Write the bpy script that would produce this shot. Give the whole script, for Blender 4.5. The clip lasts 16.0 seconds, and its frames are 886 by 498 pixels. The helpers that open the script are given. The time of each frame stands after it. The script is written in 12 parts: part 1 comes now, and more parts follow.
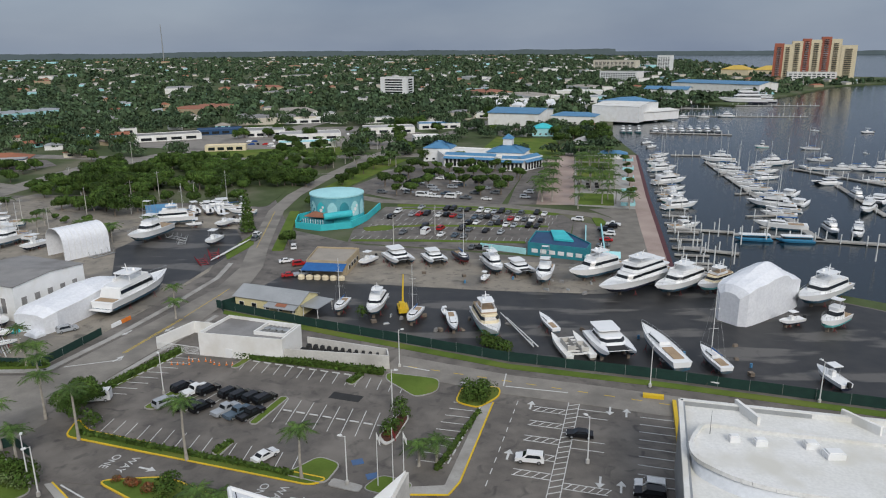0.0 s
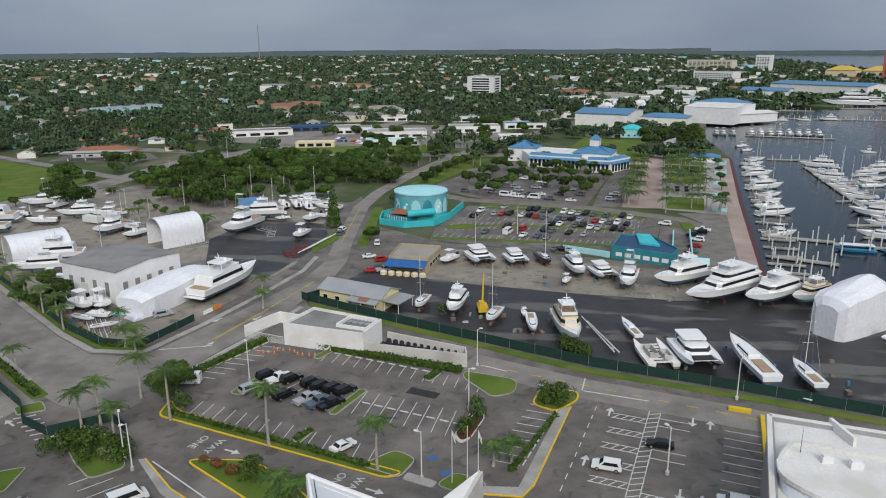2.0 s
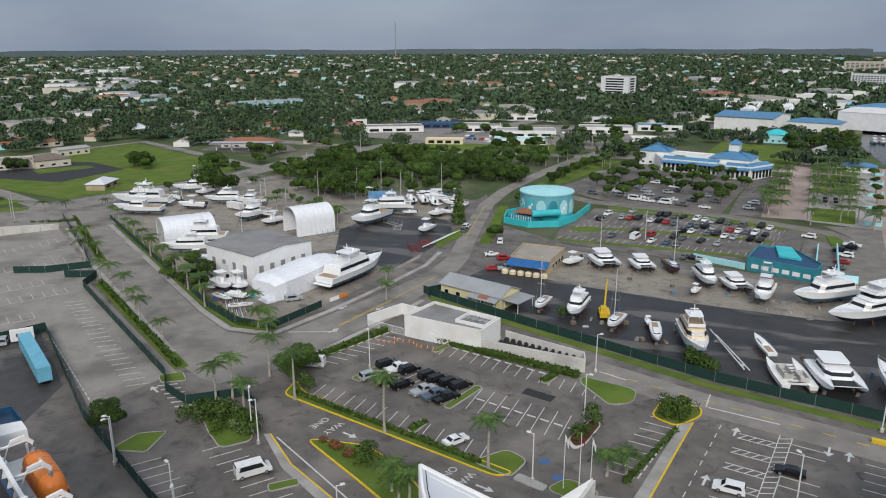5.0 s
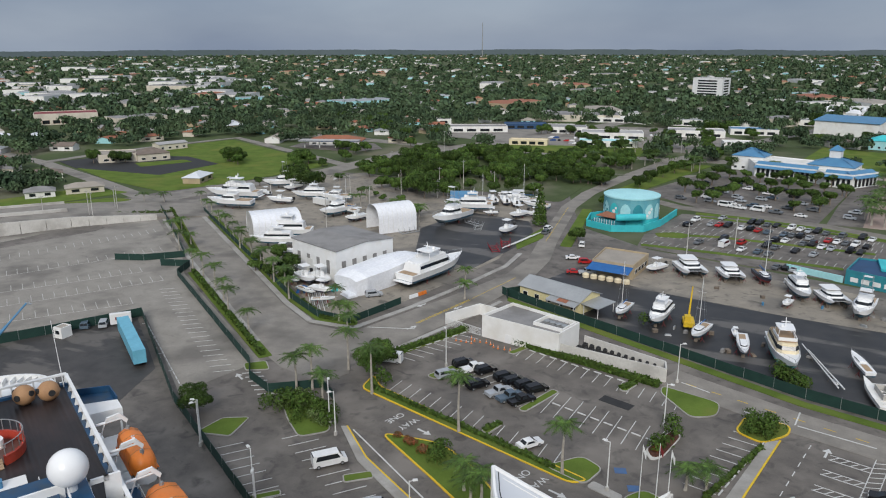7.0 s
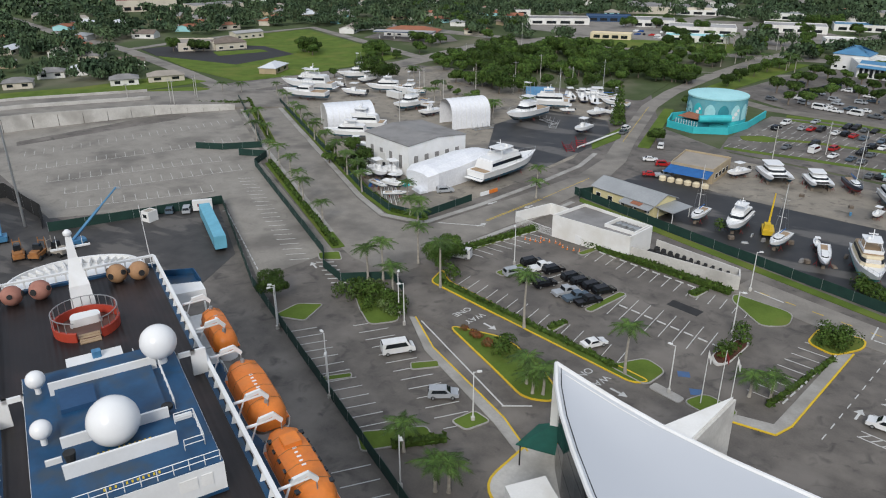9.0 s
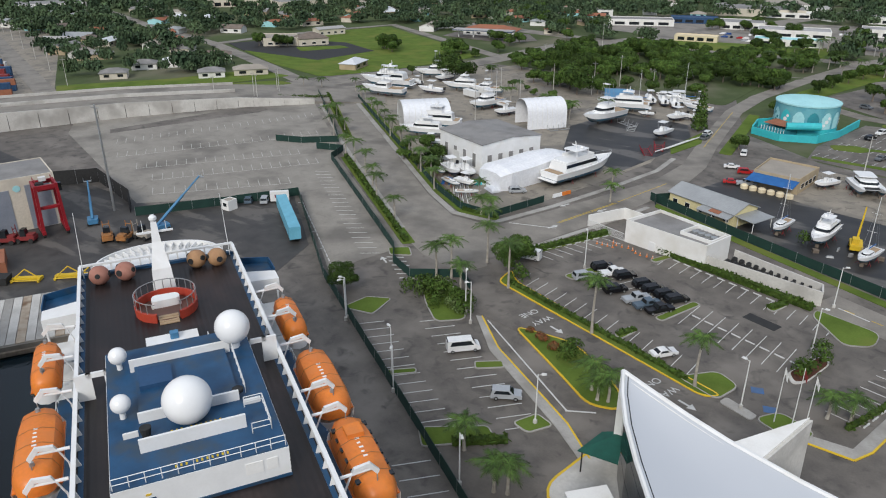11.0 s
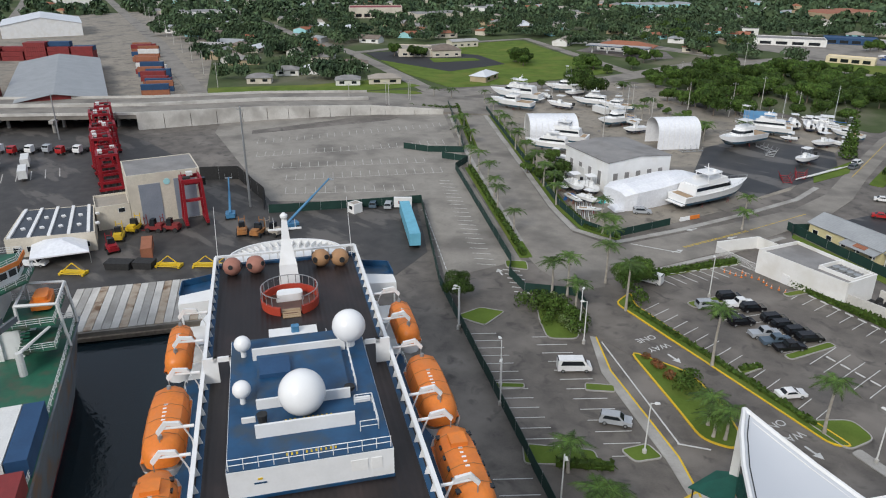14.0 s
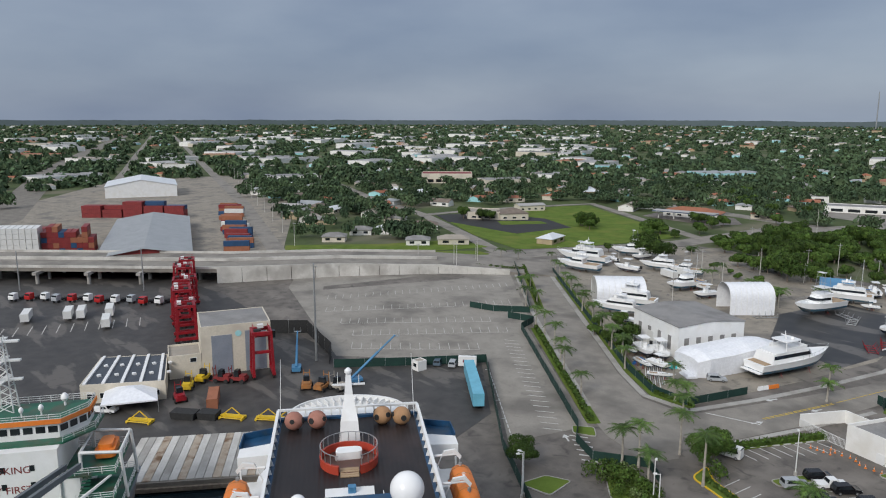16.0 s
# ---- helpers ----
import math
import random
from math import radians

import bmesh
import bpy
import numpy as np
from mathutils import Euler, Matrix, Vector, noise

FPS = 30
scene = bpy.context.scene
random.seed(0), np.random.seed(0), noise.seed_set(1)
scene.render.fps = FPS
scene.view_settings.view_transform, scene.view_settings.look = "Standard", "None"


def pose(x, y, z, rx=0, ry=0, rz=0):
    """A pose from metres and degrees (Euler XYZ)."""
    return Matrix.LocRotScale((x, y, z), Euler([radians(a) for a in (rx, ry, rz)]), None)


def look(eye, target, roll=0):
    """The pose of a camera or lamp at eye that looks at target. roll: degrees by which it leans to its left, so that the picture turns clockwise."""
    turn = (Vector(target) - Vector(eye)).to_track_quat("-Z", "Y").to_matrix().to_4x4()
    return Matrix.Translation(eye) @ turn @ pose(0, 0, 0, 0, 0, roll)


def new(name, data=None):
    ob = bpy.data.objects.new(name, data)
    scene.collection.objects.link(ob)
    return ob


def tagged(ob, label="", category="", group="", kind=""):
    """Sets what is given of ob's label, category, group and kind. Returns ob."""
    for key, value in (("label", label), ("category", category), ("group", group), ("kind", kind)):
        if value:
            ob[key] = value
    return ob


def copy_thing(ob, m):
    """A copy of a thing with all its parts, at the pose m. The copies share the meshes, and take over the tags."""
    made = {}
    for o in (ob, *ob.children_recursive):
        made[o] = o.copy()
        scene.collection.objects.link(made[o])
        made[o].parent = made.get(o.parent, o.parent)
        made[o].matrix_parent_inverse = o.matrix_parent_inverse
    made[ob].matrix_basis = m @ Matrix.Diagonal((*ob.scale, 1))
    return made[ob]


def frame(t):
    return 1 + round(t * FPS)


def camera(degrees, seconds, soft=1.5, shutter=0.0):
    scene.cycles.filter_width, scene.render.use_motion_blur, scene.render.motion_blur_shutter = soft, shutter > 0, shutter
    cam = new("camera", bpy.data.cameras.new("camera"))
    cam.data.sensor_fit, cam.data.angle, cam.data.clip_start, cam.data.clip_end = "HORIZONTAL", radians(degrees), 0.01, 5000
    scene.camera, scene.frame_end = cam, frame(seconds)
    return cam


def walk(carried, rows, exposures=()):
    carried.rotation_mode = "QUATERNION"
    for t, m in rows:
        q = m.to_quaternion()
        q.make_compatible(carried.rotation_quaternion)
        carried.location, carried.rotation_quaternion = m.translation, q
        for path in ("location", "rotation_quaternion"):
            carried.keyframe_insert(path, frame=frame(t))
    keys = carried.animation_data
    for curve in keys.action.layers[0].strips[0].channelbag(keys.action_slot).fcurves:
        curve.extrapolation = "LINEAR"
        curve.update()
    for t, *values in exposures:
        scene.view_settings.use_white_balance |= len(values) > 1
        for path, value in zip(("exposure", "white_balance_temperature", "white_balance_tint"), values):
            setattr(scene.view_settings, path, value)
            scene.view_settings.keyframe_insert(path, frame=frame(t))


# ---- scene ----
# Camera: a drone that hovers 66 m over the quay, turns and tilts.
cam = camera(63.19, 16.0, soft=1.1)
walk(cam, [
    (0.0, pose(0, 0, 66, 74.19, 0.46, 0.00)),
    (0.5, pose(0, 0, 66, 74.17, 0.52, 1.64)),
    (1.0, pose(0, 0, 66, 74.17, 0.48, 3.35)),
    (1.5, pose(0, 0, 66, 74.18, 0.42, 5.05)),
    (2.0, pose(0, 0, 66, 74.18, 0.43, 6.74)),
    (2.5, pose(0, 0, 66, 74.20, 0.38, 8.45)),
    (3.0, pose(0, 0, 66, 74.21, 0.34, 10.15)),
    (3.5, pose(0, 0, 66, 74.20, 0.27, 11.85)),
    (4.0, pose(0, 0, 66, 74.20, 0.21, 13.57)),
    (6.5, pose(0, 0, 66, 74.16, 0.09, 21.89)),
    (7.0, pose(0, 0, 66, 74.16, 0.06, 23.57)),
    (7.5, pose(0, 0, 66, 72.88, -0.00, 25.17)),
    (8.0, pose(0, 0, 66, 68.40, 0.06, 26.47)),
    (8.5, pose(0, 0, 66, 66.05, 0.11, 27.91)),
    (9.0, pose(0, 0, 66, 66.00, 0.08, 29.53)),
    (11.5, pose(0, 0, 66, 65.86, -0.02, 37.22)),
    (12.0, pose(0, 0, 66, 65.87, -0.01, 38.92)),
    (12.5, pose(0, 0, 66, 65.84, -0.08, 40.69)),
    (13.0, pose(0, 0, 66, 65.82, -0.09, 42.39)),
    (13.5, pose(0, 0, 66, 65.78, -0.08, 44.13)),
    (14.0, pose(0, 0, 66, 66.89, -0.09, 45.81)),
    (14.5, pose(0, 0, 66, 69.06, -0.12, 47.33)),
    (15.0, pose(0, 0, 66, 72.55, -0.18, 48.74)),
    (15.5, pose(0, 0, 66, 76.25, -0.25, 50.07)),
    (16.0, pose(0, 0, 66, 79.46, -0.12, 51.22)),
], exposures=[(0.0, -0.1), (2.5, -0.05), (4.0, 0.0), (9.0, 0.02), (14.0, 0.07), (15.0, 0.05), (16.0, 0.0)])

# ---- light: an overcast sky with a weak, wide sun ----
SUN_EL, SUN_AZ = 34.0, 162.0
world = bpy.data.worlds.new("overcast")
scene.world = world
world.use_nodes = True
wn, wl = world.node_tree.nodes, world.node_tree.links
wbg = wn["Background"]
sky = wn.new("ShaderNodeTexSky")
sky.sky_type, sky.sun_disc = "NISHITA", False
sky.sun_elevation, sky.sun_rotation = radians(SUN_EL), radians(SUN_AZ)
wtc = wn.new("ShaderNodeTexCoord")
wmap = wn.new("ShaderNodeMapping")
wmap.inputs["Scale"].default_value = (1.6, 1.6, 5.0)
wl.new(wtc.outputs["Generated"], wmap.inputs["Vector"])
wnoise = wn.new("ShaderNodeTexNoise")
wnoise.inputs["Scale"].default_value, wnoise.inputs["Detail"].default_value = 1.7, 5.0
wl.new(wmap.outputs["Vector"], wnoise.inputs["Vector"])
wramp = wn.new("ShaderNodeValToRGB")
wramp.color_ramp.elements[0].position, wramp.color_ramp.elements[1].position = 0.32, 0.72
wramp.color_ramp.elements[0].color = (2.3, 2.95, 4.3, 1)
wramp.color_ramp.elements[1].color = (3.6, 4.3, 5.5, 1)
wl.new(wnoise.outputs["Fac"], wramp.inputs["Fac"])
# the cloud deck is brighter overhead than at the horizon
wsep = wn.new("ShaderNodeSeparateXYZ")
wl.new(wtc.outputs["Generated"], wsep.inputs[0])
wup = wn.new("ShaderNodeMapRange")
wup.inputs["From Min"].default_value, wup.inputs["From Max"].default_value = 0.25, 0.9
wup.inputs["To Min"].default_value, wup.inputs["To Max"].default_value = 0.0, 1.0
wl.new(wsep.outputs["Z"], wup.inputs["Value"])
wmul = wn.new("ShaderNodeMix")
wmul.data_type = "RGBA"
wl.new(wramp.outputs["Color"], wmul.inputs["A"])
wmul.inputs["B"].default_value = (9.6, 10.4, 11.8, 1)
wl.new(wup.outputs["Result"], wmul.inputs["Factor"])
wmix = wn.new("ShaderNodeMix")
wmix.data_type = "RGBA"
wmix.inputs["Factor"].default_value = 0.88
wl.new(sky.outputs["Color"], wmix.inputs["A"])
wl.new(wmul.outputs["Result"], wmix.inputs["B"])
wl.new(wmix.outputs["Result"], wbg.inputs["Color"])
wbg.inputs["Strength"].default_value = 0.085
sun_data = bpy.data.lights.new("sun", "SUN")
sun_data.energy, sun_data.angle, sun_data.color = 2.25, radians(22), (1.0, 0.965, 0.91)
sun = new("sun", sun_data)
sun.matrix_world = look((0, 0, 0), (-math.sin(radians(SUN_AZ)) * math.cos(radians(SUN_EL)), -math.cos(radians(SUN_AZ)) * math.cos(radians(SUN_EL)), -math.sin(radians(SUN_EL))))
scene.view_settings.exposure = 0.0


# ---- materials ----
def mat(name, c1, c2=None, scale=0.5, rough=0.7, metal=0.0, bump=0.0, fine=8.0, stain=None, stain_scale=0.05, per_object=0.0, ior=1.45, grain=0.35, spots=0.0, drawn=None):
    """A surface of two colours mixed by noise at two sizes, with optional large stains and relief."""
    m = bpy.data.materials.new(name)
    m.use_nodes = True
    n, l = m.node_tree.nodes, m.node_tree.links
    b = n["Principled BSDF"]
    b.inputs["Roughness"].default_value, b.inputs["Metallic"].default_value, b.inputs["IOR"].default_value = rough, metal, ior
    tc = n.new("ShaderNodeNewGeometry")
    n1 = n.new("ShaderNodeTexNoise")
    n1.inputs["Scale"].default_value, n1.inputs["Detail"].default_value = scale, 6.0
    l.new(tc.outputs["Position"], n1.inputs["Vector"])
    mx = n.new("ShaderNodeMix")
    mx.data_type = "RGBA"
    c2 = c2 or tuple(v * 0.82 for v in c1)
    mx.inputs["A"].default_value, mx.inputs["B"].default_value = (*c1, 1), (*c2, 1)
    r = n.new("ShaderNodeMapRange")
    r.inputs["From Min"].default_value, r.inputs["From Max"].default_value = 0.35, 0.65
    l.new(n1.outputs["Fac"], r.inputs["Value"])
    l.new(r.outputs["Result"], mx.inputs["Factor"])
    out = mx.outputs["Result"]
    n2 = n.new("ShaderNodeTexNoise")
    n2.inputs["Scale"].default_value, n2.inputs["Detail"].default_value = scale * fine, 4.0
    l.new(tc.outputs["Position"], n2.inputs["Vector"])
    g = n.new("ShaderNodeMix")
    g.data_type, g.blend_type = "RGBA", "MULTIPLY"
    g.inputs["Factor"].default_value = grain
    l.new(out, g.inputs["A"])
    cr = n.new("ShaderNodeMapRange")
    cr.inputs["To Min"].default_value, cr.inputs["To Max"].default_value = 0.4, 1.4
    l.new(n2.outputs["Fac"], cr.inputs["Value"])
    l.new(cr.outputs["Result"], g.inputs["B"])
    out = g.outputs["Result"]
    if stain:
        n3 = n.new("ShaderNodeTexNoise")
        n3.inputs["Scale"].default_value, n3.inputs["Detail"].default_value = stain_scale, 7.0
        l.new(tc.outputs["Position"], n3.inputs["Vector"])
        s = n.new("ShaderNodeMapRange")
        s.inputs["From Min"].default_value, s.inputs["From Max"].default_value = 0.5, 0.66
        if drawn is not None:
            mp = n.new("ShaderNodeMapping")
            mp.inputs["Rotation"].default_value, mp.inputs["Scale"].default_value = (0, 0, radians(drawn)), (0.5, 1.9, 1)
            l.new(tc.outputs["Position"], mp.inputs["Vector"])
            l.new(mp.outputs["Vector"], n3.inputs["Vector"])
            n3.inputs["Detail"].default_value = 11.0
            s.inputs["From Min"].default_value, s.inputs["From Max"].default_value = 0.54, 0.585
        l.new(n3.outputs["Fac"], s.inputs["Value"])
        k = n.new("ShaderNodeMix")
        k.data_type = "RGBA"
        k.inputs["B"].default_value = (*stain, 1)
        l.new(s.outputs["Result"], k.inputs["Factor"])
        l.new(out, k.inputs["A"])
        out = k.outputs["Result"]
    if spots:
        n4 = n.new("ShaderNodeTexNoise")
        n4.inputs["Scale"].default_value, n4.inputs["Detail"].default_value, n4.inputs["Distortion"].default_value = 0.33, 3.0, 0.8
        l.new(tc.outputs["Position"], n4.inputs["Vector"])
        s4 = n.new("ShaderNodeMapRange")
        s4.inputs["From Min"].default_value, s4.inputs["From Max"].default_value = 0.56, 0.74
        s4.inputs["To Max"].default_value = spots
        l.new(n4.outputs["Fac"], s4.inputs["Value"])
        k4 = n.new("ShaderNodeMix")
        k4.data_type = "RGBA"
        k4.inputs["B"].default_value = (0.03, 0.028, 0.026, 1)
        l.new(s4.outputs["Result"], k4.inputs["Factor"])
        l.new(out, k4.inputs["A"])
        out = k4.outputs["Result"]
    if per_object:
        oi = n.new("ShaderNodeObjectInfo")
        v = n.new("ShaderNodeHueSaturation")
        pr = n.new("ShaderNodeMapRange")
        pr.inputs["To Min"].default_value, pr.inputs["To Max"].default_value = 1 - per_object, 1 + per_object
        l.new(oi.outputs["Random"], pr.inputs["Value"])
        l.new(pr.outputs["Result"], v.inputs["Value"])
        l.new(out, v.inputs["Color"])
        out = v.outputs["Color"]
    l.new(out, b.inputs["Base Color"])
    if bump:
        bp = n.new("ShaderNodeBump")
        bp.inputs["Strength"].default_value, bp.inputs["Distance"].default_value = bump, 0.05
        l.new(n2.outputs["Fac"], bp.inputs["Height"])
        l.new(bp.outputs["Normal"], b.inputs["Normal"])
    return m


def ribbed(m, step, axis="X", depth=0.5, wet=False):
    """Adds ribs or plank grooves to a surface, as relief."""
    n, l = m.node_tree.nodes, m.node_tree.links
    tc = n.new("ShaderNodeTexCoord")
    w = n.new("ShaderNodeTexWave")
    w.bands_direction = axis
    w.inputs["Scale"].default_value = 1.0 / step * 0.314
    l.new(tc.outputs["Object"], w.inputs["Vector"])
    bp = n.new("ShaderNodeBump")
    bp.inputs["Strength"].default_value, bp.inputs["Distance"].default_value = depth, 0.06
    l.new(w.outputs["Fac"], bp.inputs["Height"])
    l.new(bp.outputs["Normal"], n["Principled BSDF"].inputs["Normal"])
    return m


ASPHALT = mat("asphalt", (0.15, 0.133, 0.116), (0.108, 0.096, 0.084), 0.3, 0.75, fine=12, stain=(0.19, 0.17, 0.148), stain_scale=0.09, bump=0.1, spots=0.65)
ASPHALT_OLD = mat("weathered_asphalt", (0.295, 0.272, 0.236), (0.25, 0.23, 0.2), 0.18, 0.8, fine=12, stain=(0.15, 0.137, 0.12), stain_scale=0.06, bump=0.1, spots=0.22)
ASPHALT_WET = mat("damp_asphalt", (0.02, 0.02, 0.021), (0.038, 0.036, 0.035), 0.2, 0.5, fine=12, stain=(0.105, 0.098, 0.089), stain_scale=0.06, spots=0.5, drawn=17)
PORT_YARD = mat("oil_stained_asphalt", (0.066, 0.061, 0.057), (0.042, 0.039, 0.037), 0.25, 0.6, fine=12, stain=(0.11, 0.1, 0.09), stain_scale=0.08, spots=0.7, drawn=-30)
DOOR_GREY = mat("blue_grey_door_paint", (0.25, 0.275, 0.32), (0.22, 0.245, 0.29), 0.4, 0.5)
SLATE = mat("slate_roof_panels", (0.06, 0.07, 0.085), (0.045, 0.052, 0.065), 0.5, 0.5)
ROAD = mat("road_asphalt", (0.262, 0.24, 0.208), (0.212, 0.193, 0.168), 0.25, 0.8, fine=12, stain=(0.14, 0.128, 0.112), stain_scale=0.08)
YARD = mat("dusty_yard_concrete", (0.3, 0.265, 0.215), (0.23, 0.205, 0.168), 0.2, 0.85, fine=12, stain=(0.16, 0.147, 0.128), stain_scale=0.07, spots=0.6)
CONCRETE = mat("concrete", (0.4, 0.385, 0.355), (0.32, 0.305, 0.28), 0.25, 0.85, fine=12, stain=(0.25, 0.235, 0.21), stain_scale=0.12)
CONCRETE_PALE = mat("pale_concrete", (0.6, 0.58, 0.54), (0.52, 0.5, 0.46), 0.2, 0.85, fine=12, stain=(0.38, 0.36, 0.33), stain_scale=0.1)
PAVER = mat("red_pavers", (0.38, 0.29, 0.25), (0.31, 0.235, 0.2), 0.2, 0.8, fine=15, stain=(0.42, 0.33, 0.28), stain_scale=0.05)
GRASS = mat("grass", (0.122, 0.178, 0.034), (0.085, 0.13, 0.024), 0.15, 0.95, fine=20, stain=(0.145, 0.17, 0.04), stain_scale=0.06, bump=0.5, ior=1.2)
GROUND = mat("suburban_ground", (0.088, 0.115, 0.05), (0.06, 0.08, 0.036), 0.03, 0.95, fine=14, ior=1.2, stain=(0.15, 0.145, 0.1), stain_scale=0.02)
LEAF = mat("leaves", (0.072, 0.12, 0.024), (0.03, 0.06, 0.012), 0.35, 0.7, fine=6, per_object=0.35, ior=1.25)
# leaves of the woods: paler, bluer green with distance haze painted in
LEAF_HAZED = mat("hazed_far_leaves", (0.086, 0.128, 0.062), (0.04, 0.067, 0.038), 0.06, 0.8, fine=9, ior=1.2)
LEAF_PALM = mat("palm_leaves", (0.075, 0.125, 0.026), (0.04, 0.075, 0.015), 0.5, 0.6, fine=6, per_object=0.3, ior=1.3)
LEAF_HEDGE = mat("hedge_leaves", (0.072, 0.122, 0.022), (0.034, 0.064, 0.012), 1.2, 0.75, fine=6, bump=0.6, ior=1.25)
LEAF_SILVER = mat("silvery_shrub_leaves", (0.15, 0.2, 0.08), (0.08, 0.12, 0.035), 1.4, 0.75, fine=6, ior=1.25)
LEAF_RED = mat("crotons", (0.22, 0.06, 0.02), (0.1, 0.07, 0.015), 1.5, 0.6)
MULCH = mat("red_mulch", (0.12, 0.045, 0.025), (0.07, 0.03, 0.02), 2.0, 0.9)
BARK = mat("bark", (0.22, 0.18, 0.14), (0.15, 0.12, 0.095), 1.5, 0.9)
PALM_BARK = mat("palm_bark", (0.4, 0.37, 0.32), (0.3, 0.27, 0.23), 1.5, 0.9)
WHITE = mat("white_paint", (0.8, 0.8, 0.79), (0.74, 0.74, 0.73), 0.4, 0.45, fine=10, stain=(0.72, 0.71, 0.68), stain_scale=0.3, grain=0.08)
GELCOAT = mat("white_gelcoat", (0.83, 0.83, 0.82), (0.79, 0.79, 0.78), 0.4, 0.25, fine=10, grain=0.04)
WALL_WHITE = mat("white_stucco", (0.8, 0.79, 0.76), (0.75, 0.74, 0.71), 0.3, 0.85, fine=12, stain=(0.68, 0.66, 0.61), stain_scale=0.2, grain=0.12)
WALL_BEIGE = mat("beige_stucco", (0.66, 0.6, 0.5), (0.6, 0.55, 0.45), 0.2, 0.85, fine=12, stain=(0.52, 0.47, 0.39), stain_scale=0.15)
WALL_YELLOW = mat("pale_yellow_stucco", (0.72, 0.64, 0.36), (0.66, 0.58, 0.32), 0.3, 0.85)
WALL_TAN = mat("tan_wall", (0.45, 0.36, 0.23), (0.38, 0.3, 0.2), 0.3, 0.85)
ROOF_GREY = mat("grey_membrane_roof", (0.27, 0.26, 0.25), (0.22, 0.215, 0.21), 0.2, 0.8, fine=15, stain=(0.18, 0.17, 0.16), stain_scale=0.1)
ROOF_METAL = ribbed(mat("grey_metal_roof", (0.4, 0.41, 0.41), (0.34, 0.35, 0.35), 0.2, 0.45, 0.3, fine=10), 0.6)
ROOF_TAN = mat("gravel_roof", (0.36, 0.32, 0.27), (0.3, 0.27, 0.23), 0.2, 0.9, fine=15)
ROOF_BLUE = ribbed(mat("blue_metal_roof", (0.08, 0.25, 0.42), (0.065, 0.2, 0.36), 0.2, 0.4, 0.1), 0.6)
ROOF_WHITE = ribbed(mat("white_metal_roof", (0.68, 0.7, 0.72), (0.63, 0.65, 0.67), 0.15, 0.45, 0.0, fine=12), 0.5, depth=0.12)
MEMBRANE_WHITE = mat("white_membrane", (0.74, 0.73, 0.7), (0.68, 0.67, 0.63), 0.2, 0.7, fine=12, stain=(0.6, 0.58, 0.52), stain_scale=0.15)
AWNING_BLUE = mat("blue_canvas", (0.02, 0.13, 0.36), (0.016, 0.1, 0.3), 0.6, 0.7)
AWNING_GREEN = mat("green_canvas", (0.01, 0.1, 0.07), (0.008, 0.08, 0.055), 0.6, 0.7)
SCREEN_GREEN = mat("green_screen_mesh", (0.012, 0.045, 0.035), (0.009, 0.035, 0.028), 0.5, 0.8)
TEAL = mat("teal_paint", (0.05, 0.54, 0.56), (0.04, 0.44, 0.5), 0.3, 0.6, fine=8)
TEAL_PALE = mat("pale_teal_paint", (0.4, 0.72, 0.74), (0.34, 0.65, 0.68), 0.2, 0.6, fine=8)
TEAL_DARK = mat("dark_teal_paint", (0.03, 0.26, 0.3), (0.03, 0.2, 0.25), 0.4, 0.6)
MURAL_GREY = mat("mural_grey", (0.16, 0.42, 0.46), (0.1, 0.34, 0.42), 0.3, 0.7)
BLUE_WALL = mat("navy_wall", (0.02, 0.07, 0.16), (0.016, 0.055, 0.13), 0.3, 0.6)
BLUE_BOAT = mat("blue_hull_paint", (0.05, 0.25, 0.42), (0.04, 0.2, 0.36), 0.5, 0.3)
ANTIFOUL = mat("antifouling_paint", (0.035, 0.1, 0.15), (0.03, 0.07, 0.1), 0.5, 0.7, stain=(0.12, 0.13, 0.13), stain_scale=0.5)
DARK_HULL = mat("navy_hull_paint", (0.03, 0.035, 0.06), (0.02, 0.025, 0.045), 0.5, 0.3)
AQUA_HULL = mat("aqua_hull_paint", (0.15, 0.5, 0.48), (0.12, 0.42, 0.42), 0.5, 0.35)
TEAKWOOD = mat("teak_deck", (0.4, 0.29, 0.18), (0.33, 0.23, 0.14), 0.6, 0.75, fine=12)
GLASS = mat("dark_glass", (0.012, 0.015, 0.018), (0.02, 0.024, 0.028), 0.5, 0.08)
RUBBER = mat("black_rubber", (0.02, 0.02, 0.02), (0.03, 0.03, 0.03), 2.0, 0.8)
STEEL = mat("galvanised_steel", (0.42, 0.43, 0.43), (0.36, 0.37, 0.37), 0.6, 0.45, 0.6)
POLE_WHITE = mat("white_pole_paint", (0.72, 0.72, 0.7), (0.66, 0.66, 0.64), 0.5, 0.5)
YELLOW = mat("yellow_paint", (0.72, 0.48, 0.02), (0.62, 0.42, 0.03), 0.4, 0.6, fine=10)
LINE_WHITE = mat("white_road_paint", (0.62, 0.62, 0.6), (0.5, 0.5, 0.48), 0.7, 0.7, fine=8)
LINE_FADED = mat("faded_road_paint", (0.52, 0.51, 0.48), (0.38, 0.36, 0.33), 0.5, 0.75, fine=8)
PLANK_STAINED = mat("rust_stained_concrete", (0.44, 0.37, 0.29), (0.35, 0.28, 0.21), 0.6, 0.85, fine=10, stain=(0.16, 0.09, 0.05), stain_scale=0.3)
SAIL_METAL = mat("smooth_sail_metal", (0.53, 0.55, 0.58), (0.5, 0.52, 0.55), 0.05, 0.4, fine=2, grain=0.05)
LINE_BLUE = mat("blue_road_paint", (0.06, 0.14, 0.3), (0.07, 0.12, 0.22), 0.7, 0.7)
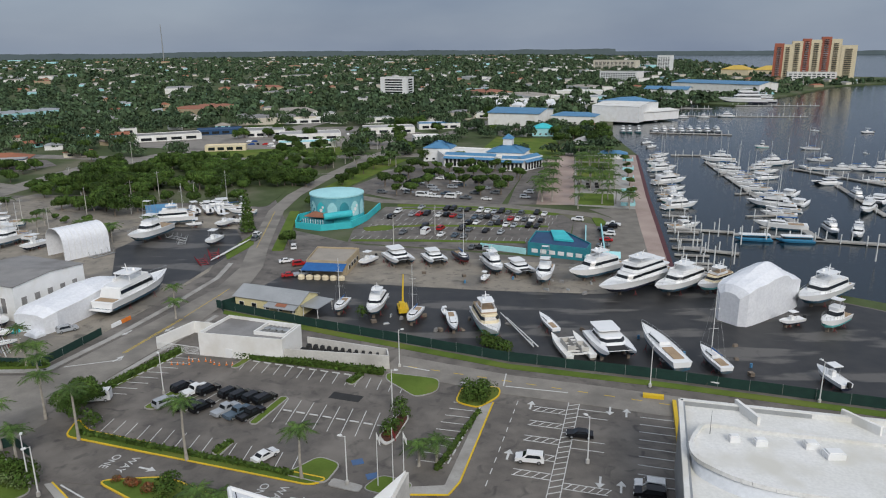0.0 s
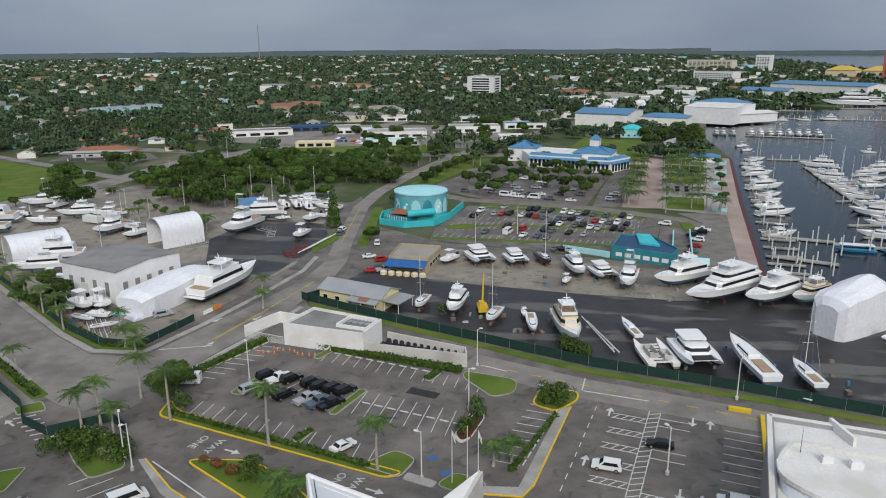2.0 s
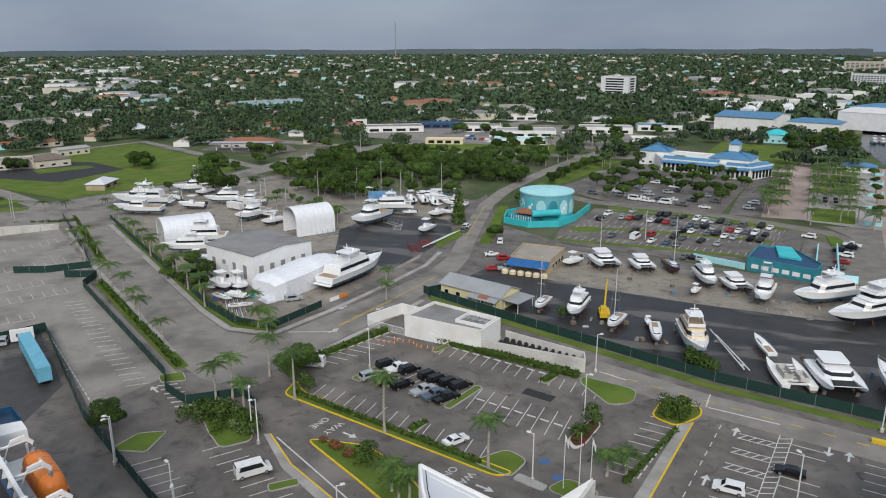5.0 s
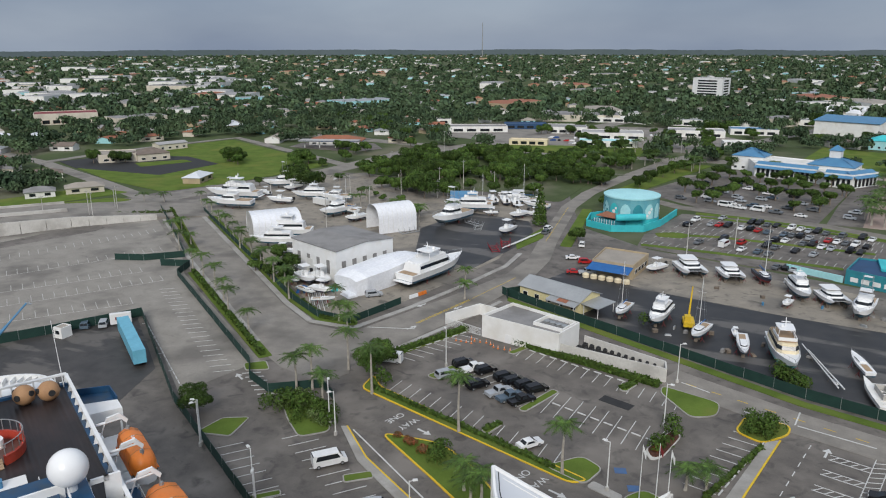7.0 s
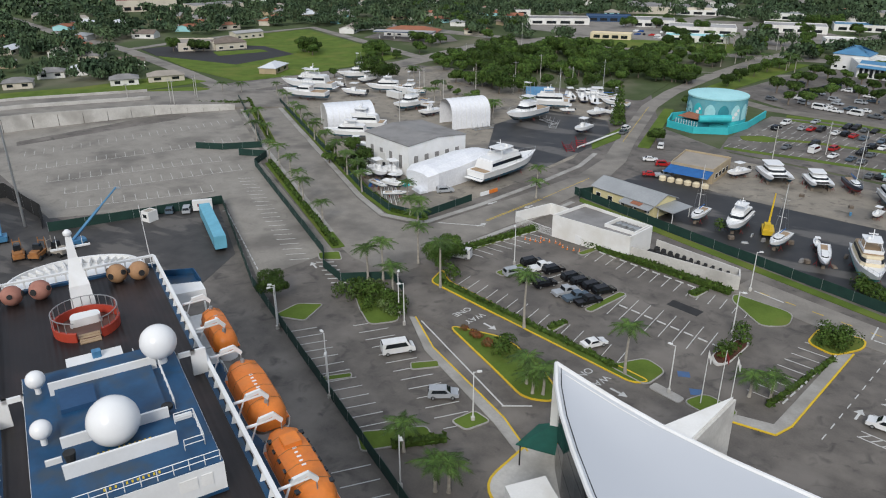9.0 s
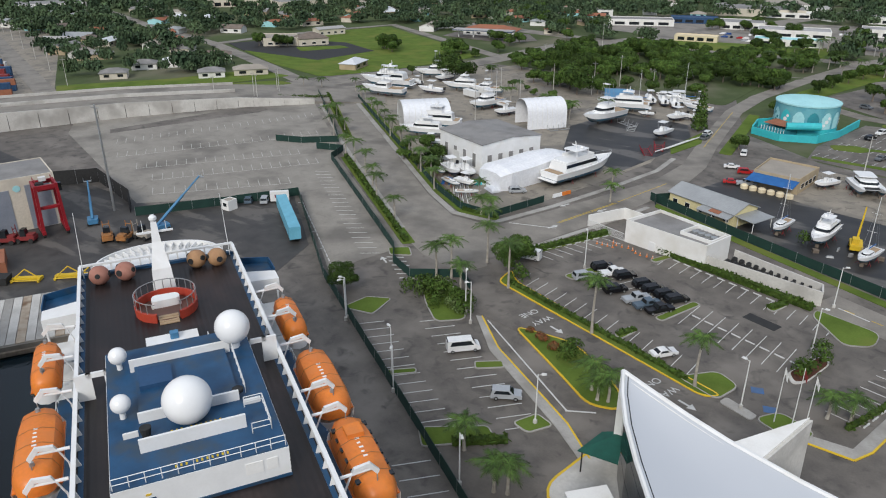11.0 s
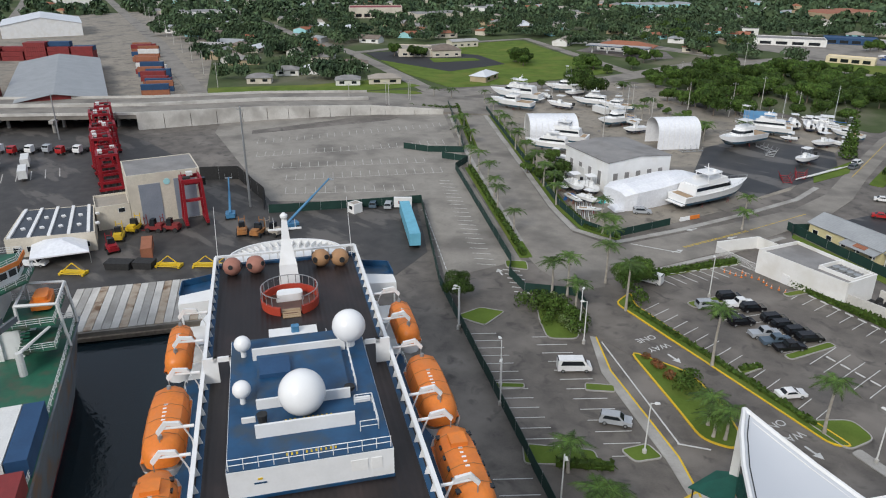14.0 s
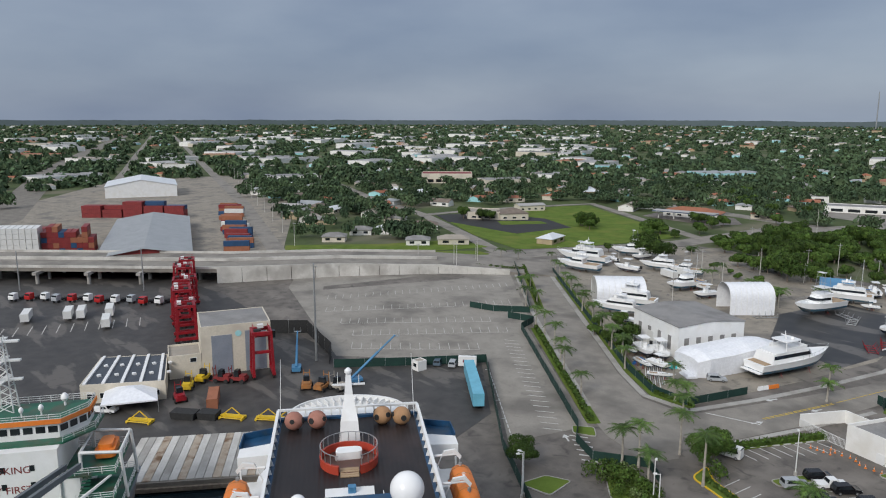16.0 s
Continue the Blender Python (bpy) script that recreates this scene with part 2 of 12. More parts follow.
LINE_YELLOW = mat("yellow_road_paint", (0.66, 0.45, 0.03), (0.5, 0.36, 0.04), 0.7, 0.7)
RED = mat("red_machine_paint", (0.3, 0.012, 0.02), (0.22, 0.01, 0.016), 0.5, 0.45)
ORANGE = mat("orange_lifeboat_paint", (0.76, 0.22, 0.03), (0.68, 0.185, 0.03), 0.4, 0.4, fine=8, stain=(0.66, 0.2, 0.04), stain_scale=0.6)
DECK_BLUE = mat("blue_deck_paint", (0.014, 0.075, 0.17), (0.009, 0.05, 0.115), 0.5, 0.45, fine=8, stain=(0.035, 0.06, 0.09), stain_scale=0.35)
DECK_DARK = ribbed(mat("dark_wet_deck", (0.017, 0.012, 0.011), (0.011, 0.008, 0.008), 0.25, 0.48, fine=14, stain=(0.034, 0.022, 0.02), stain_scale=0.15), 0.6)
CONCRETE_DARK = mat("stained_concrete", (0.22, 0.2, 0.17), (0.15, 0.135, 0.115), 0.2, 0.85, fine=12)
WRAP = mat("white_shrink_wrap", (0.8, 0.81, 0.83), (0.75, 0.76, 0.79), 0.3, 0.35, fine=5, bump=0.12)
TRIM_RED = mat("red_trim", (0.24, 0.03, 0.03), (0.19, 0.025, 0.025), 0.5, 0.6)
QUAY_RED = mat("maroon_quay_edge", (0.1, 0.028, 0.03), (0.075, 0.022, 0.024), 0.5, 0.7)
ROOF_RED = mat("red_tile_roof", (0.34, 0.13, 0.07), (0.28, 0.11, 0.06), 0.5, 0.8)
ROOF_BROWN = mat("brown_shingles", (0.2, 0.16, 0.13), (0.15, 0.12, 0.1), 0.4, 0.9)
CONDO_CREAM = mat("cream_stucco", (0.74, 0.64, 0.44), (0.68, 0.58, 0.4), 0.05, 0.85)
CONDO_RED = mat("rust_red_stucco", (0.42, 0.13, 0.08), (0.36, 0.11, 0.07), 0.05, 0.85)
ROOF_GOLD = mat("yellow_roof", (0.62, 0.42, 0.08), (0.55, 0.37, 0.07), 0.1, 0.7)
# blue-grey because the distance haze is mixed into the base colour
HAZE_WOOD = mat("haze_tinted_woods", (0.085, 0.11, 0.115), (0.07, 0.095, 0.1), 0.002, 0.9)
ROOF_FAR = mat("weathered_pale_roof", (0.42, 0.41, 0.4), (0.24, 0.235, 0.23), 0.02, 0.8, fine=6)
MACHINE_ORANGE = mat("faded_orange_paint", (0.4, 0.17, 0.05), (0.28, 0.13, 0.05), 1.0, 0.6)
PATCH = mat("fresh_asphalt", (0.03, 0.03, 0.03), (0.022, 0.022, 0.022), 0.5, 0.8)


def leafy(m, low=0.55, high=1.5):
    """Lets every leaf clump differ a little in brightness and hue."""
    n, l = m.node_tree.nodes, m.node_tree.links
    b = n["Principled BSDF"]
    old = b.inputs["Base Color"].links[0].from_socket
    g = n.new("ShaderNodeNewGeometry")
    h = n.new("ShaderNodeHueSaturation")
    r = n.new("ShaderNodeMapRange")
    r.inputs["To Min"].default_value, r.inputs["To Max"].default_value = low, high
    l.new(g.outputs["Random Per Island"], r.inputs["Value"])
    l.new(r.outputs["Result"], h.inputs["Value"])
    r2 = n.new("ShaderNodeMapRange")
    r2.inputs["To Min"].default_value, r2.inputs["To Max"].default_value = 0.485, 0.51
    l.new(g.outputs["Random Per Island"], r2.inputs["Value"])
    l.new(r2.outputs["Result"], h.inputs["Hue"])
    l.new(old, h.inputs["Color"])
    l.new(h.outputs["Color"], b.inputs["Base Color"])


for leaf_ in (LEAF, LEAF_HAZED, LEAF_PALM, LEAF_HEDGE, LEAF_SILVER):
    leafy(leaf_)


def water_material():
    m = mat("harbour_water", (0.006, 0.014, 0.019), (0.005, 0.011, 0.015), 0.02, 0.09, ior=1.33)
    n, l = m.node_tree.nodes, m.node_tree.links
    g = n.new("ShaderNodeNewGeometry")
    w = n.new("ShaderNodeTexNoise")
    w.inputs["Scale"].default_value, w.inputs["Detail"].default_value = 0.9, 4.0
    l.new(g.outputs["Position"], w.inputs["Vector"])
    bp = n.new("ShaderNodeBump")
    bp.inputs["Strength"].default_value, bp.inputs["Distance"].default_value = 0.35, 0.25
    l.new(w.outputs["Fac"], bp.inputs["Height"])
    l.new(bp.outputs["Normal"], n["Principled BSDF"].inputs["Normal"])
    return m


WATER = water_material()


# ---- building helpers ----
def poly(bm, pts, flip=False):
    v = [bm.verts.new(p) for p in pts]
    return bm.faces.new(v[::-1] if flip else v)


def prism(bm, pts, z0, z1, top=None):
    """An upright prism over a plan outline; top: another outline for the upper face."""
    n = len(pts)
    area = sum(pts[i][0] * pts[(i + 1) % n][1] - pts[(i + 1) % n][0] * pts[i][1] for i in range(n))
    if area < 0:
        pts = pts[::-1]
        top = top[::-1] if top else None
    a = [bm.verts.new((p[0], p[1], z0)) for p in pts]
    b = [bm.verts.new((p[0], p[1], z1)) for p in (top or pts)]
    bm.faces.new(a[::-1])
    bm.faces.new(b)
    for i in range(n):
        j = (i + 1) % n
        bm.faces.new((a[i], a[j], b[j], b[i]))
    return bm


def box(bm, x0, y0, z0, x1, y1, z1):
    return prism(bm, [(x0, y0), (x1, y0), (x1, y1), (x0, y1)], z0, z1)


def tube(bm, p0, p1, r0, r1=None, n=8):
    """A round bar between two points."""
    r1 = r0 if r1 is None else r1
    p0, p1 = Vector(p0), Vector(p1)
    d = (p1 - p0).normalized()
    s = d.cross(Vector((0, 0, 1)) if abs(d.z) < 0.9 else Vector((1, 0, 0))).normalized()
    u = s.cross(d)
    rings = []
    for p, r in ((p0, r0), (p1, r1)):
        rings.append([bm.verts.new(p + s * (r * math.cos(2 * math.pi * i / n)) + u * (r * math.sin(2 * math.pi * i / n))) for i in range(n)])
    for i in range(n):
        j = (i + 1) % n
        bm.faces.new((rings[0][j], rings[0][i], rings[1][i], rings[1][j]))
    bm.faces.new(rings[0])
    bm.faces.new(rings[1][::-1])
    return bm


def lathe(bm, profile, n=24, cx=0.0, cy=0.0, start=0.0, sweep=2 * math.pi):
    """A surface turned round the upright axis; profile: rows of radius, height, from below upwards."""
    full = abs(sweep - 2 * math.pi) < 1e-6
    m = n if full else n + 1
    rings = [[bm.verts.new((cx + r * math.cos(start + sweep * i / n), cy + r * math.sin(start + sweep * i / n), z)) for i in range(m)] for r, z in profile]
    for a, b in zip(rings, rings[1:]):
        for i in range(n):
            j = (i + 1) % m
            bm.faces.new((a[i], a[j], b[j], b[i]))
    if full:
        bm.faces.new(rings[0][::-1])
        bm.faces.new(rings[-1])
    return bm


def loft(bm, rows, closed=False, caps=True):
    """A skin through rows of points of the same count."""
    rings = [[bm.verts.new(p) for p in row] for row in rows]
    n = len(rows[0])
    for a, b in zip(rings, rings[1:]):
        for i in range(n if closed else n - 1):
            j = (i + 1) % n
            bm.faces.new((a[i], a[j], b[j], b[i]))
    if caps:
        bm.faces.new(rings[0][::-1])
        bm.faces.new(rings[-1])
    return bm


def part(name, bm, material, parent=None, label="", smooth=False, at=None):
    """Links a bmesh as one mesh object, under a thing or a part."""
    if not isinstance(bm, bpy.types.Mesh):
        me = bpy.data.meshes.new(name)
        bmesh.ops.recalc_face_normals(bm, faces=bm.faces) if len(bm.faces) < 6000 else None
        bm.to_mesh(me)
        bm.free()
        me.materials.append(material)
        if smooth:
            me.shade_smooth()
            me.set_sharp_from_angle(angle=radians(40))
    else:
        me = bm
    ob = new(name, me)
    if parent is not None:
        ob.parent = parent
    if at is not None:
        ob.matrix_basis = at
    if label:
        ob["label"] = label
    return ob


def thing(name, label, category, x=0.0, y=0.0, z=0.0, rz=0.0, group="", kind=""):
    ob = new(name)
    ob.empty_display_size = 0.5
    ob.matrix_basis = pose(x, y, z, 0, 0, rz)
    return tagged(ob, label, category, group, kind)


def slab(name, pts, z, material, label, category, thick=0.25, kind="structure"):
    """A flat piece of the setting over a plan outline, with its top at z."""
    bm = bmesh.new()
    prism(bm, pts, z - thick, z)
    return tagged(part(name, bm, material), label, category, kind=kind)


def along(p, q, f):
    return (p[0] + (q[0] - p[0]) * f, p[1] + (q[1] - p[1]) * f)


def strip(bm, p, q, width, z0, z1):
    """A straight bar of ground paint, kerb or wall from p to q."""
    dx, dy = q[0] - p[0], q[1] - p[1]
    d = math.hypot(dx, dy) or 1
    nx, ny = -dy / d * width / 2, dx / d * width / 2
    prism(bm, [(p[0] - nx, p[1] - ny), (q[0] - nx, q[1] - ny), (q[0] + nx, q[1] + ny), (p[0] + nx, p[1] + ny)], z0, z1)


def path_strip(bm, pts, width, z0, z1):
    for p, q in zip(pts, pts[1:]):
        strip(bm, p, q, width, z0, z1)


def rounded(pts, r=2.0, n=4):
    """The outline with its corners rounded."""
    out = []
    m = len(pts)
    for i in range(m):
        a, b, c = Vector(pts[i - 1]), Vector(pts[i]), Vector(pts[(i + 1) % m])
        d1, d2 = (a - b), (c - b)
        k = min(r, d1.length * 0.45, d2.length * 0.45)
        p, q = b + d1.normalized() * k, b + d2.normalized() * k
        for s in range(n + 1):
            t = s / n
            v = p * (1 - t) ** 2 + b * 2 * t * (1 - t) + q * t ** 2
            out.append((v.x, v.y))
    return out


# ---- ground, water, distance ----
U = Vector((-0.863, 0.505))          # along the cruise quay, away from the harbour mouth
R_ = Vector((0.505, 0.863))          # square to it
CORNER = Vector((-102.5, 78.0))      # inner corner of the ship basin


def land():
    q = lambda s, w: tuple(CORNER + U * s + R_ * w)
    pts = [(788, 4816), (1010, 3970), (943, 2667), (810, 1846), (775, 1480), (860, 1400), (900, 1290), (722, 1203), (613, 1151), (453, 958), (320, 806), (269, 861),
           (216, 690), (153, 657), (126, 541), (119, 441), (91, 314), (70, 211), (84, 203), (115, 178), (170, 152), (280, 110),
           (300, -60), q(-397, 0), q(0, 0), q(0, -150), q(-60, -400), (-700, -700), (-4780, -900), (-4800, 800), (-4300, 2150), (-3400, 3400), (-2200, 4300), (-900, 4750)]
    bm = bmesh.new()
    prism(bm, pts, -7.0, 0.0)
    return tagged(part("ground", bm, GROUND), "flat green-brown coastal ground with a straight sea wall", "ground", kind="structure")


land()
_bm = bmesh.new()
lathe(_bm, [(4930, -9.0), (4930, -1.6)], 96)
tagged(part("water", _bm, WATER), "dark rippled harbour water", "water", kind="structure")


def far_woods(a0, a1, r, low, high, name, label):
    """The last line of trees on the horizon, with the haze put into its colour."""
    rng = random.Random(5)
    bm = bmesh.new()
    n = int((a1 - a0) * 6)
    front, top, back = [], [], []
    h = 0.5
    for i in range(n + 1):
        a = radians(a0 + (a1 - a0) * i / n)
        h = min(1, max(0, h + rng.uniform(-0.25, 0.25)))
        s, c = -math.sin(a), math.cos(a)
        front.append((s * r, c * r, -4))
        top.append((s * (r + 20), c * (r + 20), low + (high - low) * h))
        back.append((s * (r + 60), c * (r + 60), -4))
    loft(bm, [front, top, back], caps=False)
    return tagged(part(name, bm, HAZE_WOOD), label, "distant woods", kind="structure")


far_woods(-13, 100, 4800, 31, 37, "backdrop", "line of distant woods tinted blue-green by painted haze on the horizon")
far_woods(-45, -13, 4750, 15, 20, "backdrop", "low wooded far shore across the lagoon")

# ---- paved areas ----
quay = lambda s, w: tuple(CORNER + U * s + R_ * w)
slab("port_pavement", [quay(0, 0.6), quay(-380, 0.6), (290, -50), (275, 105), (112, 172), (82, 199), (69, 206), (60, 214), (-30, 240), (-58, 262), (-80, 330), (-215, 330), (-250, 262),
                       (-262, 215), (-300, 130), (-330, 60), (-420, -60), (-420, -250), quay(-60, -330), quay(0.6, -140), quay(0.6, 0.6)], 0.03, ASPHALT, "worn grey asphalt of the port area", "pavement")
# boatyard, darker and damp
slab("boatyard_pavement", [(-58, 180), (-29, 164), (15, 144.5), (44, 135.5), (84, 121.5), (130, 108), (200, 100), (240, 118), (112, 171), (82, 198), (66, 206), (48, 213), (13, 220), (-26, 233), (-46, 212)], 0.06, ASPHALT_WET, "dark damp asphalt of the boatyard", "pavement")
slab("yard_back_strip", rounded([(-45, 207), (-24, 197), (12, 190), (46, 186), (62, 196), (62, 206), (46, 213), (13, 220), (-27, 233)], 6), 0.09, YARD, "pale dusty concrete strip behind the boats", "pavement")
# storage yard beside the street
slab("storage_yard_pavement", [(-208, 232), (-160, 194), (-97, 145), (-87, 141), (-78, 178), (-72, 210), (-82, 300), (-135, 305), (-204, 322), (-226, 300)], 0.06, YARD, "dusty concrete storage yard", "pavement")
slab("slipway_pavement", [(-100, 206), (-76, 196), (-69, 240), (-78, 262), (-106, 268), (-112, 236)], 0.09, ASPHALT_WET, "dark damp asphalt beside the slipway", "pavement")
# big empty lot
slab("west_lot_pavement", [(-222, 217), (-168, 174), (-154, 158), (-94, 116), (-99, 97), (-138, 127), (-168, 97), (-250, 124), (-272, 140)], 0.06, ASPHALT_OLD, "faded asphalt of an empty parking lot", "pavement")
slab("terminal_yard_pavement", [(-330, 90), (-255, 100), (-215, 98), (-160, 98), (-140, 126), (-112, 104), (-104, 80), (-133, 40), (-145, 20), (-260, -60), (-380, -40)], 0.05, PORT_YARD, "oil-stained dark asphalt of the container yard", "pavement")

# streets
slab("street_diagonal", [(-244, 245), (-225, 237), (-205, 222), (-110, 147), (-96, 138), (-84, 138), (-73, 118), (-76, 112), (-88, 115), (-100, 122), (-157, 163), (-236, 226)], 0.1, ROAD, "long grey street with worn tyre tracks", "road")


def road(name, pts, width, z, label, material=ROAD):
    bm = bmesh.new()
    n = len(pts)
    lf, rt = [], []
    for i in range(n):
        a, b = Vector(pts[max(0, i - 1)]), Vector(pts[min(n - 1, i + 1)])
        d = (b - a).normalized()
        k = Vector((-d.y, d.x)) * (width[i] if isinstance(width, (list, tuple)) else width) / 2
        lf.append(Vector(pts[i]) + k)
        rt.append(Vector(pts[i]) - k)
    prism(bm, [(p.x, p.y) for p in lf] + [(p.x, p.y) for p in reversed(rt)], z - 0.3, z)
    return tagged(part(name, bm, material), label, "road", kind="structure")


BLVD = [(-80, 128), (-71.5, 153), (-66, 172), (-60.5, 194), (-60, 214), (-63, 234), (-66, 258), (-70, 293), (-69, 326), (-60, 380), (-46, 440), (-15, 520), (40, 640), (90, 780)]
road("street_avenue", BLVD, [14, 13, 11, 8.5, 7, 6.5, 6.5, 6.5, 6.5, 7, 8, 9, 12, 12], 0.11, "two-lane asphalt street past the boatyard")
road("street_access", [(-12, 143), (12, 132.5), (30, 127), (60, 117), (110, 101), (190, 80)], 8.5, 0.1, "access road along the boatyard screen fence")
road("street_entrance", [(-80, 116), (-66, 105), (-44, 101.5), (-18, 92), (0, 86), (18, 84)], 9.5, 0.09, "one-way asphalt lane between lawns", ASPHALT)
road("street_main", [(-262, 195), (-254, 209), (-242, 241), (-227, 285), (-212, 329), (-208, 365), (-203, 410), (-180, 450), (-150, 520), (-124, 607), (-94, 706), (-50, 860)], [14, 15, 17, 14, 14, 16, 18, 18, 17, 16, 15, 14], 0.14, "wide main road that leaves the bridge ramp")
road("street_cross", [(-208, 356), (-168, 349), (-124, 368), (-60, 380), (60, 420)], 8, 0.12, "narrow cross street lined with trees")
road("street_north", [(-800, 420), (-1100, 640), (-1500, 900)], 9, 0.1, "straight suburban street")
road("street_west", [(-250, 237), (-295, 256), (-381, 290), (-450, 309), (-491, 319), (-800, 420)], 8, 0.13, "narrow street beside the sports field")
road("street_field", [(-381, 291), (-378, 337), (-366, 386), (-352, 428), (-301, 400), (-215, 352)], 7, 0.25, "street round the back of the sports field")
road("street_far", [(-700, 175), (-919, 249), (-1195, 338), (-1680, 499), (-2600, 800)], 10, 0.1, "straight avenue behind the warehouse")
road("street_rail", [(-440, 20), (-527, 64), (-621, 88), (-955, 173), (-1350, 300), (-2160, 571), (-3000, 850)], 26, 0.1, "broad pale highway running inland", CONCRETE_DARK)
road("street_inland", [(-330, 470), (-180, 440), (-40, 445), (86, 462)], 14, 0.12, "main road with a planted median")

for nm_, pts_, w_ in (("footpath", [(-206, 223.6), (-110, 148.4), (-97, 139.9), (-85, 140.2), (-78.6, 158), (-72.5, 180), (-67.4, 203), (-67.6, 218)], 1.6), ("footpath", [(-238, 227.5), (-222, 217.8), (-165, 171.8), (-101, 124.4)], 1.2), ("footpath", [(-70, 133), (-64.4, 150), (-58.2, 172)], 1.3)):
    bm = bmesh.new()
    path_strip(bm, pts_, w_, 0.0, 0.19)
    tagged(part(nm_, bm, CONCRETE), "pale concrete footpath with a kerb", "pavement", kind="structure")

# promenade and plaza by the marina
slab("promenade", [(63.4, 212.5), (69, 211), (90.5, 314), (118, 441), (110, 442), (83.6, 314), (74.2, 267), (66.8, 228)], 0.14, PAVER, "pinkish paved promenade along the quay", "pavement")
slab("plaza_walk", [(39.4, 302), (55.5, 300), (80, 441), (83.5, 476), (74.6, 476), (56, 401)], 0.13, PAVER, "broad pinkish brick walkway", "pavement")
slab("plaza_drive", [(27, 301), (39.6, 302), (56.2, 401), (50, 405), (43, 380), (34, 340)], 0.11, ASPHALT, "asphalt drive between the car park and the plaza", "pavement")
slab("promenade_apron", [(56, 214), (63.4, 212.5), (66.8, 228), (74.2, 267), (80, 291), (71, 293), (60, 292), (66, 276), (67.6, 262)], 0.11, CONCRETE_DARK, "grey paving beside the promenade", "pavement")
slab("truck_bays", [(41, 226), (55, 224), (61, 244), (62, 262), (57, 266), (50, 271)], 0.12, ASPHALT, "asphalt parking bays inside the street bend", "pavement")
slab("garden_paving", [(55.6, 299.6), (71.2, 293), (79, 291), (104, 402), (111, 441), (80.2, 441)], 0.12, CONCRETE, "pale paving round planted lawns", "pavement")
slab("car_park_middle", [(-25, 299), (8, 299), (47.6, 281), (50, 271), (40, 228), (25.7, 226.5), (-33.8, 242), (-34, 259)], 0.13, ASPHALT, "asphalt car park with grass strips", "pavement")
road("street_plaza", [(-46, 326), (-27, 311), (0, 305.5), (28, 297.5), (48, 287), (59, 281), (65.2, 270), (63.6, 252), (57, 228), (51, 212)], [6, 7, 7, 7, 7.5, 7, 6, 6.5, 9, 10], 0.17, "pale access street that bends round the plaza", CONCRETE_DARK)
slab("quay_strip", [(68.2, 208), (70.4, 211.5), (91.4, 314), (119.2, 441), (117.6, 441.3), (89.8, 314.4)], 0.16, QUAY_RED, "dark maroon edge strip of the quay", "pavement")
slab("car_park_north", [(-47, 338), (-16, 427), (42, 378), (24, 300), (-20, 313)], 0.13, ASPHALT, "asphalt car park shaded by trees", "pavement")


def lawn(pts, label="mown green lawn", r=2.0, z=0.2, kerb=None):
    out = rounded(pts, r)
    ob = slab("lawn", out, z, GRASS, label, "lawn")
    if kerb is not None:
        bm = bmesh.new()
        path_strip(bm, out + out[:1], 0.3 if kerb is YELLOW else 0.2, 0.0, z + 0.03)
        part("kerb", bm, YELLOW if kerb is YELLOW else CONCRETE, ob, "painted kerb" if kerb is YELLOW else "concrete kerb")
    return ob


# lawns of the parks and fields
lawn([(-312, 160), (-262, 232), (-250, 232), (-290, 150)], "strip of grass beside the elevated road", 4)
lawn([(-374, 296), (-360, 386), (-348, 418), (-222, 349), (-236, 285), (-252, 251), (-300, 263)], "broad green sports field", 6)
slab("shaded_ground", rounded([(-98, 308), (-76, 300), (-74, 360), (-60, 384), (-140, 346), (-168, 318)], 6), 0.14, GROUND, "shaded rough grass under the trees", "ground")
slab("tree_car_park", [(-192, 333), (-163, 324), (-124, 292), (-112, 262), (-122, 258), (-140, 284), (-172, 305), (-198, 318)], 0.15, YARD, "dusty drive between trees behind the storage yard", "pavement")
lawn([(-58, 232), (-54, 232), (-60, 292), (-64, 292)], "grass verge", 1)
lawn([(-70, 222), (-66, 240), (-70, 256), (-73, 230)], "grass verge", 1, 0.16)
lawn([(-60, 335), (-48, 340), (-22, 430), (-38, 432)], "grass verge", 2)
lawn([(-150, 440), (-60, 450), (-70, 492), (-165, 470)], "green park lawn", 6)
lawn([(20, 450), (75, 440), (80, 520), (40, 540)], "green park lawn", 6)
for y0_, y1_ in ((300.5, 325), (363, 388), (398, 414), (418, 439)):
    xl, xr = (lambda y_: 56.6 + (y_ - 298) * 0.168), (lambda y_: 69.8 + (y_ - 292) * 0.22)
    lawn([(xl(y0_), y0_), (xr(y0_), y0_ - 3), (xr(y1_), y1_ - 3), (xl(y1_), y1_)], "square lawn among palms on the plaza", 1, 0.22)
lawn([(57, 262), (58, 276.5), (61.6, 275.2), (62.2, 265)], "curved lawn inside the street bend", 1.5, 0.24)
lawn([(-20, 303.4), (0, 301.8), (27, 294), (46, 284.2), (47, 282.4), (26, 291), (0, 298.2), (-20, 299.8)], "grass verge between the street and the car park", 1, 0.24)
STRIPS = (((-19, 295.6), (8, 293.2), (45, 281.6)), ((-29, 262), (-9, 265.6), (39, 262.4)), ((-33, 244.6), (-8, 243.6), (28, 240)))
for st_ in STRIPS:
    lawn([(x, y + 1.3) for x, y in st_] + [(x, y - 1.3) for x, y in reversed(st_)], "long grass strip between parked cars", 0.8, 0.24)
lawn([(-31, 262.6), (-24, 266.4), (-17, 264.6), (-21, 258.6), (-29, 257.6)], "grass corner of the car park", 1.5, 0.25)

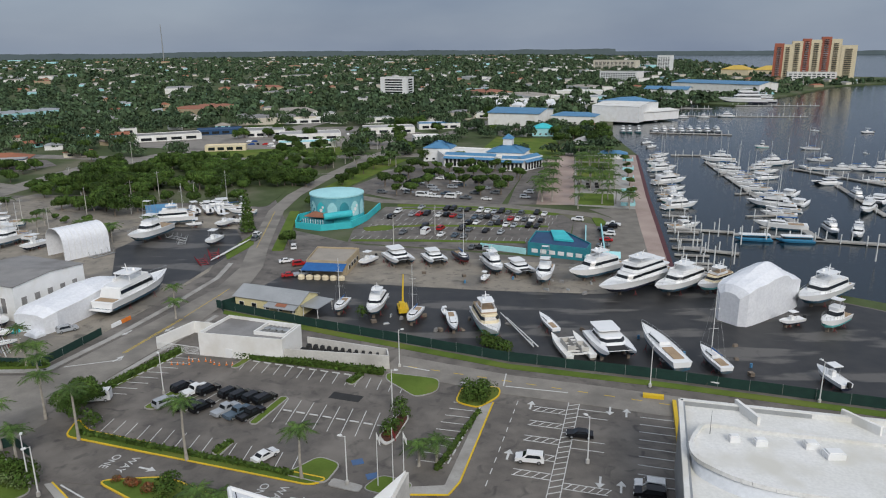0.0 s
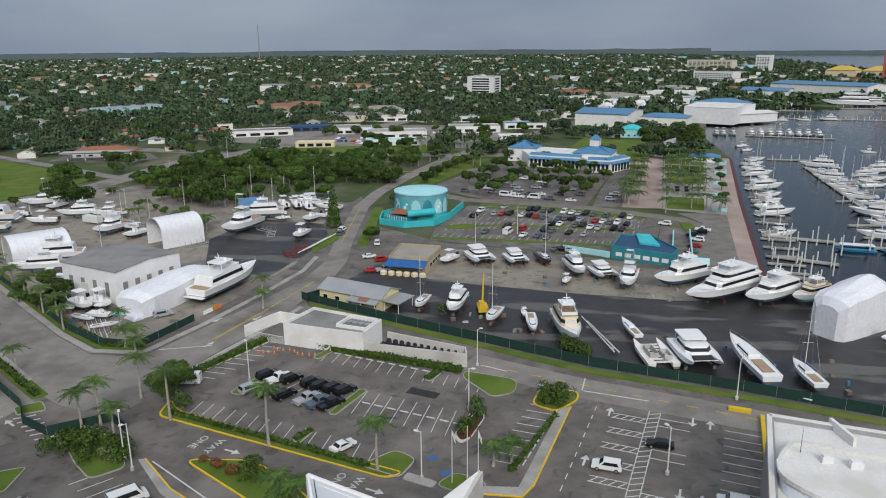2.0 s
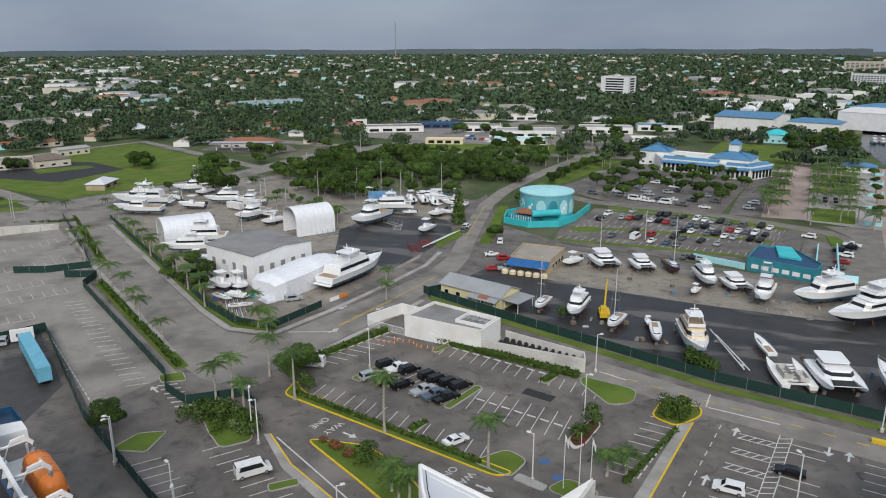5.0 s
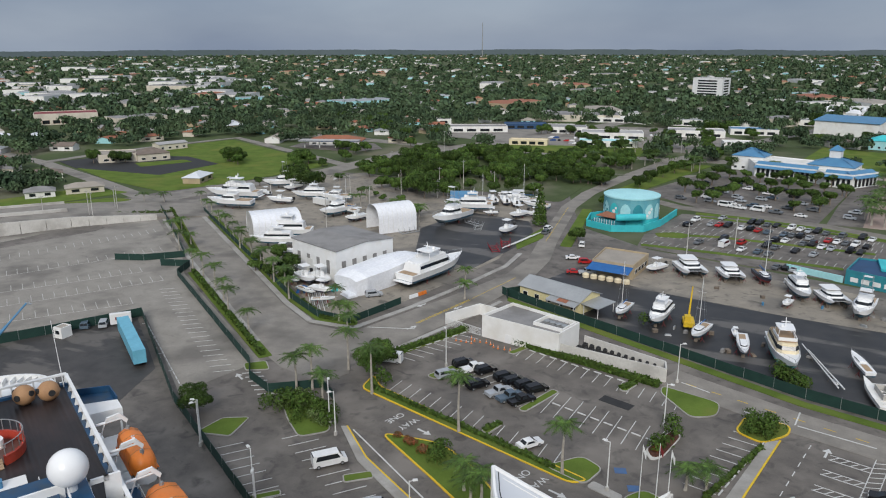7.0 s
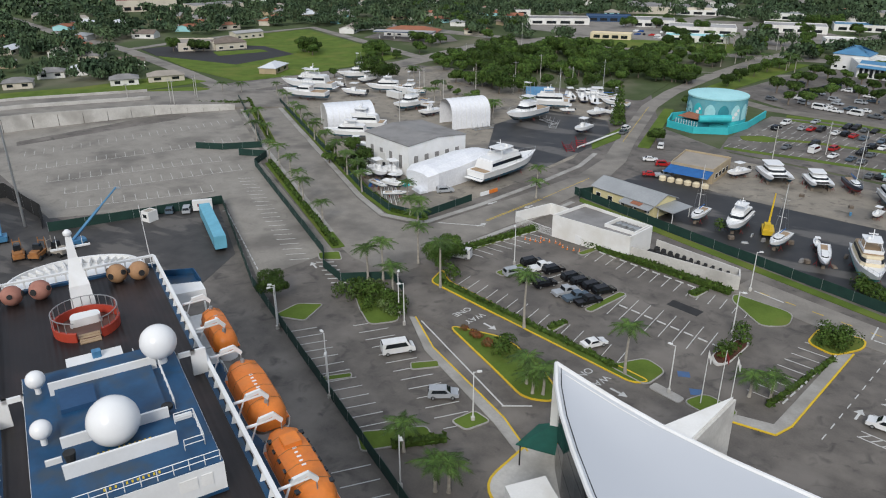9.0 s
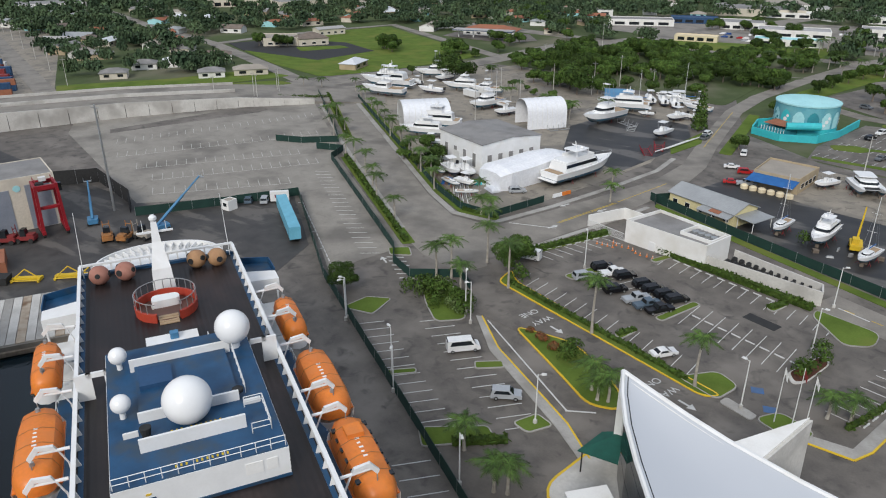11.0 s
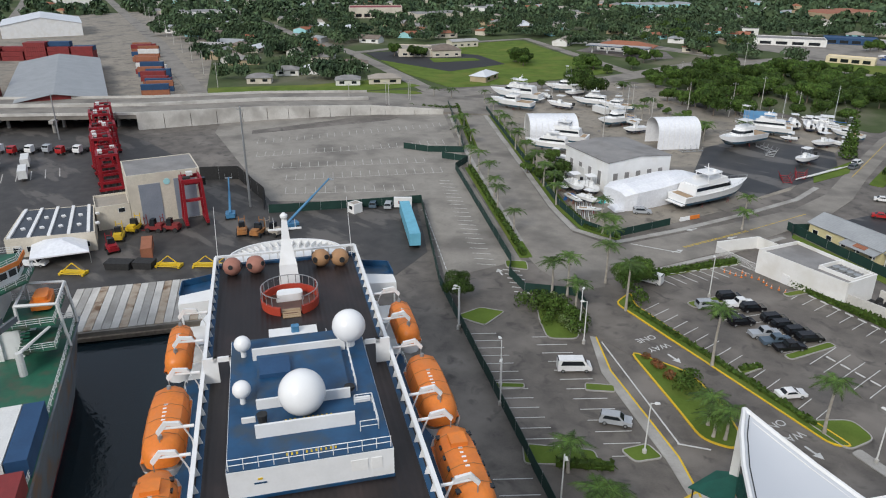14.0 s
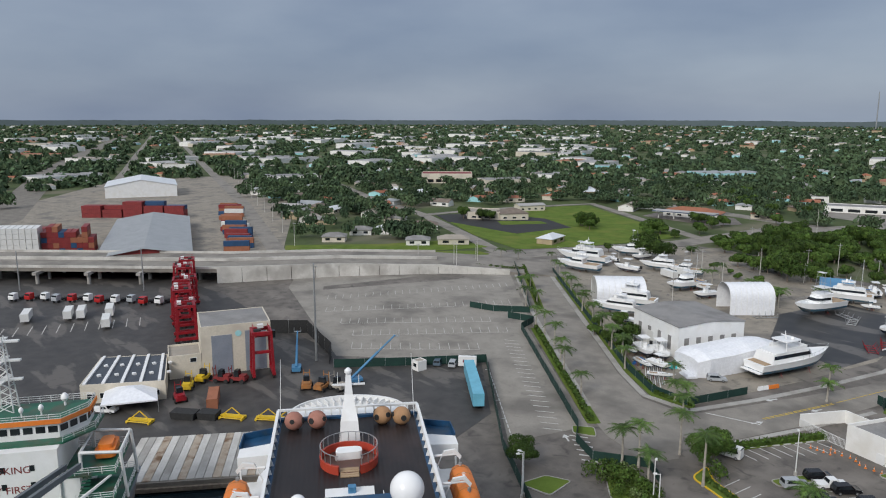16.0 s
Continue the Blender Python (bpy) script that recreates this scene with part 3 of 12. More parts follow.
# ---- terminal car park ----
A0 = Vector((-66.9, 112.8))
A1 = Vector((0.95, -0.312))
A2 = Vector((0.312, 0.95))
la = lambda x, y: tuple(A0 + A1 * x + A2 * y)
lawn([la(-3, 6), la(-0.5, 0.4), la(20, 0.3), la(48, 0.2), la(50, 2.6), la(20, 2.8), la(2, 3.2)], "long verge with a clipped hedge and yellow kerb", 1.5, 0.2, YELLOW)
lawn([la(42.5, 1.5), la(50, 1.2), la(50, 7), la(45.5, 8)], "grass corner with a palm", 1.5, 0.22, CONCRETE_PALE)
lawn([la(5.5, 13.0), la(8.0, 13.0), la(9.0, 23), la(6.5, 23)], "narrow grass island", 1, 0.22, CONCRETE_PALE)
lawn([la(28.0, 14.0), la(29.6, 14.0), la(30.0, 25), la(28.4, 25)], "narrow grass island", 0.8, 0.22, CONCRETE_PALE)
lawn([la(27.8, 3.2), la(29.4, 3.2), la(29.2, 8), la(27.7, 8)], "short grass island", 0.8, 0.22, CONCRETE_PALE)
lawn([la(11, 33.5), la(12.6, 33.5), la(13.2, 39), la(11.6, 39)], "narrow grass island", 0.8, 0.22, CONCRETE_PALE)
lawn([la(38.2, 33.8), la(39.8, 33.8), la(40, 38.6), la(38.5, 38.6)], "narrow grass island", 0.8, 0.22, CONCRETE_PALE)
lawn([la(44, 41), la(55.5, 41.5), la(57, 36), la(53.5, 32.5), la(50.5, 34.5), la(45, 38)], "grass corner by the white building", 2, 0.2, CONCRETE_PALE)
lawn([la(61, 39.5), la(68.2, 41.5), la(69.0, 38), la(66.5, 32), la(61.5, 33)], "grass corner with low shrubs and a yellow kerb", 1.6, 0.2, YELLOW)
slab("footpath", [la(66.8, 33), la(68.4, 35), la(69.9, 8), la(69.2, 4.4), la(63, 2.6), la(63, 4.5), la(68, 6.5)], 0.16, CONCRETE, "pale grey concrete footpath with a yellow kerb", "pavement")
lawn([la(56, 1.6), la(62.5, 1.2), la(63.5, 5.4), la(57.5, 6.2)], "small lawn round the flagpoles", 1.6, 0.22, CONCRETE_PALE)
slab("bed_kerb", rounded([(-12.0, 112.1), (-10.5, 109.3), (-8.8, 111.3), (-6.7, 119.1), (-7.4, 121.3), (-8.6, 120.6)], 1.2), 0.2, CONCRETE_PALE, "pale concrete kerb round a planting bed", "kerb")
slab("planting_bed", rounded([(x * 0.88 - 0.12 * 8.9, y * 0.88 + 0.12 * 116.6) for x, y in [(-12.0, 112.1), (-10.5, 109.3), (-8.8, 111.3), (-6.7, 119.1), (-7.4, 121.3), (-8.6, 120.6)]], 1.0), 0.24, MULCH, "red mulch bed with shrubs", "planting bed")
slab("planting_bed", rounded([la(50.5, 1.0), la(56, 0.8), la(56, 2.6), la(50.5, 3.0)], 0.6), 0.2, CONCRETE, "concrete planting strip beside the lane", "planting bed")
lawn([(-55.5, 99.6), (-44.6, 100.6), (-37, 96.4), (-31, 90.6), (-30, 87.2), (-34.5, 85.8), (-41, 90.2)], "long traffic island with shrubs and yellow kerb", 2.5, 0.2, YELLOW)
lawn([(-85.5, 86.6), (-79.2, 88.0), (-80.2, 94.8), (-84.6, 92.6)], "grass patch at the corner of the screen fence", 0.8, 0.2, CONCRETE_PALE)
lawn([(-80.2, 104), (-76, 108), (-67.4, 101.0), (-64, 96.5), (-68, 92.6), (-73.4, 97.0)], "bushy island at the entrance", 1.5, 0.2, CONCRETE_PALE)
lawn([(-96.2, 113.2), (-92.6, 116.2), (-89.4, 113.0), (-93.6, 110.6)], "grass tip of a traffic island", 0.8, 0.2, CONCRETE_PALE)
lawn([(-41.5, 75.4), (-39.6, 79.3), (-36.4, 78.2), (-38.6, 74.6)], "grass island with a lamp", 0.8, 0.2, CONCRETE_PALE)
lawn([(-65, 75.2), (-61.6, 78.4), (-60.8, 77.4), (-64.2, 74.2)], "narrow grass island", 0.5, 0.2, CONCRETE_PALE)
lawn([(-54.8, 85.6), (-51.2, 88.4), (-50, 87), (-53.6, 84)], "narrow grass island", 0.5, 0.2, CONCRETE_PALE)
lawn([(-52, 66.5), (-44, 72.6), (-41.5, 70.6), (-49, 63.4)], "grass strip with palms", 0.8, 0.2, CONCRETE_PALE)
slab("footpath", [(-63.2, 98.8), (-62.2, 99.2), (-54, 91.6), (-35.0, 79.8), (-29, 74.6), (-30.2, 73.8), (-36.0, 78.2), (-54.8, 90.2)], 0.16, CONCRETE, "pale grey concrete path with yellow kerb", "pavement")
slab("road_patch", [la(37.3, 27.4), la(43.7, 27.4), la(43.7, 30.0), la(37.3, 30.0)], 0.045, PATCH, "black asphalt patch", "road")
# verges along the streets
lawn([(-222, 222), (-167, 176), (-165.5, 178), (-220, 225)], "narrow verge with a hedge", 0.5, 0.18)
lawn([(-153, 158.5), (-95, 116.8), (-93, 119), (-151, 161)], "narrow verge with a hedge", 0.5, 0.18)
lawn([(-205, 224.6), (-110, 149.6), (-96, 141), (-85, 141.6), (-86, 144.4), (-96, 144.6), (-108, 152.4), (-203, 227)], "verge along the storage yard", 1.0, 0.18)
lawn([la(-6.6, 14), la(-3.6, 38), la(-5.8, 38.4), la(-8.6, 14)], "hedge verge beside the street", 0.6, 0.18)
lawn([(-57.6, 176.0), (-28, 161.8), (14, 141.7), (43, 133), (84, 119), (130, 105), (130, 103), (84, 116.6), (42, 131), (13, 139.6), (-29, 159.6), (-57, 173.4)], "grass verge along the screen fence", 0.5, 0.16)


# ---- painted markings ----
def lines(name, segs, material, label, width=0.14, z=0.125, parent=None):
    bm = bmesh.new()
    for p, q in segs:
        strip(bm, p, q, width, z - 0.06, z)
    ob = part(name, bm, material, parent, label)
    return ob if parent else tagged(ob, label, "road marking", kind="structure")


def stalls(p, q, count, dx, dy):
    return [(along(p, q, i / count), (along(p, q, i / count)[0] + dx, along(p, q, i / count)[1] + dy)) for i in range(count + 1)]


def wheel_stops(p, q, count, dx, dy, label="white wheel stops"):
    bm = bmesh.new()
    for i in range(count):
        a, b = along(p, q, (i + 0.18) / count), along(p, q, (i + 0.82) / count)
        strip(bm, (a[0] + dx, a[1] + dy), (b[0] + dx, b[1] + dy), 0.22, 0.03, 0.2)
    return tagged(part("wheel_stops", bm, LINE_WHITE), label, "wheel stop", kind="structure")


vec = lambda s, w: (A1.x * s + A2.x * w, A1.y * s + A2.y * w)
segs = []
segs += stalls(la(13.4, 33.2), la(38, 33.2), 9, *vec(-0.9, 4.9))
segs += stalls(la(40.2, 33.2), la(50, 33.4), 4, *vec(-0.9, 4.6))
segs += stalls(la(31, 20.2), la(53, 20.2), 8, *vec(-0.9, 4.6))
segs += stalls(la(31, 20.2), la(53, 20.2), 8, *vec(0.9, -4.4))
segs += stalls(la(9.4, 19.2), la(28, 19.2), 7, *vec(0.8, 4.6)) + stalls(la(9.4, 19.2), la(28, 19.2), 7, *vec(-0.8, -4.6))
segs += stalls(la(0.5, 8.2), la(27.4, 7.8), 10, *vec(1.0, -4.4)) + stalls(la(29.8, 7.6), la(42, 7.4), 4, *vec(1.0, -4.2))
segs += stalls(la(-6.4, 16), la(-3.2, 37), 8, *vec(4.8, 0.8))
segs += stalls(la(61.2, 12), la(61.2, 33), 8, *vec(5.0, 0.4))
lines("parking_lines", segs, LINE_WHITE, "white stall lines of the terminal car park", 0.13, 0.07)
wheel_stops(la(13.4, 37.8), la(38, 37.8), 9, 0, 0)
wheel_stops(la(31, 20.4), la(53, 20.4), 8, 0, 0)
wheel_stops(la(66.6, 12), la(66.6, 33), 8, 0, 0)
wheel_stops(la(-6.7, 16), la(-3.5, 37), 8, 0, 0)

# lot by the round building
B1, B2 = Vector((0.272, 0.962)), Vector((0.962, -0.272))
lb = lambda x, y: tuple(Vector((15.2, 95.0)) + B2 * x + B1 * y)
seg = []
for s, side in ((0.0, 1), (2.0, 1)):
    seg.append((lb(s, -4), lb(s, 34.5)))
for k in range(22):
    y = -3 + k * 1.7
    seg.append((lb(0, y), lb(2.0, y + 1.2)))
for k in range(6):
    y = 4.2 + k * 5.4
    for w in (0, 1.7):
        seg.append((lb(-6.2, y + w), lb(0, y + w)))
    for i in range(4):
        seg.append((lb(-6.0 + i * 1.5, y), lb(-4.8 + i * 1.5, y + 1.7)))
for k in range(13):
    seg.append((lb(13.2, -4 + k * 2.7), lb(19.4, -4 + k * 2.7)))
for k in range(7):
    if not 2 <= k <= 3:
        seg.append((lb(2.0, 14.5 + k * 2.8), lb(7.6, 14.5 + k * 2.8)))
for y in (-1.5, 2.4, 4.0):
    seg.append((lb(2.0, y), lb(9.0, y)))
for k in range(6):
    seg.append((lb(2.4 + k * 1.2, 2.4), lb(3.4 + k * 1.2, 4.0)))
for k in range(9):
    seg.append((lb(-9.5, 0 + k * 3.4), lb(-9.5, 1.6 + k * 3.4)))
lines("parking_lines", seg, LINE_WHITE, "white stall lines and hatched walkways", 0.15, 0.07)
bm = bmesh.new()
strip(bm, (36.0, 94), (43.4, 123.8), 0.7, 0.0, 0.85)
tagged(part("barrier", bm, YELLOW), "long low yellow barrier wall beside the stalls", "barrier", kind="structure")
bm = bmesh.new()
strip(bm, (38.2, 126.6), (42.0, 125.6), 0.9, 0.0, 0.8)
tagged(part("barrier", bm, YELLOW), "short yellow concrete barrier at the road", "barrier", kind="structure")


def arrow(x, y, deg, size=1.0, name="painted_arrow", label="white lane arrow painted on asphalt"):
    bm = bmesh.new()
    s = size
    prism(bm, [(-0.18 * s, -1.6 * s), (0.18 * s, -1.6 * s), (0.18 * s, 0.3 * s), (0.75 * s, 0.3 * s), (0, 1.6 * s), (-0.75 * s, 0.3 * s), (-0.18 * s, 0.3 * s)], 0.04, 0.13)
    ob = tagged(part(name, bm, LINE_WHITE), label, "road marking", kind="structure")
    ob.matrix_basis = pose(x, y, 0, 0, 0, deg)


for x, y, d in ((16.2, 123.5, -15), (10.4, 106.5, -15), (30.6, 121, 165), (33.5, 120.2, -15), (24.0, 98.3, 165), (27.0, 97, -15), (-48.6, 102.9, -108), (-22.2, 94.4, -108),
                (-67, 163, 160), (-72, 146, -20), (-76.5, 161, 160), (-93.0, 107.8, 60)):
    arrow(x, y, d)


def words(text, x, y, deg, size):
    cu = bpy.data.curves.new("lettering", "FONT")
    cu.body, cu.size, cu.align_x, cu.align_y, cu.extrude = text, size, "CENTER", "CENTER", 0.01
    tmp = new("lettering", cu)
    dg = bpy.context.evaluated_depsgraph_get()
    me = bpy.data.meshes.new_from_object(tmp.evaluated_get(dg))
    bpy.data.objects.remove(tmp)
    me.materials.clear()
    me.materials.append(LINE_WHITE)
    ob = new("painted_words", me)
    ob.matrix_basis = pose(x, y, 0.13, 0, 0, deg)
    return tagged(ob, "white words painted on the asphalt lane", "road marking", kind="structure")


words("ONE", -55.6, 105.2, -108, 2.0)
words("WAY", -52.4, 104.2, -108, 2.0)
words("ONE", -28.8, 96.6, -108, 2.0)
words("WAY", -25.8, 95.6, -108, 2.0)
# lane edges and centre lines
lines("lane_lines", [((-60.5, 98.6), (-36.5, 82.6)), ((-36.6, 82.4), (-32.6, 84.6)), ((-82, 142), (-71, 145.5)), ((-9, 141.2), (-3.4, 138.8)), ((12.6, 137), (11.6, 131.6)),
                     ((3, 133.2), (10.5, 131.0)), ((12.0, 131.4), (24, 128.4))], LINE_WHITE, "white lane and stop lines", 0.25, 0.14)
lines("lane_lines", [((-72.4, 149), (-66.6, 170)), ((-66.2, 171), (-61, 193)), ((-71.9, 149), (-66.1, 170)), ((-64, 236), (-70.2, 292))] + [(along((-8, 141), (60, 117), i / 14), along((-8, 141), (60, 117), (i + 0.4) / 14)) for i in range(14)],
      LINE_YELLOW, "yellow centre lines", 0.16, 0.135)
# stalls of the strip lot beside the screen fence
seg = stalls((-79.4, 83.4), (-48.5, 64.4), 14, 3.6, 4.0)
seg += stalls((-70.4, 91.0), (-41.6, 73.4), 12, 3.6, 4.0)
seg += stalls((-50, 58), (-42, 53), 3, 3.6, 4.0)
lines("parking_lines", seg, LINE_WHITE, "white stall lines of a narrow car park", 0.13, 0.07)
seg = stalls((-93.4, 109.2), (-84.6, 102.8), 5, 3.2, 2.0)
lines("hatching", seg, LINE_WHITE, "white hatched road marking", 0.3, 0.14)
seg = stalls((-146, 146), (-96, 110), 20, -3.4, -2.6) + stalls((-134, 122), (-100, 98), 4, 0.6, 0.6)
lines("parking_lines", seg, LINE_WHITE, "white stall lines along the hedge", 0.13, 0.085)
wheel_stops((-136.5, 123.5), (-100.4, 97.6), 18, 0.8, 1.0)
# stalls of the marina car parks
seg = []
for (p_, q_, r_), up_, dn_ in zip(STRIPS + (((-24, 280), (5, 279.4), (42, 272)),), (0, 1, 1, 1), (1, 1, 0, 1)):
    for a_, b_, n_ in ((p_, q_, 9), (q_, r_, 14)):
        seg += stalls((a_[0], a_[1] + 1.4), (b_[0], b_[1] + 1.4), n_, 1.2, 4.6) if up_ else []
        seg += stalls((a_[0], a_[1] - 1.4), (b_[0], b_[1] - 1.4), n_, -1.2, -4.6) if dn_ else []
lines("parking_lines", seg, LINE_WHITE, "white stall lines of the marina car park", 0.14, 0.17)

# yellow kerbs of the footpaths, blue stall signs
for edge_ in ([(-62.2, 99.3), (-54, 91.7), (-35.0, 79.9), (-29, 74.7)], [la(68.5, 35), la(70.0, 8), la(69.3, 4.3), la(63, 2.4)]):
    bm = bmesh.new()
    path_strip(bm, edge_, 0.28, 0.0, 0.2)
    tagged(part("kerb", bm, YELLOW), "yellow painted kerb of a footpath", "kerb", kind="structure")
for x, y in ((-19.1, 102.8), (-14.6, 104.6), (-11.8, 100.5)):
    bm = bmesh.new()
    strip(bm, (x - 0.9, y - 0.3), (x + 0.9, y + 0.3), 1.6, 0.02, 0.085)
    tagged(part("blue_stall_sign", bm, LINE_BLUE), "faded blue square painted in a stall", "road marking", kind="structure")


# ---- builders: plants ----
def leaf_mesh(name, blobs, count, size, material, seed, flat=0.75):
    """A crown of many small leaf clumps round several lobes; blobs: rows of centre and radius."""
    rng = np.random.RandomState(seed)
    w = np.array([b[3] ** 2 for b in blobs])
    pick = rng.choice(len(blobs), count, p=w / w.sum())
    c = np.array([b[:3] for b in blobs])[pick]
    r = np.array([b[3] for b in blobs])[pick]
    d = rng.normal(size=(count, 3))
    d /= np.linalg.norm(d, axis=1)[:, None]
    d[:, 2] = np.where(d[:, 2] < -0.6, -d[:, 2], d[:, 2])
    k = r * (0.72 + 0.36 * rng.rand(count))
    p = c + d * k[:, None] * np.array([1, 1, flat])
    nrm = d + rng.normal(scale=0.35, size=(count, 3))
    nrm /= np.linalg.norm(nrm, axis=1)[:, None]
    up = rng.normal(size=(count, 3))
    s = np.cross(nrm, up)
    s /= np.linalg.norm(s, axis=1)[:, None]
    t = np.cross(nrm, s)
    h = size * (0.6 + 0.8 * rng.rand(count))[:, None]
    q = np.stack([p - s * h, p - t * h * 0.6, p + s * h, p + t * h * 0.6], 1).reshape(-1, 3)
    return quads_mesh(name, q, material)


def quads_mesh(name, q, material, smooth=False):
    me = bpy.data.meshes.new(name)
    n = len(q) // 4
    me.vertices.add(len(q))
    me.vertices.foreach_set("co", np.asarray(q, dtype=np.float32).ravel())
    me.loops.add(4 * n)
    me.loops.foreach_set("vertex_index", np.arange(4 * n, dtype=np.int32))
    me.polygons.add(n)
    me.polygons.foreach_set("loop_start", np.arange(0, 4 * n, 4, dtype=np.int32))
    me.update(calc_edges=True)
    me.materials.append(material)
    return me


def lobes(rng, rad, z, n):
    out = [(0, 0, z, rad * 0.62)]
    for i in range(n):
        a = 2 * math.pi * (i + rng.random() * 0.6) / n
        out.append((math.cos(a) * rad * 0.58, math.sin(a) * rad * 0.58, z + rng.uniform(-0.25, 0.3) * rad, rad * rng.uniform(0.26, 0.56)))
    return out


TREES = []
for k in range(8):
    rng = random.Random(40 + k)
    rad = (4.6, 5.4, 3.6, 5.0, 4.2, 2.6, 2.2, 4.5)[k]
    z = rad * (0.62 if k < 5 or k == 7 else 0.9) + 0.9
    bm = bmesh.new()
    tube(bm, (0, 0, -0.2), (0.1, 0.05, z * 0.55), 0.3, 0.2, 7)
    for i in range(4):
        a = i * 1.6 + rng.random()
        tube(bm, (0.1, 0.05, z * 0.5), (math.cos(a) * rad * 0.45, math.sin(a) * rad * 0.45, z * 0.95), 0.15, 0.05, 5)
    tr = bpy.data.meshes.new("trunk")
    bm.to_mesh(tr)
    bm.free()
    tr.materials.append(BARK)
    TREES.append((tr, leaf_mesh("crown", lobes(rng, rad, z, 7), 3400 if k < 5 else 1500 if k < 7 else 8000, 0.31 if k < 5 else 0.25 if k < 7 else 0.17, LEAF, k), rad))


STREETS = [((-242, 241), (-212, 329), 9), ((-212, 329), (-208, 365), 9), ((-208, 365), (-203, 410), 10), ((-203, 410), (-180, 450), 11), ((-180, 450), (-150, 520), 11), ((-330, 470), (-180, 440), 8), ((-180, 440), (-40, 445), 8),
           ((-208, 356), (-168, 349), 6), ((-168, 349), (-124, 368), 6), ((-27, 311), (28, 297), 4), ((28, 297), (59, 281), 4)]


def on_street(x, y):
    """True where a carriageway must stay clear of plants."""
    for (ax, ay), (bx, by), w in STREETS:
        dx, dy = bx - ax, by - ay
        t = max(0, min(1, ((x - ax) * dx + (y - ay) * dy) / (dx * dx + dy * dy)))
        if math.hypot(x - ax - t * dx, y - ay - t * dy) < w:
            return True
    return False


def tree(x, y, k=None, s=1.0, rng=random.Random(8), label="broad-crowned dark green shade tree", group="street trees"):
    if on_street(x, y):
        return None
    k = rng.randrange(5) if k is None else k
    ob = thing("tree", label, "tree", x, y, 0.0, 0, group)
    ob.matrix_basis = pose(x, y, 0, 0, 0, rng.uniform(0, 360)) @ Matrix.Diagonal((s, s, s * (rng.uniform(0.95, 1.35) if k < 5 and s < 1.6 else rng.uniform(0.85, 1.15)), 1))
    k = len(TREES) - 1 if math.hypot(x, y) < 170 and k < 5 else k
    part("trunk", TREES[k][0], None, ob)
    part("crown", TREES[k][1], None, ob)
    return ob


def frond_mesh(length, droop, seed):
    """One arching palm leaf with feathered sides."""
    rng = random.Random(seed)
    bm = bmesh.new()
    n = 9
    pts = []
    for i in range(n + 1):
        t = i / n
        pts.append(Vector((0, length * (t - 0.12 * t * t), length * (0.28 * t - droop * t * t))))
    for i in range(n):
        a, b = pts[i], pts[i + 1]
        t = (i + 0.5) / n
        w = length * 0.23 * math.sin(math.pi * min(1, 0.18 + t * 0.82)) ** 0.8
        for sgn in (-1, 1):
            tip = a.lerp(b, 0.5) + Vector((sgn * w, length * 0.12, -w * (0.35 + 0.3 * rng.random())))
            tip2 = b + Vector((sgn * w * 0.9, length * 0.13, -w * 0.45))
            poly(bm, [a, a.lerp(b, 0.55), tip])
            poly(bm, [a.lerp(b, 0.5), b, tip2])
    me = bpy.data.meshes.new("frond")
    bm.to_mesh(me)
    bm.free()
    me.materials.append(LEAF_PALM)
    return me


FRONDS = [frond_mesh(3.7, 0.42, 1), frond_mesh(3.5, 0.62, 2), frond_mesh(3.1, 0.2, 3)]
CROWNS = {}
PALM_TRUNKS = {}


def palm_trunk(h):
    h = round(h)
    if h not in PALM_TRUNKS:
        bm = bmesh.new()
        rows = []
        for i in range(7):
            z = h * i / 6
            r = 0.26 - 0.1 * i / 6 + (0.1 if i == 0 else 0)
            rows.append([(math.cos(a * math.pi / 4) * r + 0.12 * math.sin(i * 0.7), math.sin(a * math.pi / 4) * r, z - (0.2 if i == 0 else 0)) for a in range(8)])
        loft(bm, rows, closed=True)
        me = bpy.data.meshes.new("trunk")
        bm.to_mesh(me)
        bm.free()
        me.materials.append(PALM_BARK)
        PALM_TRUNKS[h] = me
    return PALM_TRUNKS[h]


def palm(x, y, h=8.0, s=1.0, rng=random.Random(9), fronds=16, label="tall palm with a grey trunk and arching fronds", group="palms"):
    if on_street(x, y):
        return None
    ob = thing("palm_tree", label, "palm tree", x, y, 0.0, rng.uniform(0, 360), group)
    part("trunk", palm_trunk(h), None, ob)
    if fronds < 13 or math.hypot(x, y) > 128:
        # palms far from the camera carry one joined crown
        key = rng.randrange(3)
        if key not in CROWNS:
            bm = bmesh.new()
            for i in range(15):
                n0 = len(bm.verts)
                bm.from_mesh(FRONDS[0 if i < 7 else (1 if i < 11 else 2)])
                bm.verts.ensure_lookup_table()
                m_ = pose(0, 0, 0.1 * (i % 3), 0, 0, i * 137.5 + rng.uniform(-8, 8)) @ Matrix.Scale(rng.uniform(0.85, 1.1), 4)
                for v in bm.verts[n0:]:
                    v.co = m_ @ v.co
            me = bpy.data.meshes.new("crown")
            bm.to_mesh(me)
            bm.free()
            me.materials.append(LEAF_PALM)
            CROWNS[key] = me
        part("crown", CROWNS[key], None, ob, at=pose(0.1, 0, round(h), 0, 0, 0) @ Matrix.Scale(s, 4))
        return ob
    for i in range(fronds):
        f = FRONDS[0 if i < fronds * 0.45 else (1 if i < fronds * 0.75 else 2)]
        part("frond", f, None, ob, at=pose(0.1, 0, round(h) - 0.05 + 0.1 * (i % 3), 0, 0, i * 137.5 + rng.uniform(-8, 8)) @ Matrix.Scale(s * rng.uniform(0.85, 1.1), 4))
    return ob


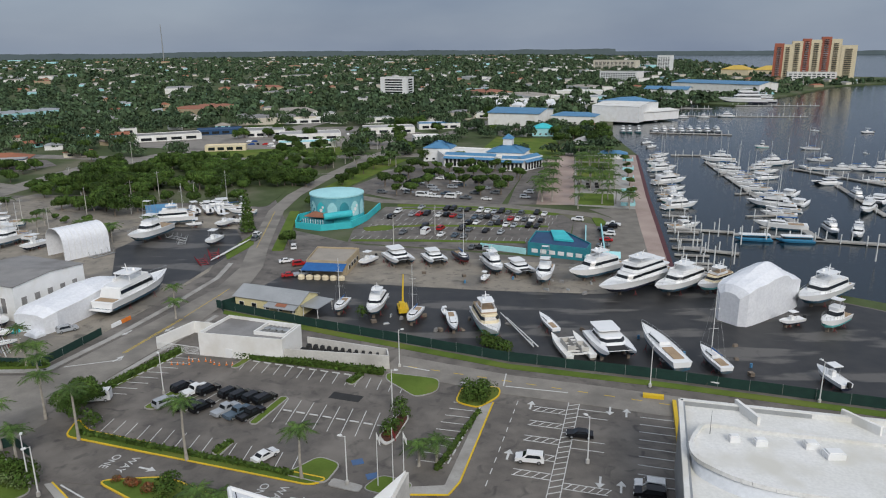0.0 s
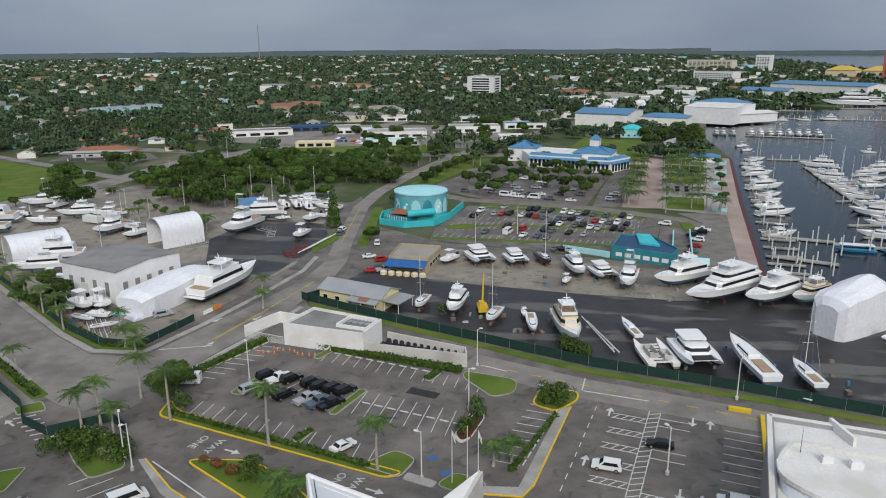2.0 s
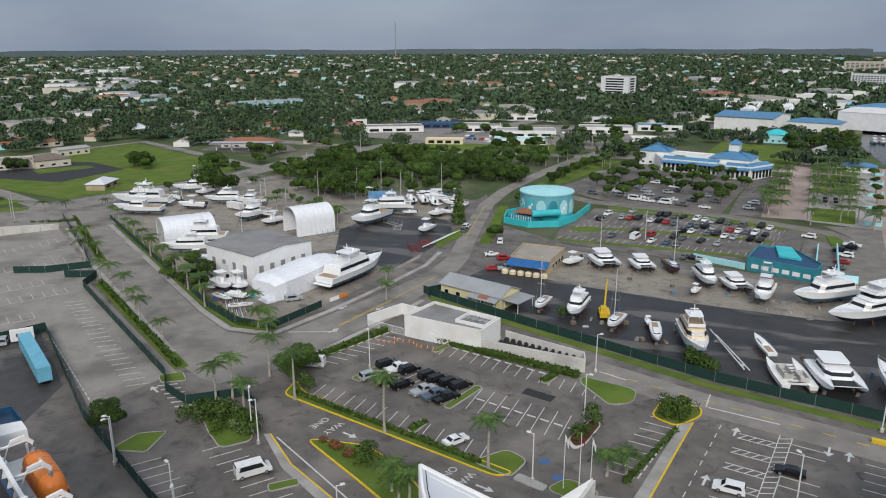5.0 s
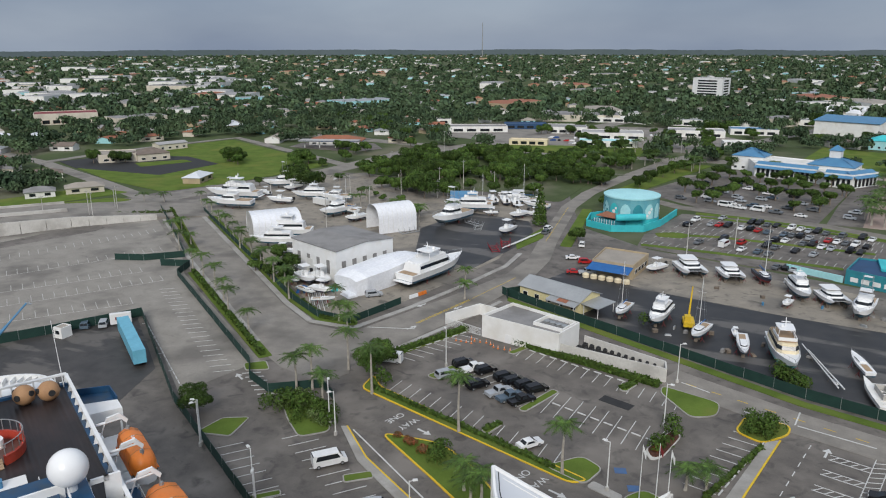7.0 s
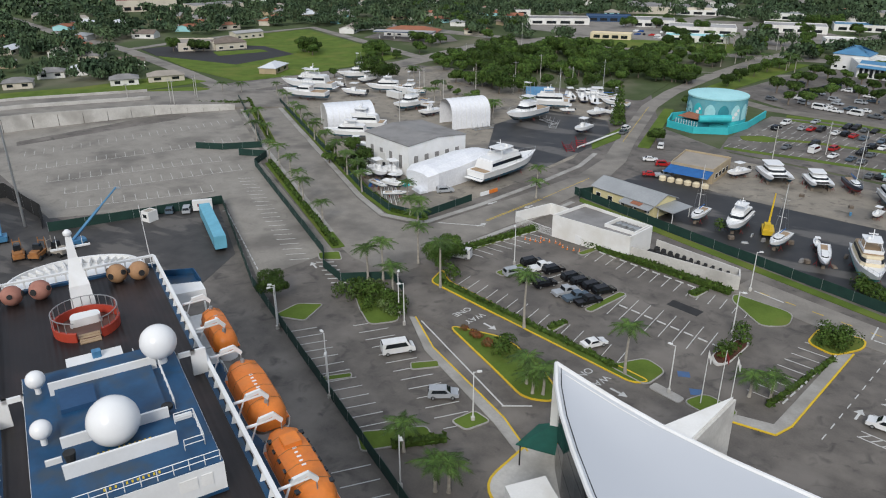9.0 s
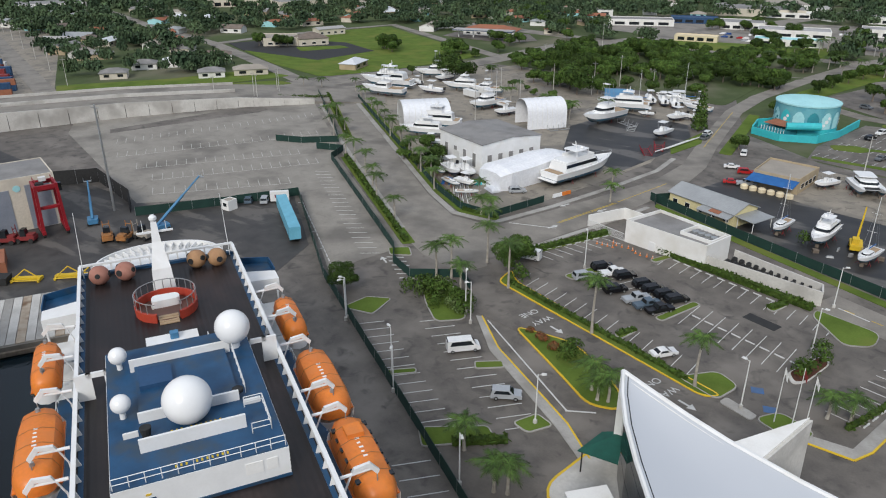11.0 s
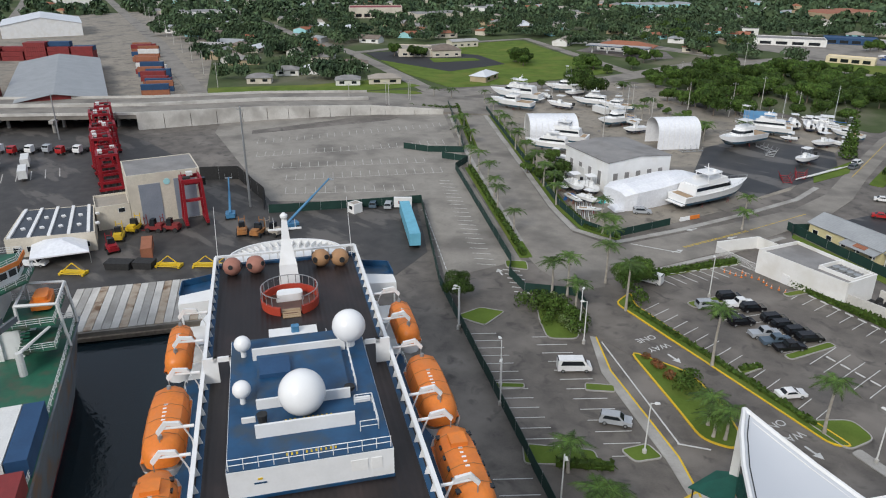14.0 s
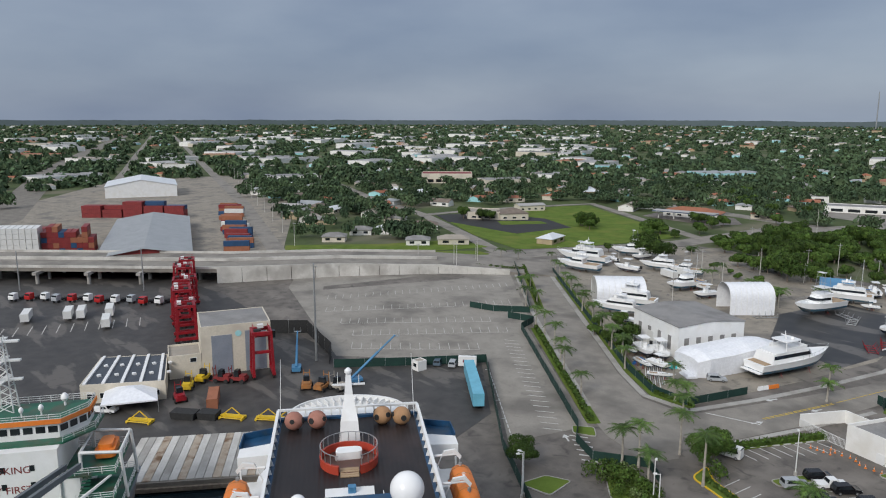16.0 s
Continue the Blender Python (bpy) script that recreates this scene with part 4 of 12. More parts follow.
def shrub_mesh(name, w, h, seed, material):
    rng = random.Random(seed)
    return leaf_mesh(name, [(rng.uniform(-w, w) * 0.35, rng.uniform(-w, w) * 0.35, h * rng.uniform(0.3, 0.6), w * rng.uniform(0.32, 0.5)) for _ in range(5)], 320, 0.16, material, seed, 0.8)


SHRUBS = [shrub_mesh("shrub", 2.2, 1.6, 1, LEAF_HEDGE), shrub_mesh("shrub", 2.6, 1.8, 2, LEAF_HEDGE), shrub_mesh("shrub", 1.6, 1.2, 3, LEAF_RED), shrub_mesh("shrub", 2.0, 1.2, 4, LEAF_SILVER)]


def shrub(x, y, k=0, s=1.0, label=""):
    ob = new("shrub", SHRUBS[k])
    ob.matrix_basis = pose(x, y, 0.12, 0, 0, x * 57 % 360) @ Matrix.Scale(s, 4)
    return tagged(ob, label or ("red-leaved croton shrub in a bed" if k == 2 else "rounded green garden shrub"), "shrub", "garden shrubs")


def hedge(p, q, w=1.2, h=1.1, label="long clipped green hedge", seed=1):
    """A clipped hedge: a leafy box with a rough skin of leaf clumps."""
    L = math.hypot(q[0] - p[0], q[1] - p[1])
    ob = thing("hedge", label, "hedge", p[0], p[1], 0.0, math.degrees(math.atan2(q[1] - p[1], q[0] - p[0])))
    bm = bmesh.new()
    box(bm, 0, -w * 0.42, 0, L, w * 0.42, h * 0.9)
    part("core", bm, LEAF_HEDGE, ob)
    rng = np.random.RandomState(seed)
    n = int(L * (w + 2 * h) * 5)
    t = rng.rand(n) * (w + 2 * h)
    x = rng.rand(n) * L
    y = np.where(t < h, -w / 2, np.where(t < h + w, t - h - w / 2, w / 2))
    z = np.where(t < h, t, np.where(t < h + w, h, t - h - w))
    pts = np.stack([x, y, z], 1) + rng.normal(scale=0.06, size=(n, 3))
    a, b = rng.normal(size=(n, 3)) * 0.2, rng.normal(size=(n, 3)) * 0.2
    part("leaves", quads_mesh("leaves", np.stack([pts - a, pts - b, pts + a, pts + b], 1).reshape(-1, 3), LEAF_HEDGE), None, ob)
    return ob


# ---- builders: street furniture ----
def lamp_post(x, y, h=8.5, rz=0.0, group="lamp posts"):
    ob = thing("street_lamp", "white lamp post with a flat lamp head", "street lamp", x, y, 0, rz, group)
    bm = bmesh.new()
    lathe(bm, [(0.32, 0), (0.32, 0.7), (0.26, 0.75)], 10)
    part("base", bm, CONCRETE_PALE, ob)
    bm = bmesh.new()
    tube(bm, (0, 0, 0.7), (0, 0, h), 0.12, 0.08, 8)
    part("pole", bm, POLE_WHITE, ob)
    bm = bmesh.new()
    tube(bm, (0, 0, h - 0.1), (0.7, 0, h), 0.05, 0.05, 6)
    part("arm", bm, POLE_WHITE, ob)
    bm = bmesh.new()
    prism(bm, [(0.5, -0.25), (1.2, -0.2), (1.25, 0.2), (0.5, 0.25)], h - 0.02, h + 0.16, [(0.55, -0.18), (1.12, -0.14), (1.15, 0.14), (0.55, 0.18)])
    part("lamp_head", bm, POLE_WHITE, ob)
    return ob


def plain_pole(x, y, h, r=0.15, name="utility_pole", label="tall grey concrete utility pole", material=None, arm=True):
    ob = thing(name, label, name.replace("_", " "), x, y, 0, (x * 31) % 180, "poles")
    bm = bmesh.new()
    tube(bm, (0, 0, -0.3), (0, 0, h), r, r * 0.6, 7)
    part("pole", bm, material or CONCRETE_PALE, ob)
    if arm:
        bm = bmesh.new()
        box(bm, -1.2, -0.06, h - 0.9, 1.2, 0.06, h - 0.75)
        for k in (-1.1, 0, 1.1):
            tube(bm, (k, 0, h - 0.75), (k, 0, h - 0.5), 0.06, 0.04, 5)
        part("cross_arm", bm, STEEL, ob)
    return ob


def fence(pts, h=2.2, material=None, label="chain-link fence covered with dark green screen", name="screen_fence", step=6.0, thick=0.06):
    ob = thing(name, label, "fence", pts[0][0], pts[0][1], 0)
    ox, oy = pts[0]
    for p, q in zip(pts, pts[1:]):
        L = math.hypot(q[0] - p[0], q[1] - p[1])
        n = max(1, round(L / step))
        for i in range(n):
            a, b = along(p, q, i / n), along(p, q, (i + 1) / n)
            bm = bmesh.new()
            m = ((a[0] + b[0]) / 2 - ox, (a[1] + b[1]) / 2 - oy)
            bulge = 0.05 * math.sin(i * 2.3)
            strip(bm, (a[0] - ox, a[1] - oy), (m[0], m[1] + bulge), thick, 0.06, h - 0.04 * (i % 3))
            strip(bm, (m[0], m[1] + bulge), (b[0] - ox, b[1] - oy), thick, 0.06, h - 0.04 * (i % 3))
            part("screen_panel", bm, material or SCREEN_GREEN, ob)
            bm = bmesh.new()
            tube(bm, (a[0] - ox, a[1] - oy, 0), (a[0] - ox, a[1] - oy, h + 0.12), 0.05, 0.05, 5)
            part("post", bm, STEEL, ob)
    return ob


# ---- builders: vehicles ----
PAINTS = {}
for nm, c in (("white", (0.78, 0.78, 0.77)), ("black", (0.012, 0.012, 0.014)), ("silver", (0.42, 0.44, 0.46)), ("grey", (0.14, 0.15, 0.16)), ("red", (0.4, 0.02, 0.02)), ("slate", (0.1, 0.14, 0.18)), ("blue", (0.03, 0.08, 0.25))):
    PAINTS[nm] = mat(nm + "_car_paint", c, tuple(v * 0.93 for v in c), 0.8, 0.22, 0.15 if nm not in ("white", "red") else 0.0)
CARS = {}


def side_profile(kind):
    if kind == "van":
        return 5.7, 2.0, [(0, 0.35), (0, 2.2), (0.15, 2.35), (4.3, 2.35), (5.0, 1.35), (5.6, 1.15), (5.7, 0.4)], (1.35, 2.2, 0.2, 4.85)
    if kind == "suv":
        return 4.8, 1.95, [(0, 0.35), (0.02, 1.05), (0.25, 1.7), (2.9, 1.75), (3.6, 1.1), (4.7, 0.95), (4.8, 0.4)], (1.05, 1.62, 0.25, 3.55)
    if kind == "pickup":
        return 5.6, 2.0, [(0, 0.4), (0, 1.05), (1.9, 1.05), (2.15, 1.8), (3.6, 1.8), (4.2, 1.15), (5.5, 1.0), (5.6, 0.45)], (1.1, 1.68, 2.1, 4.15)
    return 4.7, 1.82, [(0, 0.35), (0.05, 0.95), (0.75, 1.0), (1.35, 1.42), (2.7, 1.44), (3.5, 0.98), (4.6, 0.85), (4.7, 0.4)], (0.98, 1.36, 0.95, 3.4)


def car_template(kind, colour, plain=False):
    L, W, prof, win = side_profile(kind)
    names = {"van": "white passenger van", "suv": "suv", "pickup": "pickup truck", "sedan": "sedan"}
    ob = thing({"van": "van", "suv": "suv", "pickup": "pickup_truck", "sedan": "car"}[kind], ("%s parked on asphalt" % names[kind]) if kind == "van" else "%s %s parked on the asphalt" % (colour, names[kind]), "car" if kind != "van" else "van", 0, 0, 0, 0, "parked cars")
    bm = bmesh.new()
    zmax = max(p[1] for p in prof)
    def row(x, f):
        out = []
        for y, z in prof:
            tuck = 1 - 0.2 * max(0, (z - 0.95) / max(0.4, zmax - 0.95)) if z > 0.95 and kind != "van" else (1 - 0.07 * max(0, z - 1.2))
            out.append((x * tuck, y - L / 2, z))
        return out
    loft(bm, [row(-W / 2, 0), row(-W / 2 + 0.06, 0), row(W / 2 - 0.06, 0), row(W / 2, 0)], closed=True)
    bmesh.ops.bevel(bm, geom=[e for e in bm.edges if e.calc_face_angle(0) > 0.5], offset=0.06, segments=1, affect="EDGES")
    part("body", bm, PAINTS[colour], ob, smooth=True)
    z0, z1, y0, y1 = win
    k0 = (W / 2) * (1 - (0.2 * (z0 + 0.08 - 0.95) / (zmax - 0.95) if kind != "van" else 0.02)) + 0.012
    k1 = (W / 2) * (1 - (0.2 * (z1 - 0.95) / (zmax - 0.95) if kind != "van" else 0.07)) + 0.012
    for s in (-1, 1):
        bm = bmesh.new()
        a = [(s * k0, y0 + 0.25 - L / 2, z0 + 0.08), (s * k0, y1 - 0.35 - L / 2, z0 + 0.08), (s * k1, y1 - 0.85 - L / 2, z1), (s * k1, y0 + 0.55 - L / 2, z1)]
        b = [(x - s * 0.03, y, z) for x, y, z in a]
        loft(bm, [a, b], closed=True)
        part("side_window", bm, GLASS, ob)
    i = max(j for j in range(len(prof)) if prof[j][1] >= zmax - 0.06)
    (ya, za), (yb, zb) = prof[i], prof[i + 1]
    def pane(name, ya, za, yb, zb, sgn):
        bm = bmesh.new()
        n = Vector((0, (za - zb) * sgn, abs(yb - ya))).normalized() * 0.015
        w1 = W / 2 * (0.72 if kind != "van" else 0.86)
        w0 = W / 2 * (0.86 if kind != "van" else 0.88)
        a = [Vector((-w1, ya + (yb - ya) * 0.08 - L / 2, za + (zb - za) * 0.08)), Vector((w1, ya + (yb - ya) * 0.08 - L / 2, za + (zb - za) * 0.08)),
             Vector((w0, ya + (yb - ya) * 0.92 - L / 2, za + (zb - za) * 0.92)), Vector((-w0, ya + (yb - ya) * 0.92 - L / 2, za + (zb - za) * 0.92))]
        loft(bm, [[p + n for p in a], [p - n for p in a]], closed=True)
        part(name, bm, GLASS, ob)
    pane("windscreen", ya, za, yb, zb, 1)
    j = min(j for j in range(len(prof)) if prof[j][1] >= zmax - 0.06)
    pane("rear_window", prof[j][0], prof[j][1], prof[j - 1][0], max(prof[j - 1][1], z0), -1)
    for sx in (-1, 1):
        for y in (0.85, L - 0.95):
            if plain and sx > 0:
                continue
            bm = bmesh.new()
            if plain:
                tube(bm, (-W / 2, y - L / 2, 0.34), (W / 2, y - L / 2, 0.34), 0.34, 0.34, 10)
                part("wheel", bm, RUBBER, ob)
                continue
            tube(bm, (sx * (W / 2 - 0.22), y - L / 2, 0.34), (sx * (W / 2 + 0.02), y - L / 2, 0.34), 0.34, 0.34, 12)
            w = part("wheel", bm, RUBBER, ob)
            if plain:
                continue
            bm = bmesh.new()
            tube(bm, (sx * (W / 2 + 0.02), y - L / 2, 0.34), (sx * (W / 2 + 0.035), y - L / 2, 0.34), 0.2, 0.2, 8)
            part("rim", bm, STEEL, w)
        if plain:
            continue
        bm = bmesh.new()
        box(bm, sx * W * 0.36 - 0.2, L / 2 - 0.06, 0.68, sx * W * 0.36 + 0.2, L / 2 + 0.012, 0.82)
        part("headlight", bm, GELCOAT, ob)
    return ob


def car(x, y, rz, kind="sedan", colour="white", z=0.06):
    """A parked car; rz: the way it faces, from the y axis."""
    m = pose(x, y, z, 0, 0, rz)
    key = (kind, colour, y > 200)
    if key not in CARS:
        CARS[key] = car_template(kind, colour, y > 200)
        CARS[key].matrix_basis = m
        return CARS[key]
    return copy_thing(CARS[key], m)


# ---- builders: boats ----
def hull_rows(L, B, D, bow=0.45, n=12, rake=0.1, flare=0.12):
    rows = []
    for i in range(n + 1):
        s = i / n
        t = max(0, (s - bow) / (1 - bow))
        hb = B / 2 * (0.9 + 0.1 * min(1, s / 0.3)) * max(0.015, (1 - t ** 2.3))
        zk = D * 0.62 * max(0, (s - 0.72) / 0.28) ** 1.8
        zd = D * (1 + 0.28 * s * s)
        zc = zk + (zd - zk) * 0.42
        y = -L / 2 + L * s
        yk = y - L * rake * max(0, (s - 0.6) / 0.4) ** 2
        rows.append((y, yk, hb, zk, zc, zd))
    return rows


def hull_parts(ob, L, B, D, top=None, bottom=None, bow=0.45, deck=None, x=0.0):
    rows = hull_rows(L, B, D, bow)
    bm = bmesh.new()
    loft(bm, [[(x - hb * 0.86, (y + yk) / 2, zc), (x - hb * 0.8, yk, zk + (zc - zk) * 0.45), (x, yk, zk), (x + hb * 0.8, yk, zk + (zc - zk) * 0.45), (x + hb * 0.86, (y + yk) / 2, zc)] for y, yk, hb, zk, zc, zd in rows])
    part("hull_bottom", bm, bottom or ANTIFOUL, ob, smooth=True)
    bm = bmesh.new()
    loft(bm, [[(x - hb * 0.86, (y + yk) / 2, zc), (x - hb * 0.98, y, zd - 0.12), (x - hb, y, zd), (x - hb * 0.94, y, zd), (x - hb * 0.9, y, zd - 0.1), (x + hb * 0.9, y, zd - 0.1), (x + hb * 0.94, y, zd), (x + hb, y, zd), (x + hb * 0.98, y, zd - 0.12), (x + hb * 0.86, (y + yk) / 2, zc)] for y, yk, hb, zk, zc, zd in rows])
    part("hull", bm, top or GELCOAT, ob, smooth=True)


def cabin(ob, name, w, y0, y1, z0, z1, slope0=0.4, slope1=1.2, band=True, material=None, taper=0.86, nose=0.8):
    """A deckhouse with a raked front and a band of dark windows."""
    def ring(z, t):
        f = 1 - (1 - taper) * t
        return [(-w / 2 * f, y0 + slope0 * t, z), (w / 2 * f, y0 + slope0 * t, z), (w / 2 * f, y1 - slope1 * t - nose * 1.4, z), (w / 2 * f * nose * 0.8, y1 - slope1 * t, z), (-w / 2 * f * nose * 0.8, y1 - slope1 * t, z), (-w / 2 * f, y1 - slope1 * t - nose * 1.4, z)]
    bm = bmesh.new()
    loft(bm, [ring(z0, 0), ring(z0 + (z1 - z0) * 0.96, 0.96), [(x * 0.96, y, z) for x, y, z in ring(z1, 1)]], closed=True)
    c = part(name, bm, material or GELCOAT, ob)
    if band:
        bm = bmesh.new()
        za, zb = z0 + (z1 - z0) * 0.42, z0 + (z1 - z0) * 0.78
        grow = lambda pts: [(x * 1.012 + (0.02 if x > 0 else -0.02), y + (0.03 if i > 1 else 0.25), z) for i, (x, y, z) in enumerate(pts)]
        loft(bm, [grow(ring(za, 0.42)), grow(ring(zb, 0.78))], closed=True)
        part("window_band", bm, GLASS, c)
    return c


def rail(ob, L, B, D, bow=0.45, h=0.75, s0=0.45, name="bow_rail"):
    bm = bmesh.new()
    rows = [r for i, r in enumerate(hull_rows(L, B, D, bow)) if i / 12 >= s0]
    for sgn in (-1, 1):
        pts = [(sgn * r[2] * 0.95, r[0] - 0.05, r[5] + h) for r in rows]
        for a, b in zip(pts, pts[1:]):
            tube(bm, a, b, 0.03, 0.03, 4)
        for p in pts:
            tube(bm, (p[0], p[1], p[2] - h), p, 0.025, 0.025, 4)
    part(name, bm, STEEL, ob)


BOATS = {}


def boat_template(kind):
    labels = {"yacht": "white two-deck motor yacht with dark window bands", "superyacht": "large white motor yacht with three raked decks", "sportfish": "white sport-fishing boat with a tall tuna tower",
              "catamaran": "white cruising catamaran with a broad cabin", "sailboat": "white sailing boat with a bare aluminium mast", "hulk": "white sailing hull without a mast", "runabout": "small white open motor boat with an outboard",
              "trawler": "cream wooden motor cruiser with teak decks", "navysail": "navy blue sailing boat hull", "aqua": "white cabin boat with an aqua hull", "ferry": "long blue tour boat with a white roof"}
    ob = thing({"catamaran": "catamaran", "sailboat": "sailboat", "navysail": "sailboat", "hulk": "sailboat"}.get(kind, "motor_boat" if kind in ("runabout", "aqua", "ferry") else "yacht"), labels[kind], "boat", group="boats")
    G_ = GELCOAT
    if kind in ("yacht", "superyacht", "trawler"):
        L, B, D = {"yacht": (20, 5.6, 2.6), "superyacht": (32, 7.4, 3.6), "trawler": (19, 5.4, 2.6)}[kind]
        hull_parts(ob, L, B, D, None, AQUA_HULL if kind == "trawler" else (DARK_HULL if kind == "superyacht" else None))
        k = L / 20
        cabin(ob, "saloon", B * 0.84, -L * 0.38, L * 0.2, D * 1.0, D + 2.1 * k ** 0.4, material=None if kind != "trawler" else CONDO_CREAM)
        if kind == "superyacht":
            cabin(ob, "upper_deck", B * 0.78, -L * 0.33, L * 0.12, D + 2.75, D + 4.9, 0.6, 2.2)
            bm = bmesh.new()
            prism(bm, rounded([(-B * 0.42, -L * 0.42), (B * 0.42, -L * 0.42), (B * 0.42, L * 0.1), (-B * 0.42, L * 0.1)], 1.2), D + 2.6, D + 2.78)
            part("deck_overhang", bm, G_, ob)
        zf = D + (2.1 * k ** 0.4 if kind != "superyacht" else 4.9)
        bm = bmesh.new()
        prism(bm, rounded([(-B * 0.4, -L * 0.34), (B * 0.4, -L * 0.34), (B * 0.36, L * 0.1), (-B * 0.36, L * 0.1)], 0.8), zf - 0.02, zf + 0.22)
        part("flybridge_deck", bm, G_ if kind != "trawler" else TEAKWOOD, ob)
        bm = bmesh.new()
        for p, q in (((-B * 0.36, -L * 0.2), (-B * 0.33, L * 0.08)), ((-B * 0.33, L * 0.08), (B * 0.33, L * 0.08)), ((B * 0.33, L * 0.08), (B * 0.36, -L * 0.2))):
            strip(bm, p, q, 0.12, zf + 0.2, zf + 0.95)
        part("bulwark", bm, G_, ob)
        bm = bmesh.new()
        prism(bm, rounded([(-B * 0.34, -L * 0.2), (B * 0.34, -L * 0.2), (B * 0.3, L * 0.02), (-B * 0.3, L * 0.02)], 0.6), zf + 2.1, zf + 2.28)
        part("hardtop", bm, G_, ob)
        bm = bmesh.new()
        for sx in (-1, 1):
            for y in (-L * 0.18, 0):
                tube(bm, (sx * B * 0.3, y, zf + 0.1), (sx * B * 0.28, y, zf + 2.15), 0.07, 0.07, 5)
        part("hardtop_supports", bm, G_, ob)
        bm = bmesh.new()
        tube(bm, (0, -L * 0.1, zf + 2.2), (0, -L * 0.12, zf + 4.2), 0.16, 0.07, 6)
        box(bm, -0.9, -L * 0.115 - 0.12, zf + 3.1, 0.9, -L * 0.115 + 0.12, zf + 3.25)
        part("radar_mast", bm, G_, ob)
        bm = bmesh.new()
        lathe(bm, [(0.35, zf + 2.25), (0.45, zf + 2.45), (0.3, zf + 2.85), (0.05, zf + 2.95)], 10, 0.8, -L * 0.06)
        part("radome", bm, G_, ob, smooth=True)
        bm = bmesh.new()
        box(bm, -B * 0.36, -L * 0.47, D * 1.0 - 0.06, B * 0.36, -L * 0.39, D + 0.02)
        part("cockpit_deck", bm, TEAKWOOD, ob)
        bm = bmesh.new()
        box(bm, -B * 0.4, -L / 2 - 0.9, D * 0.3, B * 0.4, -L / 2, D * 0.38)
        part("swim_platform", bm, G_, ob)
        rail(ob, L, B, D)
    elif kind in ("sportfish", "aqua"):
        L, B, D = (16, 5.0, 2.2) if kind == "sportfish" else (10, 3.5, 1.7)
        hull_parts(ob, L, B, D, None, AQUA_HULL if kind == "aqua" else ANTIFOUL, 0.4)
        cabin(ob, "deckhouse", B * 0.78, -L * 0.16, L * 0.2, D, D + 1.7, 0.3, 1.6)
        bm = bmesh.new()
        prism(bm, rounded([(-B * 0.35, -L * 0.2), (B * 0.35, -L * 0.2), (B * 0.32, L * 0.06), (-B * 0.32, L * 0.06)], 0.5), D + 1.68, D + 2.2)
        part("flybridge", bm, G_, ob)
        bm = bmesh.new()
        prism(bm, [(-B * 0.3, -L * 0.16), (B * 0.3, -L * 0.16), (B * 0.28, 0.3), (-B * 0.28, 0.3)], D + 3.6, D + 3.75)
        part("hardtop", bm, G_, ob)
        bm = bmesh.new()
        for sx in (-1, 1):
            for y in (-L * 0.15, 0.1):
                tube(bm, (sx * B * 0.3, y, D + 2.1), (sx * B * 0.2, y * 0.6 - 0.4, D + (7.4 if kind == "sportfish" else 3.6)), 0.045, 0.04, 5)
        if kind == "sportfish":
            for z in (4.8, 6.2, 7.4):
                for y in (-0.9, -0.2):
                    tube(bm, (-B * 0.24, y, D + z), (B * 0.24, y, D + z), 0.04, 0.04, 4)
        part("tuna_tower", bm, STEEL, ob)
        if kind == "sportfish":
            bm = bmesh.new()
            box(bm, -0.9, -1.1, D + 7.3, 0.9, 0.1, D + 7.42)
            part("tower_platform", bm, G_, ob)
        bm = bmesh.new()
        box(bm, -B * 0.38, -L * 0.47, D - 0.06, B * 0.38, -L * 0.17, D + 0.01)
        part("cockpit_deck", bm, TEAKWOOD, ob)
        rail(ob, L, B, D, 0.4)
    elif kind == "catamaran":
        L, B, D = 13, 2.0, 1.7
        for x in (-2.7, 2.7):
            hull_parts(ob, L, B, D, None, ANTIFOUL, 0.35, x=x)
        bm = bmesh.new()
        prism(bm, rounded([(-2.6, -6.0), (2.6, -6.0), (2.6, 2.2), (-2.6, 2.2)], 0.8), 1.15, 1.75)
        part("bridge_deck", bm, G_, ob)
        cabin(ob, "saloon", 5.2, -4.2, 2.6, 1.7, 3.1, 0.3, 1.4)
        bm = bmesh.new()
        prism(bm, rounded([(-2.4, -6.0), (2.4, -6.0), (2.3, -0.6), (-2.3, -0.6)], 0.6), 3.55, 3.72)
        part("hardtop", bm, G_, ob)
        bm = bmesh.new()
        for sx in (-1, 1):
            for y in (-5.7, -3.4):
                tube(bm, (sx * 2.1, y, 1.7), (sx * 2.1, y, 3.6), 0.06, 0.06, 5)
        part("hardtop_supports", bm, STEEL, ob)
        bm = bmesh.new()
        tube(bm, (-2.7, 5.2, 1.9), (2.7, 5.2, 1.9), 0.09, 0.09, 6)
        part("crossbeam", bm, STEEL, ob)
        bm = bmesh.new()
        box(bm, -1.9, 2.3, 1.78, 1.9, 5.1, 1.82)
        part("trampoline", bm, RUBBER, ob)
    elif kind in ("sailboat", "hulk", "navysail"):
        L, B, D = (13, 3.8, 1.7) if kind != "hulk" else (19, 4.2, 2.0)
        hull_parts(ob, L, B, D, DARK_HULL if kind == "navysail" else None, TRIM_RED if kind == "navysail" else ANTIFOUL, 0.35)
        cabin(ob, "coachroof", B * 0.55, -L * 0.1, L * 0.24, D * 1.04, D + 0.75, 0.2, 0.9, nose=0.5)
        bm = bmesh.new()
        box(bm, -B * 0.25, -L * 0.42, D - 0.02, B * 0.25, -L * 0.14, D + 0.1)
        part("cockpit", bm, TEAKWOOD, ob)
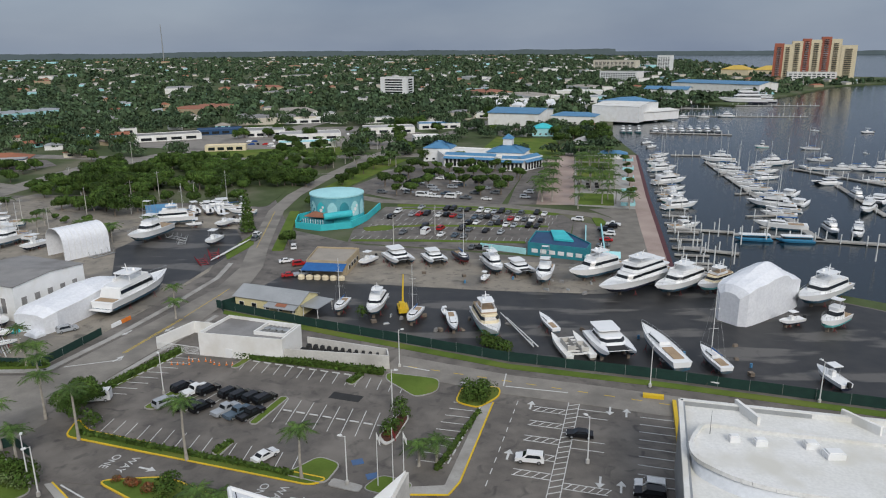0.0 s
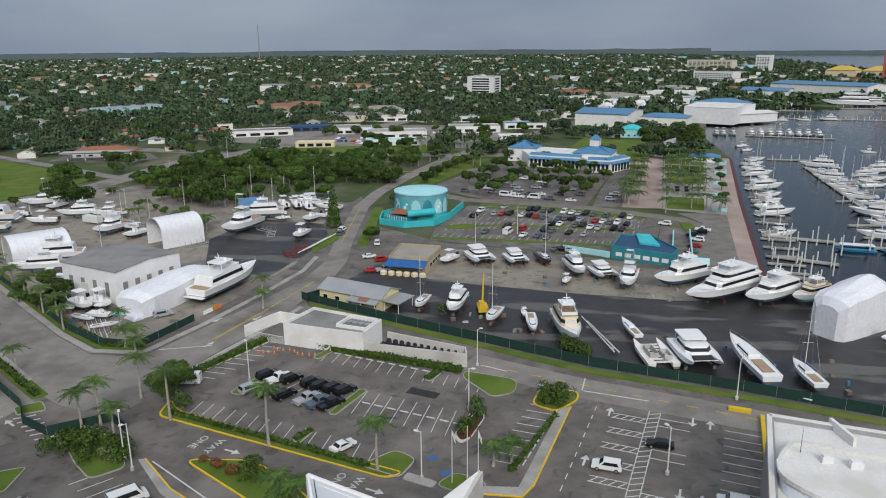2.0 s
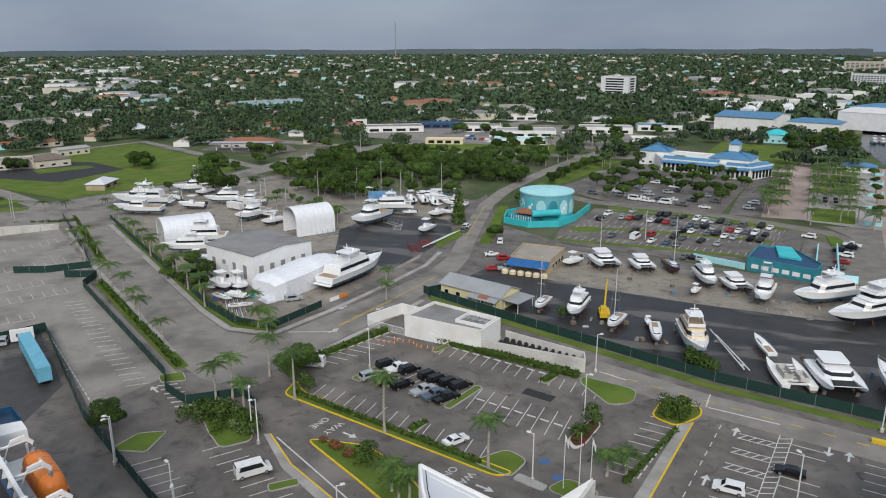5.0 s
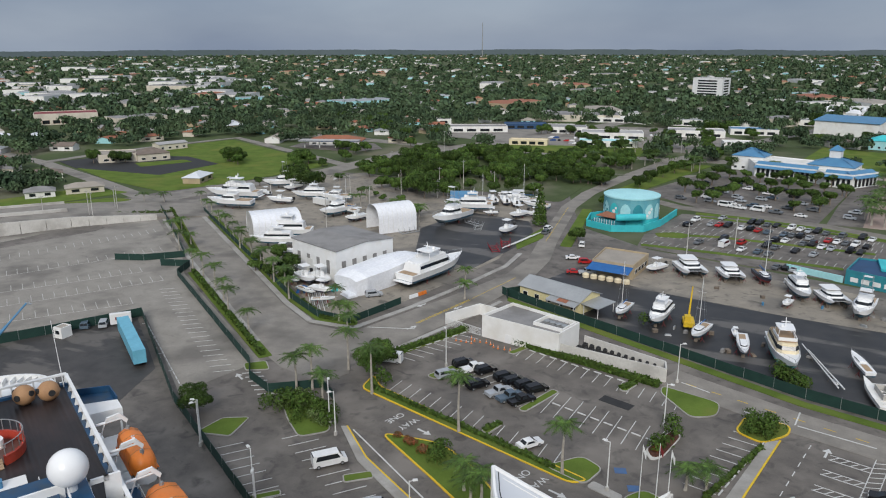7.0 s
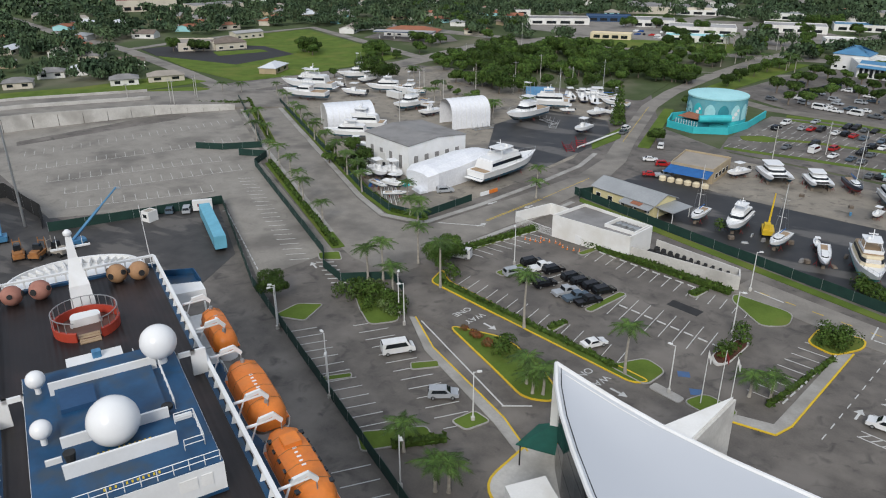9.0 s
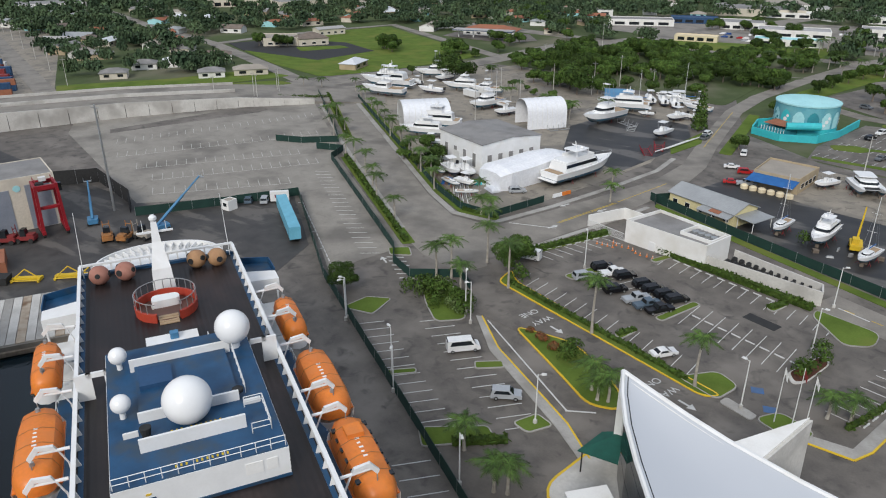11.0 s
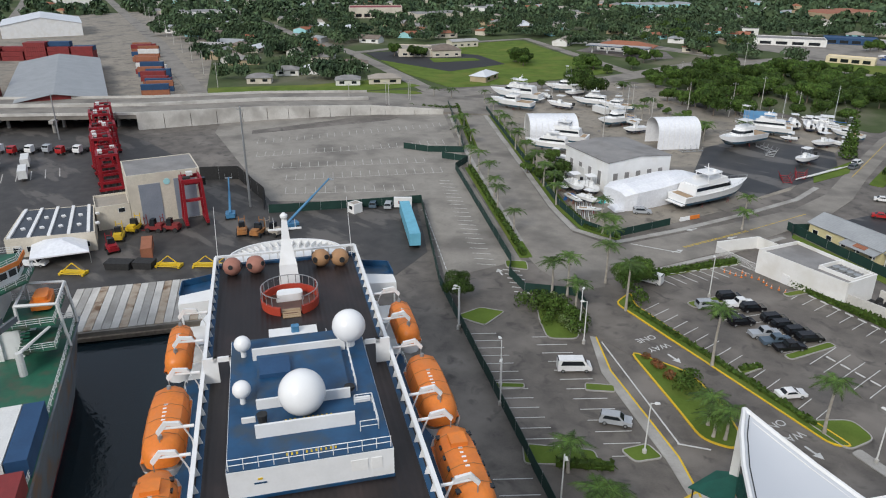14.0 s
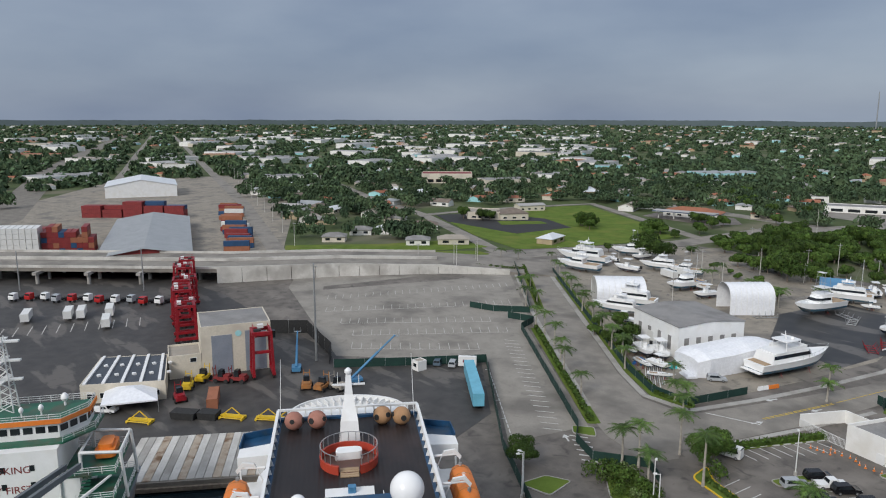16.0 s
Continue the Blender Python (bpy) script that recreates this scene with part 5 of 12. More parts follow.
        if kind != "hulk":
            bm = bmesh.new()
            tube(bm, (0, L * 0.08, D + 0.5), (0, L * 0.08, D + 16), 0.11, 0.08, 7)
            m_ = part("mast", bm, POLE_WHITE, ob)
            bm = bmesh.new()
            for z in (6.5, 11.5):
                tube(bm, (-1.3, L * 0.08, D + z), (1.3, L * 0.08, D + z), 0.04, 0.04, 4)
            part("spreaders", bm, POLE_WHITE, m_)
            bm = bmesh.new()
            tube(bm, (0, L * 0.07, D + 1.6), (0, -L * 0.3, D + 1.7), 0.16, 0.13, 7)
            part("boom", bm, AWNING_BLUE, ob, "boom under a blue sail cover")
            bm = bmesh.new()
            for p in ((0, L * 0.48, D * 1.25), (0, -L * 0.48, D), (-B * 0.46, L * 0.06, D), (B * 0.46, L * 0.06, D)):
                tube(bm, p, (0, L * 0.08, D + 15.8), 0.02, 0.02, 3)
            part("rigging", bm, STEEL, ob)
        rail(ob, L, B, D, 0.35, 0.6, 0.1, "guard_rail")
    elif kind == "ferry":
        L, B, D = 17, 4.8, 1.5
        hull_parts(ob, L, B, D, BLUE_BOAT, DARK_HULL, 0.55)
        cabin(ob, "saloon", B * 0.86, -L * 0.42, L * 0.36, D, D + 2.0, 0.2, 0.8, material=BLUE_BOAT)
        bm = bmesh.new()
        prism(bm, rounded([(-B * 0.45, -L * 0.44), (B * 0.45, -L * 0.44), (B * 0.42, L * 0.36), (-B * 0.42, L * 0.36)], 0.8), D + 2.0, D + 2.18)
        part("roof", bm, G_, ob)
    else:
        L, B, D = 7.5, 2.5, 1.2
        hull_parts(ob, L, B, D, None, DARK_HULL, 0.4)
        bm = bmesh.new()
        prism(bm, rounded([(-0.45, -0.6), (0.45, -0.6), (0.4, 0.5), (-0.4, 0.5)], 0.2), D - 0.05, D + 0.85)
        part("console", bm, G_, ob)
        bm = bmesh.new()
        box(bm, -0.9, -1.4, D + 1.9, 0.9, 0.7, D + 2.0)
        part("t_top", bm, G_, ob)
        bm = bmesh.new()
        for sx in (-0.7, 0.7):
            for y in (-0.9, 0.5):
                tube(bm, (sx, y, D - 0.05), (sx, y, D + 1.95), 0.035, 0.035, 4)
        part("t_top_frame", bm, STEEL, ob)
        bm = bmesh.new()
        prism(bm, rounded([(-0.25, -L / 2 - 0.7), (0.25, -L / 2 - 0.7), (0.25, -L / 2 - 0.05), (-0.25, -L / 2 - 0.05)], 0.12), D * 0.7, D + 0.45)
        part("outboard", bm, RUBBER, ob)
    return ob


LENGTHS = {"yacht": 20, "superyacht": 32, "trawler": 19, "sportfish": 16, "aqua": 10, "catamaran": 13, "sailboat": 13, "navysail": 13, "hulk": 19, "ferry": 17, "runabout": 7.5}


def boat(kind, x, y, rz, length=None, z=0.0, stands=True, zs=1.0):
    """A boat whose bow points along y turned by rz; on land it stands on keel blocks and jack stands."""
    s = (length or LENGTHS[kind]) / LENGTHS[kind]
    lift = 1.1 if stands and kind != "runabout" else (0.7 if stands else 0)
    m = pose(x, y, z + lift, 0, 0, rz) @ Matrix.Diagonal((s, s, s * zs, 1))
    if kind not in BOATS:
        ob = BOATS[kind] = boat_template(kind)
        ob.matrix_basis = m
    else:
        ob = copy_thing(BOATS[kind], Matrix(m) @ Matrix.Diagonal((1 / BOATS[kind].scale[0], 1 / BOATS[kind].scale[1], 1 / BOATS[kind].scale[2], 1)))
    if stands:
        L = LENGTHS[kind] * s
        st = thing("boat_stands", "rusty jack stands and timber blocks under a boat", "boat stand", x, y, z, rz, "boat stands")
        w = 2.7 * s if kind == "catamaran" else 0
        far_ = math.hypot(x, y) > 225
        for yy in ((-L * 0.2, L * 0.12) if far_ else (-L * 0.28, 0.02 * L, L * 0.2)):
            for xx in ((-w, w) if w else (0,)):
                bm = bmesh.new()
                box(bm, xx - 0.35, yy - 0.25, 0.05, xx + 0.35, yy + 0.25, lift + 0.12)
                part("keel_block", bm, BARK, st)
        for yy in ((-L * 0.1,) if far_ else (-L * 0.25, L * 0.12)):
            for sx in (-1, 1):
                xx = sx * ((w if w else 0) + L * 0.11)
                bm = bmesh.new()
                for ax, ay in ((0.5, 0.0), (-0.25, 0.4), (-0.25, -0.4)):
                    tube(bm, (xx + ax * sx, yy + ay, 0.05), (xx * 0.97, yy, lift * 0.9), 0.04, 0.04, 4)
                tube(bm, (xx * 0.97, yy, lift * 0.85), (xx * 0.86, yy, lift + 0.75 * s), 0.05, 0.05, 5)
                part("jack_stand", bm, TRIM_RED, st)
    return ob


# ---- buildings ----
def wall_ring(bm, pts, z0, z1, t=0.25):
    """A closed run of walls of thickness t over an outline, open on top."""
    n = len(pts)
    c = Vector((sum(p[0] for p in pts) / n, sum(p[1] for p in pts) / n))
    ins = []
    for p in pts:
        d = c - Vector(p)
        ins.append(tuple(Vector(p) + d.normalized() * t * 1.4))
    for i in range(n):
        j = (i + 1) % n
        prism(bm, [pts[i], pts[j], ins[j], ins[i]], z0, z1)


def panel_on(ob, name, p, q, f0, f1, z0, z1, material, proud=0.06, surround=None, label=""):
    """A window or door on the wall from p to q (seen from its right-hand side), as a frame with a pane set in it."""
    a, b = along(p, q, f0), along(p, q, f1)
    dx, dy = q[0] - p[0], q[1] - p[1]
    d = math.hypot(dx, dy)
    nx, ny = dy / d * proud, -dx / d * proud
    bm = bmesh.new()
    m = surround or material
    prism(bm, [(a[0] - nx, a[1] - ny), (b[0] - nx, b[1] - ny), (b[0] + nx, b[1] + ny), (a[0] + nx, a[1] + ny)], z0, z1)
    w = part(name, bm, m, ob, label)
    if surround:
        e = 0.1 / max(0.2, d * (f1 - f0))
        a2, b2 = along(a, b, e), along(a, b, 1 - e)
        bm = bmesh.new()
        prism(bm, [(a2[0], a2[1]), (b2[0], b2[1]), (b2[0] + nx * 1.4, b2[1] + ny * 1.4), (a2[0] + nx * 1.4, a2[1] + ny * 1.4)], z0 + 0.1, z1 - 0.1)
        part("pane", bm, material, w)
    return w


def building(name, label, pts, h, wall, roof, category="building", parapet=0.5, windows=(), group=""):
    """A flat-roofed building over an outline in world metres; windows: rows of side, first, last, sill, head, count, material, frame."""
    n = len(pts)
    area = sum(pts[i][0] * pts[(i + 1) % n][1] - pts[(i + 1) % n][0] * pts[i][1] for i in range(n))
    pts = pts if area > 0 else pts[::-1]
    ox, oy = pts[0]
    loc = [(p[0] - ox, p[1] - oy) for p in pts]
    ob = thing(name, label, category, ox, oy, 0, 0, group)
    bm = bmesh.new()
    wall_ring(bm, loc, 0, h + parapet)
    part("wall", bm, wall, ob)
    c = (sum(p[0] for p in loc) / n, sum(p[1] for p in loc) / n)
    bm = bmesh.new()
    prism(bm, [along(p, c, 0.012) for p in loc], h - 0.3, h)
    part("roof", bm, roof, ob)
    for side, f0, f1, z0, z1, count, m, fr in windows:
        p, q = loc[side], loc[(side + 1) % n]
        for k in range(count):
            s = (f1 - f0) / count
            panel_on(ob, "door" if z0 < 0.1 else "window", p, q, f0 + s * (k + 0.15), f0 + s * (k + 0.85), z0, z1, m, 0.06, fr)
    return ob


def gable(name, label, p, q, depth, h, rise, wall, roof, category="building", over=0.5, wins=0, group="", hip=0.0):
    """A pitched-roof building: front wall from p to q, going back by depth to the left of that line."""
    L = math.hypot(q[0] - p[0], q[1] - p[1])
    ob = thing(name, label, category, p[0], p[1], 0, math.degrees(math.atan2(q[1] - p[1], q[0] - p[0])), group)
    bm = bmesh.new()
    g = [(0, 0), (L, 0), (L, depth), (0, depth)]
    wall_ring(bm, g, 0, h, 0.25)
    if not hip:
        for x in (0, L - 0.25):
            loft(bm, [[(x, 0, h), (x, depth, h), (x, depth / 2, h + rise)], [(x + 0.25, 0, h), (x + 0.25, depth, h), (x + 0.25, depth / 2, h + rise)]], closed=True)
    part("wall", bm, wall, ob)
    e = over * rise / (depth / 2)
    for s in (0, 1):
        bm = bmesh.new()
        y0, y1 = (-over, depth / 2) if s == 0 else (depth + over, depth / 2)
        lo = [(-over, y0, h - e), (L + over, y0, h - e), (L + over - hip * (1 + over), y1, h + rise), (-over + hip * (1 + over), y1, h + rise)]
        loft(bm, [lo, [(x, y, z + 0.18) for x, y, z in lo]], closed=True)
        part("roof", bm, roof, ob)
    if hip:
        for x0, x1 in ((-over, -over + hip * (1 + over)), (L + over, L + over - hip * (1 + over))):
            bm = bmesh.new()
            lo = [(x0, -over, h - e), (x0, depth + over, h - e), (x1, depth / 2, h + rise)]
            loft(bm, [lo, [(x, y, z + 0.18) for x, y, z in lo]], closed=True)
            part("roof", bm, roof, ob)
    for k in range(wins):
        panel_on(ob, "window", (0, 0), (L, 0), (k + 0.3) / wins, (k + 0.7) / wins, 1.0, min(h - 0.5, 2.3), GLASS, 0.06, WHITE if category != "house" else None)
    return ob


# white utility building with a walled equipment yard
WB = [(-54.6, 147.8), (-35.1, 143.4), (-32.6, 152.0), (-50.6, 158.4)]
ob = building("utility_building", "white stucco flat-roofed utility building beside a hedge", WB, 4.8, WALL_WHITE, ROOF_GREY, parapet=0.7, windows=[(0, 0.3, 0.42, 0.05, 2.2, 1, WHITE, WHITE)])
bm = bmesh.new()
o = Vector(WB[0])
k = lambda a, b: tuple(Vector(along(along(WB[0], WB[1], a), along(WB[3], WB[2], a), b)) - o)
wall_ring(bm, [k(0.58, 0.3), k(0.97, 0.3), k(0.97, 0.92), k(0.58, 0.92)], 4.8, 5.6, 0.3)
part("plant_enclosure", bm, WALL_WHITE, ob)
bm = bmesh.new()
for i in range(7):
    a, b = k(0.62 + 0.05 * i, 0.4), k(0.64 + 0.05 * i, 0.85)
    tube(bm, (*a, 5.1), (*b, 5.1), 0.09, 0.09, 6)
for i in range(4):
    a = k(0.66 + 0.08 * i, 0.62)
    lathe(bm, [(0.7, 4.8), (0.75, 5.3), (0.5, 5.4)], 12, *a)
part("rooftop_pipework", bm, STEEL, ob)
yard = [(-35.2, 144.0), (-34.2, 139.6), (-12.3, 140.6), (-13.2, 143.8), (-31.4, 150.4)]
ob = thing("equipment_yard", "walled yard with rows of black equipment beside a white building", "walled yard", -34, 140)
bm = bmesh.new()
for a, b in (((-34.8, 144.0), (-12.0, 140.0)), ((-12.0, 140.0), (-12.6, 143.6)), ((-12.6, 143.6), (-31.0, 150.6))):
    strip(bm, (a[0] + 34, a[1] - 140), (b[0] + 34, b[1] - 140), 0.3, 0, 3.1)
part("wall", bm, CONCRETE_PALE, ob)
for r in range(2):
    for i in range(11):
        f = (i + 0.5) / 11
        a, b = along((-32.4, 145.2), (-13.8, 141.2), f), along((-30.6, 149.2), (-13.8, 142.8), f)
        c = along(a, b, 0.25 + 0.5 * r)
        bm = bmesh.new()
        x, y = c[0] + 34, c[1] - 140
        w = 0.62 * (1 - 0.5 * f)
        prism(bm, [(x - w, y - w * 1.2), (x + w, y - w * 1.2), (x + w, y + w * 1.2), (x - w, y + w * 1.2)], 0.1, 2.3, [(x - w * 0.8, y - w), (x + w * 0.8, y - w), (x + w * 0.8, y + w), (x - w * 0.8, y + w)])
        tube(bm, (x, y, 2.2), (x, y, 2.55), 0.35, 0.3, 8)
        part("cooling_unit", bm, RUBBER, ob)
ob = thing("garden_wall", "low white wall with a gate round a planted corner", "wall", -66, 151)
bm = bmesh.new()
for a, b in (((-65.4, 151.4), (-60.2, 161.2)), ((-60.2, 161.2), (-51.0, 158.6))):
    strip(bm, (a[0] + 66, a[1] - 151), (b[0] + 66, b[1] - 151), 0.3, 0, 2.9)
part("wall", bm, WALL_WHITE, ob)
bm = bmesh.new()
for i in range(40):
    a = along((0.6, 0.2), (11.2, -3.2), i / 39)
    tube(bm, (*a, 0), (*a, 1.9), 0.035, 0.035, 4)
strip(bm, (0.6, 0.2), (11.2, -3.2), 0.06, 1.85, 1.95)
part("gate", bm, WHITE, ob, "white metal bar gate")

# yellow waterside shop with a grey metal roof
ob = gable("shop_building", "pale yellow shop with a grey metal roof and porch", (-54.8, 177.6), (-36.8, 170.4), 9.0, 3.6, 1.7, WALL_YELLOW, ROOF_METAL, wins=5)
bm = bmesh.new()
loft(bm, [[(10.5, -2.6, 2.6), (19.6, -2.6, 2.6), (19.6, 0, 3.3), (10.5, 0, 3.3)], [(10.5, -2.6, 2.75), (19.6, -2.6, 2.75), (19.6, 0, 3.45), (10.5, 0, 3.45)]], closed=True)
part("porch_roof", bm, ROOF_METAL, ob)
bm = bmesh.new()
loft(bm, [[(19.4, 0.5, 2.9), (24.6, 0.5, 2.7), (24.6, 8.5, 2.7), (19.4, 8.5, 2.9)], [(19.4, 0.5, 3.05), (24.6, 0.5, 2.85), (24.6, 8.5, 2.85), (19.4, 8.5, 3.05)]], closed=True)
part("canopy_roof", bm, ROOF_METAL, ob)
for x, y in ((20, 1), (24.2, 1), (20, 8), (24.2, 8), (11, -2.4), (15, -2.4), (19.2, -2.4)):
    bm = bmesh.new()
    tube(bm, (x, y, 0), (x, y, 2.7), 0.09, 0.09, 6)
    part("post", bm, WHITE, ob)
bm = bmesh.new()
loft(bm, [[(13.5, -1.9, 3.0), (16.5, -1.9, 3.0), (16.5, -0.6, 3.35), (13.5, -0.6, 3.35)], [(13.5, -1.9, 3.06), (16.5, -1.9, 3.06), (16.5, -0.6, 3.41), (13.5, -0.6, 3.41)]], closed=True)
part("roof_patch", bm, ROOF_RED, ob, "rusty red roof sheet")

# tan bar with a blue awning
ob = building("bar_building", "tan flat-roofed bar with a blue awning", [(-41.5, 206.5), (-29.2, 204.6), (-27.0, 219.5), (-40.6, 221.5)], 4.0, WALL_TAN, ROOF_TAN, windows=[(1, 0.1, 0.9, 1.2, 2.6, 4, GLASS, WHITE)])
bm = bmesh.new()
loft(bm, [[(-1, -4.2, 2.5), (11.6, -6.0, 2.5), (12.4, -1.6, 3.7), (0, 0.2, 3.7)], [(-1, -4.2, 2.6), (11.6, -6.0, 2.6), (12.4, -1.6, 3.8), (0, 0.2, 3.8)]], closed=True)
part("awning", bm, AWNING_BLUE, ob)
bm = bmesh.new()
for i in range(6):
    x = -0.8 + i * 2.4
    lathe(bm, [(1.05, 0.0), (1.05, 1.0), (0.6, 1.3)], 12, x, -4.4 - i * 0.32)
part("scalloped_counter", bm, CONDO_CREAM, ob)

# round mural tank
ob = thing("water_tank", "round teal tank with a painted sea mural", "water tank", -42.0, 277.0)
bm = bmesh.new()
lathe(bm, [(10.4, 0), (10.4, 3.2)], 48)
part("lower_wall", bm, TEAL, ob)
bm = bmesh.new()
lathe(bm, [(10.3, 3.2), (10.3, 10.6)], 48)
part("mural_wall", bm, MURAL_GREY, ob)
bm = bmesh.new()
lathe(bm, [(10.6, 10.6), (10.6, 11.1), (7, 11.7), (3, 12.0), (0.3, 12.1)], 48)
part("domed_roof", bm, TEAL_PALE, ob, smooth=True)
for i in range(14):
    a0 = 2 * math.pi * i / 14
    bm = bmesh.new()
    pr = []
    for j in range(7):
        a = a0 + 0.36 * j / 6
        top = 5.0 + 4.0 * math.sin(math.pi * (0.12 + 0.76 * j / 6)) ** 0.7
        pr.append((a, top))
    loft(bm, [[(10.36 * math.cos(a), 10.36 * math.sin(a), 3.3) for a, t in pr], [(10.36 * math.cos(a), 10.36 * math.sin(a), t) for a, t in pr]], caps=False)
    part("arch_panel", bm, (TEAL, TEAL_PALE, TEAL_DARK)[i % 3 if i % 2 else 1], ob)
    for s in range(3):
        bm = bmesh.new()
        a, z, r = a0 + 0.1 + 0.08 * s, 4.6 + 1.2 * ((i + s) % 3), 0.5 + 0.2 * (s % 2)
        n = Vector((math.cos(a), math.sin(a), 0))
        tube(bm, n * 10.3 + Vector((0, 0, z)), n * 10.42 + Vector((0, 0, z)), r, r, 10)
        part("mural_fish", bm, (TEAL_DARK, WHITE, TEAL_PALE)[(i + 1) % 3], ob)
ob = thing("garden_wall", "turquoise painted walls and terraces round the tank", "wall", -42, 268)
bm = bmesh.new()
for a, b, h in (((-15, 7), (-14.0, -4), 2.8), ((-14.0, -4), (-4, -9), 2.4), ((-4, -9), (7, -5), 2.4), ((7, -5), (11.6, 6), 2.8), ((11.6, 6), (15, 28), 2.6), ((-15, 7), (-11, 12), 2.8)):
    strip(bm, a, b, 0.5, 0, h)
part("wall", bm, TEAL, ob)
bm = bmesh.new()
prism(bm, [(-12, -4.5), (-3.5, -8), (0, -1.5), (-9, 1)], 0, 3.2)
part("terrace", bm, TEAL_DARK, ob)
bm = bmesh.new()
loft(bm, [[(-11, -3, 4.2), (-1.5, -6.5, 4.2), (0.5, -1, 5.0), (-8, 1.5, 5.0)], [(-11, -3, 4.35), (-1.5, -6.5, 4.35), (0.5, -1, 5.15), (-8, 1.5, 5.15)]], closed=True)
part("tile_roof", bm, ROOF_RED, ob)
bm = bmesh.new()
for i in range(9):
    a = along((-11, -5), (-3, -8.6), i / 8)
    tube(bm, (*a, 0), (*a, 4.0), 0.1, 0.1, 5)
part("colonnade", bm, WHITE, ob)
bm = bmesh.new()
tube(bm, (-3, -6, 4.6), (7, -2, 5.0), 1.3, 1.3, 14)
part("water_slide", bm, TEAL, ob)

# navy and turquoise yard office
ob = building("office_building", "navy and turquoise flat-roofed yard office", [(27.0, 225.6), (44.6, 217.2), (47.2, 223.4), (41.5, 239.4), (31.5, 240.4)], 3.8, TEAL_DARK, BLUE_WALL, windows=[(0, 0.05, 0.95, 1.0, 2.3, 6, WHITE, WHITE)])
bm = bmesh.new()
prism(bm, [(9, 3), (15, 0.5), (14, 14), (9.5, 14.5)], 3.9, 4.6)
part("turquoise_roof", bm, TEAL, ob)
ob = thing("yard_wall", "pale turquoise boundary wall of the boatyard", "wall", 14, 231)
bm = bmesh.new()
for a, b in (((-2, 2), (12.6, -5)), ((30, -14), (36, -17)), ((36, -17), (44, 28)), ((31, -10), (38, 26))):
    strip(bm, a, b, 0.4, 0, 2.0)
part("wall", bm, TEAL_PALE, ob)
gable("kiosk", "small turquoise kiosk with a white roof", (49.4, 213.0), (53.6, 212.2), 4, 2.8, 1.1, TEAL, TEAL_PALE, wins=1)

# storage yard buildings
ob = gable("boat_workshop", "large white metal boat workshop with a shallow grey roof", (-127.5, 176.6), (-106.9, 168.6), 21.5, 9.2, 0.9, WHITE, ROOF_GREY, over=0.3)
for k_ in range(4):
    panel_on(ob, "window", (0, 0), (22.1, 0), 0.12 + 0.22 * k_, 0.2 + 0.22 * k_, 1.8, 6.0, ROOF_GREY, 0.06, WHITE)
for k_ in range(5):
    panel_on(ob, "window", (22.1, 0), (22.1, 21.5), 0.08 + 0.18 * k_, 0.16 + 0.18 * k_, 2.4, 6.0, ROOF_GREY, 0.06, WHITE)
bm = bmesh.new()
box(bm, 7.5, -0.1, 0.05, 10.5, 0.05, 4.6)
part("door", bm, POLE_WHITE, ob)


def barrel_tent(x, y, rz, w, L, h, label):
    """A round-backed fabric boat shelter on side walls."""
    ob = thing("boat_shelter", label, "tent", x, y, 0, rz, "boat shelters")
    def arc(r, y, z0):
        return [(-r, y, 0)] + [(-r * math.cos(math.pi * i / 12), y, z0 + (h - z0) * math.sin(math.pi * i / 12) ** 0.8) for i in range(13)] + [(r, y, 0)]
    bm = bmesh.new()
    n = 8
    rows = [arc(w / 2, -L / 2 + L * i / n, h * 0.5) for i in range(n + 1)]
    loft(bm, rows, caps=False)
    inner = [[(px * 0.985, py, pz * 0.985) for px, py, pz in r] for r in rows]
    loft(bm, [list(reversed(r)) for r in inner], caps=False)
    part("fabric", bm, WRAP, ob, smooth=True)
    for i in range(n + 1):
        bm = bmesh.new()
        pts = arc(w / 2 + 0.05, -L / 2 + L * i / n, h * 0.5)
        for a, b in zip(pts, pts[1:]):
            tube(bm, a, b, 0.08, 0.08, 4)
        part("frame_arch", bm, WHITE, ob)
    bm = bmesh.new()
    r = arc(w / 2 - 0.1, L / 2 - 0.05, h * 0.5)
    loft(bm, [r, [(px, py + 0.05, pz) for px, py, pz in r]], closed=True)
    part("end_wall", bm, WRAP, ob)
    if "open-ended" not in label:
        bm = bmesh.new()
        r = arc(w / 2 - 0.1, -L / 2 + 0.1, h * 0.5)
        loft(bm, [r, [(px, py + 0.05, pz) for px, py, pz in r]], closed=True)
        part("front_wall", bm, CONCRETE_PALE, ob, "greyed canvas front")
    return ob


barrel_tent(-156.5, 206.5, -43, 15.5, 17, 9.2, "white fabric boat shelter with an arched roof")
barrel_tent(-121.8, 231, -38, 11.6, 15, 10, "white open-ended fabric boat shelter")


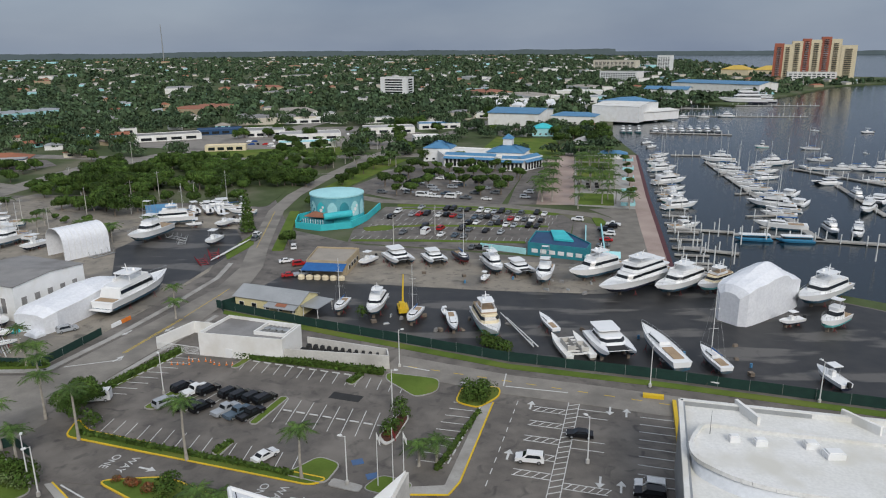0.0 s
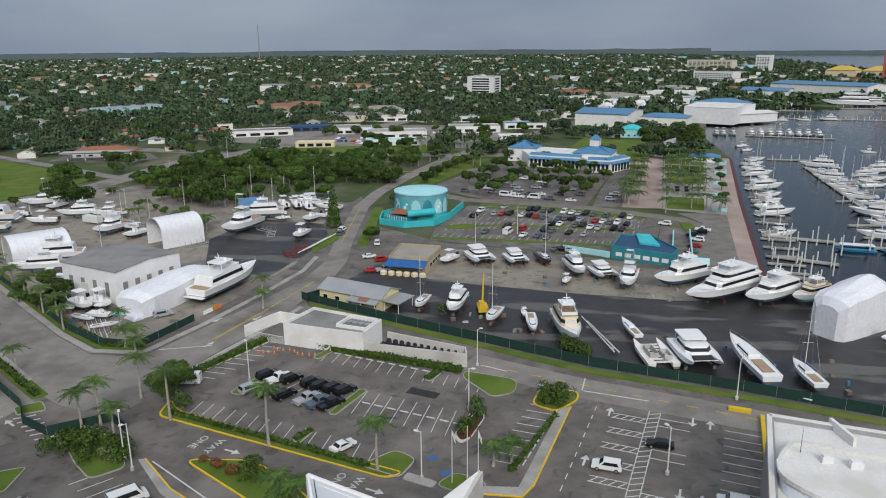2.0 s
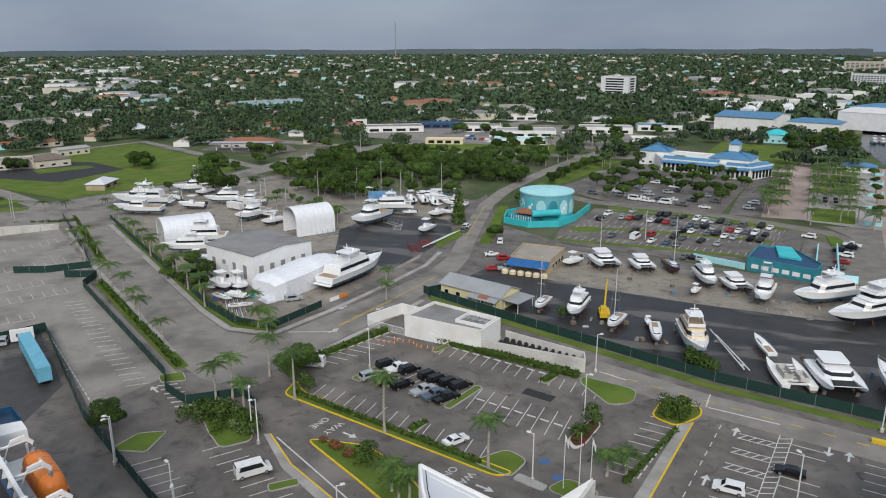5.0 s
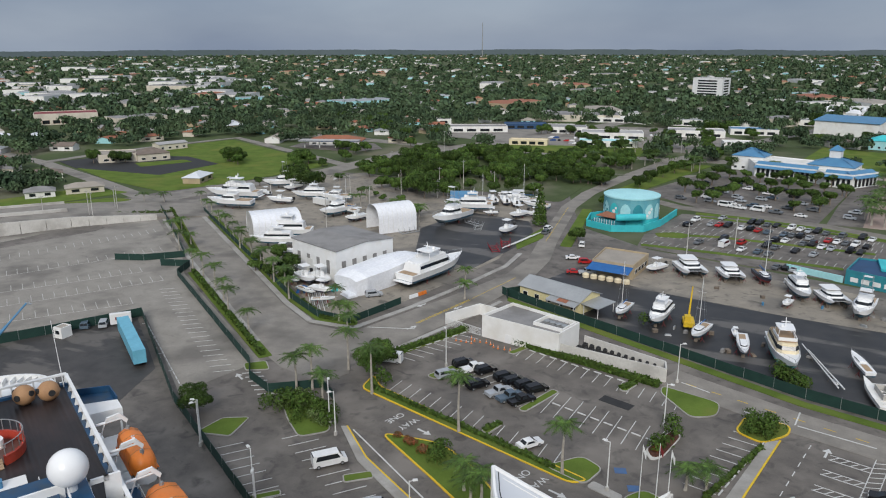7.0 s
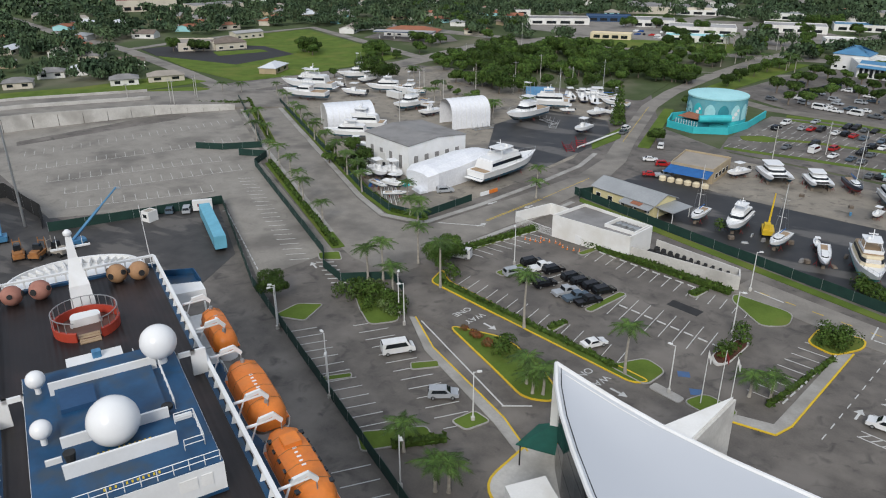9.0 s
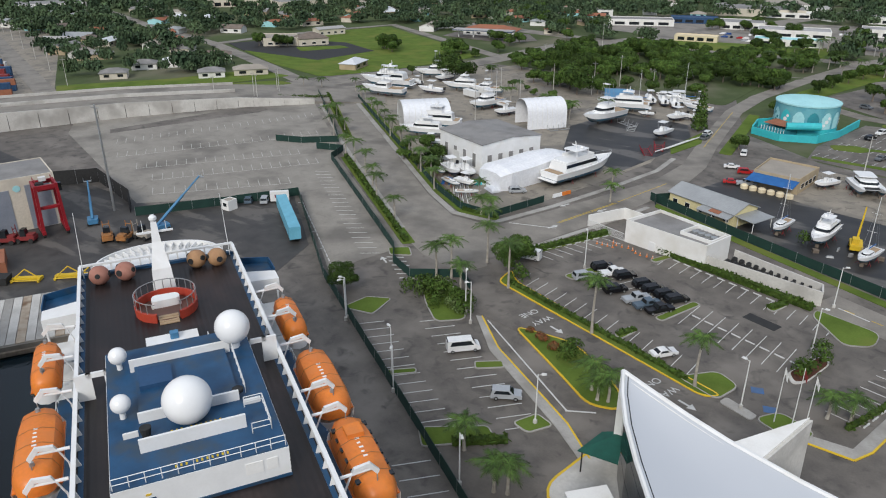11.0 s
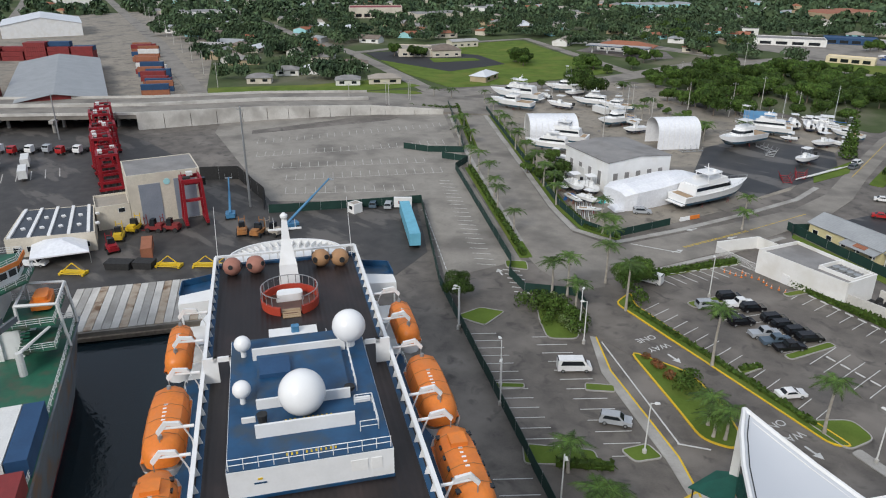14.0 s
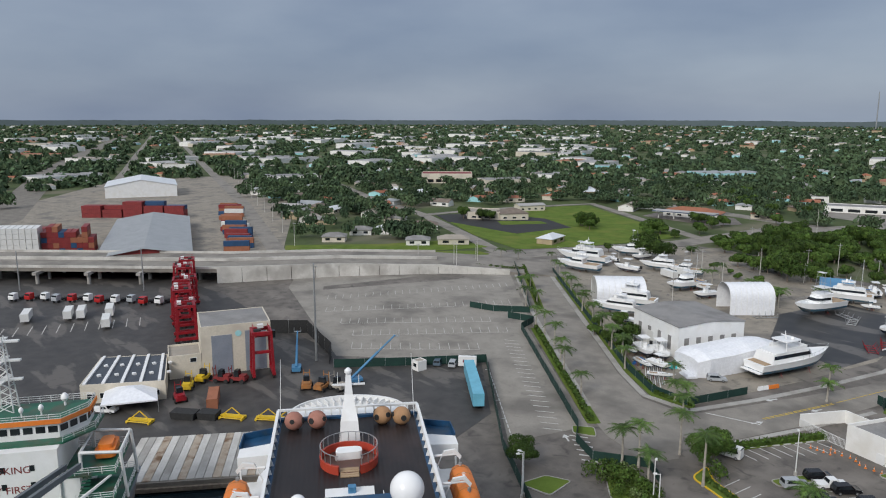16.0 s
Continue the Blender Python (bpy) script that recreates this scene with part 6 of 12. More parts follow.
def wrapped(name, label, rows, x, y, rz):
    """A thing under shrink wrap: a faceted white hood; rows of y, half width, eaves, ridge."""
    ob = thing(name, label, "covered boat", x, y, 0, rz)
    bm = bmesh.new()
    loft(bm, [[(-w, yy, 0.1), (-w * 1.02, yy, e), (-w * 0.55, yy, (e + r) / 2 + 0.3), (0, yy, r), (w * 0.55, yy, (e + r) / 2 + 0.3), (w * 1.02, yy, e), (w, yy, 0.1)] for yy, w, e, r in rows])
    part("shrink_wrap", bm, WRAP, ob)
    for sx in (-1.02, 1.02) if y < 300 else ():
        bm = bmesh.new()
        for (y0_, w0_, e0_, _), (y1_, w1_, e1_, _) in zip(rows, rows[1:]):
            tube(bm, (w0_ * sx, y0_, e0_), (w1_ * sx, y1_, e1_), 0.05, 0.05, 4)
        part("seam_strap", bm, WHITE, ob)
    return ob


wrapped("wrapped_boat", "long boat under white shrink wrap beside a workshop", [(-15, 4.4, 4.2, 4.8), (-12, 5.6, 5.0, 6.2), (-4, 5.6, 5.2, 6.6), (2, 5.4, 5.6, 7.4), (9, 5.0, 5.2, 7.0), (14, 3.6, 4.0, 5.4), (17, 2.0, 3.0, 4.0)], -95.4, 175.8, -17)
wrapped("wrapped_yacht", "big yacht under white shrink wrap on the hard", [(-12.8, 2.6, 7.0, 8.0), (-11.6, 4.2, 8.6, 9.8), (-9, 4.6, 9.6, 10.4), (-5, 4.7, 9.8, 11.6), (-2, 4.7, 10.4, 12.8), (2, 4.8, 10.6, 13.2), (4, 4.8, 10.2, 12.6), (6, 4.7, 8.8, 11.2), (10, 4.4, 8.0, 9.4), (12, 4.0, 7.4, 8.4), (12.8, 2.8, 6.6, 7.4)], 79.2, 171.8, -54)
gable("boat_shed", "open boat shed with a blue metal roof", (-113, 268), (-104, 272), 17, 4.8, 1.6, POLE_WHITE, ROOF_BLUE, over=0.6)

# marina village with blue roofs
ob = building("market_hall", "long white market hall with blue sloping roofs", [(0, 404), (28, 395), (31, 388), (43, 385), (55, 399), (40, 424), (4, 438), (-4, 424)], 6.2, WHITE, MEMBRANE_WHITE, windows=[(0, 0.02, 0.98, 0.5, 4.6, 12, GLASS, WHITE), (2, 0.05, 0.95, 0.5, 4.4, 5, GLASS, WHITE), (3, 0.05, 0.95, 0.5, 4.4, 6, GLASS, WHITE)])
for p, q in (((0, 404), (28, 395)), ((31, 388), (43, 385)), ((43, 385), (55, 399))):
    bm = bmesh.new()
    dx, dy = q[0] - p[0], q[1] - p[1]
    d = math.hypot(dx, dy)
    nx, ny = -dy / d, dx / d
    f = lambda a, k_, z: (a[0] + nx * k_, a[1] + ny * k_ - 404, z)
    lo = [f(p, -2.0, 4.9), f(q, -2.0, 4.9), f(q, 4.0, 7.6), f(p, 4.0, 7.6)]
    loft(bm, [lo, [(x, y, z + 0.2) for x, y, z in lo]], closed=True)
    part("awning_roof", bm, ROOF_BLUE, ob)
gable("pavilion", "white pavilion with a blue hipped roof", (-12, 424), (4, 420), 14, 8.0, 3.6, WHITE, ROOF_BLUE, wins=4, hip=7.0)
ob = gable("pavilion", "tall white pavilion with a blue hipped roof and cupola", (24, 402), (44, 396), 18, 8.4, 4.2, WHITE, ROOF_BLUE, wins=5, hip=8.0)
bm = bmesh.new()
box(bm, 7.8, 6.4, 11.6, 13.0, 11.6, 15.2)
c = part("cupola", bm, WHITE, ob)
bm = bmesh.new()
prism(bm, [(7.2, 5.8), (13.6, 5.8), (13.6, 12.2), (7.2, 12.2)], 15.2, 17.8, [(10.3, 8.9), (10.5, 8.9), (10.5, 9.1), (10.3, 9.1)])
part("cupola_roof", bm, ROOF_BLUE, c)
gable("restaurant", "turquoise waterfront restaurant with hipped roof", (66, 540), (82, 538), 14, 6, 3, TEAL_PALE, TEAL, wins=4, hip=5)
gable("beach_pavilion", "small pavilion with a blue roof", (92, 428), (108, 424), 8, 3.2, 1.5, WHITE, ROOF_BLUE, wins=3, hip=3)
# marina sheds
gable("dry_storage_shed", "white storage shed with a blue roof", (38, 622), (79, 606), 54, 10.4, 2.6, WALL_WHITE, ROOF_BLUE, over=1)
ob = gable("marina_office", "white marina building with a blue roof", (92, 626), (127, 612), 24, 7.0, 2.6, WALL_WHITE, ROOF_BLUE, wins=8, hip=6)
gable("boat_hall", "large plain white hall for boats", (132, 650), (168, 628), 60, 13.5, 1.8, WHITE, MEMBRANE_WHITE, over=0.3)
gable("boat_hall", "low white hall with a long canopy", (166, 636), (214, 664), 24, 7.5, 1.2, WHITE, MEMBRANE_WHITE, over=1)
gable("boat_hall", "large hall with a blue roof", (170, 720), (215, 740), 30, 10, 4, ROOF_BLUE, ROOF_BLUE, over=1, hip=8)
gable("boat_hall", "long pale hall with a blue-grey roof", (330, 1068), (418, 975), 60, 12, 3, WALL_WHITE, ROOF_BLUE, over=1, wins=10)
gable("boat_hall", "blue hall with a white front", (262, 960), (310, 935), 40, 9, 3, WHITE, ROOF_BLUE, over=1)
building("office_block", "white office block of eight storeys", [(-84, 985), (-48, 972), (-40, 1000), (-76, 1012)], 25, WHITE, ROOF_GREY, windows=[(0, 0.04, 0.96, 2 + 3.2 * i, 3.8 + 3.2 * i, 1, GLASS, GLASS) for i in range(7)] + [(1, 0.1, 0.9, 2 + 3.2 * i, 3.8 + 3.2 * i, 1, GLASS, GLASS) for i in range(7)])
building("hotel", "long white hotel with rows of windows", [(300, 1420), (358, 1372), (378, 1396), (320, 1444)], 15, WHITE, ROOF_GREY, windows=[(0, 0.03, 0.97, 1.4 + 3.2 * i, 3.2 + 3.2 * i, 14, GLASS, WHITE) for i in range(4)])
building("apartment_block", "long cream apartment block with balconies", [(420, 2080), (520, 2010), (540, 2040), (440, 2110)], 22, WALL_BEIGE, ROOF_GREY, windows=[(0, 0.03, 0.97, 2 + 3.4 * i, 3.8 + 3.4 * i, 10, GLASS, WHITE) for i in range(5)])
building("apartment_block", "tall white apartment tower with balconies", [(548, 1905), (576, 1885), (590, 1905), (562, 1925)], 36, WHITE, ROOF_GREY, windows=[(0, 0.06, 0.94, 2 + 3.4 * i, 3.8 + 3.4 * i, 5, GLASS, WHITE) for i in range(9)])

# condominium towers on the point
CON = Vector((612, 1380))


def condo(u0, w, d, h, wall, label):
    e = Vector((0.92, -0.39))
    n = Vector((0.39, 0.92))
    p = CON + e * u0
    pts = [tuple(p), tuple(p + e * w), tuple(p + e * w + n * d), tuple(p + n * d)]
    ob = building("apartment_tower", label, pts, h, wall, ROOF_GREY, "apartment tower", 2.0, group="condominium towers")
    o = Vector(pts[0])
    for i in range(int(h / 3.3) - 1):
        bm = bmesh.new()
        z = 3 + i * 3.3
        a, b = Vector(along(pts[0], pts[1], 0.28)) - o, Vector(along(pts[0], pts[1], 0.72)) - o
        strip(bm, tuple(a - n * 0.3), tuple(b - n * 0.3), 0.8, z, z + 1.3)
        part("balcony_window", bm, GLASS, ob)
        bm = bmesh.new()
        strip(bm, tuple(a - n * 1.0), tuple(b - n * 1.0), 1.4, z - 0.35, z)
        part("balcony", bm, WHITE if wall is not CONDO_CREAM else CONDO_CREAM, ob)
    return ob


for u0, w, d, h, wl, lb_ in ((0, 16, 22, 62, CONDO_RED, "rust red"), (15, 15, 20, 60, CONDO_CREAM, "cream"), (29, 18, 24, 66, CONDO_CREAM, "cream"), (46, 15, 22, 70, CONDO_RED, "rust red"), (60, 18, 24, 68, CONDO_CREAM, "cream"),
                            (77, 16, 24, 73, CONDO_RED, "rust red"), (92, 18, 24, 69, CONDO_CREAM, "cream"), (109, 26, 26, 58, CONDO_CREAM, "cream")):
    condo(u0, w, d, h, wl, "%s high-rise apartment tower with stacked balconies" % lb_)
building("parking_podium", "pale low parking podium in front of the towers", [(618, 1330), (690, 1298), (700, 1322), (628, 1355)], 14, WALL_WHITE, ROOF_GREY, windows=[(0, 0.02, 0.98, 2 + 4 * i, 4 + 4 * i, 10, GLASS, WHITE) for i in range(3)])
for gx, gy in ((590, 1575), (640, 1530)):
    gable("resort_hall", "yellow resort hall with a rounded gold roof", (gx, gy), (gx + 44, gy - 34), 40, 12, 8, CONDO_CREAM, ROOF_GOLD, over=1, hip=10)

# shops and houses beyond the park
ob = gable("gas_station", "petrol station shop with a red tile roof", (-280, 414), (-246, 424), 14, 4.0, 2.4, WALL_WHITE, ROOF_RED, over=1.2, wins=5, hip=5)
ob = thing("fuel_canopy", "white fuel canopy with a dark blue band on posts", "canopy", -262, 408, 0, 16)
bm = bmesh.new()
box(bm, -18, -5, 4.6, 22, 4, 5.5)
part("roof", bm, ROOF_FAR, ob)
for y0_, y1_ in ((-5.1, -4.95), (3.95, 4.1)):
    bm = bmesh.new()
    box(bm, -18.05, y0_, 4.9, 22.05, y1_, 5.3)
    part("blue_band", bm, BLUE_WALL, ob)
for px in (-15, -5, 6, 17):
    bm = bmesh.new()
    box(bm, px - 0.3, -0.9, 0, px + 0.3, -0.3, 4.6)
    part("post", bm, WHITE, ob)
slab("forecourt", [(-288, 402), (-236, 398), (-226, 418), (-244, 440), (-292, 424)], 0.26, ASPHALT, "dark asphalt forecourt of the petrol station", "pavement")
gable("community_hall", "beige hall with a brown hipped roof", (-331, 313), (-322, 329), 13, 4.4, 2.6, WALL_BEIGE, ROOF_BROWN, wins=3, hip=5)
gable("community_hall", "low pale hall with a flat-pitched roof", (-354, 353), (-347, 371), 10, 4, 1.0, WALL_BEIGE, ROOF_FAR, wins=4)
building("community_hall", "beige hall with a flat gravel roof", [(-348, 300), (-333, 314), (-347, 327), (-366, 314)], 4.5, WALL_BEIGE, ROOF_TAN, windows=[(0, 0.1, 0.9, 1, 2.4, 4, GLASS, WHITE)])
slab("hall_car_park", [(-375, 296), (-366, 326), (-319, 341), (-283, 326), (-287, 284), (-347, 283)], 0.24, PATCH, "dark asphalt car park of the hall", "pavement")
lawn([(-330, 309), (-312, 330), (-302, 326), (-316, 300)], "small lawn inside the hall car park", 2, 0.3)
for x, y in ((-352, 300), (-339, 304), (-336, 308)):
    tree(x, y, 3, 0.9, label="round tree before the beige hall")
building("store", "red and cream flat-roofed store", [(-566, 428), (-534, 466), (-556, 484), (-588, 446)], 9, WALL_BEIGE, TRIM_RED, windows=[(0, 0.1, 0.9, 1, 4, 5, GLASS, TRIM_RED)])

# ---- cruise terminal ----
ob = thing("cruise_terminal", "white cruise terminal with sail-shaped metal roofs", "terminal building", -12, 68)
o3 = Vector((-12, 68, 0))
T_ = Vector((-26.6, 76.9, 14.0))
left = [T_, Vector((-25.0, 73.0, 13.4)), Vector((-22.6, 68.6, 12.7)), Vector((-19.4, 63.8, 12.1)), Vector((-15.6, 58.6, 11.6)), Vector((-9, 51, 11.2)), Vector((0, 42, 11))]
right = [T_, Vector((-22.4, 76.1, 13.1)), Vector((-17.4, 75.2, 12.1)), Vector((-12.2, 74.4, 11.2)), Vector((-4.0, 73.4, 10.2)), Vector((6, 72.4, 9.4)), Vector((18, 71, 9))]
rows = []
for a, b in zip(left, right):
    rows.append([(a.lerp(b, j / 6) + Vector((0, 0, -0.9 * math.sin(math.pi * j / 6) * min(1, (a - b).length / 12))) - o3) for j in range(7)])
bm = bmesh.new()
loft(bm, rows, caps=False)
loft(bm, [[p - Vector((0, 0, 0.5)) for p in reversed(r)] for r in rows], caps=False)
part("sail_roof", bm, SAIL_METAL, ob, smooth=True)
for nm, edge in (("eave_trim", left), ("ridge_trim", right)):
    bm = bmesh.new()
    for a, b in zip(edge, edge[1:]):
        tube(bm, a - o3, b - o3, 0.3, 0.3, 6)
    part(nm, bm, WHITE, ob)
for i in range(len(left) - 1):
    a, b = left[i] - o3, left[i + 1] - o3
    for k_ in range(3):
        p, q = a.lerp(b, k_ / 3), a.lerp(b, (k_ + 1) / 3)
        p, q = p + Vector((0.5, 0.3, 0)), q + Vector((0.5, 0.3, 0))
        for z0, z1 in ((0, 0.33), (0.34, 0.66), (0.67, 0.99)):
            bm = bmesh.new()
            loft(bm, [[(p.x, p.y, p.z * z0), (q.x, q.y, q.z * z0), (q.x, q.y, q.z * z1), (p.x, p.y, p.z * z1)], [(p.x + 0.1, p.y + 0.05, p.z * z0), (q.x + 0.1, q.y + 0.05, q.z * z0), (q.x + 0.1, q.y + 0.05, q.z * z1), (p.x + 0.1, p.y + 0.05, p.z * z1)]], closed=True)
            part("glass_panel", bm, GLASS, ob)
for i in range(len(right) - 1):
    bm = bmesh.new()
    a, b = right[i] - o3, right[i + 1] - o3
    loft(bm, [[(a.x, a.y - 0.4, 0), (b.x, b.y - 0.4, 0), (b.x, b.y - 0.4, b.z - 0.2), (a.x, a.y - 0.4, a.z - 0.2)], [(a.x, a.y - 0.8, 0), (b.x, b.y - 0.8, 0), (b.x, b.y - 0.8, b.z - 0.2), (a.x, a.y - 0.8, a.z - 0.2)]], closed=True)
    part("wall", bm, WALL_WHITE, ob)
# second, smaller sail
tip = Vector((-5.4, 84.2, 11.6)) - o3
b0, b1, b2 = Vector((-12.6, 74.6, 10.4)) - o3, Vector((-9.0, 72.6, 10.4)) - o3, Vector((-4.4, 79.4, 0)) - o3
bm = bmesh.new()
loft(bm, [[b0, b1, tip], [b0 - Vector((0, 0, 0.5)), b1 - Vector((0, 0, 0.5)), tip - Vector((0, 0, 0.5))]], closed=True)
part("small_sail", bm, WALL_WHITE, ob)
bm = bmesh.new()
w0, w1 = Vector((-9.0, 72.8, 0)) - o3, Vector((-5.2, 83.0, 0)) - o3
loft(bm, [[w0, w1, tip - Vector((0, 0, 0.3)), b1 - Vector((0, 0, 0.3))], [w0 + Vector((0.5, 0, 0)), w1 + Vector((0.5, 0, 0)), tip + Vector((0.4, 0, -0.3)), b1 + Vector((0.4, 0, -0.3))]], closed=True)
part("stone_wall", bm, CONCRETE_PALE, ob, "stained pale stone fin wall")
bm = bmesh.new()
loft(bm, [[(4.2, 10.0, 5.2), (30, 3.0, 5.0), (30, -6, 5.0), (4.0, 3.0, 5.4)], [(4.2, 10.0, 5.5), (30, 3.0, 5.3), (30, -6, 5.3), (4.0, 3.0, 5.7)]], closed=True)
part("low_roof", bm, ROOF_METAL, ob)
bm = bmesh.new()
strip(bm, (4.6, 9.4), (29.6, 2.6), 0.3, 0, 5.2)
part("low_wall", bm, WALL_WHITE, ob)
bm = bmesh.new()
loft(bm, [[(-17.4, 3.2, 3.6), (-16.4, 8.6, 3.6), (-13.4, 9.0, 4.8), (-11.6, 2.4, 4.8)], [(-17.4, 3.2, 3.75), (-16.4, 8.6, 3.75), (-13.4, 9.0, 4.95), (-11.6, 2.4, 4.95)]], closed=True)
part("entrance_canopy", bm, AWNING_GREEN, ob, "dark green entrance canopy")
for x, y in ((-16.9, 3.6), (-16.0, 8.2)):
    bm = bmesh.new()
    tube(bm, (x, y, 0), (x, y, 3.7), 0.1, 0.1, 6)
    part("canopy_post", bm, RUBBER, ob)
bm = bmesh.new()
prism(bm, [(-14.5, -6.5), (-11.5, -9.5), (-7.5, -6.0), (-11.0, -2.5)], 0, 5.6)
part("corner_block", bm, WALL_WHITE, ob)
out = rounded([(-31.6, 66), (-29.6, 76.5), (-26, 78.2), (-20, 74), (-14, 62), (-24, 60)], 3)
o_ = slab("entrance_pavement", out, 0.18, CONCRETE_PALE, "pale entrance pavement with a yellow kerb", "pavement")
bm = bmesh.new()
path_strip(bm, out + out[:1], 0.35, 0, 0.21)
part("kerb", bm, YELLOW, o_, "painted kerb")

# white round-ended terminal hall
ob = thing("terminal_hall", "white flat-roofed terminal hall with a curved roof edge", "terminal building", 37, 102)
oo = (37, 102)
foot = [(36.8, 102.2), (28.8, 74), (24, 56), (120, 30), (140, 76)]
loc = [(p[0] - oo[0], p[1] - oo[1]) for p in foot]
bm = bmesh.new()
wall_ring(bm, loc, 0, 12.2, 0.5)
part("wall", bm, STEEL, ob, "grey-blue metal side wall")
bm = bmesh.new()
prism(bm, [along(p, (30, -34), 0.012) for p in loc], 11.2, 11.5)
part("roof", bm, MEMBRANE_WHITE, ob)
bm = bmesh.new()
path_strip(bm, [loc[-1], loc[0], loc[1], loc[2]], 0.7, 11.5, 12.35)
part("parapet", bm, MEMBRANE_WHITE, ob)
U_ARC = [(-3.4, -14.2), (-1.5, -11.2), (1.0, -9.4), (8.0, -11.4), (19.0, -14.2), (29.4, -17.0), (60, -26)]
L_ARC = [(-3.4, -14.2), (-3.6, -18.4), (1.2, -23.6), (9.4, -26.8), (20.0, -29.4), (50, -38)]


def smooth_arc(pts, n=6):
    """A smooth line through the points."""
    out = []
    for i in range(len(pts) - 1):
        p0, p1, p2, p3 = (Vector(pts[max(0, min(len(pts) - 1, i + k_))]) for k_ in (-1, 0, 1, 2))
        for j in range(n):
            t = j / n
            v = 0.5 * (2 * p1 + (p2 - p0) * t + (2 * p0 - 5 * p1 + 4 * p2 - p3) * t * t + (3 * p1 - p0 - 3 * p2 + p3) * t ** 3)
            out.append((v.x, v.y))
    return out + [tuple(pts[-1])]


ua, lo_ = smooth_arc(U_ARC), smooth_arc(L_ARC)
bm = bmesh.new()
prism(bm, ua + lo_[:0:-1], 11.4, 13.0)
part("upper_roof", bm, MEMBRANE_WHITE, ob)
for nm_, arc_, w_ in (("curved_parapet", ua, 0.5), ("curved_parapet", lo_, 0.8)):
    bm = bmesh.new()
    path_strip(bm, arc_, w_, 12.9, 13.5)
    part(nm_, bm, MEMBRANE_WHITE, ob)
bm = bmesh.new()
loft(bm, [[(x, y, 12.9) for x, y in lo_], [(x - 1.0, y - 3.0, 9.5) for x, y in lo_], [(x - 2.5, y - 9.0, 5.0) for x, y in lo_]], caps=False)
part("sloping_roof", bm, ROOF_WHITE, ob, smooth=True)
for x, y, w in ((2.8, -13.4, 0.7), (6.0, -14.4, 0.8), (12.5, -15.2, 0.9), (14.4, -17.6, 1.2), (23.0, -21.0, 1.2)):
    bm = bmesh.new()
    box(bm, x - w, y - w * 0.7, 13.0, x + w, y + w * 0.7, 13.8)
    box(bm, x - w * 0.8, y - w * 0.5, 13.8, x + w * 0.8, y + w * 0.5, 14.0)
    part("roof_unit", bm, WHITE, ob)
for a, b in (((8.0, -1.0), (9.2, -6.6)), ((22.6, -4.4), (25.4, -9.8))):
    bm = bmesh.new()
    strip(bm, a, b, 0.5, 11.5, 12.9)
    part("divider_wall", bm, WALL_WHITE, ob)
bm = bmesh.new()
tube(bm, (0.2, -11.4, 13.0), (0.2, -11.4, 16.6), 0.05, 0.02, 5)
part("antenna", bm, RUBBER, ob)

# ---- container terminal ----
E1, E2 = Vector((0.7, 0.714)), Vector((-0.714, 0.7))
tw = lambda p, a, b: tuple(Vector(p) + E1 * a + E2 * b)
P0 = (-175.6, 62.2)
tb = lambda p, a, b: tuple(Vector(p) + Vector((0.3, 0.954)) * a + Vector((-0.954, 0.3)) * b)
ob = building("workshop_building", "beige concrete workshop with two tall roller doors", [tb(P0, 0, 0), tb(P0, 17.5, 0), tb(P0, 17.5, 15), tb(P0, 0, 15)], 12.8, WALL_BEIGE, ROOF_GREY, parapet=0.15)
q0, q1 = (0, 0), tuple(Vector(tb(P0, 17.5, 0)) - Vector(P0))
panel_on(ob, "roller_door", q0, q1, 0.14, 0.44, 0.05, 10.4, DOOR_GREY, 0.06, CONCRETE_PALE)
panel_on(ob, "roller_door", q0, q1, 0.62, 0.93, 0.05, 11.0, DOOR_GREY, 0.06, CONCRETE_PALE)
bm = bmesh.new()
c = Vector(along(q0, q1, 0.53))
tube(bm, (c.x, c.y, 10.4), (c.x + 0.1, c.y - 0.03, 10.4), 0.8, 0.8, 20)
part("round_sign", bm, TEAL_PALE, ob)
building("annex", "low beige annex beside the workshop", [tb(P0, -8, 0), tb(P0, -0.1, 0), tb(P0, -0.1, 10), tb(P0, -8, 10)], 5.6, WALL_BEIGE, ROOF_TAN, windows=[(0, 0.6, 0.9, 4, 5.2, 1, GLASS, WHITE)])
LB = [(-174.8, 33.3), (-165.8, 49.8), (-184.6, 56.6), (-192.6, 42.4)]
ob = building("office_shed", "long low office with dark roof panels and pale ribs", LB, 4.6, WALL_BEIGE, SLATE, parapet=0.08, windows=[(0, 0.05, 0.95, 1.2, 2.6, 6, GLASS, WHITE)])
for i in range(5):
    bm = bmesh.new()
    a, b = Vector(along(LB[0], LB[1], 0.05 + 0.22 * i)) - Vector(LB[0]), Vector(along(LB[3], LB[2], 0.05 + 0.22 * i)) - Vector(LB[0])
    strip(bm, tuple(a), tuple(b), 0.7, 4.6, 5.0)
    part("roof_rib", bm, WHITE, ob)
    for j in range(2):
        c = a.lerp(b, 0.3 + 0.35 * j) + Vector((1.2, 1.6))
        bm = bmesh.new()
        box(bm, c.x - 0.5, c.y - 0.4, 4.6, c.x + 0.5, c.y + 0.4, 5.0)
        part("roof_vent", bm, WHITE, ob)
ob = thing("marquee", "white event tent with peaked roof", "tent", -166, 38)
bm = bmesh.new()
lo = [(2, -3), (6.5, 8.0), (-4, 11), (-8.5, 0.8)]
prism(bm, lo, 2.6, 2.9)
prism(bm, lo, 2.9, 4.6, [along(p, (-1, 4.2), 0.85) for p in lo])
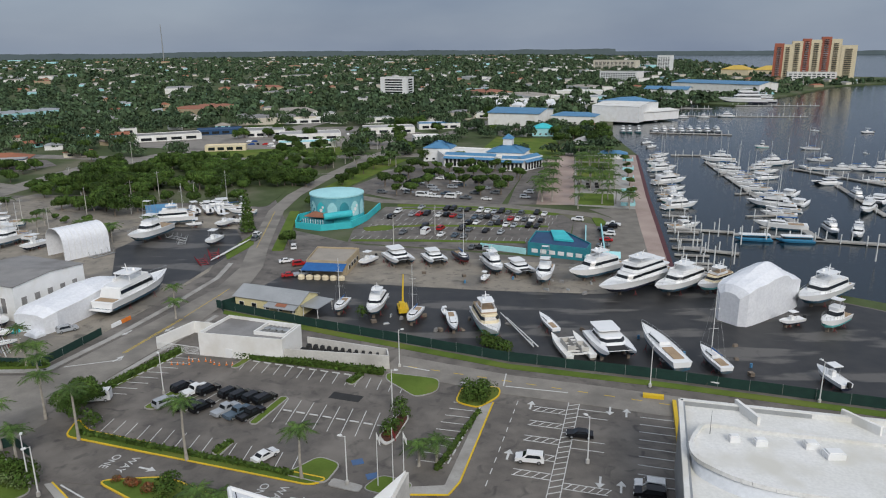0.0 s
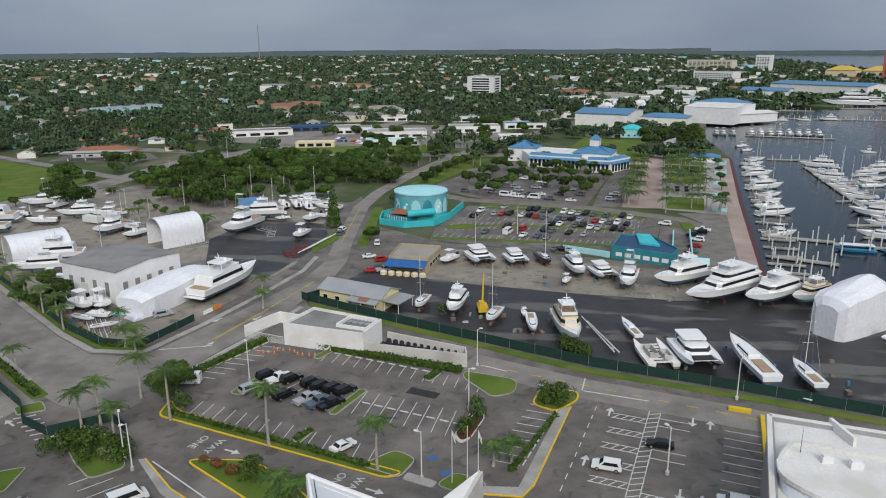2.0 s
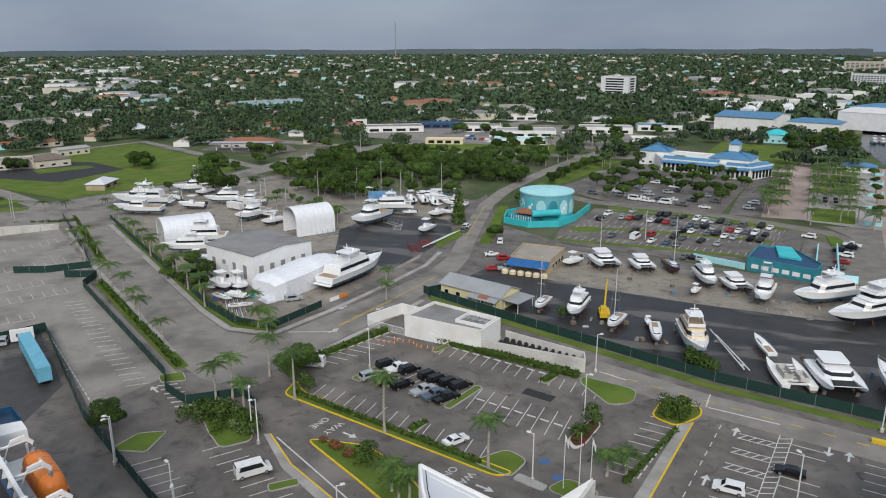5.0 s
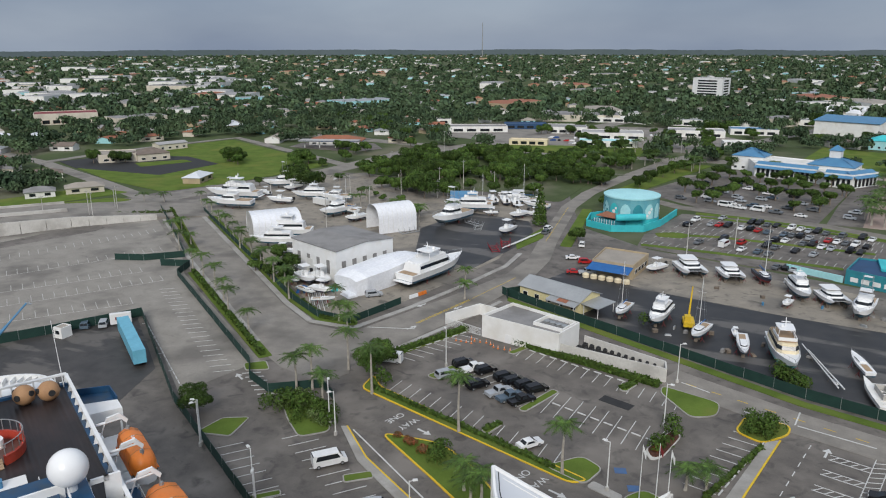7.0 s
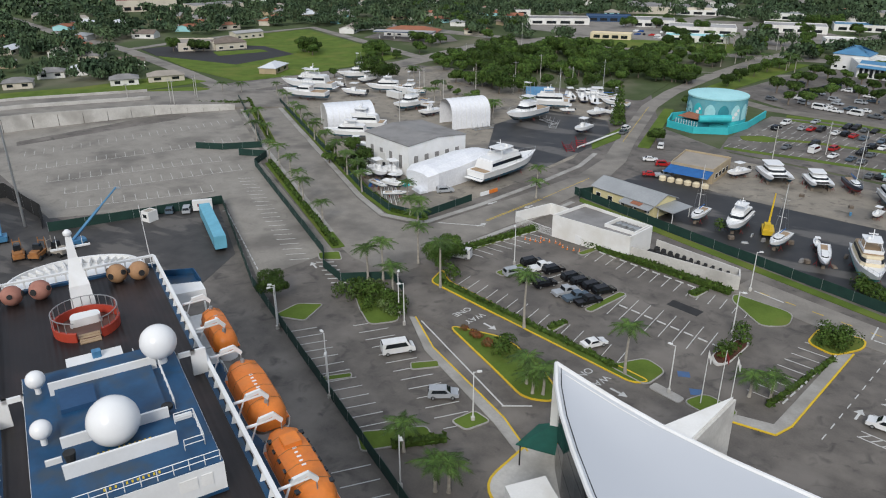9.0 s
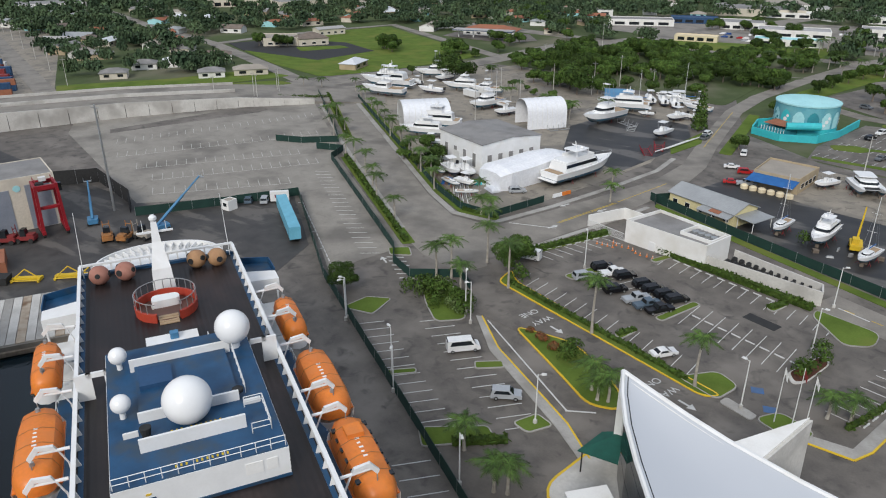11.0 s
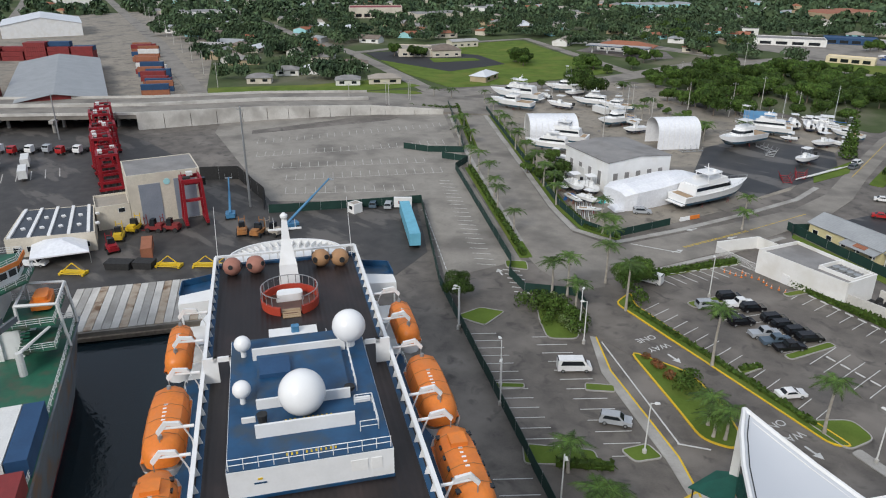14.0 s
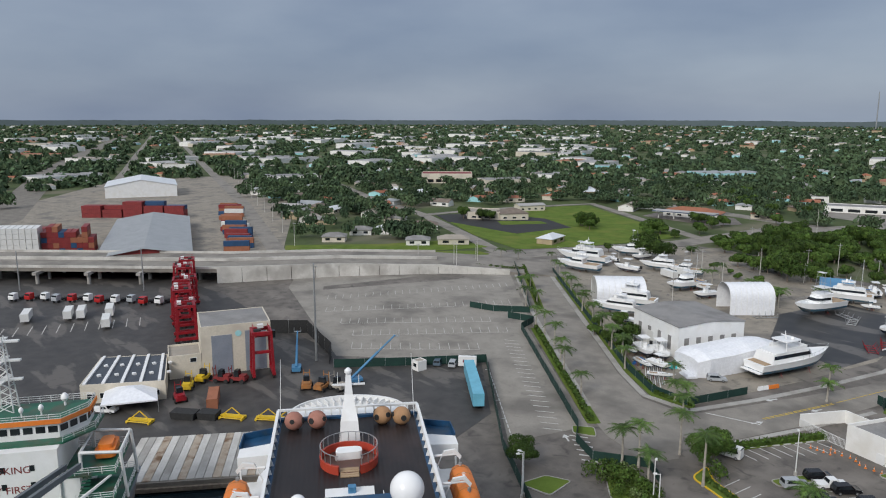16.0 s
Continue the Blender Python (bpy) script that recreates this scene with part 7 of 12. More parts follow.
part("roof", bm, WRAP, ob)
for p in lo:
    bm = bmesh.new()
    tube(bm, (*p, 0), (*p, 2.7), 0.07, 0.07, 5)
    part("pole", bm, STEEL, ob)

# elevated road
ob = thing("elevated_road", "long concrete elevated road on piers", "bridge", -300, 80)
ctr = [(-520, -200), (-425, -75), (-340, 38), (-281, 110), (-262.5, 153.5), (-240.5, 190.5), (-219, 214), (-196, 232)]
hts = [6.4, 6.4, 6.2, 5.8, 4.6, 3.0, 1.2, 0.2]
norms = []
for i in range(len(ctr)):
    d = (Vector(ctr[min(i + 1, len(ctr) - 1)]) - Vector(ctr[max(i - 1, 0)])).normalized()
    norms.append(Vector((-d.y, d.x)))
side = lambda i, s_, z: (ctr[i][0] + norms[i].x * s_ + 300, ctr[i][1] + norms[i].y * s_ - 80, z)
for i in range(len(ctr) - 1):
    bm = bmesh.new()
    loft(bm, [[side(j, -9, hts[j]), side(j, 24, hts[j]), side(j, 24, hts[j] - 1.5), side(j, -9, hts[j] - 1.5)] for j in (i, i + 1)], closed=True)
    part("deck", bm, ROAD, ob)
    for s_ in (-9, 7, 9, 23.7) if i < 5 else (-9,) if i < 6 else ():
        bm = bmesh.new()
        loft(bm, [[side(j, s_ - 0.2, hts[j] - 0.02), side(j, s_ + 0.2, hts[j] - 0.02), side(j, s_ + 0.2, hts[j] + 1.0), side(j, s_ - 0.2, hts[j] + 1.0)] for j in (i, i + 1)], closed=True)
        part("parapet", bm, CONCRETE_PALE, ob)
for f in np.arange(0.05, 3.0, 0.22):
    i = int(f)
    p = along(ctr[i], ctr[i + 1], f - i)
    d = (Vector(ctr[i + 1]) - Vector(ctr[i])).normalized()
    n = Vector((-d.y, d.x))
    bm = bmesh.new()
    for s in (-11, -2, 9, 20):
        lathe(bm, [(0.7, 0), (0.7, 4.4)], 10, p[0] + n.x * s + 300, p[1] + n.y * s - 80)
    strip(bm, (p[0] + n.x * -13 + 300, p[1] + n.y * -13 - 80), (p[0] + n.x * 22 + 300, p[1] + n.y * 22 - 80), 1.6, 3.8, 4.9)
    part("pier", bm, CONCRETE, ob)
ob = thing("retaining_wall", "tall stained concrete retaining wall of the road ramp", "wall", -273, 106)
for i in range(3, len(ctr) - 2):
    for k_ in range(5):
        bm = bmesh.new()
        pts_ = []
        for f in (k_ / 5, (k_ + 1) / 5 - 0.004):
            a, b = side(i, -9.25, hts[i] + 0.5), side(i + 1, -9.25, hts[i + 1] + 0.5)
            pts_.append([a[j] + (b[j] - a[j]) * f for j in range(3)])
        rows_ = [[(p[0] - 27, p[1] - 26, 0), (p[0] - 27.5, p[1] - 25.7, 0), (p[0] - 27.5, p[1] - 25.7, p[2]), (p[0] - 27, p[1] - 26, p[2])] for p in pts_]
        loft(bm, rows_, closed=True)
        part("wall_panel", bm, CONCRETE_PALE, ob)
gable("cargo_shed", "large grey-roofed cargo shed with red trim", (-317, 110), (-435, 150.7), 38, 5.2, 3.2, TRIM_RED, ROOF_METAL, over=1.2)
gable("warehouse", "big white warehouse with a metal roof", (-598, 200), (-651.6, 216.4), 54, 9, 5, WHITE, ROOF_WHITE, over=0.5)

# ---- shops and sheds along the main road ----
SHOPS = [(-222, 520, 46, 18, 5.5, 25, ROOF_GREY, "grey"), (-190, 560, 34, 16, 5, 20, BLUE_WALL, "dark blue"), (-150, 545, 30, 24, 6, 15, MEMBRANE_WHITE, "white"), (-118, 520, 44, 22, 6, 12, MEMBRANE_WHITE, "white"), (-110, 480, 38, 14, 5, 12, TEAL_PALE, "pale teal"),
         (-62, 560, 40, 20, 6, 8, MEMBRANE_WHITE, "white"), (-20, 590, 34, 18, 5.5, 8, ROOF_BLUE, "blue"), (-70, 640, 36, 20, 6, 10, ROOF_METAL, "grey metal"), (-140, 640, 44, 18, 5, 14, MEMBRANE_WHITE, "white"), (-156, 470, 26, 9, 4.5, 10, CONDO_CREAM, "cream"),
         (-20, 500, 18, 12, 6.5, 12, MEMBRANE_WHITE, "white"), (30, 680, 46, 18, 6, -4, ROOF_METAL, "grey metal"), (-280, 560, 40, 18, 5, 28, ROOF_GREY, "grey"), (60, 820, 60, 24, 8, -8, MEMBRANE_WHITE, "white"), (10, 900, 70, 24, 7, -4, MEMBRANE_WHITE, "white"), (120, 860, 60, 30, 8, -12, ROOF_METAL, "grey metal"), (140, 980, 70, 30, 8, -14, MEMBRANE_WHITE, "white")]
for x, y, w_, d_, h_, rz, rf, nm_ in SHOPS:
    c_, s_ = math.cos(radians(rz)), math.sin(radians(rz))
    P = lambda u_, v_: (x + u_ * c_ - v_ * s_, y + u_ * s_ + v_ * c_)
    rf, nm_ = (ROOF_FAR, "weathered pale") if rf is MEMBRANE_WHITE and (x + y) % 20 else (rf, nm_)
    h_ *= 0.78
    building("shop_building", "low flat-roofed shop with a %s roof" % nm_, [P(0, 0), P(w_, 0), P(w_, d_), P(0, d_)], h_, WALL_WHITE if nm_ not in ("dark blue", "cream") else rf, rf, parapet=0.4, windows=[(0, 0.05, 0.95, 0.8, 2.8, 4, GLASS, None)], group="roadside shops")
slab("shops_car_park", [(-230, 500), (-110, 470), (-30, 480), (-10, 560), (-60, 620), (-180, 600)], 0.08, ROAD, "pale asphalt forecourts of the roadside shops", "pavement")
slab("container_yard_pavement", [(-322, 60), (-300, 130), (-312, 152), (-470, 240), (-640, 300), (-760, 330), (-780, 200), (-560, 60), (-470, -20)], 0.05, YARD, "grey dusty asphalt of the container storage yard", "pavement")

for i in range(14):
    x_, y_ = 60 + (i % 7) * 15 + 4 * math.sin(i), 780 + (i // 7) * 34 + 5 * math.cos(i * 2)
    wrapped("wrapped_boat", "boat under white wrap in the far storage yard", [(-8, 2.0, 3.6, 4.4), (-6, 2.8, 4.2, 6.0 + (i % 3)), (0, 2.9, 4.2, 6.6 + (i % 2)), (5, 2.4, 3.8, 5.2), (8, 1.0, 3.2, 3.8)], x_, y_, 20 + 37 * i)


# ---- cruise ship at the quay ----
ship = thing("cruise_ship", "white cruise ship with orange lifeboats and blue top deck", "ship", -84.4, 50.5, -1.6, 59.7)
ZD = 25.6       # main deck above the water


def sp(name, bm, material, parent=None, label="", smooth=False):
    return part(name, bm, material, parent or ship, label, smooth)


# hull, superstructure and decks
bm = bmesh.new()
rows = []
for i in range(15):
    t = i / 14
    y = -150 + 178 * t
    s = max(0, (y + 6) / 34)
    hb = 14.0 * (1 - s ** 2.2)
    hb = max(hb, 0.15)
    rows.append([(-hb, y, 15.5 - s), (-hb, y - 2 * s, -3.0), (hb, y - 2 * s, -3.0), (hb, y, 15.5 - s)])
loft(bm, rows, closed=True)
sp("hull", bm, WHITE)
bm = bmesh.new()
prism(bm, [(-10.0, -150), (10.0, -150), (10.0, -1.0), (6.5, 2.0), (-6.5, 2.0), (-10.0, -1.0)], 15.0, ZD - 0.25)
sp("superstructure", bm, WHITE)
for i in range(3):
    for sx in (-1, 1):
        bm = bmesh.new()
        z = 16.2 + i * 3.0
        box(bm, sx * 10.02 - 0.03, -148, z, sx * 10.02 + 0.03, -2, z + 1.3)
        sp("window_strip", bm, GLASS)
bm = bmesh.new()
prism(bm, [(-9.8, -150), (9.8, -150), (9.8, -0.6), (-9.8, -0.6)], ZD - 0.25, ZD)
sp("main_deck", bm, DECK_DARK, label="dark wet timber deck")
for sx in (-1, 1):
    bm = bmesh.new()
    box(bm, sx * 9.82 - 0.05, -150, ZD - 0.4, sx * 9.82 + 0.05, -1.0, ZD + 1.15)
    box(bm, sx * 9.75 - 0.2, -150, ZD + 1.15, sx * 9.75 + 0.2, -1.0, ZD + 1.28)
    sp("bulwark", bm, WHITE)
    bm = bmesh.new()
    for i in range(46):
        y = -1.8 - i * 1.3
        prism(bm, [(sx * 9.9, y - 0.08), (sx * 10.5, y - 0.08), (sx * 10.5, y + 0.08), (sx * 9.9, y + 0.08)], ZD - 1.6, ZD + 1.1, [(sx * 9.85, y - 0.08), (sx * 9.95, y - 0.08), (sx * 9.95, y + 0.08), (sx * 9.85, y + 0.08)])
    sp("bulwark_ribs", bm, WHITE)
    for i in range(27):
        bm = bmesh.new()
        y = -1.8 - i * 2.2
        prism(bm, [(sx * 9.32, y - 0.07), (sx * 9.78, y - 0.07), (sx * 9.78, y + 0.07), (sx * 9.32, y + 0.07)], ZD + 0.01, ZD + 1.15, [(sx * 9.66, y - 0.07), (sx * 9.78, y - 0.07), (sx * 9.78, y + 0.07), (sx * 9.66, y + 0.07)])
        sp("stanchion", bm, WHITE)
    bm = bmesh.new()
    box(bm, sx * 9.4 - 0.22, -150, ZD + 0.005, sx * 9.4 + 0.22, -1.0, ZD + 0.03)
    sp("waterway", bm, DECK_BLUE)
    bm = bmesh.new()
    box(bm, sx * 12.0 - 2.0, -60, 15.4, sx * 12.0 + 2.0, -8, 15.8)
    sp("boat_deck", bm, DECK_BLUE)
    bm = bmesh.new()
    for i in range(26):
        tube(bm, (sx * 13.9, -9 - i * 2, 15.8), (sx * 13.9, -9 - i * 2, 16.9), 0.05, 0.05, 4)
    tube(bm, (sx * 13.9, -60, 16.9), (sx * 13.9, -8, 16.9), 0.06, 0.06, 4)
    sp("boat_deck_rail", bm, WHITE)
# forward rail and blue band
bm = bmesh.new()
box(bm, -9.8, -1.1, ZD - 0.3, 9.8, -0.8, ZD + 0.15)
box(bm, -9.8, -1.15, ZD + 1.1, 9.8, -0.75, ZD + 1.35)
for i in range(17):
    box(bm, -9.6 + i * 1.2 - 0.1, -1.1, ZD, -9.6 + i * 1.2 + 0.1, -0.8, ZD + 1.2)
sp("forward_rail", bm, WHITE)
bm = bmesh.new()
box(bm, -9.7, -2.1, ZD, 9.7, -1.5, ZD + 0.35)
sp("forward_bench", bm, DECK_BLUE)
# curved sun deck screen ahead of the mast
bm = bmesh.new()
n = 22
inner, outer = [], []
for i in range(n + 1):
    a = math.pi * i / n
    inner.append((-7.0 * math.cos(a), 0.2 + 5.2 * math.sin(a) ** 0.8))
    outer.append((-8.6 * math.cos(a), 0.2 + 7.2 * math.sin(a) ** 0.8))
rim = [along(p, (0, 0), 0.03) for p in outer]
loft(bm, [[(*inner[i], ZD - 1.6), (*inner[i], ZD - 1.2), (*rim[i], ZD - 1.2), (*rim[i], ZD - 0.3), (*outer[i], ZD - 0.3), (*outer[i], ZD - 1.6)] for i in range(n + 1)], closed=True)
sp("curved_screen", bm, WHITE)
for i in range(1, n):
    bm = bmesh.new()
    strip(bm, inner[i], outer[i], 0.12, ZD - 1.2, ZD - 0.5)
    sp("screen_rib", bm, WHITE)
bm = bmesh.new()
prism(bm, inner, ZD - 2.4, ZD - 2.0)
sp("forward_deck", bm, WHITE)
for i in range(9):
    a = math.pi * (i + 1) / 10
    bm = bmesh.new()
    p = (-4.6 * math.cos(a), 0.6 + 3.4 * math.sin(a))
    q = (-6.4 * math.cos(a + 0.07), 0.6 + 4.6 * math.sin(a + 0.07))
    r = (-6.4 * math.cos(a - 0.07), 0.6 + 4.6 * math.sin(a - 0.07))
    prism(bm, [p, q, r], ZD - 2.0, ZD - 1.9)
    sp("painted_pennant", bm, (TRIM_RED, DECK_BLUE, YELLOW, ROOF_BLUE)[i % 4])
# bridge wings
for sx in (-1, 1):
    bm = bmesh.new()
    prism(bm, [(sx * 9.9, -5.5), (sx * 14.4, -6.8), (sx * 14.4, -9.4), (sx * 9.9, -9.0)], ZD - 3.0, ZD - 1.4)
    w = sp("bridge_wing", bm, WHITE)
    bm = bmesh.new()
    prism(bm, [(sx * 10.0, -1.5), (sx * 14.2, -3.0), (sx * 14.3, -6.6), (sx * 10.0, -5.4)], ZD - 2.2, ZD - 1.9)
    for a, b in (((10.0, -1.4), (14.3, -2.9)), ((14.3, -2.9), (14.4, -6.7))):
        strip(bm, (sx * a[0], a[1]), (sx * b[0], b[1]), 0.15, ZD - 2.2, ZD - 1.0)
    sp("wing_deck", bm, DECK_BLUE)
    for z in (15.6, 18.2, 20.6):
        bm = bmesh.new()
        box(bm, sx * 12.2 - 2.0, -14.5, z, sx * 12.2 + 2.0, -9.6, z + 0.25)
        sp("side_platform", bm, WHITE)
    for y in (-14.3, -12, -9.8):
        for x in (10.5, 14.0):
            bm = bmesh.new()
            tube(bm, (sx * x, y, 15.6), (sx * x, y, ZD - 3.0), 0.14, 0.14, 5)
            sp("platform_post", bm, WHITE)
    bm = bmesh.new()
    box(bm, sx * 10.1, -14.2, 15.8, sx * 10.6, -9.8, 22)
    sp("side_recess", bm, GLASS)
# mast
bm = bmesh.new()
loft(bm, [[(-1.3, -9.6, ZD), (1.3, -9.6, ZD), (1.1, -6.6, ZD), (-1.1, -6.6, ZD)], [(-1.15, -9.0, ZD + 2.6), (1.15, -9.0, ZD + 2.6), (0.9, -6.4, ZD + 2.6), (-0.9, -6.4, ZD + 2.6)], [(-0.55, -7.2, ZD + 5.6), (0.55, -7.2, ZD + 5.6), (0.45, -6.0, ZD + 5.6), (-0.45, -6.0, ZD + 5.6)],
          [(-0.35, -6.6, ZD + 8.0), (0.35, -6.6, ZD + 8.0), (0.3, -5.8, ZD + 8.0), (-0.3, -5.8, ZD + 8.0)]], closed=True)
mast = sp("mast", bm, WHITE)
bm = bmesh.new()
lathe(bm, [(0.2, ZD + 8.0), (0.5, ZD + 8.3), (0.5, ZD + 8.6), (0.2, ZD + 8.9)], 12, 0, -6.2)
sp("masthead_dome", bm, GELCOAT, mast, smooth=True)
bm = bmesh.new()
box(bm, -2.2, -6.6, ZD + 6.6, 2.2, -6.3, ZD + 6.8)
tube(bm, (-1.4, -6.4, ZD + 6.7), (-1.4, -6.4, ZD + 8.4), 0.05, 0.03, 4)
tube(bm, (1.4, -6.4, ZD + 6.7), (1.4, -6.4, ZD + 8.0), 0.05, 0.03, 4)
sp("yard_arm", bm, WHITE, mast)
for sx, x in ((-1, -9.4), (1, 9.2)):
    bm = bmesh.new()
    tube(bm, (x, -2.2, ZD), (x - 0.3 * sx, -1.8, ZD + 9.0), 0.06, 0.03, 5)
    sp("whip_aerial", bm, WHITE)
# play pods on deck
for x, y, m_ in ((-7.4, -4.6, ROOF_RED), (-4.3, -4.6, ROOF_RED), (4.6, -4.4, ROOF_TAN), (7.2, -4.9, ROOF_TAN)):
    ob = thing("play_pod", "round pitted play pod on the ship's deck", "play pod", *tuple((ship.matrix_basis @ Vector((x, y, ZD)))), 20 * x, "play pods")
    bm = bmesh.new()
    lathe(bm, [(0.5, 0), (1.05, 0.45), (1.3, 1.15), (1.15, 1.75), (0.75, 2.2), (0.1, 2.4)], 18)
    part("shell", bm, mat("terracotta_shell", (0.4, 0.19, 0.14), (0.34, 0.15, 0.11), 1.0, 0.7) if m_ is ROOF_RED else mat("ochre_shell", (0.42, 0.24, 0.12), (0.36, 0.2, 0.1), 1.0, 0.7), ob, smooth=True)
    for a, z, r in ((0.3, 1.2, 0.42), (1.9, 1.35, 0.32), (3.4, 1.1, 0.4), (4.8, 1.4, 0.35), (5.6, 0.9, 0.25)):
        bm = bmesh.new()
        d = Vector((math.cos(a), math.sin(a), 0.15))
        tube(bm, d * 1.1 + Vector((0, 0, z)), d * 1.29 + Vector((0, 0, z)), r, r, 10)
        part("opening", bm, RUBBER, ob)
# ring bar
bar = thing("deck_bar", "round red deck bar with a clear wind screen", "bar", *tuple((ship.matrix_basis @ Vector((-0.2, -15.2, ZD)))), 59.7)
bm = bmesh.new()
lathe(bm, [(3.55, 0), (3.6, 1.1), (3.3, 1.15), (3.25, 0)], 36, 0, 0, radians(-68), radians(316))
part("bar_wall", bm, mat("vermilion_panel", (0.46, 0.06, 0.03), (0.4, 0.05, 0.03), 0.6, 0.5), bar)
bm = bmesh.new()
lathe(bm, [(3.15, 0.02), (3.15, 0.22), (1.6, 0.24), (0.3, 0.24)], 36)
part("raised_floor", bm, mat("brown_floor", (0.12, 0.05, 0.035), (0.09, 0.04, 0.03), 0.6, 0.4), bar)
glassy = bpy.data.materials.new("clear_screen")
glassy.use_nodes = True
gb = glassy.node_tree.nodes["Principled BSDF"]
gb.inputs["Base Color"].default_value, gb.inputs["Roughness"].default_value, gb.inputs["Transmission Weight"].default_value, gb.inputs["IOR"].default_value = (0.85, 0.85, 0.85, 1), 0.05, 1.0, 1.05
for i in range(20):
    a0 = radians(-66 + 312 * i / 20)
    bm = bmesh.new()
    lathe(bm, [(3.5, 1.15), (3.5, 2.35)], 2, 0, 0, a0, radians(15.2))
    part("screen_pane", bm, glassy, bar)
    bm = bmesh.new()
    tube(bm, (3.5 * math.cos(a0), 3.5 * math.sin(a0), 1.1), (3.5 * math.cos(a0), 3.5 * math.sin(a0), 2.4), 0.05, 0.05, 4)
    part("screen_post", bm, STEEL, bar)
bm = bmesh.new()
lathe(bm, [(3.45, 2.34), (3.45, 2.42), (3.55, 2.42), (3.55, 2.34)], 36, 0, 0, radians(-68), radians(316))
part("screen_rail", bm, STEEL, bar)
bm = bmesh.new()
prism(bm, rounded([(-1.7, 0.0), (1.7, 0.2), (1.5, 1.8), (-1.5, 1.8)], 0.7), 0.24, 1.2)
part("counter", bm, WHITE, bar)
for i in range(4):
    bm = bmesh.new()
    box(bm, -1.1, -3.9 + i * 0.45, 0.02, 1.1, -3.4 + i * 0.45, 0.12 + 0.07 * i)
    part("step", bm, TEAKWOOD, bar)

# blue deckhouse
bm = bmesh.new()
box(bm, -6.8, -49.8, ZD, 6.8, -28.6, ZD + 2.9)
house = sp("deckhouse", bm, WHITE)
bm = bmesh.new()
box(bm, -6.75, -49.7, ZD + 2.9, 6.75, -28.7, ZD + 3.0)
sp("deckhouse_roof", bm, DECK_BLUE, house, "wet blue painted deck")
bm = bmesh.new()
box(bm, -6.85, -49.88, ZD + 0.02, 6.85, -49.8, ZD + 0.3)
sp("blue_stripe", bm, DECK_BLUE, house)
for x0, x1 in ((3.2, 4.6), (4.9, 5.8)):
    bm = bmesh.new()
    box(bm, x0, -49.86, ZD + 1.2, x1, -49.8, ZD + 2.3)
    sp("hatch_panel", bm, WALL_WHITE, house)
bm = bmesh.new()
box(bm, -4.4, -49.87, ZD + 1.9, -4.0, -49.8, ZD + 2.05)
sp("emblem", bm, YELLOW, house)
bm = bmesh.new()
box(bm, -4.7, -49.87, ZD + 1.5, -3.7, -49.8, ZD + 1.62)
sp("emblem", bm, DECK_BLUE, house)
Z2 = ZD + 3.0
for x0, x1, y, z0, z1 in ((-4.6, 4.7, -33.0, 0.0, 1.3), (-4.3, 4.2, -41.6, 0.0, 1.0), (-4.4, 4.1, -45.8, 0.0, 1.3), (-5.6, -4.4, -43.4, 0, 0.5), (4.4, 5.9, -42.6, 0, 0.5)):
    bm = bmesh.new()
    box(bm, x0, y - 0.12, Z2 + z0, x1, y + 0.12, Z2 + z1)
    sp("screen_wall", bm, WHITE)
bm = bmesh.new()
box(bm, -4.2, -41.5, Z2, 4.2, -33.1, Z2 + 0.55)
sp("upper_platform", bm, DECK_BLUE)
bm = bmesh.new()
box(bm, -3.9, -37.5, Z2 + 0.55, -1.0, -34.4, Z2 + 1.0)
sp("locker", bm, BLUE_WALL)
for pts in ([(-6.6, -49.6), (6.6, -49.6)], [(4.4, -43.0), (6.0, -43.0), (6.0, -47.0), (4.4, -47.0)], [(4.9, -33.2), (4.9, -40.8)], [(-2.6, -26.9), (3.4, -26.9), (3.4, -24.6)]):
    bm = bmesh.new()
    base = Z2 if pts[0][1] < -28 else ZD
    for p, q in zip(pts, pts[1:]):
        for z in (0.5, 1.05):
            tube(bm, (*p, base + z), (*q, base + z), 0.045, 0.045, 4)
        m_ = max(1, int(math.hypot(q[0] - p[0], q[1] - p[1]) / 1.2))
        for i in range(m_ + 1):
            a = along(p, q, i / m_)
            tube(bm, (*a, base), (*a, base + 1.05), 0.04, 0.04, 4)
    sp("handrail", bm, WHITE)
bm = bmesh.new()
box(bm, -3.0, -25.4, ZD + 0.95, 2.4, -23.6, ZD + 1.2)
for xx in (-2.8, 2.2):
    for yy in (-25.2, -23.8):
        tube(bm, (xx, yy, ZD), (xx, yy, ZD + 1.0), 0.06, 0.06, 5)
sp("awning_box", bm, WHITE)
bm = bmesh.new()
prism(bm, rounded([(-0.5, -25.0), (0.4, -25.0), (0.4, -24.2), (-0.5, -24.2)], 0.2), ZD + 1.2, ZD + 1.9)
sp("winch", bm, ROOF_BLUE)
# letters and number on the deck, as plain bars
for y, x0, k_ in ((-43.9, -1.9, 11), (-48.6, -2.0, 11)):
    bm = bmesh.new()
    for i in range(k_):
        if i != 3:
            box(bm, x0 + i * 0.4, y - 0.17, Z2 + 0.004, x0 + i * 0.4 + 0.16, y + 0.17, Z2 + 0.02)
    sp("deck_marking", bm, LINE_YELLOW)


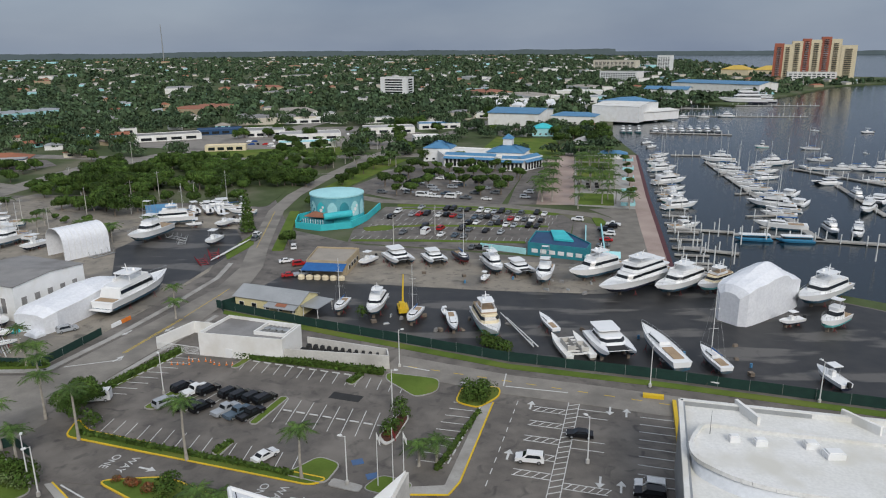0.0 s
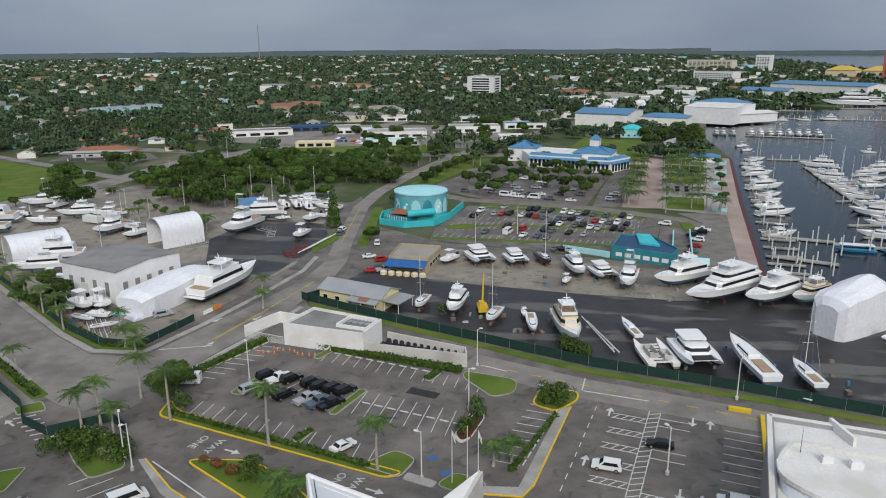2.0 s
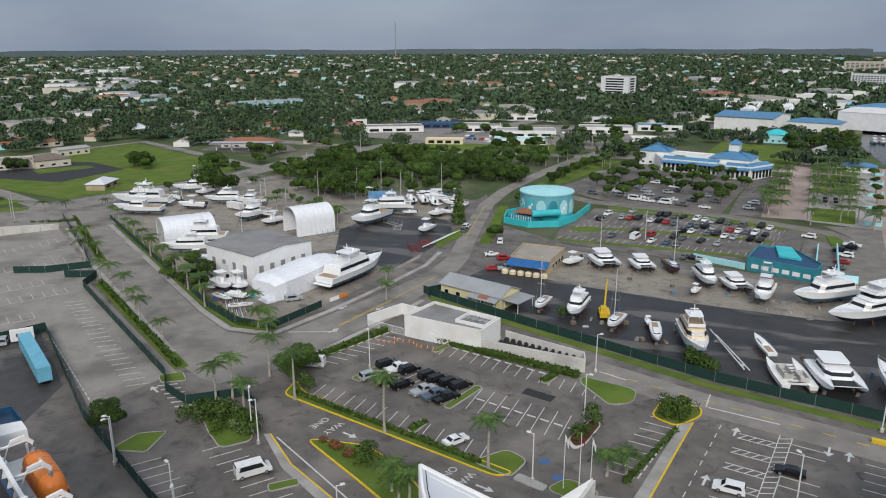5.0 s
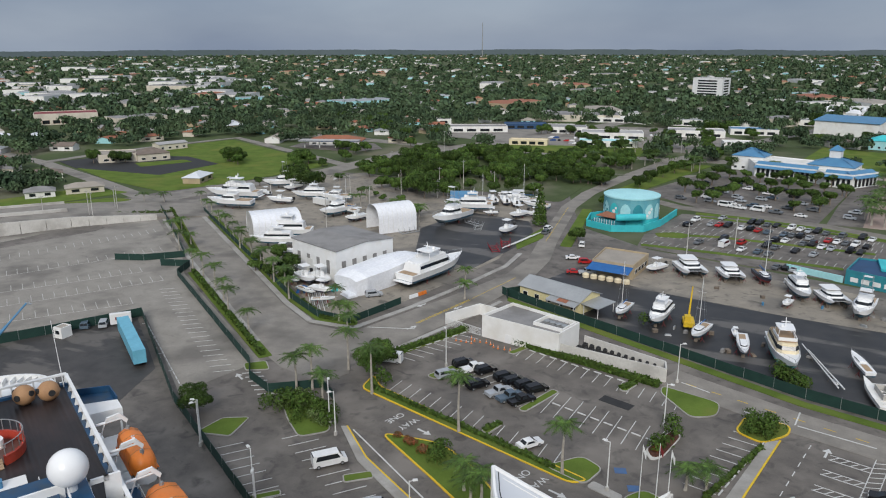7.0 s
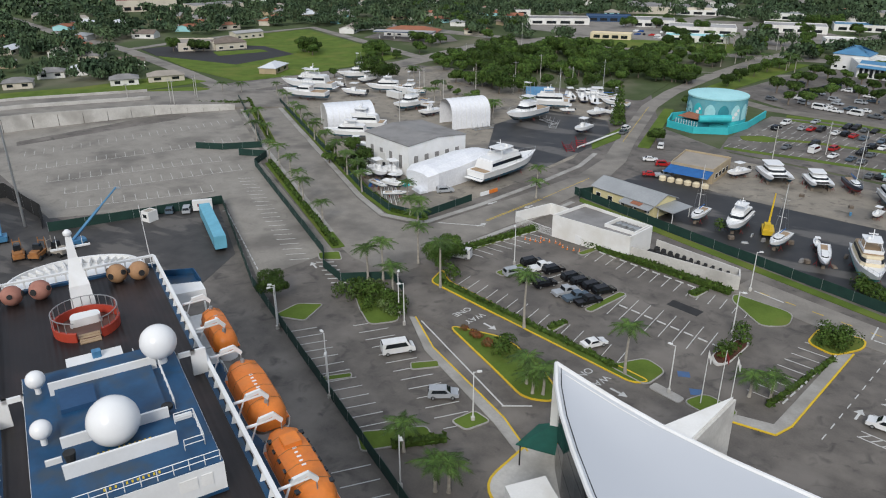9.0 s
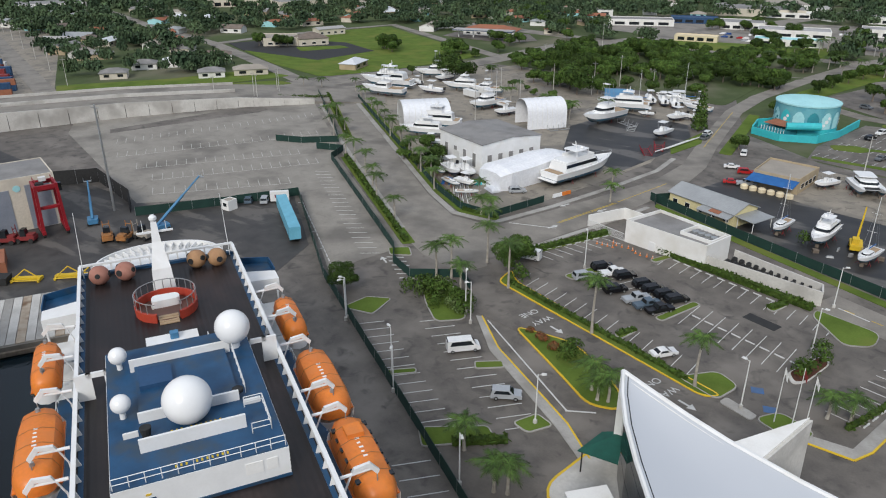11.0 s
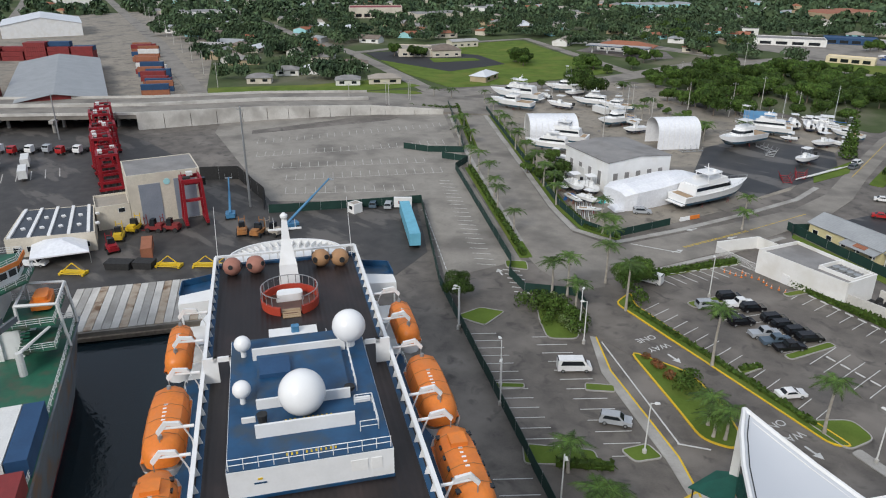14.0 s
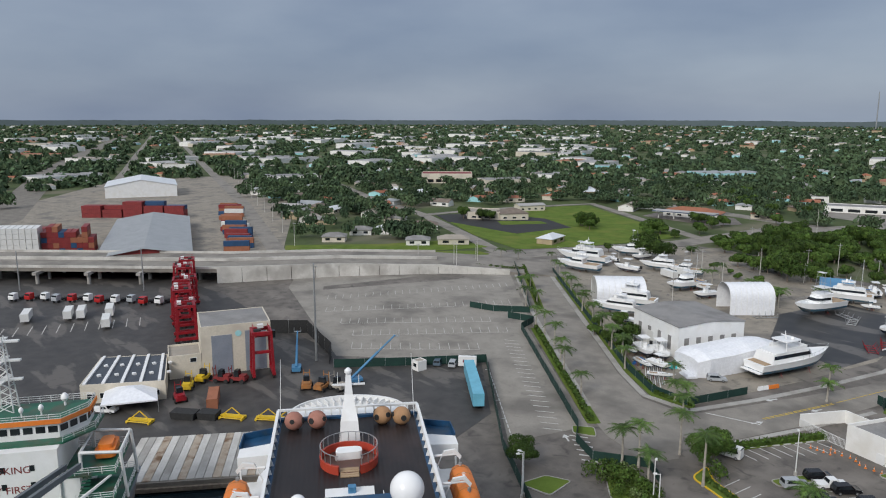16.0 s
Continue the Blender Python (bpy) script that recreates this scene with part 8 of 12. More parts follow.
def radome(x, y, z0, r, ped, name="radome"):
    """A satellite dome on its pedestal."""
    bm = bmesh.new()
    tube(bm, (x, y, z0), (x, y, z0 + ped + 0.25 * r), r * 0.32, r * 0.3, 10)
    p = sp("dome_pedestal", bm, WHITE)
    bm = bmesh.new()
    prof = [(r * math.cos(a), z0 + ped + r * 0.8 + r * math.sin(a)) for a in np.linspace(-0.95, 1.5, 16)]
    lathe(bm, prof, 28, x, y)
    sp(name, bm, GELCOAT, p, smooth=True)


radome(-0.2, -42.9, Z2, 2.1, 0.4)
radome(5.3, -32.2, Z2, 1.74, 0.9)
radome(-5.5, -32.0, Z2, 0.85, 0.8)
radome(-5.5, -40.3, Z2, 0.85, 0.8)
bm = bmesh.new()
tube(bm, (-3.8, -43.7, Z2), (-3.8, -43.7, Z2 + 0.9), 0.35, 0.5, 10)
tube(bm, (4.2, -41.0, Z2 + 0.5), (4.2, -41.0, Z2 + 0.8), 0.5, 0.5, 12)
sp("vent_cowls", bm, RUBBER)
for sx in (-1, 1):
    bm = bmesh.new()
    y = -31.4
    box(bm, sx * 8.9 - 0.75, y - 0.15, ZD, sx * 8.9 + 0.75, y + 0.15, ZD + 2.9)
    box(bm, sx * 6.85 - 0.15, y - 0.15, ZD, sx * 6.85 + 0.15, y + 0.15, ZD + 2.9)
    box(bm, sx * 7.6 - 1.0, y - 0.15, ZD + 2.4, sx * 7.6 + 1.0, y + 0.15, ZD + 2.9)
    sp("deck_gateway", bm, WHITE)


# lifeboats in their davits
def lifeboat(sx, y, L, windows):
    """An enclosed orange lifeboat hanging from two white davits."""
    c = ship.matrix_basis @ Vector((sx * 13.4, y, 21.2))
    ob = thing("lifeboat", "enclosed orange lifeboat with a white hull hanging from davits", "lifeboat", c.x, c.y, c.z, 59.7 + (0 if sx > 0 else 0), "lifeboats")
    B = L * 0.335
    def ring(y, k, z0, z1, flat):
        w = B / 2 * k
        return [(-w, y, z0), (-w * 1.0, y, z0 + (z1 - z0) * 0.45), (-w * 0.78, y, z0 + (z1 - z0) * 0.84), (-w * 0.3, y, z1), (w * 0.3, y, z1), (w * 0.78, y, z0 + (z1 - z0) * 0.84), (w, y, z0 + (z1 - z0) * 0.45), (w, y, z0)]
    ys = [(-0.5, 0.45, 0.55), (-0.47, 0.7, 0.72), (-0.38, 0.93, 0.95), (-0.2, 1, 1), (0, 1, 1), (0.2, 1, 1), (0.38, 0.9, 0.95), (0.47, 0.66, 0.72), (0.5, 0.4, 0.5)]
    bm = bmesh.new()
    loft(bm, [ring(f * L, k, 1.55, 1.55 + 2.3 * h, 0) for f, k, h in ys], closed=False)
    part("canopy", bm, ORANGE, ob, smooth=True)
    bm = bmesh.new()
    loft(bm, [[(-B / 2 * k, f * L, 1.6), (-B / 2 * k * 0.75, f * L, 0.7), (0, f * L * 0.96, 0.1 + (1 - k) * 0.8), (B / 2 * k * 0.75, f * L, 0.7), (B / 2 * k, f * L, 1.6)] for f, k, h in [(f_ * 1.07, min(1.06, k_ * 1.06 + 0.1), h_) for f_, k_, h_ in ys]])
    part("hull", bm, GELCOAT, ob, smooth=True)
    bm = bmesh.new()
    box(bm, -B / 2 * 1.02, -L * 0.4, 1.5, B / 2 * 1.02, L * 0.4, 1.68)
    part("fender", bm, ORANGE, ob)
    for f_ in (-0.3, -0.1, 0.1, 0.3):
        bm = bmesh.new()
        k_ = 0.965 if abs(f_) > 0.2 else 1.0
        r0 = ring(f_ * L - 0.05, k_ * 1.012, 1.55, 1.55 + 2.32 * (0.975 if abs(f_) > 0.2 else 1), 0)
        loft(bm, [r0, [(px, py + 0.1, pz) for px, py, pz in r0]], caps=False)
        part("canopy_seam", bm, MACHINE_ORANGE, ob)
    for i in range(5):
        bm = bmesh.new()
        yy = -L * 0.12 + i * L * 0.055
        box(bm, -0.2, yy - 0.12, 3.845, 0.2 - 0.08 * (i % 2), yy + 0.1, 3.87)
        part("lettering_bar", bm, GELCOAT, ob)
    if windows:
        for s in (-1, 1):
            for i in range(6):
                bm = bmesh.new()
                yy = -L * 0.36 + i * L * 0.13
                box(bm, s * B * 0.375 - 0.28, yy, 3.28, s * B * 0.375 + 0.28, yy + 0.55, 3.45)
                part("window", bm, GLASS, ob)
        bm = bmesh.new()
        box(bm, -0.8, L * 0.12, 3.8, 0.8, L * 0.26, 4.25)
        part("hatch", bm, ORANGE, ob)
    else:
        for i in range(2):
            bm = bmesh.new()
            yy = (-0.36 + 0.72 * i) * L
            tube(bm, (0, yy, 3.5), (0, yy, 4.1), 0.28, 0.2, 8)
            part("lifting_hook", bm, STEEL, ob)
    for f in (-0.4, 0.4):
        yy = y + f * L
        bm = bmesh.new()
        pts = [(10.0, 17.0), (10.4, 24.4), (11.2, 26.4), (12.6, 26.6), (13.4, 25.6)]
        for (xa, za), (xb, zb) in zip(pts, pts[1:]):
            loft(bm, [[(sx * xa, yy - 0.17, za), (sx * xa, yy + 0.17, za), (sx * (xa + 0.2), yy + 0.17, za + 0.4), (sx * (xa + 0.2), yy - 0.17, za + 0.4)],
                      [(sx * xb, yy - 0.14, zb), (sx * xb, yy + 0.14, zb), (sx * (xb + 0.2), yy + 0.14, zb + 0.4), (sx * (xb + 0.2), yy - 0.14, zb + 0.4)]], closed=True)
        tube(bm, (sx * 10.2, yy, 26.2), (sx * 13.2, yy, 26.3), 0.16, 0.12, 7)
        d = sp("davit", bm, WHITE)
        bm = bmesh.new()
        tube(bm, (sx * 13.4, yy, 26.2), (sx * 13.4, yy, 24.4), 0.06, 0.06, 4)
        sp("fall_wire", bm, STEEL, d)


for sx in (-1, 1):
    lifeboat(sx, -19.8, 8.6, False)
    lifeboat(sx, -34.6, 11.6, False)
    lifeboat(sx, -48.0, 11.4, True)

# ---- freighter in the basin ----
fr = thing("freighter", "cargo ship with white superstructure, green decks and orange stripe", "ship", -102.0, 13.3, -1.6, 64.0)


def fp(name, bm, material, parent=None, label="", smooth=False):
    return part(name, bm, material, parent or fr, label, smooth)


bm = bmesh.new()
loft(bm, [[(-20, y, 10.6), (-6 - 13 * k_, y, 3), (-6 - 12 * k_, y, -3), (-6 + 12 * k_, y, -3), (-6 + 14 * k_, y, 3), (8.8, y, 10.6)] for y, k_ in ((21, 0.75), (17, 0.95), (9, 1), (-70, 1))], closed=True)
fp("hull", bm, mat("grey_hull_paint", (0.16, 0.18, 0.2), (0.12, 0.14, 0.16), 0.3, 0.5, stain=(0.2, 0.13, 0.09), stain_scale=0.3))
bm = bmesh.new()
loft(bm, [[(-6 - 13.1 * k_, y, 1.0), (-6 - 12.1 * k_, y, -3), (-6 + 12.1 * k_, y, -3), (-6 + 13.4 * k_, y, 1.0)] for y, k_ in ((20.5, 0.78), (17, 0.95), (9, 1), (-70, 1))], closed=True)
fp("boot_topping", bm, TRIM_RED)
GREEN_DECK = mat("green_deck_paint", (0.02, 0.13, 0.075), (0.016, 0.1, 0.06), 0.5, 0.5, stain=(0.07, 0.09, 0.06), stain_scale=0.4)
bm = bmesh.new()
box(bm, -19.6, -70, 10.4, 8.5, 20.6, 10.7)
fp("main_deck", bm, GREEN_DECK)
bm = bmesh.new()
box(bm, -19.0, 9.0, 10.7, 0.0, 20.0, 20.2)
sup = fp("superstructure", bm, WHITE)
bm = bmesh.new()
prism(bm, [(-20, 10.6), (0.4, 10.6), (4.0, 15.0), (4.0, 20.4), (-20, 20.4)], 20.2, 20.5)
prism(bm, [(-19.4, 12.0), (0.0, 12.0), (3.0, 16.0), (3.0, 20.2), (-19.4, 20.2)], 22.9, 23.2)
fp("bridge_deck", bm, GREEN_DECK, sup)
wh = [(-19, 12.4), (-0.4, 12.4), (2.6, 16.2), (2.6, 20.0), (-19, 20.0)]
bm = bmesh.new()
prism(bm, wh, 20.5, 22.9)
fp("wheelhouse", bm, WHITE, sup)
for p, q, n_ in ((wh[0], wh[1], 11), (wh[1], wh[2], 3), (wh[2], wh[3], 2)):
    for k_ in range(n_):
        panel_on(sup, "bridge_window", p, q, (k_ + 0.12) / n_, (k_ + 0.88) / n_, 21.4, 22.4, GLASS, 0.05)
bm = bmesh.new()
path_strip(bm, [(-19.5, 11.9), (0.05, 11.9), (3.1, 15.95), (3.1, 20.3)], 0.14, 22.9, 23.6)
fp("orange_stripe", bm, ORANGE, sup)
for z in (11.8, 14.6, 17.2):
    for k_ in range(4):
        panel_on(sup, "porthole", (-19, 9.0), (0, 9.0), 0.2 + 0.2 * k_, 0.235 + 0.2 * k_, z, z + 0.9, GLASS, 0.05)
bm = bmesh.new()
box(bm, 0.02, 9.4, 10.7, 2.6, 19.0, 15.4)
fp("side_house", bm, WHITE, sup)
bm = bmesh.new()
box(bm, 0.0, 9.2, 15.4, 7.6, 19.4, 15.6)
box(bm, 2.6, 6.0, 13.0, 7.8, 13.0, 13.15)
fp("platform", bm, GREEN_DECK)
for ps, z0 in (([(-19.3, 12.1), (0.0, 12.1), (2.9, 16.0), (2.9, 20.1), (-19.3, 20.1)], 23.2), ([(0.4, 10.7), (3.9, 15.0), (3.9, 20.3)], 20.5), ([(8.3, 20.4), (8.3, -40)], 10.7), ([(-19, 20.4), (8.3, 20.4)], 10.7), ([(0.1, 9.3), (7.5, 9.3), (7.5, 19.3), (0.1, 19.3)], 15.6), ([(2.7, 6.1), (7.7, 6.1), (7.7, 12.9)], 13.15)):
    bm = bmesh.new()
    for p, q in zip(ps, ps[1:]):
        for z in (0.4, 0.75, 1.1):
            tube(bm, (*p, z0 + z), (*q, z0 + z), 0.045, 0.045, 4)
        m_ = max(1, int(math.hypot(q[0] - p[0], q[1] - p[1]) / 1.5))
        for i in range(m_ + 1):
            a = along(p, q, i / m_)
            tube(bm, (*a, z0), (*a, z0 + 1.1), 0.045, 0.045, 4)
    fp("handrail", bm, POLE_WHITE)
bm = bmesh.new()
mx, my = -9.0, 18.0
for i in range(9):
    r0 = 1.3 - 0.1 * i
    z0, z1 = 23.2 + i * 1.3, 24.5 + i * 1.3
    for sx, sy in ((-1, -1), (1, -1), (1, 1), (-1, 1)):
        tube(bm, (sx * r0 + mx, sy * r0 + my, z0), (sx * (r0 - 0.1) + mx, sy * (r0 - 0.1) + my, z1), 0.11, 0.11, 4)
        tube(bm, (sx * r0 + mx, sy * r0 + my, z0), (-sx * (r0 - 0.1) + mx, sy * (r0 - 0.1) + my, z1), 0.07, 0.07, 4)
for z in (28.0, 31.0, 34.0):
    box(bm, mx - 2.6, my - 0.4, z, mx + 2.6, my + 0.4, z + 0.25)
    box(bm, mx - 0.4, my - 2.2, z, mx + 0.4, my + 2.2, z + 0.2)
fp("lattice_mast", bm, POLE_WHITE)
for x, y, r in ((-1.0, 18.4, 0.6), (-3.4, 15.0, 0.4), (-6.0, 14.6, 0.35)):
    bm = bmesh.new()
    tube(bm, (x, y, 23.2), (x, y, 24.0), r * 0.3, r * 0.3, 6)
    lathe(bm, [(r * 0.5, 23.9), (r, 24.1 + r * 0.4), (r * 0.9, 24.2 + r), (r * 0.3, 24.3 + r * 1.5)], 14, x, y)
    fp("radome", bm, GELCOAT, smooth=True)
# davit frame, rescue boat and ladders
bm = bmesh.new()
for y in (11.0, 19.0):
    tube(bm, (2.4, y, 10.7), (2.4, y, 18.4), 0.28, 0.28, 5)
    tube(bm, (2.4, y, 18.4), (8.0, y, 18.0), 0.3, 0.25, 5)
    tube(bm, (8.0, y, 18.0), (8.6, y, 10.7), 0.25, 0.25, 5)
for x, z in ((2.4, 18.3), (7.9, 17.9)):
    tube(bm, (x, 11, z), (x, 19, z), 0.22, 0.22, 5)
fp("davit_frame", bm, POLE_WHITE)
bm = bmesh.new()
prism(bm, rounded([(3.6, 13.6), (6.6, 13.6), (6.4, 18.8), (3.8, 18.8)], 0.8), 16.0, 17.2)
prism(bm, rounded([(4.0, 14.2), (6.2, 14.2), (6.0, 17.8), (4.2, 17.8)], 0.7), 17.2, 17.9)
fp("rescue_boat", bm, ORANGE)
bm = bmesh.new()
for k_ in range(8):
    box(bm, 3.0, 9.0 - k_ * 0.5, 15.2 - k_ * 0.3, 4.2, 9.4 - k_ * 0.5, 15.3 - k_ * 0.3)
fp("stairway", bm, GREEN_DECK)
bm = bmesh.new()
tube(bm, (3.4, 4.0, 10.7), (3.4, 4.0, 14.4), 0.55, 0.5, 10)
tube(bm, (3.4, 4.0, 14.2), (6.8, 9.4, 15.2), 0.28, 0.18, 6)
fp("store_crane", bm, POLE_WHITE)
dark = mat("grey_crane_paint", (0.13, 0.145, 0.16), (0.1, 0.115, 0.13), 0.5, 0.5)
for dx in (0.0, 1.9):
    bm = bmesh.new()
    loft(bm, [[(-12 + dx, -14, 15.0), (-11.2 + dx, -14, 15.0), (-11.2 + dx, -14, 16.2), (-12 + dx, -14, 16.2)], [(0.8 + dx, 8.4, 17.2), (1.3 + dx, 8.4, 17.2), (1.3 + dx, 8.4, 18.0), (0.8 + dx, 8.4, 18.0)]], closed=True)
    fp("crane_jib", bm, dark)
bm = bmesh.new()
tube(bm, (-11, -15, 10.7), (-11, -15, 18.0), 1.2, 1.1, 12)
fp("crane_tower", bm, dark)
for txt, z, s_ in (("NO SMOKING", 17.0, 1.5), ("SAFETY FIRST", 14.0, 1.5)):
    cu = bpy.data.curves.new("lettering", "FONT")
    cu.body, cu.size, cu.align_x, cu.extrude = txt, s_, "RIGHT", 0.01
    tmp = new("lettering", cu)
    me = bpy.data.meshes.new_from_object(tmp.evaluated_get(bpy.context.evaluated_depsgraph_get()))
    bpy.data.objects.remove(tmp)
    me.materials.clear()
    me.materials.append(TRIM_RED)
    part("painted_words", me, None, sup, "red painted safety words", at=pose(-3.6, 8.96, z, 90, 0, 0))
for i, (x, y, c) in enumerate(((2, -14, "r"), (4.6, -14, "w"), (7.2, -14, "b"), (2, -28, "w"), (4.6, -28, "r"), (7.2, -28, "r"), (-0.6, -14, "b"))):
    ob = thing("shipping_container", "painted steel shipping container on deck", "container", *tuple(fr.matrix_basis @ Vector((x, y, 10.7))), 64.0, "containers on deck")
    bm = bmesh.new()
    box(bm, -1.22, -6, 0, 1.22, 6, 2.6)
    part("body", bm, {"r": TRIM_RED, "b": BLUE_WALL, "w": POLE_WHITE}[c], ob)


# ---- boats ashore ----
boat('sailboat', -26.7, 174.1, 170, 10)
boat('yacht', -17.6, 173.0, 172, 15)
boat('sailboat', -7.7, 166.5, 165, 10.5)
boat('hulk', 1.8, 161.9, 185, 12.5)
boat('trawler', 10.0, 159.1, 190, 19)
boat('hulk', 47.0, 145.6, 8, 21)
boat('catamaran', 36.4, 147.0, 188, 14.5)
boat('sailboat', 56.4, 139.8, 8, 11.5)
boat('runabout', 77.0, 131.4, 10, 9)
boat('runabout', -24.2, 214.9, 150, 9)
boat('catamaran', -14.2, 215.9, 205, 13)
boat('catamaran', -3.0, 215.6, 200, 11)
boat('navysail', 5.5, 216.6, 200, 12)
boat('yacht', 14.6, 207.0, 195, 15.5)
boat('runabout', 11.4, 197.4, 160, 6)
boat('catamaran', 22.5, 204.0, 200, 11)
boat('sportfish', 28.6, 197.2, 166, 16)
boat('yacht', 43.6, 200.2, 126, 21)
boat('superyacht', 52.5, 190.0, 130, 31, zs=0.8)
boat('yacht', 64.4, 188.2, 130, 23, zs=0.85)
boat('trawler', 74.2, 188.0, 127, 16)
boat('hulk', 24.6, 161.6, 14, 11)
boat('runabout', -0.2, 170.8, 14, 4.5)
boat('yacht', 98.6, 178.4, 127, 24, zs=0.85)
boat('aqua', 92.2, 160.0, 127, 12)
boat('runabout', 83.2, 162.1, 110, 7.5)
boat('yacht', -83.4, 184.6, -15, 27, zs=0.85)
boat('sailboat', -88.6, 291.6, 100, 12)
boat('catamaran', -96.8, 296.9, 110, 12)
boat('runabout', -78.3, 269.7, 100, 8)
boat('sailboat', -148.9, 245.2, 80, 10)
boat('runabout', -157.6, 253.3, 90, 9)

# ---- parked cars ----
car(13.7, 104.4, 80, 'suv', 'white')
car(23.3, 111.9, 80, 'sedan', 'black')
car(31.3, 96.5, 75, 'suv', 'white')
car(30.7, 94.5, 75, 'suv', 'black')
car(-30.1, 105.8, -38, 'sedan', 'white')
car(-67.9, 126.6, 100, 'van', 'white')
car(-58.5, 87.6, -44, 'van', 'white')
car(-45.5, 80.2, -60, 'suv', 'silver')
car(-53.7, 124.8, -38, 'suv', 'silver')
car(-49.6, 123.6, -38, 'sedan', 'black')
car(-46.1, 122.9, -38, 'suv', 'black')
car(-52.5, 131.1, -38, 'suv', 'black')
car(-49.6, 129.8, -38, 'pickup', 'white')
car(-47.0, 129.8, -38, 'suv', 'black')
car(-41.2, 121.7, -38, 'pickup', 'silver')
car(-38.6, 120.6, -38, 'pickup', 'slate')
car(-36.1, 120.1, -38, 'pickup', 'black')
car(-42.3, 128.5, -38, 'suv', 'black')
car(-39.9, 127.3, -38, 'suv', 'black')
car(-37.2, 126.6, -38, 'suv', 'black')
car(-34.8, 125.8, -38, 'suv', 'black')
car(-46.3, 204.1, -70, 'sedan', 'red')
car(-42.6, 205.1, -60, 'pickup', 'silver')
car(-45.4, 215.5, -70, 'suv', 'red')
car(-50.2, 218.6, -70, 'sedan', 'white')
car(-67.8, 252.2, -5, 'suv', 'white')
car(-66.9, 246.6, -5, 'suv', 'grey')
car(-51.1, 235.1, 10, 'suv', 'white')
car(-91.4, 162.3, -50, 'suv', 'silver')

# ---- palms, trees, lamps and poles ----
palm(-43.0, 105.4, 11)
palm(-64.2, 112.1, 10)
palm(-74.0, 119.6, 9)
palm(-78.1, 106.6, 8)
palm(-75.9, 108.9, 9)
palm(-70.1, 103.8, 7)
palm(-22.9, 99.9, 9)
palm(-146.1, 157.5, 7)
palm(-135.8, 150.8, 7)
palm(-119.2, 136.2, 7)
palm(-172.3, 175.9, 7)
palm(-187.4, 189.3, 6)
palm(-4.5, 103.3, 4)
palm(-1.5, 104.6, 4)
palm(-111.2, 151.2, 6)
palm(-67.9, 170.0, 5)
palm(-90.3, 142.4, 5)
palm(-87.6, 142.7, 5)
palm(-82.8, 134.0, 6)
palm(-175.7, 203.2, 6)
palm(-156.1, 186.7, 6)
palm(-146.2, 180.0, 6)
palm(-133.7, 170.2, 7)
palm(-123.7, 161.5, 7)
palm(-116.3, 156.6, 7)
palm(-43.9, 66.4, 5)
palm(-36.3, 61.9, 5)
palm(-34.7, 62.6, 5)
palm(-239.1, 226.8, 5)
palm(-231.2, 230.1, 5)
palm(-35.6, 89.5, 5)
palm(-32.3, 88.1, 5)
palm(-33.8, 87.5, 4)
tree(-90.1, 92.3, 1, 0.8)
tree(-68.5, 119.5, 0, 0.85)
tree(-68.4, 122.6, 2, 0.9)
PINE_AT = (-72.3, 257.1)
shrub(-10.0, 114.7, 0, 1.1)
shrub(-8.7, 123.6, 0, 1.0)
shrub(-20.9, 171.6, 1, 1.3)
shrub(9.3, 150.8, 0, 1.7)
shrub(12.2, 147.1, 1, 1.5)
shrub(5.9, 126.7, 1, 1.6)
shrub(4.5, 125.0, 0, 1.0)
shrub(-43.4, 97.3, 1, 1.5)
shrub(-49.6, 98.5, 2, 1.0)
shrub(-46.1, 97.0, 2, 1.0)
shrub(-52.0, 99.5, 2, 0.8)
shrub(-10.2, 112.7, 2, 0.8)
shrub(-41.8, 94.9, 1, 1.5)
shrub(-48.8, 98.2, 2, 1.0)
shrub(-45.9, 96.7, 2, 1.0)
shrub(-75.7, 99.7, 1, 2.0)
shrub(-74.4, 102.5, 0, 2.0)
shrub(-70.3, 101.6, 1, 1.6)
shrub(-65.9, 98.3, 0, 1.8)
shrub(-78.8, 100.0, 1, 1.6)
shrub(-67.5, 101.3, 1, 1.5)
shrub(-64.5, 117.3, 1, 1.6)
lamp_post(-15.5, 98.3, 8.5, 165)
lamp_post(23.1, 103.8, 8.5, 131)
lamp_post(-55.8, 129.4, 8.5, 125)
lamp_post(-10.0, 121.7, 8.5, 350)
lamp_post(-9.8, 140.9, 8.5, 27)
lamp_post(40.8, 130.9, 8.5, 40)
lamp_post(71.0, 123.8, 8.5, 107)
lamp_post(-65.6, 98.9, 8.5, 115)
lamp_post(-81.7, 83.5, 8.5, 243)
lamp_post(-60.5, 71.3, 8.5, 300)
lamp_post(-38.8, 77.2, 8.5, 34)
lamp_post(-62.5, 95.9, 8.5, 226)
lamp_post(-82.0, 84.1, 8.5, 206)
lamp_post(-40.5, 60.2, 8.5, 320)
lamp_post(-64.0, 75.2, 8.5, 152)
plain_pole(-234.8, 194.9, 12.7)
plain_pole(-239.1, 211.3, 9.4)
plain_pole(-142.6, 219.3, 16.0)
plain_pole(-141.5, 250.0, 11.2)
plain_pole(-139.1, 314.5, 9.6)
plain_pole(-146.9, 288.9, 11.7)
plain_pole(-125.8, 312.5, 14.0)
plain_pole(-17.5, 239.2, 10.5)
plain_pole(-3.4, 252.7, 10.7)
plain_pole(-168.3, 279.7, 9.1)
plain_pole(-201.6, 265.3, 6.5)
plain_pole(-152.7, 297.8, 7.8)
plain_pole(-128.5, 288.6, 8.3)
plain_pole(-195.2, 371.6, 6.8)
